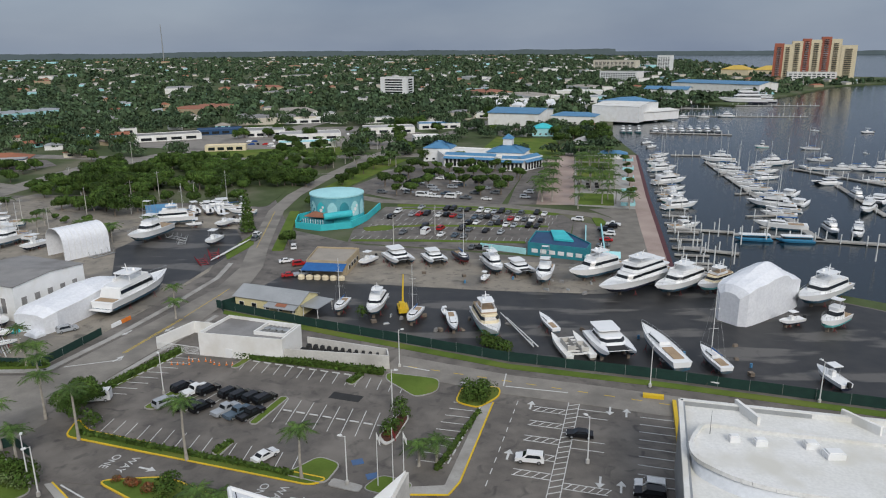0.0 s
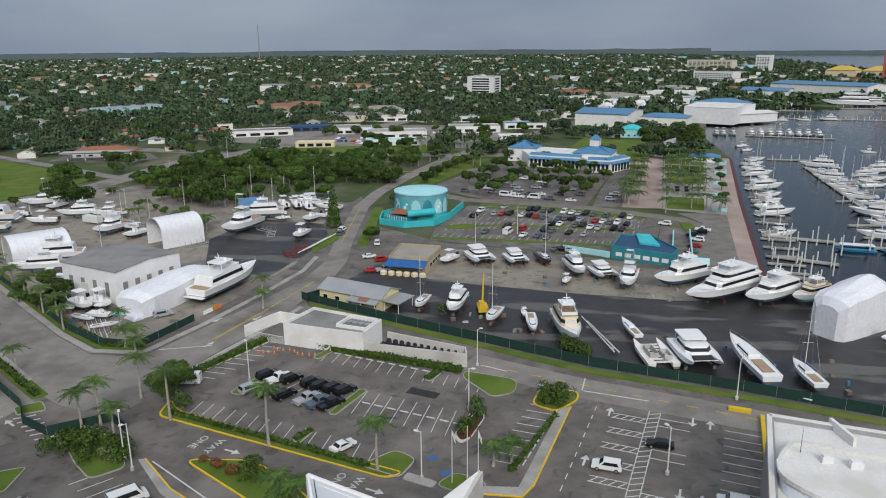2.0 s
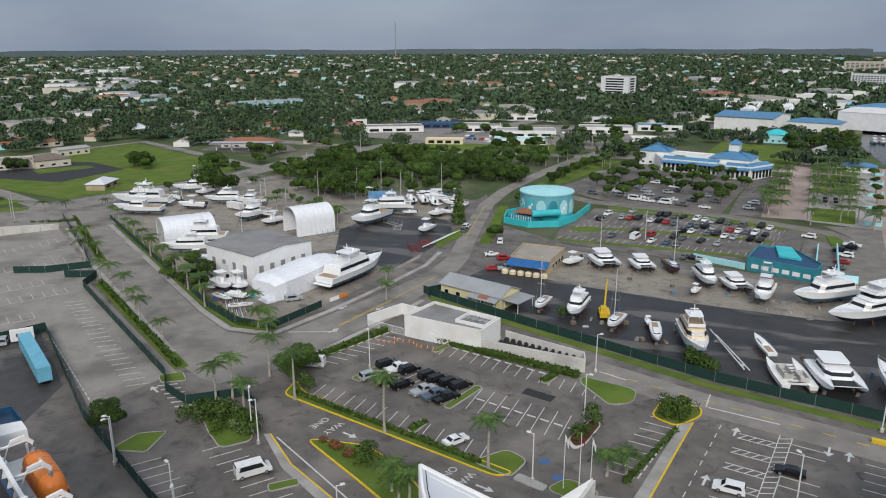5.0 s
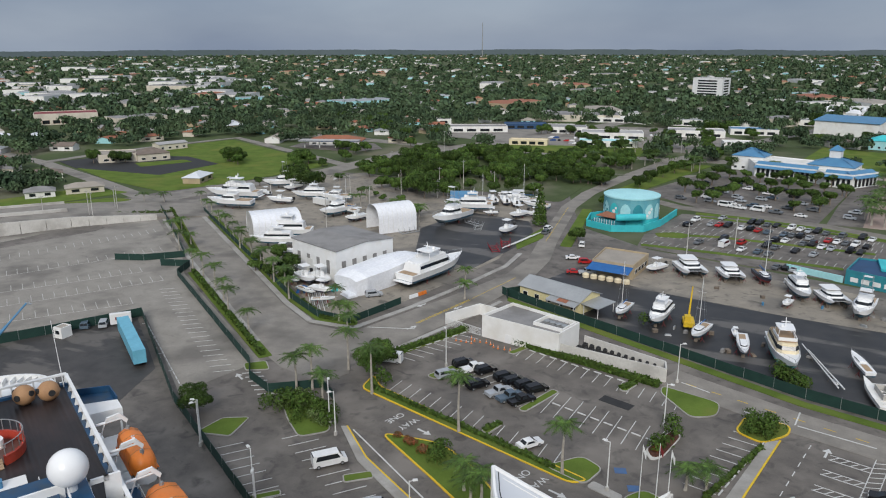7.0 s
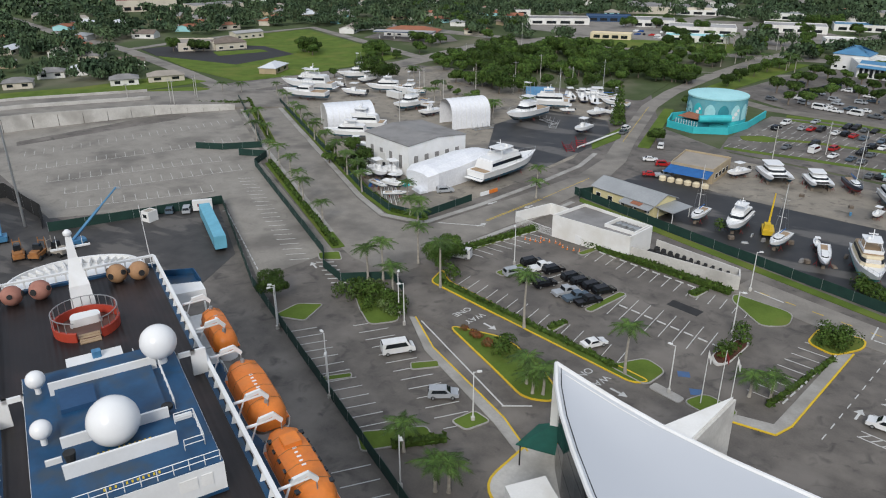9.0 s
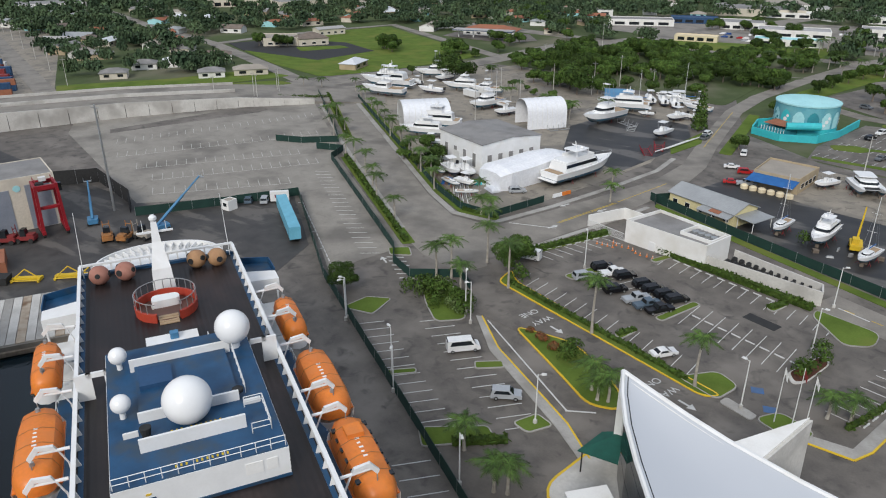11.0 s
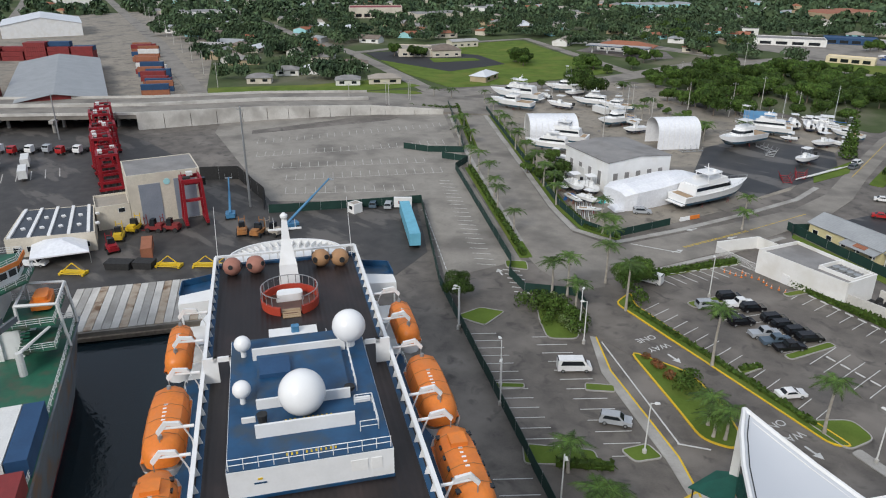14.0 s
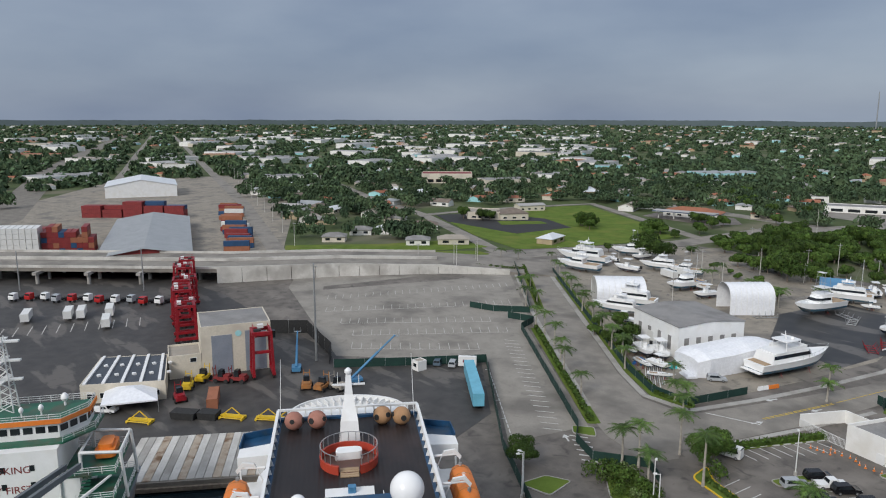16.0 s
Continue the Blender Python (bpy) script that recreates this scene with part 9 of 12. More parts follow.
plain_pole(-183.8, 423.1, 13.3)
plain_pole(-111.5, 315.9, 9.0)
plain_pole(-43.7, 474.1, 9.6)
plain_pole(-232.5, 194.5, 12.3)
plain_pole(-235.8, 209.4, 11.5)
plain_pole(-252.2, 188.6, 10.2)
MAST_LAMP = (-167.8, 90.7, 27.2)


# ---- marina ----
boat('sportfish', 127.3, 427.5, -70, 14, -2.0, False)
boat('yacht', 120.7, 394.0, -72, 17, -2.0, False)
boat('sportfish', 116.3, 373.0, 108, 14, -2.0, False)
boat('yacht', 113.0, 356.2, -72, 19, -2.0, False)
boat('sportfish', 104.2, 323.0, -72, 14, -2.0, False)
boat('aqua', 100.1, 311.4, 108, 12, -2.0, False)
boat('yacht', 100.8, 300.3, -72, 17, -2.0, False)
boat('sportfish', 91.4, 265.9, -75, 13, -2.0, False)
boat('runabout', 142.4, 506.7, -60, 9, -2.0, False)
boat('runabout', 140.4, 485.9, -60, 9, -2.0, False)
boat('aqua', 121.5, 412.6, 100, 10, -2.0, False)
boat('yacht', 161.2, 422.6, 70, 20, -2.0, False)
boat('sailboat', 158.4, 398.5, 70, 13, -2.0, False)
boat('yacht', 152.8, 383.8, 70, 16, -2.0, False)
boat('sailboat', 149.8, 361.4, 75, 14, -2.0, False)
boat('sailboat', 147.7, 336.6, 75, 15, -2.0, False)
boat('catamaran', 165.2, 366.9, -80, 13, -2.0, False)
boat('yacht', 188.9, 409.3, -80, 18, -2.0, False)
boat('yacht', 175.4, 395.9, -80, 14, -2.0, False)
boat('sailboat', 197.1, 413.8, -80, 12, -2.0, False)
boat('yacht', 139.3, 301.1, 60, 19, -2.0, False)
boat('sailboat', 138.3, 308.2, 60, 13, -2.0, False)
boat('catamaran', 159.2, 325.2, -40, 12, -2.0, False)
boat('catamaran', 153.9, 304.9, -40, 12, -2.0, False)
boat('sailboat', 126.5, 263.6, 70, 19, -2.0, False)
boat('yacht', 140.5, 292.1, 62, 14, -2.0, False)
boat('ferry', 109.3, 246.8, 80, 13, -2.0, False)
boat('ferry', 123.0, 244.2, 80, 13, -2.0, False)
boat('yacht', 143.1, 258.1, 170, 14, -2.0, False)
boat('yacht', 149.3, 252.0, 150, 15, -2.0, False)
boat('catamaran', 188.5, 350.8, 100, 13, -2.0, False)
boat('yacht', 184.8, 316.3, 170, 14, -2.0, False)
boat('yacht', 174.7, 290.9, 140, 17, -2.0, False)
boat('catamaran', 188.2, 306.4, 140, 13, -2.0, False)
boat('sailboat', 226.2, 395.3, 80, 13, -2.0, False)
boat('yacht', 227.2, 389.0, 80, 12, -2.0, False)
boat('sailboat', 199.8, 396.6, 10, 11, -2.0, False)
boat('yacht', 217.0, 392.1, 80, 11, -2.0, False)
boat('yacht', 233.4, 384.3, 80, 14, -2.0, False)
boat('sailboat', 214.7, 353.4, 70, 12, -2.0, False)
boat('sailboat', 238.6, 469.8, 80, 12, -2.0, False)
boat('runabout', 226.9, 427.6, 100, 9, -2.0, False)
boat('runabout', 324.5, 555.9, 90, 10, -2.0, False)
boat('runabout', 291.7, 570.8, 60, 7, -2.0, False)
boat('sailboat', 218.9, 422.8, 60, 10, -2.0, False)
boat('runabout', 264.5, 451.3, 10, 5, -2.0, False)
boat('aqua', 212.2, 481.7, 80, 9, -2.0, False)
boat('sailboat', 253.5, 411.0, 100, 12, -2.0, False)
boat('superyacht', 343.8, 844.7, 78, 52, -2.0, False)
boat('superyacht', 371.4, 858.1, 75, 34, -2.0, False)
boat('yacht', 266.1, 688.5, 80, 16, -2.0, False)
boat('yacht', 243.2, 685.1, 80, 12, -2.0, False)
boat('yacht', 222.9, 681.5, 80, 12, -2.0, False)
boat('aqua', 141.5, 571.9, 180, 11, -2.0, False)
boat('aqua', 146.5, 571.6, 187, 11, -2.0, False)
boat('aqua', 153.5, 571.1, 185, 11, -2.0, False)
boat('sportfish', 166.5, 570.2, 183, 15, -2.0, False)
boat('yacht', 173.2, 569.8, 181, 15, -2.0, False)
boat('sportfish', 179.7, 569.3, 188, 15, -2.0, False)
boat('sportfish', 186.3, 568.9, 186, 15, -2.0, False)
boat('yacht', 193.2, 568.4, 184, 15, -2.0, False)
boat('sportfish', 199.7, 568.0, 182, 15, -2.0, False)
boat('sportfish', 206.1, 567.5, 180, 15, -2.0, False)
boat('yacht', 213.6, 567.0, 187, 15, -2.0, False)

for x, y, rz, L_ in ((134, 446, -72, 13), (124.5, 404, 108, 12), (109.5, 338.5, -72, 13), (157, 405, 70, 14), (155, 373, 70, 14), (150, 350, 72, 13), (147.5, 321, 65, 14), (135, 284, 62, 14), (174, 384, -80, 13), (206, 391, 80, 12)):
    boat('sailboat', x, y, rz, L_, -2.0, False)


def dock(p, q, w, label="grey floating dock with timber planks", piles=6, z=-0.9):
    L = math.hypot(q[0] - p[0], q[1] - p[1])
    ob = thing("dock", label, "dock", p[0], p[1], -1.6, math.degrees(math.atan2(q[1] - p[1], q[0] - p[0])), "marina docks")
    n = max(2, int(L / 8))
    for i in range(n):
        bm = bmesh.new()
        box(bm, L * i / n + 0.03, -w / 2, 0.25, L * (i + 1) / n - 0.03, w / 2, 0.7)
        part("deck_section", bm, CONCRETE, ob)
    for i in range(piles):
        bm = bmesh.new()
        x = L * (i + 0.5) / piles
        tube(bm, (x, (w / 2 + 0.25) * (1 if i % 2 else -1), -3), (x, (w / 2 + 0.25) * (1 if i % 2 else -1), 3.6), 0.22, 0.2, 8)
        part("mooring_post", bm, POLE_WHITE, ob)
    return ob


dock((141.5, 448.1), (166.6, 444.4), 3, piles=5)
dock((154.0, 420.5), (131.5, 242.9), 3, piles=12)
dock((105.3, 253.8), (151.4, 238.0), 3, piles=12)
dock((84.4, 263.7), (106.6, 256.2), 2.5, piles=5)
dock((78.0, 237.2), (97.3, 228.4), 2.5, piles=5)
dock((72.9, 217.6), (87.0, 210.2), 2.5, piles=4)
dock((191.7, 394.8), (214.2, 344.2), 3, piles=10)
dock((190.7, 345.2), (176.3, 280.1), 2.5, piles=5)
dock((145.6, 375.5), (164.5, 381.5), 1.5, piles=3)
dock((134.1, 326.8), (148.0, 328.9), 1.5, piles=3)
dock((121.2, 281.9), (138.8, 283.3), 1.5, piles=3)
dock((119.0, 263.5), (135.6, 264.7), 1.5, piles=3)
dock((161.2, 566.5), (218.1, 548.1), 4, 'timber pier on rows of dark piles', 12)
dock((218.4, 700.9), (339.8, 679.6), 4, 'timber pier on rows of dark piles', 26)
dock((316.4, 811.2), (411.7, 801.7), 4, 'timber pier on rows of dark piles', 14)
dock((238.7, 781.8), (285.4, 777.4), 5, 'timber pier on rows of dark piles', 8)
dock((120.1, 428.7), (132.2, 421.6), 1.3, piles=2)
dock((113.8, 400.4), (125.8, 394.1), 1.3, piles=2)
dock((108.3, 375.4), (120.1, 369.9), 1.3, piles=2)
dock((103.4, 353.3), (115.1, 348.3), 1.3, piles=2)
dock((99.0, 333.5), (110.6, 329.0), 1.3, piles=2)
dock((95.1, 315.7), (106.5, 311.7), 1.3, piles=2)
dock((91.5, 299.6), (102.9, 295.9), 1.3, piles=2)
dock((88.3, 285.0), (99.5, 281.7), 1.3, piles=2)
dock((85.4, 271.7), (96.5, 268.6), 1.3, piles=2)
dock((82.7, 259.5), (93.7, 256.6), 1.3, piles=2)
dock((80.2, 248.2), (91.1, 245.6), 1.3, piles=2)
dock((77.9, 237.9), (88.8, 235.5), 1.3, piles=2)
dock((75.8, 228.3), (86.6, 226.0), 1.3, piles=2)
dock((73.8, 219.4), (84.5, 217.3), 1.3, piles=2)
plain_pole(84.1, 226.8, 6.5, 0.25, 'mooring_pile', 'tall white mooring pile standing in the water', POLE_WHITE, False)
plain_pole(86.9, 228.7, 6.5, 0.25, 'mooring_pile', 'tall white mooring pile standing in the water', POLE_WHITE, False)
plain_pole(97.3, 247.7, 6.5, 0.25, 'mooring_pile', 'tall white mooring pile standing in the water', POLE_WHITE, False)
plain_pole(96.2, 231.8, 6.5, 0.25, 'mooring_pile', 'tall white mooring pile standing in the water', POLE_WHITE, False)
plain_pole(100.9, 236.5, 6.5, 0.25, 'mooring_pile', 'tall white mooring pile standing in the water', POLE_WHITE, False)
plain_pole(90.2, 251.9, 6.5, 0.25, 'mooring_pile', 'tall white mooring pile standing in the water', POLE_WHITE, False)
plain_pole(134.9, 216.0, 6.5, 0.25, 'mooring_pile', 'tall white mooring pile standing in the water', POLE_WHITE, False)
plain_pole(112.6, 243.5, 6.5, 0.25, 'mooring_pile', 'tall white mooring pile standing in the water', POLE_WHITE, False)
plain_pole(82.6, 211.4, 6.5, 0.25, 'mooring_pile', 'tall white mooring pile standing in the water', POLE_WHITE, False)
plain_pole(89.9, 214.2, 6.5, 0.25, 'mooring_pile', 'tall white mooring pile standing in the water', POLE_WHITE, False)

# ---- cars in the marina car parks ----
car(-21.0, 278.2, -20, 'suv', 'black', 0.14)
car(-18.9, 287.8, 160, 'suv', 'white', 0.14)
car(-12.8, 282.7, -20, 'sedan', 'silver', 0.14)
car(-10.0, 282.6, 160, 'sedan', 'red', 0.14)
car(-7.0, 283.3, 160, 'suv', 'black', 0.14)
car(-2.0, 281.1, -20, 'sedan', 'white', 0.14)
car(1.0, 281.0, -20, 'suv', 'black', 0.14)
car(3.5, 279.7, -20, 'sedan', 'red', 0.14)
car(6.7, 278.0, -20, 'sedan', 'slate', 0.14)
car(-9.5, 295.2, 160, 'sedan', 'silver', 0.14)
car(-7.4, 261.8, 160, 'suv', 'black', 0.14)
car(-6.8, 253.3, -20, 'van', 'white', 0.14)
car(-1.4, 259.2, -20, 'suv', 'red', 0.14)
car(-1.2, 249.9, 160, 'sedan', 'white', 0.14)
car(-15.0, 253.5, 160, 'sedan', 'grey', 0.14)
car(3.9, 249.1, -20, 'sedan', 'slate', 0.14)
car(6.9, 247.4, -20, 'sedan', 'grey', 0.14)
car(6.4, 258.2, 160, 'suv', 'black', 0.14)
car(9.1, 256.8, -20, 'sedan', 'grey', 0.14)
car(9.3, 267.3, -20, 'suv', 'black', 0.14)
car(12.3, 267.6, 160, 'sedan', 'white', 0.14)
car(15.1, 254.9, 160, 'sedan', 'black', 0.14)
car(20.4, 252.5, -20, 'sedan', 'silver', 0.14)
car(17.9, 265.6, -20, 'sedan', 'grey', 0.14)
car(20.7, 266.2, 160, 'suv', 'black', 0.14)
car(23.3, 263.6, 160, 'sedan', 'white', 0.14)
car(26.1, 262.5, 160, 'sedan', 'silver', 0.14)
car(31.8, 262.3, -20, 'pickup', 'black', 0.14)
car(34.6, 261.2, 160, 'sedan', 'black', 0.14)
car(12.1, 276.7, 160, 'sedan', 'slate', 0.14)
car(14.8, 276.6, -20, 'sedan', 'grey', 0.14)
car(17.5, 276.5, -20, 'suv', 'black', 0.14)
car(20.2, 274.9, -20, 'sedan', 'silver', 0.14)
car(25.9, 273.5, 160, 'sedan', 'red', 0.14)
car(28.6, 272.7, 160, 'sedan', 'white', 0.14)
car(31.2, 271.8, -20, 'sedan', 'grey', 0.14)
car(34.0, 271.4, 160, 'suv', 'white', 0.14)
car(37.3, 269.8, -20, 'sedan', 'black', 0.14)
car(1.1, 291.8, 160, 'suv', 'black', 0.14)
car(3.8, 292.1, 160, 'suv', 'black', 0.14)
car(6.7, 290.3, -20, 'sedan', 'grey', 0.14)
car(9.8, 290.2, 160, 'sedan', 'black', 0.14)
car(14.8, 288.3, 160, 'suv', 'white', 0.14)
car(17.8, 287.4, 160, 'sedan', 'white', 0.14)
car(20.4, 285.6, 160, 'sedan', 'silver', 0.14)
car(23.3, 286.3, 160, 'suv', 'black', 0.14)
car(26.0, 284.6, -20, 'sedan', 'grey', 0.14)
car(31.2, 283.2, -20, 'suv', 'grey', 0.14)
car(37.3, 283.0, 160, 'suv', 'black', 0.14)
car(40.0, 280.9, 160, 'sedan', 'white', 0.14)
car(12.1, 233.5, -20, 'sedan', 'black', 0.14)
car(14.2, 232.3, -20, 'sedan', 'silver', 0.14)
car(9.3, 233.0, -20, 'sedan', 'grey', 0.14)
car(51.6, 271.5, 70, 'suv', 'white', 0.14)
car(61.9, 259.6, 70, 'suv', 'black', 0.14)
car(58.7, 249.0, 70, 'suv', 'white', 0.14)
car(58.7, 254.6, 70, 'pickup', 'black', 0.14)
car(56.0, 241.0, 70, 'sedan', 'red', 0.14)
car(53.5, 234.0, 70, 'sedan', 'grey', 0.14)
car(63.5, 263.1, 70, 'pickup', 'white', 0.14)
car(-17.9, 335.0, 70, 'van', 'white', 0.14)
car(-9.9, 319.8, 250, 'van', 'white', 0.14)
car(-4.2, 317.5, 70, 'pickup', 'white', 0.14)
car(2.7, 315.8, 70, 'van', 'white', 0.14)
car(9.6, 314.0, 250, 'pickup', 'grey', 0.14)
car(18.6, 311.2, 250, 'sedan', 'white', 0.14)
car(-28.7, 328.3, 250, 'suv', 'grey', 0.14)
car(36.1, 314.5, 250, 'suv', 'silver', 0.14)
car(38.9, 325.7, 70, 'suv', 'white', 0.14)
car(0.7, 323.6, 70, 'suv', 'slate', 0.14)
car(14.0, 365.6, 70, 'sedan', 'black', 0.14)
car(-1.9, 363.0, 70, 'suv', 'white', 0.14)
car(-14.0, 351.1, 70, 'suv', 'slate', 0.14)
car(10.3, 362.7, 250, 'sedan', 'silver', 0.14)
car(20.0, 336.2, 70, 'sedan', 'silver', 0.14)
car(-16.2, 327.1, 250, 'suv', 'silver', 0.14)
car(-22.7, 355.6, 250, 'suv', 'grey', 0.14)
car(14.1, 324.8, 70, 'suv', 'grey', 0.14)
car(-7.9, 325.3, 70, 'sedan', 'white', 0.14)
car(-8.5, 364.0, 70, 'suv', 'white', 0.14)
car(-16.7, 354.0, 70, 'suv', 'black', 0.14)
car(6.7, 354.0, 250, 'sedan', 'white', 0.14)
car(-4.2, 332.6, 250, 'sedan', 'silver', 0.14)
car(-0.4, 362.7, 250, 'sedan', 'black', 0.14)
car(-21.8, 372.2, 70, 'sedan', 'black', 0.14)
car(8.3, 344.6, 70, 'sedan', 'slate', 0.14)
car(-7.1, 372.7, 70, 'suv', 'slate', 0.14)
car(17.3, 351.2, 70, 'suv', 'black', 0.14)
car(-13.0, 350.9, 250, 'sedan', 'white', 0.14)
car(-12.1, 350.6, 250, 'sedan', 'white', 0.14)
car(2.9, 372.5, 70, 'suv', 'silver', 0.14)
car(-11.2, 363.2, 70, 'suv', 'black', 0.14)
car(23.3, 365.3, 250, 'suv', 'grey', 0.14)
car(5.8, 323.7, 70, 'sedan', 'white', 0.14)
car(2.6, 369.0, 70, 'sedan', 'black', 0.14)
car(-5.7, 339.7, 250, 'suv', 'silver', 0.14)
car(4.1, 339.4, 250, 'suv', 'silver', 0.14)
car(23.4, 324.6, 70, 'suv', 'grey', 0.14)
car(26.3, 337.8, 70, 'suv', 'grey', 0.14)

# ---- trees of the car parks, plaza and park ----
tree(-17.3, 388.4, 5, 1.43, label='small round-crowned car park tree', group='car park trees')
tree(-11.5, 389.8, 6, 1.45, label='small round-crowned car park tree', group='car park trees')
tree(-3.9, 390.6, 6, 1.33, label='small round-crowned car park tree', group='car park trees')
tree(3.0, 384.5, 6, 1.17, label='small round-crowned car park tree', group='car park trees')
tree(10.2, 389.1, 6, 1.48, label='small round-crowned car park tree', group='car park trees')
tree(13.7, 389.5, 5, 1.28, label='small round-crowned car park tree', group='car park trees')
tree(20.5, 384.8, 6, 1.32, label='small round-crowned car park tree', group='car park trees')
tree(27.6, 385.7, 5, 1.4, label='small round-crowned car park tree', group='car park trees')
tree(34.6, 387.1, 5, 1.32, label='small round-crowned car park tree', group='car park trees')
tree(-22.7, 367.5, 5, 1.33, label='small round-crowned car park tree', group='car park trees')
tree(-18.5, 368.6, 5, 1.42, label='small round-crowned car park tree', group='car park trees')
tree(-8.1, 365.9, 5, 1.36, label='small round-crowned car park tree', group='car park trees')
tree(-2.6, 363.8, 6, 1.42, label='small round-crowned car park tree', group='car park trees')
tree(7.7, 363.2, 6, 1.36, label='small round-crowned car park tree', group='car park trees')
tree(15.3, 368.1, 6, 1.5, label='small round-crowned car park tree', group='car park trees')
tree(21.5, 365.9, 5, 1.39, label='small round-crowned car park tree', group='car park trees')
tree(30.2, 366.5, 6, 1.22, label='small round-crowned car park tree', group='car park trees')
tree(37.2, 363.6, 5, 1.18, label='small round-crowned car park tree', group='car park trees')
tree(38.6, 362.0, 6, 1.38, label='small round-crowned car park tree', group='car park trees')
tree(-28.7, 345.8, 5, 1.36, label='small round-crowned car park tree', group='car park trees')
tree(-21.6, 342.8, 5, 1.43, label='small round-crowned car park tree', group='car park trees')
tree(-13.2, 341.3, 5, 1.21, label='small round-crowned car park tree', group='car park trees')
tree(-7.5, 342.8, 5, 1.42, label='small round-crowned car park tree', group='car park trees')
tree(2.8, 345.5, 6, 1.39, label='small round-crowned car park tree', group='car park trees')
tree(9.7, 342.3, 6, 1.45, label='small round-crowned car park tree', group='car park trees')
tree(16.7, 340.5, 5, 1.46, label='small round-crowned car park tree', group='car park trees')
tree(24.0, 343.5, 5, 1.41, label='small round-crowned car park tree', group='car park trees')
tree(30.9, 342.0, 6, 1.46, label='small round-crowned car park tree', group='car park trees')
tree(-21.7, 323.8, 6, 1.25, label='small round-crowned car park tree', group='car park trees')
tree(-15.4, 325.6, 5, 1.46, label='small round-crowned car park tree', group='car park trees')
tree(16.5, 321.5, 6, 1.29, label='small round-crowned car park tree', group='car park trees')
tree(26.0, 323.9, 5, 1.31, label='small round-crowned car park tree', group='car park trees')
palm(66.2, 355.1, 8, 1.25, fronds=11)
palm(72.4, 354.9, 7, 1.25, fronds=11)
palm(79.3, 357.7, 8, 1.25, fronds=11)
palm(85.7, 360.7, 7, 1.25, fronds=11)
palm(63.1, 334.5, 6, 1.25, fronds=11)
palm(73.7, 331.3, 7, 1.25, fronds=11)
palm(80.2, 333.8, 7, 1.25, fronds=11)
palm(59.4, 311.2, 6, 1.25, fronds=11)
palm(70.1, 339.9, 8, 1.25, fronds=11)
palm(74.1, 385.3, 7, 1.25, fronds=11)
palm(81.2, 396.3, 8, 1.25, fronds=11)
palm(88.7, 395.9, 6, 1.25, fronds=11)
palm(95.5, 403.4, 6, 1.25, fronds=11)
palm(55.6, 292.9, 6, 1.25, fronds=11)
palm(67.4, 301.4, 6, 1.25, fronds=11)
palm(71.9, 310.7, 7, 1.25, fronds=11)
palm(73.2, 301.2, 6, 1.25, fronds=11)
palm(77.4, 296.5, 6, 1.25, fronds=11)
palm(76.3, 290.0, 6, 1.25, fronds=11)
palm(42.3, 311.8, 7, 1.25, fronds=11)
palm(46.4, 327.0, 8, 1.25, fronds=11)
palm(50.9, 343.6, 8, 1.25, fronds=11)
palm(55.2, 362.0, 8, 1.25, fronds=11)
palm(59.5, 378.8, 8, 1.25, fronds=11)
palm(63.8, 397.1, 8, 1.25, fronds=11)
palm(41.4, 316.8, 8, 1.25, fronds=11)
palm(43.6, 329.8, 7, 1.25, fronds=11)
palm(42.7, 307.0, 6, 1.25, fronds=11)
palm(51.9, 358.9, 8, 1.25, fronds=11)
palm(87.9, 381.0, 6, 1.25, fronds=11)
palm(79.1, 412.4, 6, 1.25, fronds=11)
palm(87.7, 416.2, 6, 1.25, fronds=11)
palm(98.5, 428.8, 6, 1.25, fronds=11)
palm(3.3, 412.1, 6, 1.25, fronds=11)
palm(9.5, 411.8, 7, 1.25, fronds=11)
palm(15.0, 407.4, 6, 1.25, fronds=11)
palm(33.6, 406.5, 6, 1.25, fronds=11)
palm(39.6, 406.2, 7, 1.25, fronds=11)
palm(44.8, 405.9, 6, 1.25, fronds=11)
tree(-66.5, 418.7, 4, 1.11)
tree(-73.2, 413.6, 3, 1.13)
tree(-65.8, 414.0, 4, 0.9)
tree(-101.1, 406.0, 1, 0.95)
tree(-95.2, 407.9, 3, 0.95)
tree(-94.9, 452.6, 2, 0.96)
tree(-85.5, 442.2, 3, 0.88)
tree(-90.7, 434.3, 0, 0.86)
tree(-79.1, 441.8, 1, 0.78)
tree(-100.2, 422.6, 0, 0.84)
tree(-82.6, 430.3, 4, 0.82)
tree(-65.5, 397.6, 3, 0.88)
tree(-98.8, 427.6, 1, 0.79)
tree(-74.9, 402.9, 2, 1.12)
tree(-70.9, 433.9, 0, 1.08)
tree(-96.4, 424.3, 4, 0.87)
tree(-32.2, 523.7, 2, 1.07)
tree(-153.8, 582.9, 2, 1.1)
tree(-62.5, 517.0, 4, 0.88)
tree(-81.8, 489.9, 0, 0.82)
tree(-149.4, 544.2, 4, 1.03)
tree(-144.8, 524.7, 2, 1.06)
tree(-30.1, 515.2, 0, 0.95)
tree(-31.7, 500.9, 0, 0.78)
tree(-131.5, 575.9, 0, 1.11)
tree(-25.4, 608.1, 1, 0.84)
tree(-115.2, 515.6, 2, 1.08)
tree(-117.8, 559.2, 4, 0.91)
tree(-132.3, 546.4, 0, 1.05)
tree(-39.4, 566.2, 2, 1.07)
tree(-59.9, 548.9, 1, 0.84)
tree(-91.2, 551.0, 2, 0.88)
tree(-28.5, 487.3, 3, 0.88)
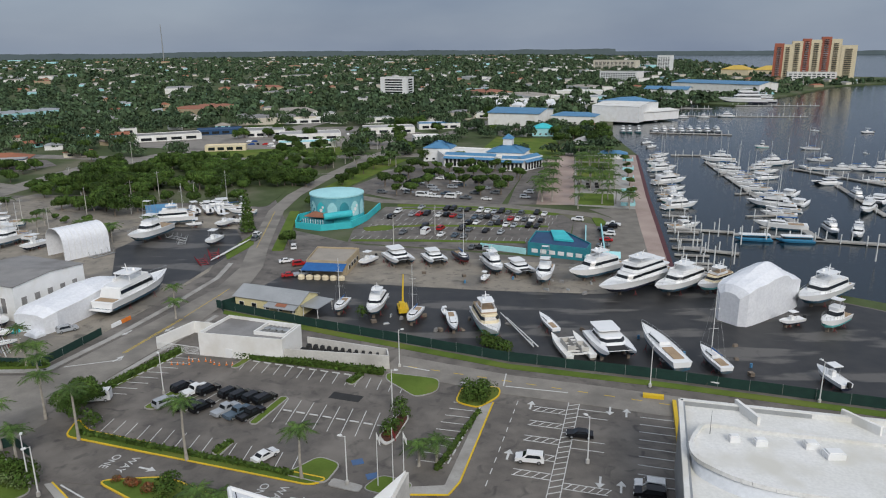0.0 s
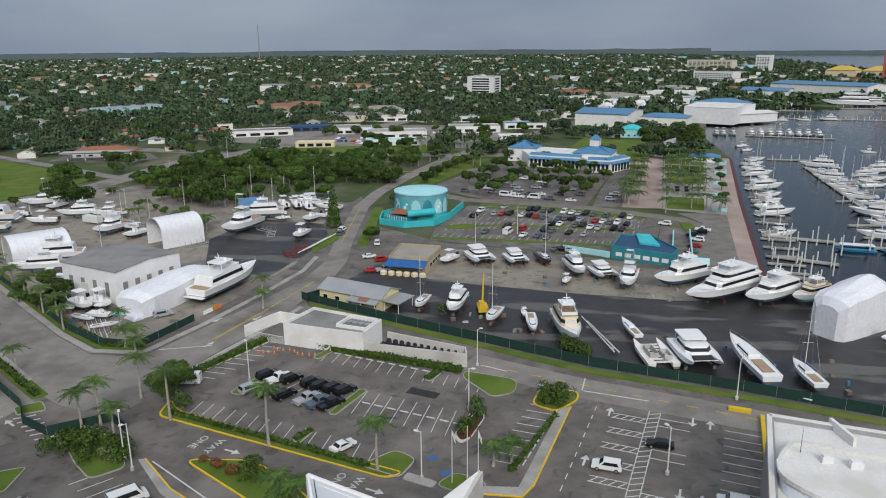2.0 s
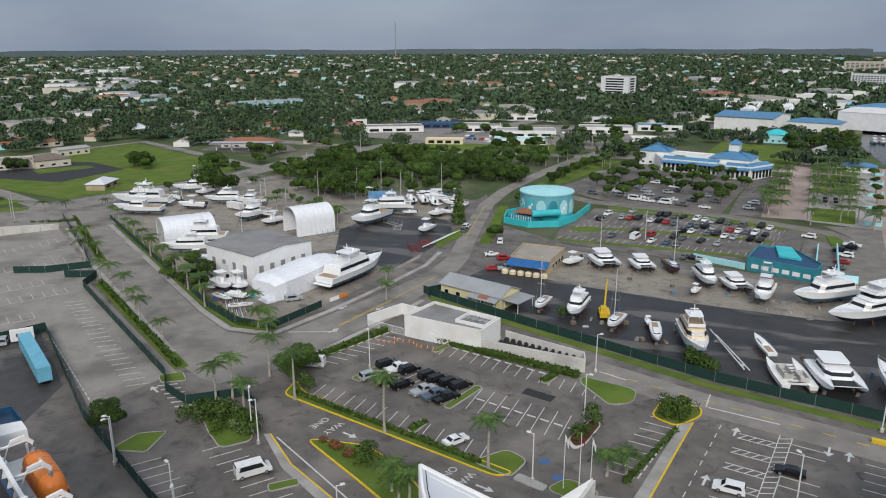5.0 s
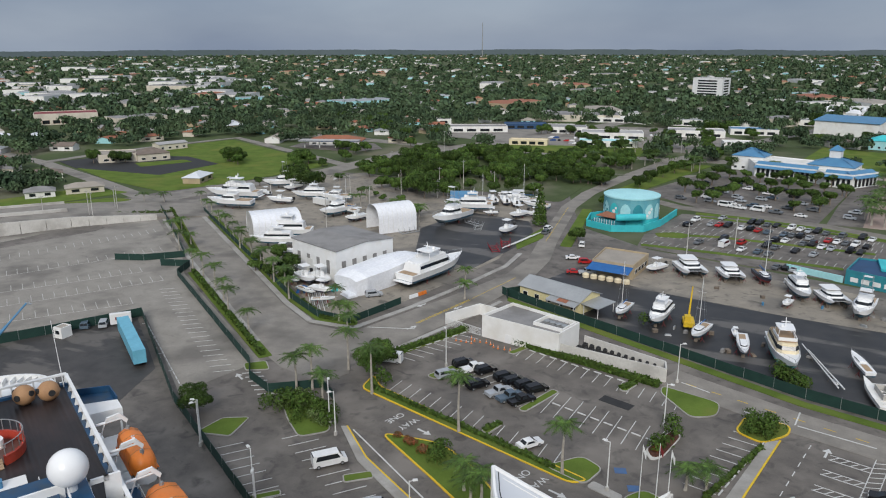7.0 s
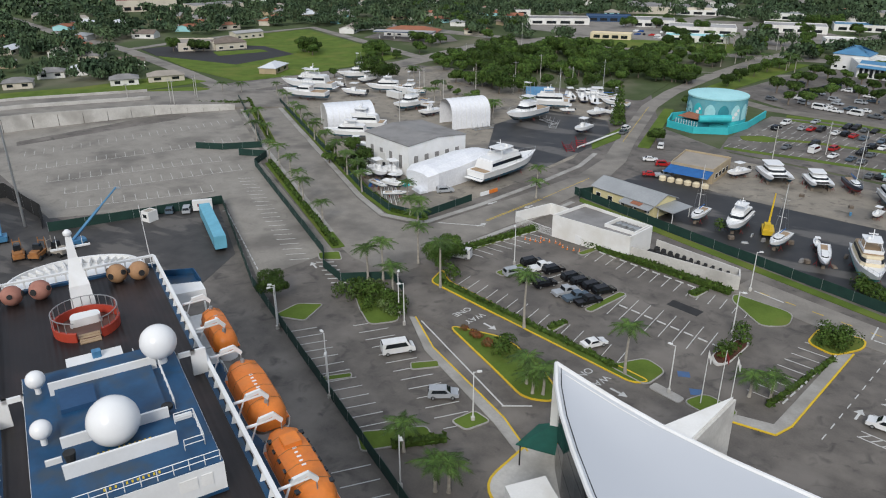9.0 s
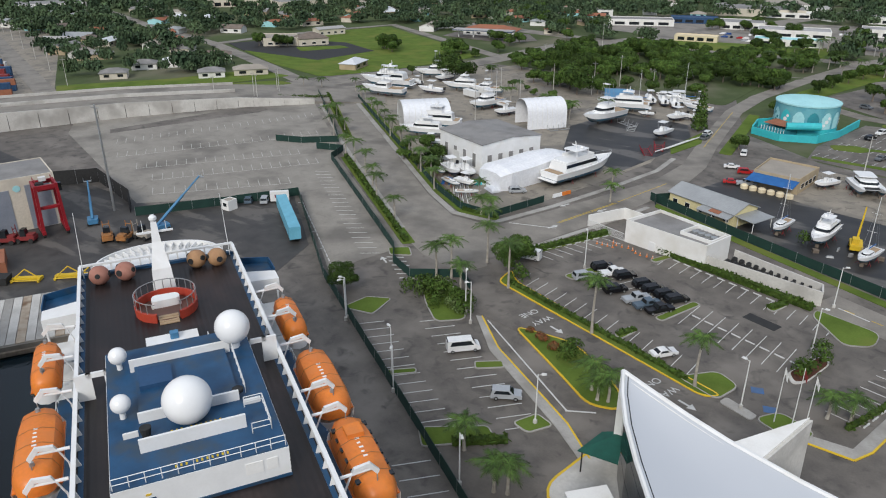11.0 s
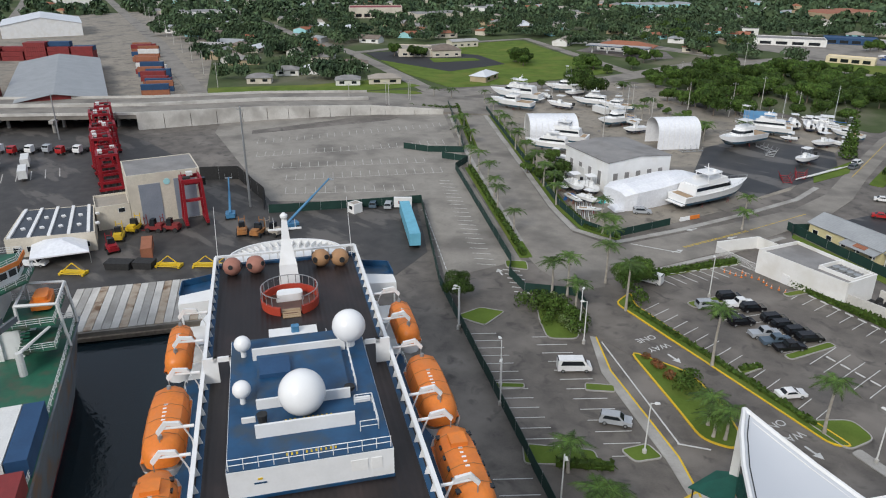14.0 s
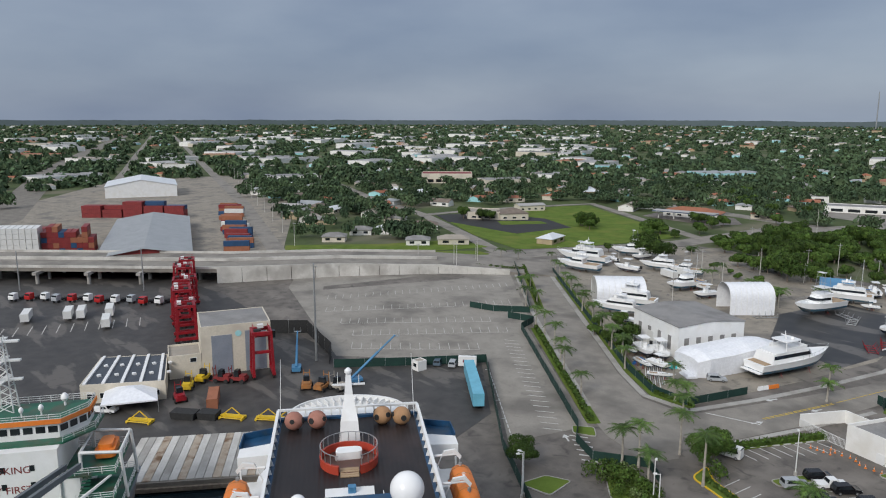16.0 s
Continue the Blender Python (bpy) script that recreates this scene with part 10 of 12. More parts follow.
tree(-74.7, 574.6, 4, 0.78)
tree(-97.9, 529.8, 1, 1.0)
tree(-102.6, 493.2, 1, 1.0)
tree(-54.2, 490.5, 2, 1.02)
tree(-33.8, 539.3, 0, 1.01)
tree(-152.5, 538.0, 1, 0.82)
tree(-113.3, 503.7, 0, 1.07)
tree(-103.6, 500.3, 4, 1.01)
tree(-34.9, 598.5, 1, 1.11)
tree(-144.6, 339.7, 1, 1.02)
tree(-173.4, 347.8, 2, 1.04)
tree(-141.9, 336.0, 1, 0.82)
tree(-168.6, 332.5, 1, 1.02)
tree(-144.4, 371.5, 2, 1.03)
tree(-147.2, 336.2, 0, 1.09)
tree(-148.3, 355.7, 4, 0.97)
tree(-163.0, 357.7, 3, 1.09)
tree(-157.4, 373.0, 1, 0.89)
tree(-176.5, 358.2, 1, 1.13)
tree(-155.1, 356.4, 4, 1.03)
tree(-143.9, 365.0, 2, 0.82)
tree(-170.6, 374.4, 0, 0.83)
tree(-140.9, 340.6, 4, 0.95)
tree(-177.4, 390.2, 3, 0.82)
tree(-91.2, 374.4, 2, 0.89)
tree(-144.2, 395.5, 0, 1.05)
tree(-96.4, 371.0, 1, 0.8)
tree(-151.2, 379.2, 0, 0.94)
tree(-93.8, 377.8, 1, 1.08)
tree(-159.4, 388.3, 0, 1.04)
tree(-176.7, 385.0, 4, 0.81)
tree(-179.5, 395.2, 2, 0.84)
tree(-113.5, 378.2, 2, 0.82)
tree(-145.3, 374.6, 4, 1.01)
tree(-130.2, 386.5, 4, 0.88)
tree(-130.7, 378.9, 2, 0.98)
tree(-104.3, 379.6, 0, 0.78)
tree(-127.3, 392.3, 1, 0.81)
tree(-115.3, 376.2, 0, 0.97)
tree(-141.7, 365.0, 0, 1.06)
tree(-125.0, 378.6, 2, 1.0)
tree(-146.7, 367.2, 2, 0.83)
tree(-139.8, 389.4, 0, 1.11)
tree(-154.0, 384.8, 0, 0.89)
tree(-120.8, 364.8, 2, 0.78)
tree(-146.1, 397.9, 3, 1.07)
tree(-180.1, 394.6, 1, 1.08)
tree(-153.9, 366.2, 0, 1.15)
tree(-185.7, 403.0, 2, 0.96)
tree(-229.5, 401.5, 4, 1.01)
tree(-207.7, 370.7, 4, 1.03)
tree(-247.8, 402.5, 1, 0.92)
tree(-243.5, 399.9, 4, 0.88)
tree(-230.0, 389.8, 4, 0.98)
tree(-211.0, 371.2, 4, 1.13)
tree(-222.3, 364.7, 4, 1.01)
tree(-204.8, 372.4, 1, 0.96)
tree(-157.5, 421.9, 4, 0.93)
tree(-99.4, 389.8, 4, 0.97)
tree(-147.8, 408.3, 1, 0.85)
tree(-147.0, 408.1, 4, 1.13)
tree(-165.9, 418.8, 2, 0.81)
tree(-103.2, 395.4, 1, 0.96)
tree(-147.9, 420.5, 1, 0.88)
tree(-114.0, 397.9, 2, 1.0)
tree(-193.5, 415.7, 2, 0.76)
tree(-206.7, 399.7, 0, 1.1)
tree(-141.5, 424.0, 1, 0.9)
tree(-143.1, 415.5, 3, 1.13)
tree(-165.4, 411.6, 2, 1.07)
tree(-212.6, 432.9, 0, 0.91)
tree(-192.5, 406.0, 0, 0.97)
tree(-106.3, 415.4, 2, 1.1)
tree(-202.4, 420.0, 0, 1.05)
tree(-149.8, 411.6, 4, 0.92)
tree(-133.3, 414.7, 0, 0.93)
tree(-151.5, 401.4, 0, 0.86)
tree(69.6, 544.3, 2, 1.05)
tree(120.6, 557.4, 2, 1.11)
tree(79.1, 495.3, 0, 1.07)
tree(84.5, 552.9, 4, 1.08)
tree(106.8, 544.4, 2, 1.1)
tree(94.7, 524.2, 3, 0.86)
tree(90.6, 596.3, 1, 1.0)
tree(115.7, 568.5, 4, 0.89)
tree(88.9, 547.6, 0, 0.95)
tree(112.0, 500.6, 3, 1.06)
tree(86.2, 512.0, 2, 0.83)
tree(88.1, 580.6, 4, 1.04)
tree(93.2, 520.1, 3, 1.06)
tree(100.8, 488.6, 3, 1.05)
tree(82.7, 537.5, 0, 1.05)
tree(108.2, 566.1, 4, 1.03)
tree(115.2, 532.3, 0, 0.93)
tree(102.4, 529.1, 1, 0.77)
tree(106.3, 507.8, 1, 0.88)
tree(82.4, 544.3, 1, 0.86)
tree(70.9, 593.9, 3, 0.79)
tree(112.9, 567.3, 3, 1.07)
tree(95.3, 532.4, 1, 0.83)
tree(119.3, 537.0, 1, 0.84)
tree(95.3, 540.5, 2, 0.86)
tree(111.0, 562.3, 2, 1.01)
tree(113.5, 531.0, 2, 0.79)
tree(121.9, 547.9, 0, 1.1)
tree(109.4, 557.3, 1, 0.77)
tree(117.7, 546.3, 0, 1.09)
tree(111.7, 518.8, 3, 0.96)
tree(103.3, 526.8, 1, 0.81)
tree(-44.1, 447.8, 4, 0.94)
tree(-31.2, 428.1, 3, 0.85)
tree(-24.5, 454.4, 0, 0.86)
tree(-22.3, 451.7, 2, 1.06)
tree(-22.0, 460.7, 4, 1.06)
tree(-11.2, 426.5, 3, 1.01)
tree(-243.0, 349.9, 1, 0.97)
tree(-235.0, 335.0, 2, 0.76)
tree(-223.4, 342.1, 4, 0.75)
tree(-238.7, 351.4, 1, 0.8)
tree(-235.4, 346.0, 4, 1.11)
tree(-242.8, 342.8, 4, 1.07)
tree(-217.8, 346.9, 2, 1.13)
tree(-213.6, 340.8, 3, 1.14)
tree(-174.2, 325.5, 2, 1.04)
tree(-131.6, 379.5, 4, 0.94)
tree(-163.6, 370.0, 1, 1.08)
tree(-152.7, 354.8, 3, 0.9)
tree(-113.1, 339.3, 0, 1.07)
tree(-163.7, 361.0, 0, 1.03)
tree(-176.1, 344.2, 4, 0.95)
tree(-147.4, 325.8, 0, 0.86)
tree(-147.7, 378.7, 2, 0.99)
tree(-181.3, 337.7, 1, 1.02)
tree(-169.8, 373.9, 1, 1.0)
tree(-172.5, 363.4, 3, 1.04)
tree(-162.5, 353.3, 2, 0.92)
tree(-153.2, 380.8, 4, 0.77)
tree(-134.8, 378.0, 0, 0.96)
tree(-162.6, 330.8, 0, 0.8)
tree(-183.0, 323.7, 3, 1.07)
tree(-176.6, 344.1, 3, 0.98)
tree(-174.4, 365.3, 3, 0.91)
tree(-183.7, 358.5, 3, 0.96)
tree(-164.8, 341.4, 1, 0.81)
tree(-147.6, 351.8, 1, 0.78)
tree(-137.7, 337.6, 0, 1.11)
tree(-138.9, 348.8, 1, 1.14)
tree(-195.5, 337.9, 3, 0.82)
tree(-124.6, 336.9, 0, 0.8)
tree(-156.4, 330.9, 2, 0.97)
tree(-120.5, 345.4, 0, 1.0)
tree(-168.4, 329.7, 3, 0.82)
tree(-195.9, 341.9, 2, 0.85)
tree(-166.5, 340.2, 1, 0.92)
tree(-184.6, 362.8, 4, 0.79)
tree(-154.8, 343.4, 3, 1.11)
tree(-187.0, 342.6, 3, 0.96)
tree(-152.0, 328.5, 1, 1.02)
tree(-166.5, 365.6, 2, 1.1)
tree(-153.7, 378.2, 4, 0.99)
tree(-139.7, 354.6, 1, 0.87)
tree(-140.8, 344.0, 3, 0.85)
tree(-158.5, 346.5, 0, 0.88)
tree(-108.9, 430.5, 2, 0.81)
tree(-143.5, 416.2, 0, 1.15)
tree(-79.7, 438.9, 3, 0.87)
tree(-132.0, 439.1, 3, 0.84)
tree(-131.5, 428.9, 2, 1.05)
tree(-87.2, 450.3, 1, 0.83)
tree(-151.6, 401.8, 1, 0.78)
tree(-84.4, 474.3, 2, 0.91)
tree(-118.8, 380.9, 0, 0.99)
tree(-158.7, 409.5, 2, 1.05)
tree(-152.6, 400.3, 0, 0.97)
tree(-121.1, 419.5, 4, 1.03)
tree(-138.0, 387.4, 2, 0.91)
tree(-92.6, 459.5, 4, 1.13)
tree(-113.8, 393.9, 4, 0.82)
tree(-139.6, 388.8, 3, 0.83)
tree(-123.8, 409.4, 2, 0.81)
tree(-118.8, 438.2, 2, 0.81)
tree(-95.6, 394.0, 3, 1.12)
tree(-83.2, 402.5, 0, 0.89)
tree(-78.7, 461.9, 0, 1.04)
tree(-102.4, 448.6, 1, 0.99)
tree(-110.4, 403.9, 2, 0.79)
tree(-158.8, 430.7, 0, 0.82)
tree(-128.4, 381.1, 0, 1.02)
tree(-127.5, 400.1, 3, 0.94)
tree(-103.3, 457.0, 2, 1.14)
tree(-100.1, 387.8, 2, 0.77)
tree(-146.8, 365.4, 2, 1.07)
tree(-89.9, 439.8, 2, 1.01)
tree(-154.0, 397.1, 4, 0.93)
tree(-102.4, 423.8, 3, 0.95)
tree(-105.4, 393.8, 3, 0.88)
tree(-165.1, 421.0, 4, 0.82)
tree(-271.3, 328.4, 4, 0.89)
tree(-276.3, 337.6, 3, 0.84)
tree(-279.4, 334.8, 1, 1.04)
tree(-282.7, 335.3, 4, 0.93)
tree(-285.1, 336.4, 0, 1.04)
tree(-129.8, 301.9, 0, 0.84)
tree(-141.1, 293.6, 1, 1.05)
tree(-146.5, 302.1, 1, 1.05)
tree(-142.7, 298.6, 4, 1.03)
tree(-127.4, 292.5, 0, 0.92)
tree(-124.4, 294.6, 4, 1.1)
tree(-212.5, 300.6, 0, 0.9)
tree(-213.2, 303.4, 4, 0.94)
tree(-210.2, 312.7, 2, 1.14)
tree(-215.4, 301.2, 1, 1.04)
tree(-219.9, 305.2, 3, 0.81)
tree(7.3, 671.3, 2, 0.84)
tree(53.2, 699.5, 1, 0.99)
tree(-3.2, 568.0, 0, 1.0)
tree(5.0, 608.1, 3, 0.96)
tree(-19.5, 614.8, 1, 1.05)
tree(38.3, 566.1, 0, 0.83)
tree(-6.1, 576.4, 0, 0.94)
tree(42.1, 683.4, 1, 1.14)
tree(39.5, 670.1, 4, 0.9)
tree(58.6, 699.6, 3, 1.09)
tree(47.7, 641.2, 1, 0.92)
tree(55.6, 654.6, 0, 0.84)
tree(-294.4, 522.2, 2, 0.83)
tree(-309.5, 561.1, 2, 0.98)
tree(-223.6, 505.5, 0, 1.08)
tree(-270.1, 513.9, 4, 1.14)
tree(-266.8, 465.1, 2, 1.13)
tree(-279.3, 527.3, 3, 0.91)
tree(-235.3, 470.6, 0, 1.06)
tree(-282.6, 477.6, 4, 0.89)
tree(-222.3, 495.4, 3, 0.84)
tree(-274.9, 504.7, 1, 1.07)
tree(-296.6, 550.9, 1, 1.08)
tree(-304.0, 536.8, 1, 0.86)
tree(-272.6, 511.6, 0, 1.08)
tree(-340.5, 556.9, 0, 1.1)
tree(-262.5, 492.5, 1, 0.83)
tree(-309.2, 557.0, 1, 0.9)
tree(-88.3, 361.0, 4, 1.1)
tree(-117.1, 356.4, 2, 1.14)
tree(-115.0, 370.6, 4, 1.03)
tree(-99.3, 365.2, 0, 1.04)
tree(-92.0, 377.4, 4, 1.14)
tree(-105.1, 377.7, 0, 1.1)
tree(-104.7, 350.6, 4, 1.07)
tree(-97.6, 347.1, 4, 1.02)
tree(-102.2, 357.1, 3, 1.1)
tree(-106.4, 377.7, 1, 0.95)
tree(-90.8, 350.3, 1, 1.03)
tree(-112.6, 362.6, 3, 1.05)
tree(-106.7, 347.8, 0, 0.77)
tree(-103.3, 356.7, 0, 0.77)
tree(-78.7, 350.6, 4, 1.07)
tree(-81.6, 347.6, 1, 1.11)
tree(-67.1, 345.8, 2, 1.06)
tree(-74.4, 348.5, 2, 1.13)
tree(-66.4, 352.0, 3, 0.95)
tree(-69.3, 351.7, 3, 1.07)
tree(-73.4, 360.5, 3, 0.81)
tree(-72.9, 349.3, 2, 0.77)
tree(-163.5, 281.7, 5, 0.9, label='clipped round street tree', group='round street trees')
tree(-120.5, 251.5, 5, 0.9, label='clipped round street tree', group='round street trees')
tree(-161.2, 305.0, 5, 0.9, label='clipped round street tree', group='round street trees')
tree(-135.5, 168.2, 5, 0.9, label='clipped round street tree', group='round street trees')
tree(-126.1, 163.3, 5, 0.9, label='clipped round street tree', group='round street trees')
tree(-119.2, 160.7, 5, 0.9, label='clipped round street tree', group='round street trees')
tree(-204.7, 340.0, 5, 0.9, label='clipped round street tree', group='round street trees')
tree(-197.4, 347.2, 5, 0.9, label='clipped round street tree', group='round street trees')
tree(-219.1, 280.1, 5, 0.9, label='clipped round street tree', group='round street trees')
tree(-236.9, 264.7, 5, 0.9, label='clipped round street tree', group='round street trees')
tree(-230.5, 275.2, 5, 0.9, label='clipped round street tree', group='round street trees')
tree(-204.2, 340.2, 5, 0.9, label='clipped round street tree', group='round street trees')
tree(-205.6, 346.0, 5, 0.9, label='clipped round street tree', group='round street trees')
tree(-200.0, 345.7, 5, 0.9, label='clipped round street tree', group='round street trees')
tree(-192.9, 345.5, 5, 0.9, label='clipped round street tree', group='round street trees')
palm(-131.0, 252.3, 6, 1.2, fronds=11)
palm(-120.1, 251.6, 5, 1.2, fronds=11)
palm(-111.5, 264.4, 5, 1.2, fronds=11)
palm(-154.2, 270.2, 6, 1.2, fronds=11)
palm(-180.2, 290.3, 7, 1.2, fronds=11)
palm(-72.0, 483.8, 6, 1.2, fronds=11)
palm(-31.3, 406.1, 5, 1.2, fronds=11)
palm(-57.4, 416.4, 6, 1.2, fronds=11)
palm(-30.9, 413.8, 7, 1.2, fronds=11)
palm(-48.9, 402.3, 6, 1.2, fronds=11)
palm(-74.5, 454.8, 6, 1.2, fronds=11)
palm(-83.6, 401.9, 8, 1.2, fronds=11)
palm(-104.1, 448.9, 7, 1.2, fronds=11)
palm(-85.8, 411.5, 7, 1.2, fronds=11)
palm(-33.0, 427.7, 5, 1.2, fronds=11)
palm(-82.6, 479.9, 8, 1.2, fronds=11)
palm(-68.2, 478.1, 8, 1.2, fronds=11)
palm(-78.1, 435.1, 7, 1.2, fronds=11)
palm(-62.1, 401.5, 6, 1.2, fronds=11)
palm(-70.6, 464.5, 8, 1.2, fronds=11)
palm(-42.5, 409.7, 7, 1.2, fronds=11)
palm(-81.7, 430.4, 7, 1.2, fronds=11)
palm(-85.4, 439.4, 5, 1.2, fronds=11)
palm(-41.6, 476.4, 6, 1.2, fronds=11)
palm(-74.9, 400.4, 6, 1.2, fronds=11)
palm(-53.2, 425.0, 6, 1.2, fronds=11)
palm(-27.0, 403.0, 7, 1.2, fronds=11)

# ---- fences and hedges ----
fence([(-60, 178), (-31.4, 163.7), (13.7, 143.3), (43, 134.6), (82, 121), (130, 106.5)], 2.3)
fence([(-54.8, 181), (-58.4, 177), (-57.2, 174.6)], 2.3)
fence([(-138.1, 126.1), (-97.6, 94.1), (-59.1, 70.6), (-39.9, 58.8), (-30, 52.6)], 2.3)
fence([(-94.5, 113.2), (-90.6, 108), (-83.2, 104.4), (-74.5, 110.4), (-70, 107)], 2.0)
fence([(-225.3, 222.1), (-180, 184), (-165.7, 171.3), (-175, 163), (-184, 160)], 2.2)
fence([(-166, 161), (-157, 164), (-153.9, 155.2), (-94.5, 113.2)], 2.2)
fence([(-206, 226), (-110, 151), (-97, 143), (-87, 142.4), (-82, 160)], 2.0, SCREEN_GREEN, "dark green screen fence of the storage yard")
fence([(-199, 92), (-192, 101), (-168, 95.5), (-163, 92)], 4.2, RUBBER, "tall black screen fence beside the workshop")
fence([(-160, 91.6), (-155.4, 98.3), (-143.6, 116.7), (-138, 126)], 2.4)
hedge(la(8.8, 38.6), la(43.6, 40.2), 1.3, 1.4, seed=2)
hedge(la(-7.4, 15), la(-4.6, 38), 1.4, 1.2, "clipped hedge along the street", 3)
hedge(la(1, 2.0), la(44, 1.9), 0.9, 0.8, "long low hedge along the lane", 4)
hedge(la(38.4, 34.2), la(39.4, 38.4), 1.3, 0.8, "short clipped green hedge on an island", 5)
hedge(la(28.2, 3.6), la(28.9, 7.6), 1.1, 0.7, "short clipped green hedge on an island", 6)
hedge(la(65.4, 10), la(66.8, 31), 0.8, 0.55, "grey-green hedge beside the footpath", 7)
hedge((-221, 223.4), (-167, 177.2), 0.9, 1.2, "overgrown hedge along the street", 8)
hedge((-152, 159.6), (-95, 118.2), 1.0, 1.3, "overgrown hedge along the street", 9)
hedge((-107, 150.6), (-96.5, 143.6), 1.3, 1.1, "low hedge at the street corner", 10)
hedge((-96, 142.8), (-86, 143.2), 1.3, 1.1, "low hedge at the street corner", 11)
hedge((-46, 66.4), (-40, 71.4), 1.2, 1.0, "short hedge by the car park", 12)
# retaining plants at the ramp
for i in range(9):
    shrub(-232 + i * 2.1, 203 + i * 1.6, i % 2, 1.2)


def norfolk_pine(x, y, h):
    ob = thing("pine_tree", "tall narrow dark conifer beside the street", "conifer", x, y)
    bm = bmesh.new()
    tube(bm, (0, 0, -0.2), (0, 0, h), 0.35, 0.05, 7)
    part("trunk", bm, BARK, ob)
    blobs = [(0, 0, 1.5 + (h - 1.5) * i / 11, 2.6 * (1 - i / 12.5) + 0.3) for i in range(12)]
    part("crown", leaf_mesh("crown", blobs, 1500, 0.4, LEAF, 31, 0.5), None, ob)


norfolk_pine(PINE_AT[0], PINE_AT[1], 17)
plain_pole(MAST_LAMP[0], MAST_LAMP[1], MAST_LAMP[2], 0.35, "high_mast_lamp", "very tall grey light mast over the empty lot", STEEL)
plain_pole(-308, 41.5, 15.5, 0.3, "street_lamp", "tall grey double lamp on the elevated road", STEEL)
plain_pole(-279, 78.4, 16.5, 0.3, "street_lamp", "tall grey double lamp on the elevated road", STEEL)
plain_pole(-1365, 3640, 175, 3.0, "radio_tower", "thin radio tower far away on the horizon", STEEL, False)


def flag_pole(x, y, h, flag, label):
    ob = thing("flagpole", label, "flagpole", x, y, 0, 0, "flagpoles")
    bm = bmesh.new()
    tube(bm, (0, 0, 0), (0, 0, h), 0.09, 0.05, 7)
    part("pole", bm, POLE_WHITE, ob)
    bm = bmesh.new()
    rows = [[(0.05 + 0.1 * i, 0.12 * math.sin(i * 1.3), h - 0.2 - 0.2 * i), (0.05 + 0.1 * i, 0.1 * math.sin(i * 1.3) + 0.03, h - 1.1 - 0.26 * i)] for i in range(6)]
    loft(bm, rows, caps=False)
    part("flag", bm, flag, ob)


flag_pole(la(58.2, 3.2)[0], la(58.2, 3.2)[1], 9.5, POLE_WHITE, "white flagpole with a hanging pale flag")
flag_pole(la(60.6, 3.6)[0], la(60.6, 3.6)[1], 10.5, TRIM_RED, "white flagpole with a hanging red striped flag")
flag_pole(la(62.0, 4.6)[0], la(62.0, 4.6)[1], 9.5, POLE_WHITE, "white flagpole with a hanging white flag")


def cone(x, y):
    ob = thing("traffic_cone", "orange traffic cone with white band", "traffic cone", x, y, 0.06, 0, "traffic cones")
    bm = bmesh.new()
    box(bm, -0.22, -0.22, 0, 0.22, 0.22, 0.05)
    lathe(bm, [(0.17, 0.05), (0.11, 0.4)], 10)
    part("base", bm, ORANGE, ob)
    bm = bmesh.new()
    lathe(bm, [(0.11, 0.4), (0.09, 0.55)], 10)
    part("band", bm, WHITE, ob)
    bm = bmesh.new()
    lathe(bm, [(0.09, 0.55), (0.03, 0.85)], 10)
    part("tip", bm, ORANGE, ob)


for i in range(9):
    cone(*la(0 + i * 1.35, 34.2 - 0.5 * math.sin(i * 1.4)))
for i in range(4):
    cone(*la(-2 + i * 1.2, 31 + i * 0.4))


# ---- container terminal machines ----
def container(x, y, z, rz, colour, L=12.2, label="steel shipping container"):
    key = ("cont", colour, L)
    m = pose(x, y, z, 0, 0, rz)
    if key not in CARS:
        names = {"r": "red", "b": "dark blue", "w": "white refrigerated", "o": "rust orange"}
        ob = thing("shipping_container", "%s ribbed %s" % (names[colour], label), "container", group="stacked containers")
        bm = bmesh.new()
        M_ = {"r": TRIM_RED, "b": BLUE_WALL, "w": POLE_WHITE, "o": ROOF_RED}[colour]
        n = int(L / 0.6)
        pts = []
        for i in range(n + 1):
            pts.append((1.2 - (0.05 if i % 2 else 0), -L / 2 + L * i / n))
        outline = pts + [(-px, py) for px, py in reversed(pts)]
        prism(bm, outline, 0.05, 2.55)
        for sx in (-1.2, 1.2):
            for sy in (-L / 2, L / 2):
                box(bm, sx - 0.05, sy - 0.05, 0, sx + 0.05, sy + 0.05, 2.6)
        part("body", bm, M_, ob)
        CARS[key] = ob
        ob.matrix_basis = m
        return
    copy_thing(CARS[key], m)


rng = random.Random(12)
for col, high in enumerate((3, 3, 4, 4, 3)):
    for row in range(3):
        p = along((-504, 113), (-471, 155), col / 4)
        p = (p[0] - 0.79 * row * 2.7, p[1] + 0.62 * row * 2.7)
        for lev in range(high - (row == 0 and col % 2)):
            container(p[0], p[1], lev * 2.6, -38, "b" if (col > 2 and lev > 1 and row) else "r")
for col in range(11):
    p = along((-404, 38), (-388, 62), col / 10)
    for lev in range(5):
        container(p[0], p[1], lev * 2.6, 70, "w")
    q = (p[0] - 12.0, p[1] + 4.6)
    if col % 3:
        for lev in range(4):
            container(q[0], q[1], lev * 2.6, 70, "r")
for col in range(9):
    p = along((-390, 66), (-378, 84), col / 8)
    for lev in range(rng.choice((3, 4, 5, 4))):
        container(p[0], p[1], lev * 2.6, 70, rng.choice("rrrrbro"))
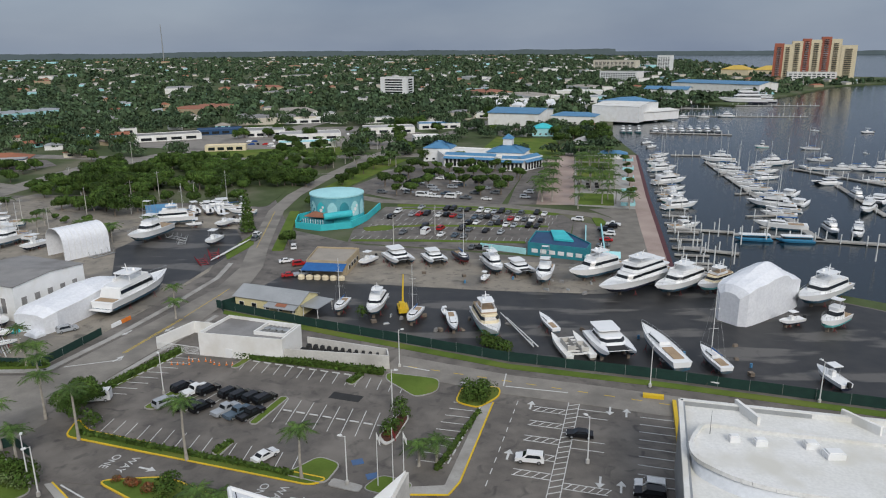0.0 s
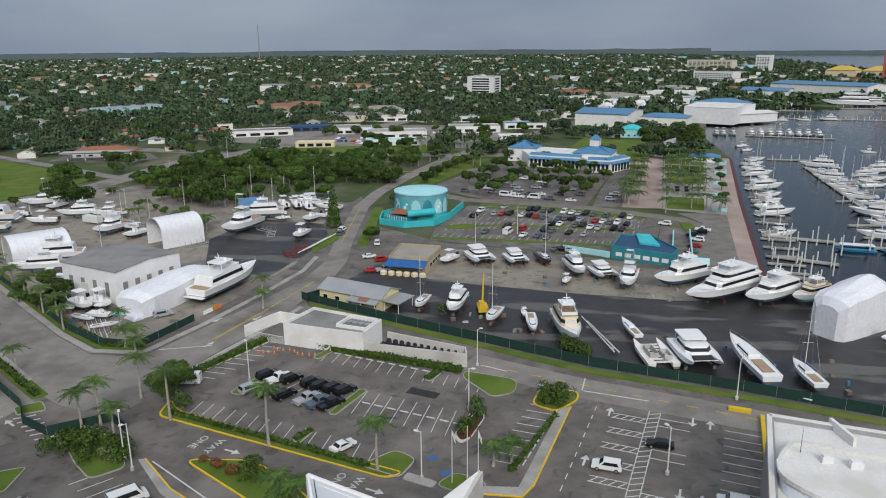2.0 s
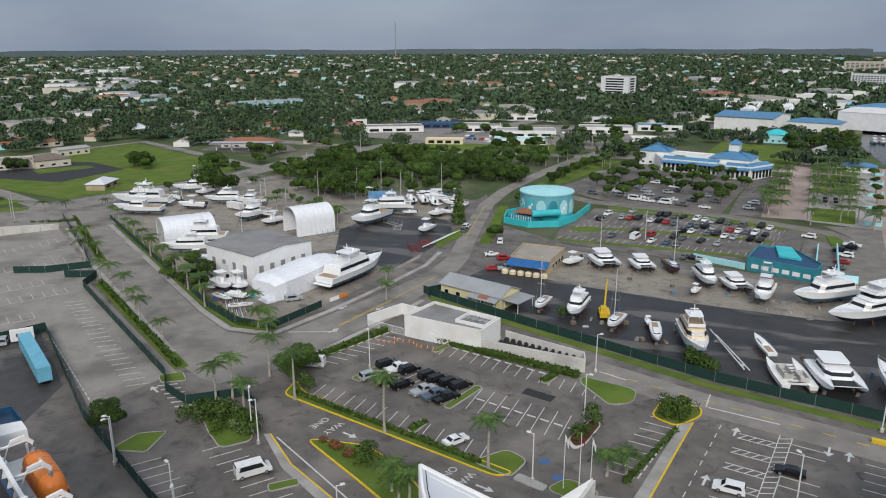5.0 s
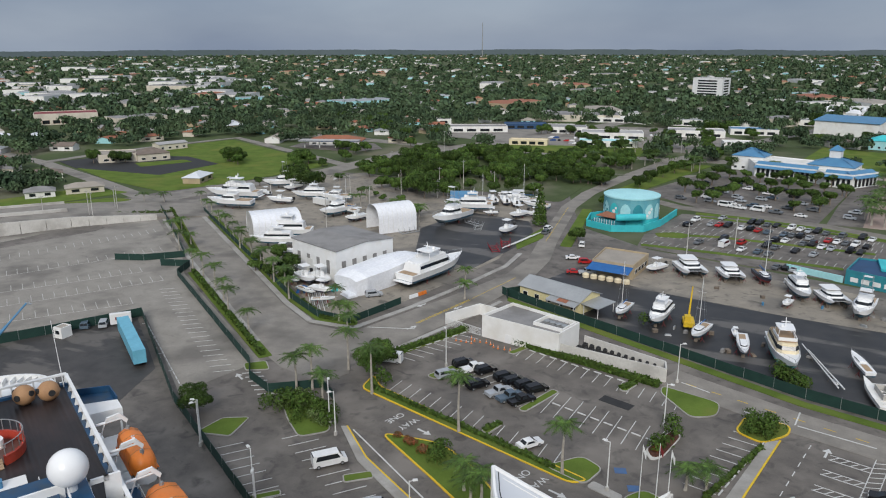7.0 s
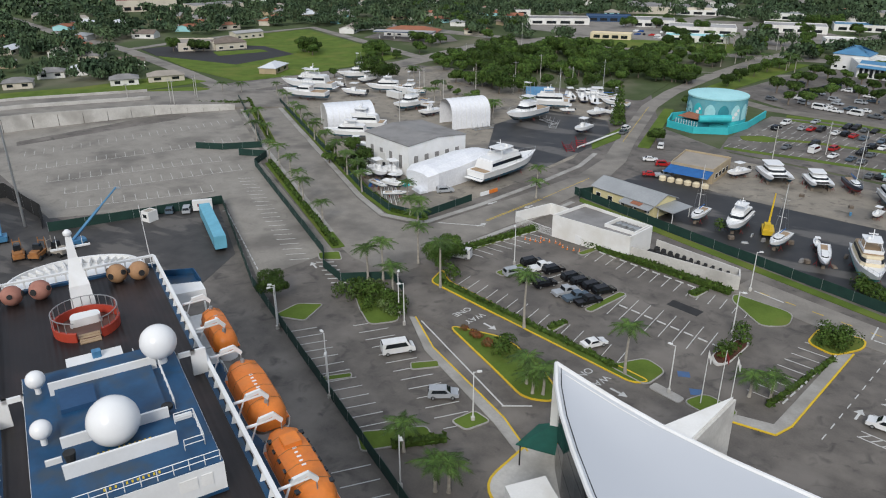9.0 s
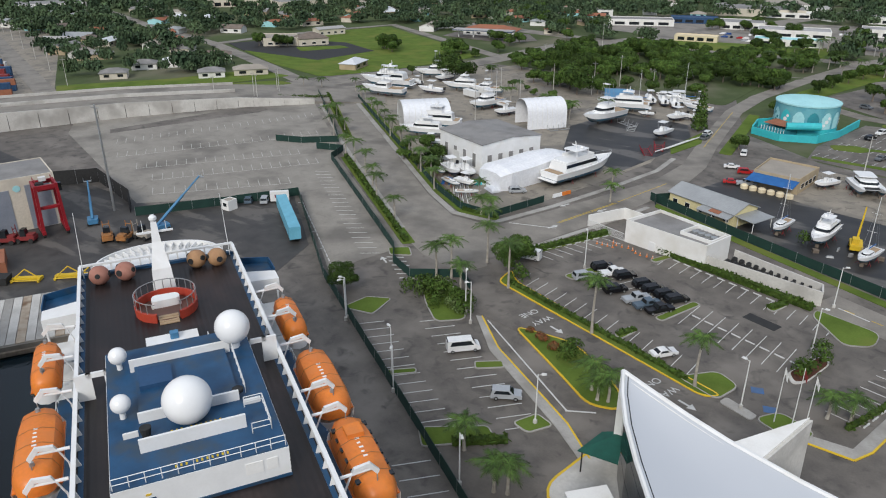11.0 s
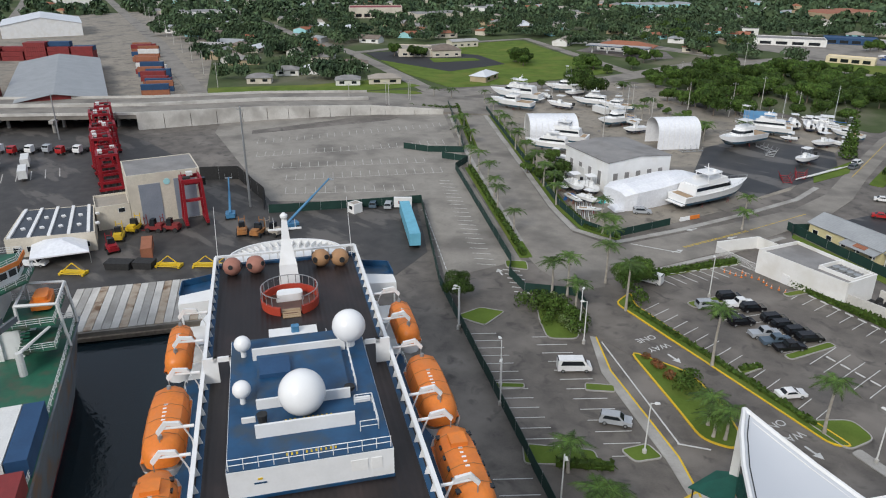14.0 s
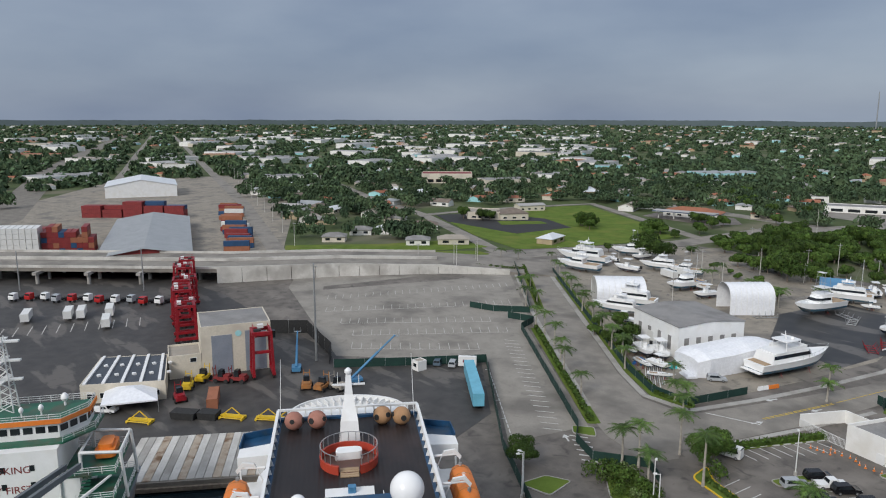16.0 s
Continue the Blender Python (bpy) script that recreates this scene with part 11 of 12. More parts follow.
for i in range(24):
    p = along((-333, 141), (-512, 209), (i + rng.uniform(-0.2, 0.2)) / 24)
    w = rng.uniform(-3, 3)
    p = (p[0] + 0.62 * w, p[1] + 0.79 * w)
    k_ = -38 + rng.uniform(-6, 6)
    container(p[0], p[1], 0.0, k_, rng.choice("owrobo"))
    if rng.random() < 0.45:
        container(p[0], p[1], 2.6, k_, rng.choice("orwb"))


def truck(x, y, rz, cab="white"):
    ob = thing("lorry", "%s tractor lorry parked under the road" % cab, "lorry", x, y, 0.05, rz, "parked lorries")
    bm = bmesh.new()
    loft(bm, [[(sx * 1.2, 0.0, 0.9), (sx * 1.2, 2.2, 0.9), (sx * 1.2, 2.2, 1.9), (sx * 1.15, 1.7, 3.0), (sx * 1.15, 0.0, 3.1)] for sx in (-1, 1)], closed=True)
    part("cab", bm, PAINTS[cab], ob)
    bm = bmesh.new()
    box(bm, -1.0, 1.75, 2.0, 1.0, 2.06, 2.8)
    part("windscreen", bm, GLASS, ob)
    bm = bmesh.new()
    box(bm, -0.5, -4.5, 0.7, 0.5, 1.8, 1.0)
    part("chassis", bm, RUBBER, ob)
    for sx in (-1, 1):
        for yy in (1.1, -2.6, -3.8):
            bm = bmesh.new()
            tube(bm, (sx * 0.75, yy, 0.5), (sx * 1.2, yy, 0.5), 0.5, 0.5, 10)
            part("wheel", bm, RUBBER, ob)


for i in range(12):
    p = tw((-296, 42), i * 5.4, -6 + (i % 3))
    truck(p[0], p[1], 215, ("white", "red", "white", "silver", "red")[i % 5])
for x, y in ((-259.5, 36.0), (-254.8, 47.4), (-253.4, 51.0), (-250.4, 59.0), (-237.4, 54.6)):
    container(x, y, 0.9, 72, "w", 8.0, "trailer box standing on the yard")


def straddle_carrier(x, y, rz, label="tall red straddle carrier", h=11.5, L=6.0):
    ob = thing("straddle_carrier", label, "port machine", x, y, 0.05, rz, "straddle carriers")
    for sx in (-1, 1):
        bm = bmesh.new()
        for yy in (-L / 2, L / 2):
            loft(bm, [[(sx * 2.5 - 0.35, yy - 0.35, 1.0), (sx * 2.5 + 0.35, yy - 0.35, 1.0), (sx * 2.5 + 0.35, yy + 0.35, 1.0), (sx * 2.5 - 0.35, yy + 0.35, 1.0)], [(sx * 2.2 - 0.3, yy * 0.9 - 0.3, h), (sx * 2.2 + 0.3, yy * 0.9 - 0.3, h), (sx * 2.2 + 0.3, yy * 0.9 + 0.3, h), (sx * 2.2 - 0.3, yy * 0.9 + 0.3, h)]], closed=True)
        part("leg_frame", bm, RED, ob)
        bm = bmesh.new()
        box(bm, sx * 2.5 - 0.4, -L / 2 - 0.8, 0.9, sx * 2.5 + 0.4, L / 2 + 0.8, 1.7)
        part("sill_beam", bm, RED, ob)
        for yy in (-L / 2, -L / 6, L / 6, L / 2):
            bm = bmesh.new()
            tube(bm, (sx * 2.5 - 0.3, yy, 0.6), (sx * 2.5 + 0.3, yy, 0.6), 0.6, 0.6, 10)
            part("wheel", bm, RUBBER, ob)
    bm = bmesh.new()
    for yy in (-L * 0.45, L * 0.45):
        box(bm, -2.5, yy - 0.35, h - 0.6, 2.5, yy + 0.35, h + 0.3)
    for sx in (-2.2, 2.2):
        box(bm, sx - 0.3, -L * 0.48, h - 0.4, sx + 0.3, L * 0.48, h + 0.4)
    part("top_frame", bm, RED, ob)
    bm = bmesh.new()
    box(bm, -2.2, -L * 0.45, h * 0.55, 2.2, -L * 0.3, h * 0.6)
    box(bm, -1.6, -0.6, h - 1.6, 1.6, 0.6, h - 0.9)
    part("spreader", bm, RED, ob)
    bm = bmesh.new()
    box(bm, -0.7, L * 0.18, h + 0.3, 0.8, L * 0.4, h + 1.2)
    part("engine_cover", bm, POLE_WHITE, ob)
    for sx in (-1.9, 1.9):
        bm = bmesh.new()
        for yy in (-0.35, 0.35):
            tube(bm, (sx, L * yy, h + 0.3), (sx, L * yy, h + 1.3), 0.06, 0.06, 5)
        tube(bm, (sx, -L * 0.42, h + 1.3), (sx, L * 0.42, h + 1.3), 0.06, 0.06, 5)
        part("walkway_rail", bm, RED, ob)
    bm = bmesh.new()
    box(bm, -2.0, -L * 0.36, h + 0.3, -0.2, -L * 0.1, h + 0.75)
    part("hoist_housing", bm, RUBBER, ob)
    bm = bmesh.new()
    box(bm, 2.5, L * 0.2, h - 2.6, 3.7, L * 0.45, h - 0.8)
    part("driver_cab", bm, GLASS, ob)
    return ob


first = straddle_carrier(-166.4, 74.4, 72, "red straddle carrier standing before the roller door", 12.0, 5.5)
for i in range(9):
    p = along((-209, 68.5), (-276, 93.5), i / 8)
    k_ = rng.uniform(-1.6, 1.6)
    copy_thing(first, pose(p[0] + k_ * 0.4, p[1] + k_, 0.05, 0, 0, 160 + rng.uniform(-5, 5) + (180 if i % 3 == 1 else 0)) @ Matrix.Diagonal((1.35, 1.0, (0.9, 0.8, 0.95, 0.86)[i % 4], 1)))["label"] = "tall red straddle carrier parked in a row"


def plant_machine(x, y, rz, colour, name, label, h=2.6):
    """A low port machine: chassis, engine hood, cab, lifting frame and wheels."""
    ob = thing(name, label, "port machine", x, y, 0.05, rz, "port machines")
    bm = bmesh.new()
    prism(bm, rounded([(-1.2, -2.4), (1.2, -2.4), (1.2, 1.8), (-1.2, 1.8)], 0.3), 0.7, 1.5)
    part("chassis", bm, colour, ob)
    bm = bmesh.new()
    prism(bm, rounded([(-0.9, -2.2), (0.9, -2.2), (0.9, -0.6), (-0.9, -0.6)], 0.3), 1.5, 2.0)
    part("engine_hood", bm, colour, ob)
    bm = bmesh.new()
    prism(bm, [(-0.8, -0.5), (0.8, -0.5), (0.8, 0.9), (-0.8, 0.9)], 1.5, h, [(-0.7, -0.4), (0.7, -0.4), (0.7, 0.6), (-0.7, 0.6)])
    part("cab", bm, GLASS, ob)
    bm = bmesh.new()
    for sx in (-0.7, 0.7):
        tube(bm, (sx, 1.9, 0.3), (sx, 2.1, h + 0.8), 0.12, 0.1, 5)
        tube(bm, (sx, 2.0, 0.3), (sx, 3.2, 0.3), 0.1, 0.08, 5)
    tube(bm, (-0.7, 2.05, h), (0.7, 2.05, h), 0.1, 0.1, 5)
    part("lifting_frame", bm, colour, ob)
    for sx in (-1, 1):
        for yy in (-1.6, 1.2):
            bm = bmesh.new()
            tube(bm, (sx * 1.0, yy, 0.55), (sx * 1.45, yy, 0.55), 0.55, 0.55, 10)
            part("wheel", bm, RUBBER, ob)
    return ob


for x, y, rz, c, nm, lb_ in ((-168.5, 64.5, 130, TRIM_RED, "yard_tractor", "dark red yard tractor beside the workshop"), (-166.0, 67.6, 130, TRIM_RED, "yard_tractor", "dark red yard tractor beside the workshop"), (-172, 61, 40, YELLOW, "forklift", "yellow forklift with raised frame"), (-169, 56, 60, YELLOW, "forklift", "yellow forklift with raised frame"),
                            (-163, 52, 80, RED, "yard_tractor", "red and white yard tractor"), (-148.3, 81.5, 30, MACHINE_ORANGE, "wheel_loader", "orange wheel loader with machinery"), (-151.5, 79.0, 60, MACHINE_ORANGE, "wheel_loader", "weathered orange machine beside the workshop"), (-146.0, 84.5, 100, ROOF_TAN, "wheel_loader", "tan compressor machine on wheels")):
    plant_machine(x, y, rz, c, nm, lb_, 3.2)


def boom_lift(x, y, rz, up, L):
    ob = thing("boom_lift", "blue telescopic boom lift", "boom lift", x, y, 0.05, rz, "boom lifts")
    bm = bmesh.new()
    prism(bm, rounded([(-1.2, -1.6), (1.2, -1.6), (1.2, 1.6), (-1.2, 1.6)], 0.3), 0.5, 1.6)
    part("base", bm, ROOF_BLUE, ob)
    bm = bmesh.new()
    c, s = math.cos(radians(up)), math.sin(radians(up))
    tube(bm, (0, -1.0, 1.7), (0, -1.0 + L * 0.6 * c, 1.7 + L * 0.6 * s), 0.35, 0.32, 6)
    tube(bm, (0, -1.0 + L * 0.55 * c, 1.7 + L * 0.55 * s), (0, -1.0 + L * c, 1.7 + L * s), 0.22, 0.2, 6)
    part("boom", bm, ROOF_BLUE, ob)
    bm = bmesh.new()
    ex, ez = -1.0 + L * c, 1.7 + L * s
    box(bm, -0.9, ex, ez - 0.3, 0.9, ex + 0.8, ez - 0.2)
    for px in (-0.9, 0.9):
        for py in (ex, ex + 0.8):
            tube(bm, (px, py, ez - 0.3), (px, py, ez + 0.8), 0.04, 0.04, 4)
    part("basket", bm, STEEL, ob)
    for sx in (-1, 1):
        for yy in (-1.1, 1.1):
            bm = bmesh.new()
            tube(bm, (sx * 0.95, yy, 0.5), (sx * 1.35, yy, 0.5), 0.5, 0.5, 10)
            part("wheel", bm, RUBBER, ob)


boom_lift(-163.5, 82.5, 60, 28, 13)
boom_lift(-146.5, 90, -15, 40, 15)
container(-156.5, 57.5, 0.05, 65, 'o', 8.0, 'weathered tan storage container beside the annex')
# yellow lifting frames on the quay
for x, y, rz in ((-145.5, 57.5, 40), (-139.8, 63.4, 45), (-136.5, 66.5, 45), (-134, 69.4, 45), (-156, 41, 40)):
    ob = thing("spreader_frame", "yellow container lifting frame on the quay", "lifting frame", x, y, 0.05, rz, "lifting frames")
    bm = bmesh.new()
    for sx in (-2.6, 2.6):
        box(bm, sx - 0.2, -1.2, 0.1, sx + 0.2, 1.2, 0.6)
        tube(bm, (sx, 0, 0.5), (0, 0, 2.6), 0.12, 0.12, 5)
    box(bm, -2.8, -0.3, 0.3, 2.8, 0.3, 0.8)
    for sy in (-1.1, 1.1):
        tube(bm, (-2.6, sy, 0.5), (2.6, sy, 0.5), 0.12, 0.12, 5)
    part("frame", bm, YELLOW, ob)
for x, y, w in ((-152.5, 49.5, 2.6), (-149, 53.6, 2.0)):
    ob = thing("steel_bin", "black steel waste bin on the quay", "bin", x, y, 0.05, 42)
    bm = bmesh.new()
    prism(bm, [(-w, -1.4), (w, -1.4), (w, 1.4), (-w, 1.4)], 0, 1.6, [(-w * 1.1, -1.5), (w * 1.1, -1.5), (w * 1.1, 1.5), (-w * 1.1, 1.5)])
    part("body", bm, RUBBER, ob)
# concrete plank dock at the head of the basin
ob = thing("plank_dock", "pale concrete plank dock stained with rust", "dock", CORNER.x, CORNER.y, 0, math.degrees(math.atan2(R_.y, R_.x)))
for i in range(21):
    bm = bmesh.new()
    x = -24 - 1.55 * i
    box(bm, x - 1.45, -0.4, 0.12, x, 18.5, 0.42 + 0.02 * (i % 3))
    part("plank", bm, (CONCRETE_PALE, CONCRETE, CONCRETE_PALE, PLANK_STAINED)[i * 7 % 4], ob)
bm = bmesh.new()
box(bm, -58, -1.0, -3.5, -22, -0.3, 0.3)
part("quay_face", bm, CONCRETE_DARK, ob)
bm = bmesh.new()
box(bm, -58, -1.6, -1.2, -22, -1.0, -0.5)
part("timber_fender", bm, BARK, ob)
# blue semi-trailer, booth and skip
ob = thing("semi_trailer", "long pale blue enclosed trailer beside the screen fence", "trailer", -124.6, 109.6, 0.05, -55.5 + 90 - 90)
ob.matrix_basis = pose(-124.2, 109.4, 0.05, 0, 0, 54.8)
bm = bmesh.new()
box(bm, -1.3, -11.5, 1.1, 1.3, 11.5, 4.1)
part("box_body", bm, mat("pale_blue_paint", (0.16, 0.45, 0.58), (0.13, 0.38, 0.5), 0.5, 0.5), ob)
for i in range(4):
    bm = bmesh.new()
    box(bm, 1.29, -9 + i * 5, 1.8, 1.33, -6 + i * 5, 3.6)
    part("side_panel", bm, TEAL_PALE, ob)
for yy in (-9.5, -8.2, 8.5):
    bm = bmesh.new()
    tube(bm, (-1.2, yy, 0.5), (1.2, yy, 0.5), 0.5, 0.5, 10)
    part("wheel", bm, RUBBER, ob)
building("guard_booth", "small white guard booth with a flat roof", [(-146.2, 107.2), (-143.6, 107.2), (-143.6, 110), (-146.2, 110)], 2.6, WALL_WHITE, ROOF_TAN, parapet=0.1, windows=[(0, 0.1, 0.9, 1.0, 2.1, 1, GLASS, WHITE)])
ob = thing("sign_board", "white sign board with unreadable red lettering", "sign", -138.4, 119.7, 0.05, 45)
bm = bmesh.new()
box(bm, -2.4, -0.6, 0.4, 2.4, 0.6, 3.0)
part("board", bm, WHITE, ob)
bm = bmesh.new()
for i in range(3):
    box(bm, -1.2 + i * 0.9, -0.64, 1.4, -0.6 + i * 0.9, -0.6, 2.2)
part("lettering_bars", bm, TRIM_RED, ob)
car(-145.0, 115.0, 40, "suv", "slate")
car(-141.6, 117.4, 40, "suv", "silver")
car(-166.5, 36.4, -45, "pickup", "white")
# mobile crane and boatyard clutter
ob = thing("mobile_crane", "yellow boatyard crane with raised boom", "crane", -10.8, 173.5, 0.1, 10)
bm = bmesh.new()
prism(bm, rounded([(-1.3, -2.4), (1.3, -2.4), (1.3, 2.4), (-1.3, 2.4)], 0.3), 0.6, 1.7)
part("carrier", bm, YELLOW, ob)
bm = bmesh.new()
tube(bm, (0, 0.6, 1.6), (0.5, 2.2, 9.5), 0.28, 0.16, 6)
part("boom", bm, YELLOW, ob)
bm = bmesh.new()
box(bm, -1.0, -1.6, 1.7, 0.4, 0.2, 3.0)
part("cab", bm, YELLOW, ob)
for sx in (-1, 1):
    for yy in (-1.6, 1.6):
        bm = bmesh.new()
        tube(bm, (sx * 0.9, yy, 0.55), (sx * 1.4, yy, 0.55), 0.55, 0.55, 10)
        part("wheel", bm, RUBBER, ob)
for x, y, rz, L in ((16.9, 160, 15, 22), (18.0, 158.4, 17, 19), (49.6, 133.2, 60, 11)):
    ob = thing("mast_on_trestles", "white aluminium mast lying on trestles", "mast", x, y, 0.06, rz)
    bm = bmesh.new()
    tube(bm, (0, -L / 2, 0.8), (0, L / 2, 0.8), 0.16, 0.12, 7)
    part("mast", bm, POLE_WHITE, ob)
    for yy in (-L * 0.3, L * 0.3):
        bm = bmesh.new()
        for sx in (-0.5, 0.5):
            tube(bm, (sx, yy, 0), (0, yy, 0.7), 0.05, 0.05, 4)
        part("trestle", bm, BARK, ob)
# stripped catamaran under repair
ob = thing("catamaran", "stripped catamaran hull with open deck frames under repair", "boat", 28.2, 149.2, 0.1, 10)
for x in (-2.6, 2.6):
    hull_parts(ob, 13, 1.9, 1.5, WALL_WHITE, CONCRETE_DARK, 0.4, x=x)
bm = bmesh.new()
for i in range(7):
    box(bm, -2.6, -5.6 + i * 1.5, 1.2, 2.6, -5.3 + i * 1.5, 1.55)
part("deck_beams", bm, WALL_WHITE, ob)
for x0_, y0_, x1_, y1_, z1_ in ((-2.2, -3.8, -0.4, 1.2, 2.6), (0.6, -4.8, 2.3, -1.0, 2.4)):
    bm = bmesh.new()
    wall_ring(bm, [(x0_, y0_), (x1_, y0_), (x1_, y1_), (x0_, y1_)], 1.5, z1_, 0.15)
    part("cabin_wall", bm, CONCRETE_PALE, ob)
# clutter of the yards: small boxes, drums, pallets as single things
rng = random.Random(21)
kinds = (("pallet_stack", "stack of timber pallets on the yard", BARK), ("steel_drum", "old blue steel drum on asphalt", ROOF_BLUE), ("tool_crate", "grey steel crate on the asphalt", STEEL), ("tarp_bundle", "bundle under a grey tarpaulin", ROOF_GREY), ("scrap_heap", "small rusty scrap heap", BARK))
spots = [(rng.uniform(-20, 90), 0, 0) for _ in range(34)] + [(0, 1, 0)] * 26
for i, (sx_, typ, _) in enumerate(spots):
    if typ == 0:
        f = (sx_ + 20) / 110
        a, b = along((-18, 160), (84, 126), f), along((-18, 214), (84, 190), f)
        c = along(a, b, rng.choice((rng.uniform(0.02, 0.3), rng.uniform(0.72, 0.95))))
    else:
        c = along(along((-200, 236), (-104, 150), rng.random()), along((-150, 290), (-80, 200), rng.random()), rng.uniform(0.05, 0.4))
    nm, lb_, m_ = kinds[i % 5]
    ob = thing(nm, lb_, nm.split("_")[1], c[0], c[1], 0.06, rng.uniform(0, 180), "yard clutter")
    bm = bmesh.new()
    if nm == "steel_drum":
        lathe(bm, [(0.3, 0), (0.3, 0.4), (0.33, 0.45), (0.3, 0.5), (0.3, 0.9)], 12)
    elif nm == "pallet_stack":
        for k_ in range(4):
            box(bm, -0.6, -0.5, k_ * 0.2, 0.6, 0.5, k_ * 0.2 + 0.14)
    else:
        w_, l_ = rng.uniform(0.25, 0.6), rng.uniform(0.4, 1.0)
        prism(bm, rounded([(-w_, -l_), (w_, -l_), (w_ * 0.9, l_), (-w_ * 0.8, l_)], 0.25), 0, rng.uniform(0.3, 0.8), [(p[0] * 0.75, p[1] * 0.75) for p in rounded([(-w_, -l_), (w_, -l_), (w_ * 0.9, l_), (-w_ * 0.8, l_)], 0.25)])
    part("body", bm, m_, ob)
# bundle of poles in the storage yard
ob = thing("pole_bundle", "bundle of aluminium masts lying in the storage yard", "masts", -103, 152.5, 0.1, 38)
for i in range(9):
    bm = bmesh.new()
    tube(bm, (-2.2 + i * 0.55, -8 + (i % 3), 0.3 + 0.3 * (i % 2)), (-2.0 + i * 0.5, 8 - (i % 2) * 2, 0.5 + 0.3 * (i % 2)), 0.14, 0.1, 6)
    part("mast", bm, STEEL if i % 2 else POLE_WHITE, ob)
ob = thing("road_barrier", "orange and white plastic road barrier", "barrier", -80.5, 167, 0.08, 70)
for i in range(4):
    bm = bmesh.new()
    prism(bm, [(-3 + i * 1.6, -0.25), (-1.5 + i * 1.6, -0.25), (-1.5 + i * 1.6, 0.25), (-3 + i * 1.6, 0.25)], 0, 0.95, [(-3 + i * 1.6, -0.1), (-1.5 + i * 1.6, -0.1), (-1.5 + i * 1.6, 0.1), (-3 + i * 1.6, 0.1)])
    part("barrier_block", bm, WHITE if i < 2 else ORANGE, ob)

# ---- storage yard: boats on stands, trees ----
boat('yacht', -210.4, 250.0, 105, 25)
boat('sportfish', -200.4, 235.8, 105, 20)
boat('sportfish', -206.6, 281.6, 130, 19)
boat('runabout', -198.3, 277.1, 171, 11)
boat('runabout', -203.1, 263.3, 65, 8)
boat('yacht', -179, 263.6, 112, 17)
boat('sportfish', -166.9, 264.1, 110, 15)
boat('runabout', -186.4, 251.0, 100, 12)
boat('sportfish', -151.6, 240.7, 167, 18)
boat('runabout', -139.8, 235.9, 161, 11)
boat('yacht', -150.8, 203.8, 112, 21)
boat('yacht', -147.2, 193.4, 112, 17)
boat('runabout', -138.6, 186.1, 107, 8)
boat('sportfish', -104.6, 247.0, 165, 22)
boat('yacht', -106.0, 268.6, 110, 20)
boat('sailboat', -103.2, 279.8, 143, 10)
boat('runabout', -95.2, 265.6, 119, 6)
boat('runabout', -80.0, 240.4, 170, 11)
boat('runabout', -83.5, 265.6, 158, 11)
boat('sportfish', -81.8, 283.7, 84, 12)
boat('runabout', -114.9, 164.6, -119, 11)
boat('runabout', -110.5, 165.9, -119, 11)
boat('runabout', -105.5, 158.3, -99, 8)
boat('runabout', -102.8, 288.8, 33, 11)
boat('runabout', -97.5, 289.4, 30, 11)
boat('runabout', -92.3, 287.8, 27, 11)
tree(-201.9, 285.1, None, 1.20)
tree(-190.4, 282.8, None, 1.15)
tree(-161.6, 297.6, None, 1.00)
tree(-154.0, 296.9, None, 1.15)
tree(-146.5, 294.6, None, 0.80)
tree(-133.4, 284.9, None, 1.20)
tree(-173.8, 352.6, None, 1.10)
tree(-160.7, 351.1, None, 1.10)
tree(-147.3, 344.2, None, 1.30)
tree(-142.3, 353.4, None, 1.30)
tree(-151.1, 397.6, None, 1.20)
tree(-128.9, 366.7, None, 1.20)
tree(-124.5, 381.2, None, 1.20)
tree(-110.9, 364.5, None, 1.20)
tree(-124.5, 296.6, None, 0.80)
tree(-138.9, 272.8, None, 0.50)
tree(-155.7, 281.5, None, 0.42)
tree(-148.5, 274.2, None, 0.45)
tree(-136.2, 180.7, None, 0.60)
tree(-192.6, 309.3, None, 0.42)
tree(-220.6, 284.8, None, 0.35)
tree(-220.4, 274.8, None, 0.35)
tree(-222.6, 266.8, None, 0.40)
tree(-234.9, 261.8, None, 0.42)
tree(-123.4, 168.4, None, 0.70)
tree(-140.9, 176.1, None, 0.50)
tree(-203.0, 351.0, None, 0.50)
tree(-206.5, 343.8, None, 0.45)
tree(-183.9, 380.0, None, 1.00)
tree(-199.2, 372.1, None, 0.90)
tree(-117.1, 327.5, None, 0.80)
tree(-112.1, 337.8, None, 0.90)
palm(-152.1, 254.7, 6.5, 0.9)
palm(-116.1, 243.1, 6.5, 0.9)
palm(-95.9, 150.3, 6.5, 0.9)
palm(-71.0, 178.4, 6.5, 0.9)
palm(-149.5, 256.6, 6.5, 0.9)
container(-167.4, 254.1, 0.9, 72, 'w', 8.0, 'trailer box standing on the yard')
container(-164.2, 261.2, 0.9, 72, 'w', 8.0, 'trailer box standing on the yard')
seg = stalls((-246, 22), (-232, 63), 11, -9.5, 3.1)
lines("parking_lines", seg, LINE_FADED, "faded trailer bays in the port yard", 0.25, 0.075)
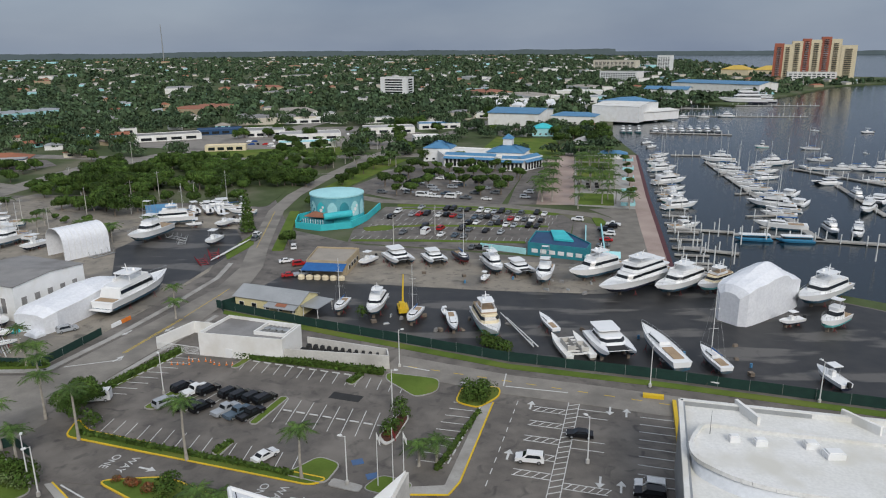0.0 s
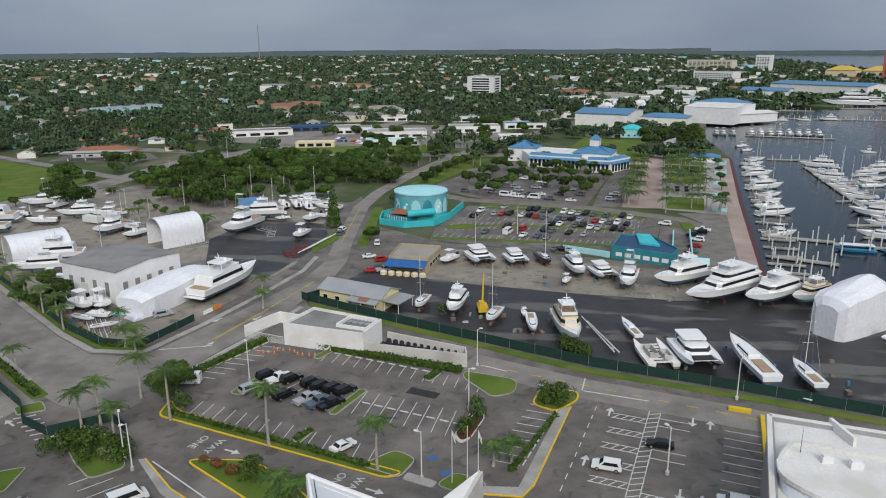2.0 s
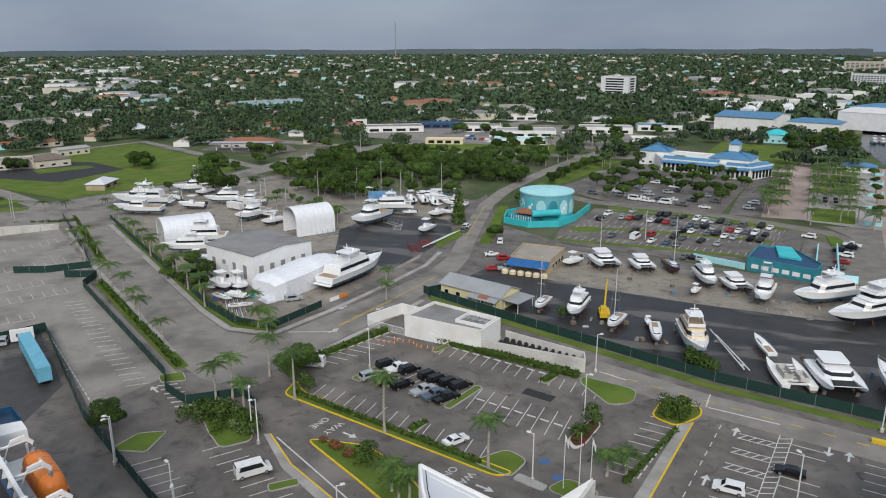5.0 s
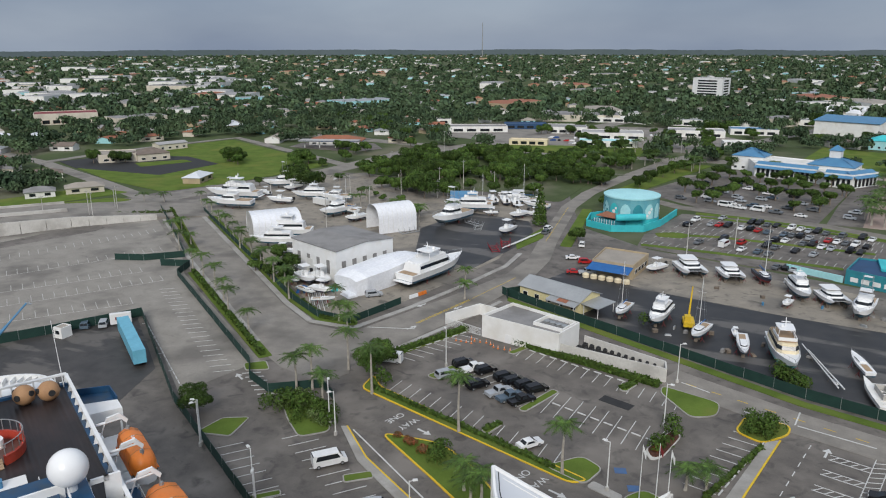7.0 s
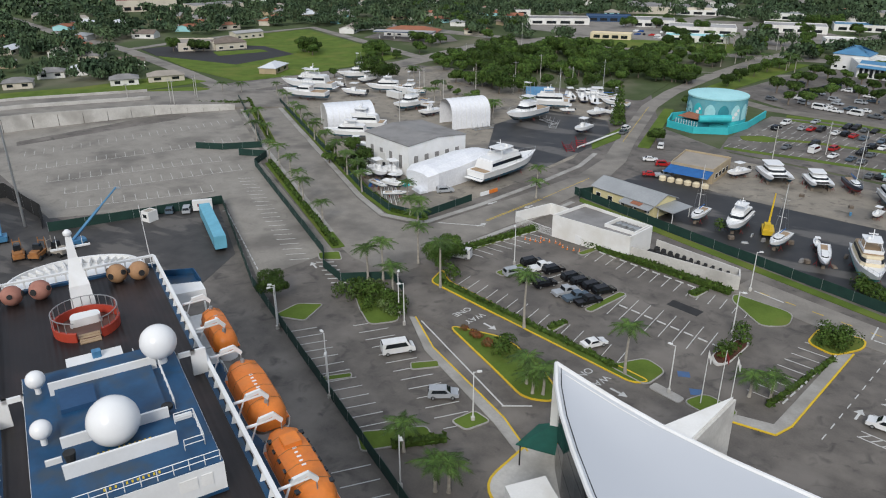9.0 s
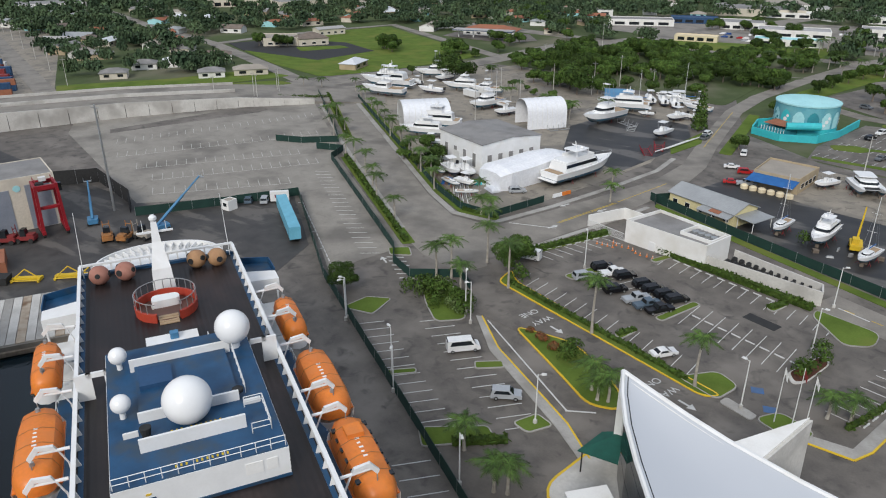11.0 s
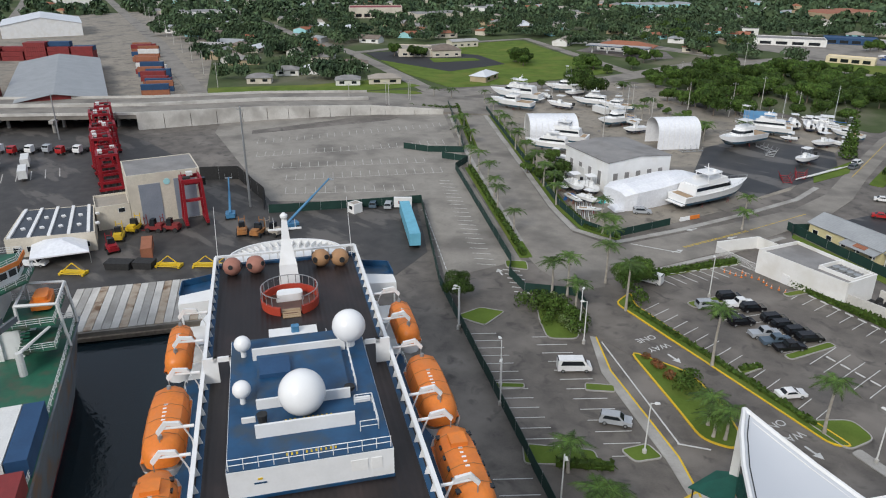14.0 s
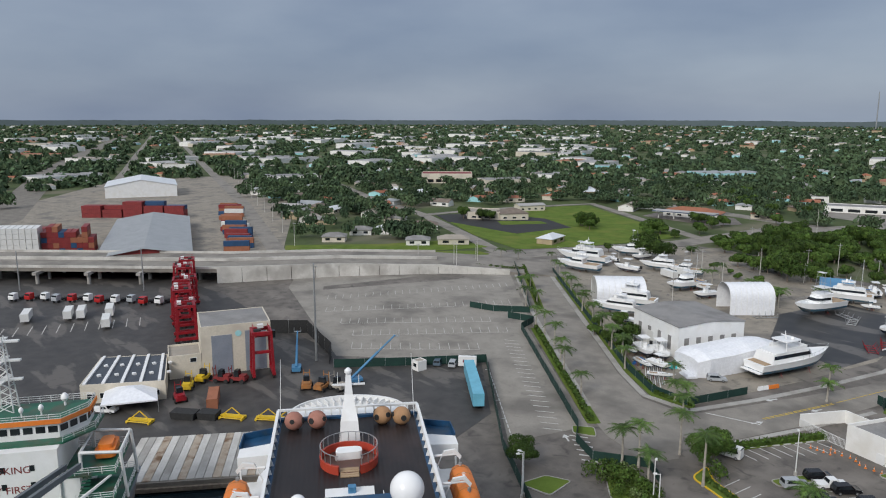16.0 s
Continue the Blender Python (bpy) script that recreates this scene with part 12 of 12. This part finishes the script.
for x, y in ((-141.7, 347.7), (-129.2, 343.9), (-117.2, 340.4), (-107.1, 341.3), (-95.4, 336.5), (-121.9, 312), (-109.0, 308), (-101.5, 314), (-91.3, 312), (-137.2, 322), (-92.0, 374), (-85.1, 395.5), (-75.5, 410.2), (-65.0, 404.1), (-56.4, 429.4), (-78.6, 350.7), (-80, 366), (-59.6, 455), (-51.0, 463.2), (-152, 330), (-150, 312)):
    tree(x, y, None, 1.0 + 0.25 * math.sin(x), label="broad dark tree beside the street")
for x, y, rz, L_ in ((-118, 162.5, -119, 9), (-121.5, 168, -119, 8), (-100.5, 151.8, -60, 7), (-108.6, 155.6, -110, 8)):
    boat('hulk', x, y, rz, L_)
for x, y, rz, m_ in ((-112, 158.6, 20, AWNING_BLUE), (-117, 170, 40, ROOF_BLUE), (-104, 163.4, -10, TEAL), (-132, 184, 30, AWNING_BLUE), (-98, 160, 60, WRAP)):
    ob = thing("tarp_cover", "crumpled tarpaulin over stored boat gear", "tarpaulin", x, y, 0.06, rz, "tarpaulins")
    bm = bmesh.new()
    loft(bm, [[(-1.4, v, 0.0), (-1.1, v, 0.8 * h_), (0, v, 1.3 * h_), (1.1, v, 0.75 * h_), (1.4, v, 0.0)] for v, h_ in ((-2.4, 0.5), (-1.8, 1), (0, 1.15), (1.6, 0.9), (2.4, 0.4))])
    part("tarp", bm, m_, ob)
for x, y in ((-50, 350), (-47, 365), (-43, 381), (-39, 396), (-35, 411), (-54, 240), (-57, 300)):
    tree(x, y, None, 0.8, label="leafy tree on the avenue verge")
# cradles and rails on the slipway
for x, y, rz, c_ in ((-75.4, 226, 20, RED), (-77, 219, 30, RED), (-96, 249, 60, STEEL), (-92, 244, 15, STEEL), (-113, 228, -30, STEEL)):
    ob = thing("boat_cradle", "%s steel boat cradle lying empty" % ("red" if c_ is RED else "grey"), "boat cradle", x, y, 0.1, rz, "boat cradles")
    for sx in (-1.2, 1.2):
        bm = bmesh.new()
        tube(bm, (sx, -4, 0.3), (sx, 4, 0.3), 0.14, 0.14, 5)
        part("side_beam", bm, c_, ob)
    for yy in (-3.4, -1.1, 1.1, 3.4):
        bm = bmesh.new()
        tube(bm, (-1.2, yy, 0.3), (1.2, yy, 0.3), 0.1, 0.1, 5)
        part("cross_beam", bm, c_, ob)
        for sx in (-1.2, 1.2):
            bm = bmesh.new()
            tube(bm, (sx, yy, 0.3), (sx * 1.5, yy, 1.7), 0.08, 0.06, 5)
            part("upright", bm, c_, ob)
for k in range(3):
    bm = bmesh.new()
    tube(bm, (0, -10, 0.5), (0, 10, 0.5), 0.2, 0.2, 6)
    tagged(part("mast", bm, POLE_WHITE, at=pose(-70.6 - k * 0.9, 236 - k * 3, 0.1, 0, 0, -12)), "long white spare mast lying on the slipway", "mast", "spare masts")
# vehicles on the forecourts of the roadside shops
FAR_CARS = {}
rng = random.Random(31)
for k in range(64):
    if k < 40:
        x, y = along((-160, 486), (-60, 500), rng.random())
        y += rng.choice((0, 14, 30, 60)) + rng.uniform(-2, 2)
    else:
        x, y = along((-900, 165), (-745, 135), rng.random())
        y, x = y + rng.choice((8, 16, 24, 32)), x + 2
    c_ = rng.choice(("white", "white", "silver", "black", "grey", "blue", "red"))
    if c_ not in FAR_CARS:
        bm = bmesh.new()
        loft(bm, [[(sx * 0.9, -2.2, 0.3), (sx * 0.9, -2.2, 0.9), (sx * 0.8, -1.5, 1.45), (sx * 0.8, 0.7, 1.45), (sx * 0.9, 1.3, 0.95), (sx * 0.9, 2.2, 0.8), (sx * 0.9, 2.2, 0.3)] for sx in (-1, 1)], closed=True)
        me = bpy.data.meshes.new("parked_car")
        bm.to_mesh(me)
        bm.free()
        me.materials.append(PAINTS[c_])
        FAR_CARS[c_] = me
    ob = tagged(new("parked_car", FAR_CARS[c_]), "%s car parked on a distant forecourt" % c_, "car", "distant parked cars")
    ob.matrix_basis = pose(x, y, -0.1, 0, 0, rng.choice((15, 105)))
# faded stalls of the empty lot, its dark asphalt repairs
seg = []
seg += stalls((-224.3, 126.4), (-198.3, 191.9), 25, -4.6, 3.3)
seg += stalls((-210.1, 117.6), (-178.1, 174.1), 23, -4.6, 3.3)
seg.append(((-210.1, 117.6), (-178.1, 174.1)))
seg += stalls((-194.7, 114.3), (-166.2, 153.7), 17, -4.6, 3.3)
seg.append(((-194.7, 114.3), (-166.2, 153.7)))
seg += stalls((-181.2, 110.5), (-154.4, 150.1), 17, -4.6, 3.3)
seg.append(((-181.2, 110.5), (-154.4, 150.1)))
seg += stalls((-170.7, 103.5), (-147.2, 131.8), 13, -4.6, 3.3)
seg.append(((-170.7, 103.5), (-147.2, 131.8)))
lines("parking_lines", seg, LINE_FADED, "faded stall lines of the empty lot", 0.17, 0.085)
slab("asphalt_repair", [(-242.9, 135.5), (-238.2, 132.6), (-220.3, 184.1), (-221.4, 194.0), (-230.6, 189.8)], 0.075, ASPHALT, "dark asphalt repair patch in the empty lot", "pavement", 0.05)
slab("asphalt_repair", [(-225.7, 109.3), (-225.2, 113.2), (-212.0, 109.1), (-212.9, 104.8)], 0.075, ASPHALT, "dark asphalt repair patch in the empty lot", "pavement", 0.05)
slab("asphalt_repair", [(-235.9, 112.4), (-235.7, 116.3), (-227.8, 113.9), (-229.2, 110.1)], 0.075, ASPHALT, "dark asphalt repair patch in the empty lot", "pavement", 0.05)
slab("asphalt_repair", [(-206.1, 103.7), (-205.1, 106.8), (-194.5, 103.2), (-196.5, 99.9)], 0.075, ASPHALT, "dark asphalt repair patch in the empty lot", "pavement", 0.05)
gable("house", "small beige house at the edge of the wood", (-330.9, 184.3), (-323.5, 193.8), 9, 3.0, 1.6, WALL_BEIGE, ROOF_GREY, "house", 0.5, 2, "suburban houses", hip=3.0)
gable("house", "small white house at the edge of the wood", (-295.4, 213.2), (-288.0, 222.7), 9, 3.0, 1.6, WALL_WHITE, ROOF_GREY, "house", 0.5, 2, "suburban houses", hip=3.0)
gable("house", "small beige house at the edge of the wood", (-287.1, 227.5), (-277.2, 240.1), 9, 3.0, 1.6, WALL_BEIGE, ROOF_TAN, "house", 0.5, 2, "suburban houses", hip=3.0)
gable("house", "small white house at the edge of the wood", (-336.8, 246.1), (-326.9, 258.7), 9, 3.0, 1.6, WALL_WHITE, ROOF_BROWN, "house", 0.5, 2, "suburban houses", hip=3.0)
gable("house", "small white house at the edge of the wood", (-335.3, 219.7), (-327.9, 229.2), 9, 3.0, 1.6, WALL_WHITE, ROOF_WHITE, "house", 0.5, 2, "suburban houses", hip=3.0)
gable("house", "small white house at the edge of the wood", (-341.1, 207.4), (-333.7, 216.9), 9, 3.0, 1.6, WALL_WHITE, ROOF_GREY, "house", 0.5, 2, "suburban houses", hip=3.0)
gable("house", "small tan house at the edge of the wood", (-391.7, 206.8), (-380.6, 221.0), 9, 3.0, 1.6, WALL_TAN, ROOF_GREY, "house", 0.5, 2, "suburban houses", hip=3.0)
gable("house", "small white house at the edge of the wood", (-411.0, 264.2), (-398.7, 280.0), 9, 3.0, 1.6, WALL_WHITE, ROOF_RED, "house", 0.5, 2, "suburban houses", hip=3.0)
lawn([(-313.2, 153.7), (-284.1, 192.5), (-265.4, 244.0), (-293.5, 243.8), (-306.3, 204.9), (-334.1, 164.9)], "strip of grass beside the elevated road", 3)
road("street_side", [(-313, 151), (-517, 222), (-733, 288), (-1487, 520), (-2400, 800)], 9, 0.15, "straight street lined with poles beside the container yard")
for k in range(12):
    plain_pole(-330 - k * 42, 168 + k * 14.2, 12.5)

for x, y, k in ((10.0, 152.6, 1), (11.6, 150.4, 0), (12.6, 148.6, 1)):
    shrub(x, y, k, 1.5, "wild green shrub behind the screen fence")
palm(9.6, 153.6, 3, 0.6, fronds=13)
# rows of palms on the plaza
for j in range(6):
    for f in (0.06, 0.36, 0.66, 0.96):
        y_ = (331, 345, 360, 391, 407, 430)[j]
        palm(57.4 + (y_ - 298) * 0.168 + f * (12.4 + (y_ - 298) * 0.05), y_ - 3 * f, 6 + (j % 2), 1.15, fronds=11, label="date palm in a row on the plaza")
for j in range(9):
    for f in (0.0, 4.4):
        palm(42.2 + j * 1.9 + f, 306 + j * 11.5, 6 + (j % 2), 1.15, fronds=11, label="date palm beside the brick walkway")
for j in range(5):
    tree(84 + j * 5.2, 318 + j * 24, 5, 0.9, label="small green tree by the promenade")
for j in range(5):
    bm = bmesh.new()
    x_, y_ = 74.6 + j * 7.4, 298 + j * 30
    strip(bm, (x_, y_), (x_ + 5.6, y_ - 1.4), 0.4, 0.05, 1.5)
    strip(bm, (x_ + 5.6, y_ - 1.4), (x_ + 7.2, y_ + 6), 0.4, 0.05, 1.5)
    tagged(part("garden_wall", bm, TEAL_PALE), "low pale turquoise garden wall on the plaza", "wall", kind="structure")
for j in range(6):
    bm = bmesh.new()
    x_, y_ = 64.4 + (j % 3) * 4.2 + (j // 3) * 1.2, 338 + (j // 3) * 7
    box(bm, -0.9, -0.35, 0, 0.9, 0.35, 0.5)
    box(bm, -0.9, 0.25, 0.5, 0.9, 0.35, 1.0)
    ob = tagged(part("bench", bm, RUBBER, at=pose(x_, y_, 0.12, 0, 0, -12)), "dark bench between palms on the plaza", "bench", "plaza benches")
# young palms along the storage yard and the empty lot
for x, y, h in ((-214.6, 234.2, 6), (-205, 226.6, 5), (-196, 219.4, 6), (-186, 211.6, 5), (-177, 204.6, 6), (-166.5, 196.2, 6), (-156.1, 188, 7), (-146.2, 180.4, 6), (-137, 173, 5), (-126, 164.6, 6), (-117, 157.6, 6), (-188.1, 194.2, 6), (-172, 181.2, 5), (-154.5, 162.4, 6), (-127, 143.6, 6), (-106, 127.4, 6)):
    palm(x, y, h, 0.85, fronds=11, label="young palm on the street verge")

# dense shrubs on the entrance island and in the mulch bed
for i, (x, y) in enumerate(((-76.6, 100.4), (-70.3, 102.2), (-75.6, 105.4), (-66.7, 97.6), (-71.6, 97.9), (-78.6, 103.0), (-73.5, 101.5), (-69.0, 99.6))):
    shrub(x, y, (3, 0, 3, 3, 1, 0, 3, 3)[i], 1.1 + 0.15 * (i % 3), "dense low garden shrub on the entrance island")
for u_, v_, k_ in ((62.5, 38.6, 1.3), (64.6, 38.8, 1.4), (66.6, 38.4, 1.3), (63.4, 36.4, 1.3), (65.6, 36.0, 1.3), (66.4, 33.8, 1.0), (63.6, 34.4, 1.1)):
    shrub(*la(u_, v_), 1, k_, "low clipped green shrub on the corner lawn")
shrub(-10.2, 113.6, 0, 1.6)
shrub(-8.2, 119.6, 1, 1.5)


# ---- suburb behind: houses and woods ----
def on_land(x, y):
    """True for open suburban land behind the port and the parks."""
    if y < 60 and x > -600:
        return False
    for ax, ay, bx, by, s in SHORE:
        if min(ay, by) <= y < max(ay, by):
            f = (y - ay) / (by - ay)
            if x > ax + (bx - ax) * f - 14:
                return False
    return True


SHORE = [(91, 314, 119, 441, 0), (119, 441, 126, 541, 0), (126, 541, 153, 657, 0), (153, 657, 216, 690, 0), (216, 690, 300, 830, 0), (300, 830, 453, 958, 0), (453, 958, 613, 1151, 0), (613, 1151, 760, 1230, 0), (760, 1230, 775, 1480, 0), (775, 1480, 810, 1846, 0), (810, 1846, 943, 2667, 0), (943, 2667, 1010, 3970, 0), (1010, 3970, 788, 4816, 0)]
ROADS_FAR = [((-313, 151), (-2400, 800)), ((-250, 237), (-491, 319)), ((-491, 319), (-800, 420)), ((-800, 420), (-1500, 900)), ((-700, 175), (-2600, 800)), ((-440, 20), (-955, 173)), ((-955, 173), (-2160, 571)), ((-378, 337), (-352, 428)), ((-150, 520), (-50, 860)), ((-330, 470), (200, 470)), ((-46, 440), (90, 780)), ((-470, 150), (-330, 262)), ((-470, 300), (-640, 640)), ((-1000, 500), (-300, 1400))]


def near_road(x, y, w=9.0):
    for (ax, ay), (bx, by) in ROADS_FAR:
        dx, dy = bx - ax, by - ay
        t = max(0, min(1, ((x - ax) * dx + (y - ay) * dy) / (dx * dx + dy * dy)))
        if math.hypot(x - ax - t * dx, y - ay - t * dy) < w:
            return True
    return False


KEEP_OUT = [(-345, 300, 70), (-290, 330, 62), (-262, 372, 44), (-255, 410, 30), (-110, 462, 52), (48, 490, 42), (10, 395, 60), (60, 610, 36), (110, 640, 50), (170, 670, 52), (-10, 360, 64), (66, 360, 60), (-480, 130, 120), (-620, 170, 90), (-62, 992, 30), (-560, 456, 30), (-400, 60, 120), (-690, 250, 60), (-130, 540, 80), (-40, 560, 60), (-200, 540, 40), (350, 1020, 70), (190, 735, 40), (-430, 180, 26), (-500, 205, 30), (-370, 165, 20)]


def blocked(x, y, pad=0.0):
    return any((x - a) ** 2 + (y - b) ** 2 < (r + pad) ** 2 for a, b, r in KEEP_OUT)


rng = random.Random(77)
houses = []
walls_ = [WALL_WHITE, WALL_BEIGE, WALL_WHITE, WALL_TAN, TEAL_PALE]
roofs_ = [ROOF_FAR, ROOF_GREY, ROOF_TAN, ROOF_BROWN, ROOF_RED, ROOF_METAL, ROOF_WHITE]
for k in range(14):
    L, d = rng.uniform(11, 19), rng.uniform(8, 12)
    ob = gable("house", "small %s house with a %s roof among trees" % (("white", "beige", "white", "tan", "pale green")[k % 5], ("white", "grey", "gravel", "brown", "red tile", "grey metal", "white metal")[k % 7]), (0, 0), (L, 0), d, rng.uniform(2.8, 3.6), rng.uniform(1.2, 2.2), walls_[k % 5], roofs_[k % 7], "house", 0.5, 2, "suburban houses", hip=(4.0 if k % 2 else 0.0))
    houses.append([ob, False])
count = 0
rest = []
for ring_i in range(72):
    r = 370 * 1.037 ** ring_i
    if r > 4600:
        break
    n = int(r * radians(130) / (36 + r * 0.012))
    for i in range(n):
        a = radians(-33 + 130 * (i + rng.random()) / n)
        x, y = -math.sin(a) * r * rng.uniform(0.98, 1.02), math.cos(a) * r * rng.uniform(0.98, 1.02)
        if not on_land(x, y) or blocked(x, y, 4) or near_road(x, y, 16) or (y < 470 and x > -235) or (y < 260 and x > -420):
            continue
        rest.append((x, y, rng.choice((20, 110, 65)) + rng.uniform(-4, 4), rng.randrange(14), r))
for i in range(26):
    f, g_ = rng.random(), rng.random()
    p = along(along((-390, 195), (-350, 250), f), along((-670, 300), (-480, 350), f), g_)
    rest.append((p[0], p[1], rng.choice((30, 120)) + rng.uniform(-6, 6), rng.randrange(14), 200))
rest.sort(key=lambda h: h[4])
for x, y, rz, k, r in rest[:90]:
    ob, used = houses[k]
    if not used:
        ob.matrix_basis = pose(x, y, 0, 0, 0, rz)
        houses[k][1] = True
    else:
        copy_thing(ob, pose(x, y, 0, 0, 0, rz))
for ob, used in houses:
    if not used:
        ob.matrix_basis = pose(-520 - 30 * houses.index([ob, used]), 560, 0, 0, 0, 20)


def block_quads(q, x, y, rz, L, d, h, rise):
    """The walls and pitched roof of a far house, as quads."""
    c, s = math.cos(rz), math.sin(rz)
    P = lambda u, v, z: (x + u * c - v * s, y + u * s + v * c, z)
    a, b = L / 2, d / 2
    w = [[P(-a, -b, 0), P(a, -b, 0), P(a, -b, h), P(-a, -b, h)], [P(a, -b, 0), P(a, b, 0), P(a, b, h), P(a, -b, h)], [P(a, b, 0), P(-a, b, 0), P(-a, b, h), P(a, b, h)], [P(-a, b, 0), P(-a, -b, 0), P(-a, -b, h), P(-a, b, h)]]
    t = [[P(-a, -b, h), P(a, -b, h), P(a - rise, 0, h + rise), P(-a + rise, 0, h + rise)], [P(a, b, h), P(-a, b, h), P(-a + rise, 0, h + rise), P(a - rise, 0, h + rise)]]
    e = [[P(a, -b, h), P(a, b, h), P(a - rise, 0.01, h + rise), P(a - rise, -0.01, h + rise)], [P(-a, b, h), P(-a, -b, h), P(-a + rise, -0.01, h + rise), P(-a + rise, 0.01, h + rise)]]
    q[0].extend(p for f in w for p in f)
    q[1].extend(p for f in t + e for p in f)


groups = {}
for x, y, rz, k, r in rest[90:]:
    if rng.random() < (0.3 if r < 900 else 0.5):
        continue
    big = rng.random() < 0.08
    L = rng.uniform(26, 70) if big else rng.uniform(12, 22)
    key = k % 5
    groups.setdefault(key, ([], []))
    block_quads(groups[key], x, y, radians(rz), L, L * 0.6 if big else rng.uniform(8, 13), rng.uniform(5, 8) if big else 3.2, 0.6 if big else 1.8)
# pale industrial roofs inland
for i in range(90):
    a, r = radians(rng.uniform(38, 84)), rng.uniform(900, 2300)
    x, y = -math.sin(a) * r, math.cos(a) * r
    if not near_road(x, y, 30):
        groups.setdefault(0, ([], []))
        block_quads(groups[0], x, y, radians(20 + rng.choice((0, 90))), rng.uniform(30, 90), rng.uniform(24, 46), rng.uniform(6, 9), 0.8)
for key, (w, t) in groups.items():
    far = thing("far_houses", "distant low suburban houses and sheds among trees", "houses", kind="stuff")
    part("walls", quads_mesh("walls", w, walls_[key]), None, far)
    part("roofs", quads_mesh("roofs", t, (ROOF_FAR, ROOF_GREY, ROOF_TAN, ROOF_RED, ROOF_METAL)[key]), None, far)

# woods between the houses
base = []
for s in range(10):
    r_ = np.random.RandomState(100 + s)
    n = 60 if s < 5 else 230
    d = r_.normal(size=(n, 3))
    d /= np.linalg.norm(d, axis=1)[:, None]
    d[:, 2] = np.abs(d[:, 2]) * 0.9 + 0.05
    lobe = 1 + 0.25 * np.sin(d[:, 0] * 4 + s) * np.cos(d[:, 1] * 3 + s)
    p = d * (lobe * (0.75 + 0.35 * r_.rand(n)))[:, None]
    nr = d + r_.normal(scale=0.4, size=(n, 3))
    sd = np.cross(nr, r_.normal(size=(n, 3)))
    sd /= np.linalg.norm(sd, axis=1)[:, None]
    tt = np.cross(nr, sd)
    tt /= np.linalg.norm(tt, axis=1)[:, None]
    if s >= 5:
        c_ = r_.normal(size=(8, 3)) * 0.42
        c_[:, 2] = np.abs(c_[:, 2]) * 0.7 + 0.2
        p = c_[r_.randint(0, 8, n)] + d * (0.38 + 0.2 * r_.rand(n))[:, None]
    h = ((0.2 if s < 5 else 0.085) + (0.14 if s < 5 else 0.08) * r_.rand(n))[:, None]
    base.append(np.stack([p - sd * h, p - tt * h, p + sd * h, p + tt * h], 1))


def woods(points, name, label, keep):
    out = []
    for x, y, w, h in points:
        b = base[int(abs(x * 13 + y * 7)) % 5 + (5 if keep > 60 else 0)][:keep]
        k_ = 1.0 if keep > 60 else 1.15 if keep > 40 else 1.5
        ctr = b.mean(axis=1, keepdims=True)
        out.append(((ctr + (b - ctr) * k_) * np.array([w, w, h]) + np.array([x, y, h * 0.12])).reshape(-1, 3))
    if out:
        ob = tagged(new(name, quads_mesh(name, np.concatenate(out), LEAF_HAZED)), label, "trees", kind="stuff")


EDGE_HOUSES = [(-332, 192), (-297, 220), (-287, 236), (-337, 254), (-336, 226), (-342, 214), (-391, 216), (-410, 274)]
near_pts, mid_pts, far_pts = [], [], []
for ring_i in range(200):
    r = 350 * 1.0165 ** ring_i if ring_i < 70 else 350 * 1.0165 ** 70 * 1.03 ** (ring_i - 70)
    if r > 4700:
        break
    n = int(r * radians(132) / (11 + r * 0.0035))
    for i in range(n):
        a = radians(-34 + 132 * (i + rng.random()) / n)
        q = r * rng.uniform(0.985, 1.015)
        x, y = -math.sin(a) * q, math.cos(a) * q
        if not on_land(x, y) or blocked(x, y) or near_road(x, y) or (y < 440 and x > -235) or (y < 250 and x > -420) or (y < 420 and x > -420 and x < -235 and y > 235 and x > -380):
            continue
        clump = noise.noise((x / 140, y / 140, 2.0))
        if rng.random() > (0.62 + 0.5 * clump):
            continue
        w = rng.uniform(3.2, 6.8) * (1 + r / 6000)
        h = rng.uniform(4.5, 9.5)
        (near_pts if r < 700 else mid_pts if r < 1700 else far_pts).append((x, y, w, h))
for i in range(215):
    f, g_ = rng.random(), rng.random() ** 1.3
    a, b = along((-344, 175), (-302, 236), f), along((-690, 308), (-480, 360), f)
    x, y = along(a, b, g_)
    if not near_road(x, y, 7) and noise.noise((x / 38, y / 38, 5.0)) > -0.22 and all(math.hypot(x - hx, y - hy) > 11 for hx, hy in EDGE_HOUSES):
        near_pts.append((x, y, rng.uniform(3.0, 5.6), rng.uniform(5, 9)))
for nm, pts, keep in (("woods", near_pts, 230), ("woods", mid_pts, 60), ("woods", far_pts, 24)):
    woods(pts, nm, "dense dark green suburban tree canopy with haze tinted into its colour", keep)
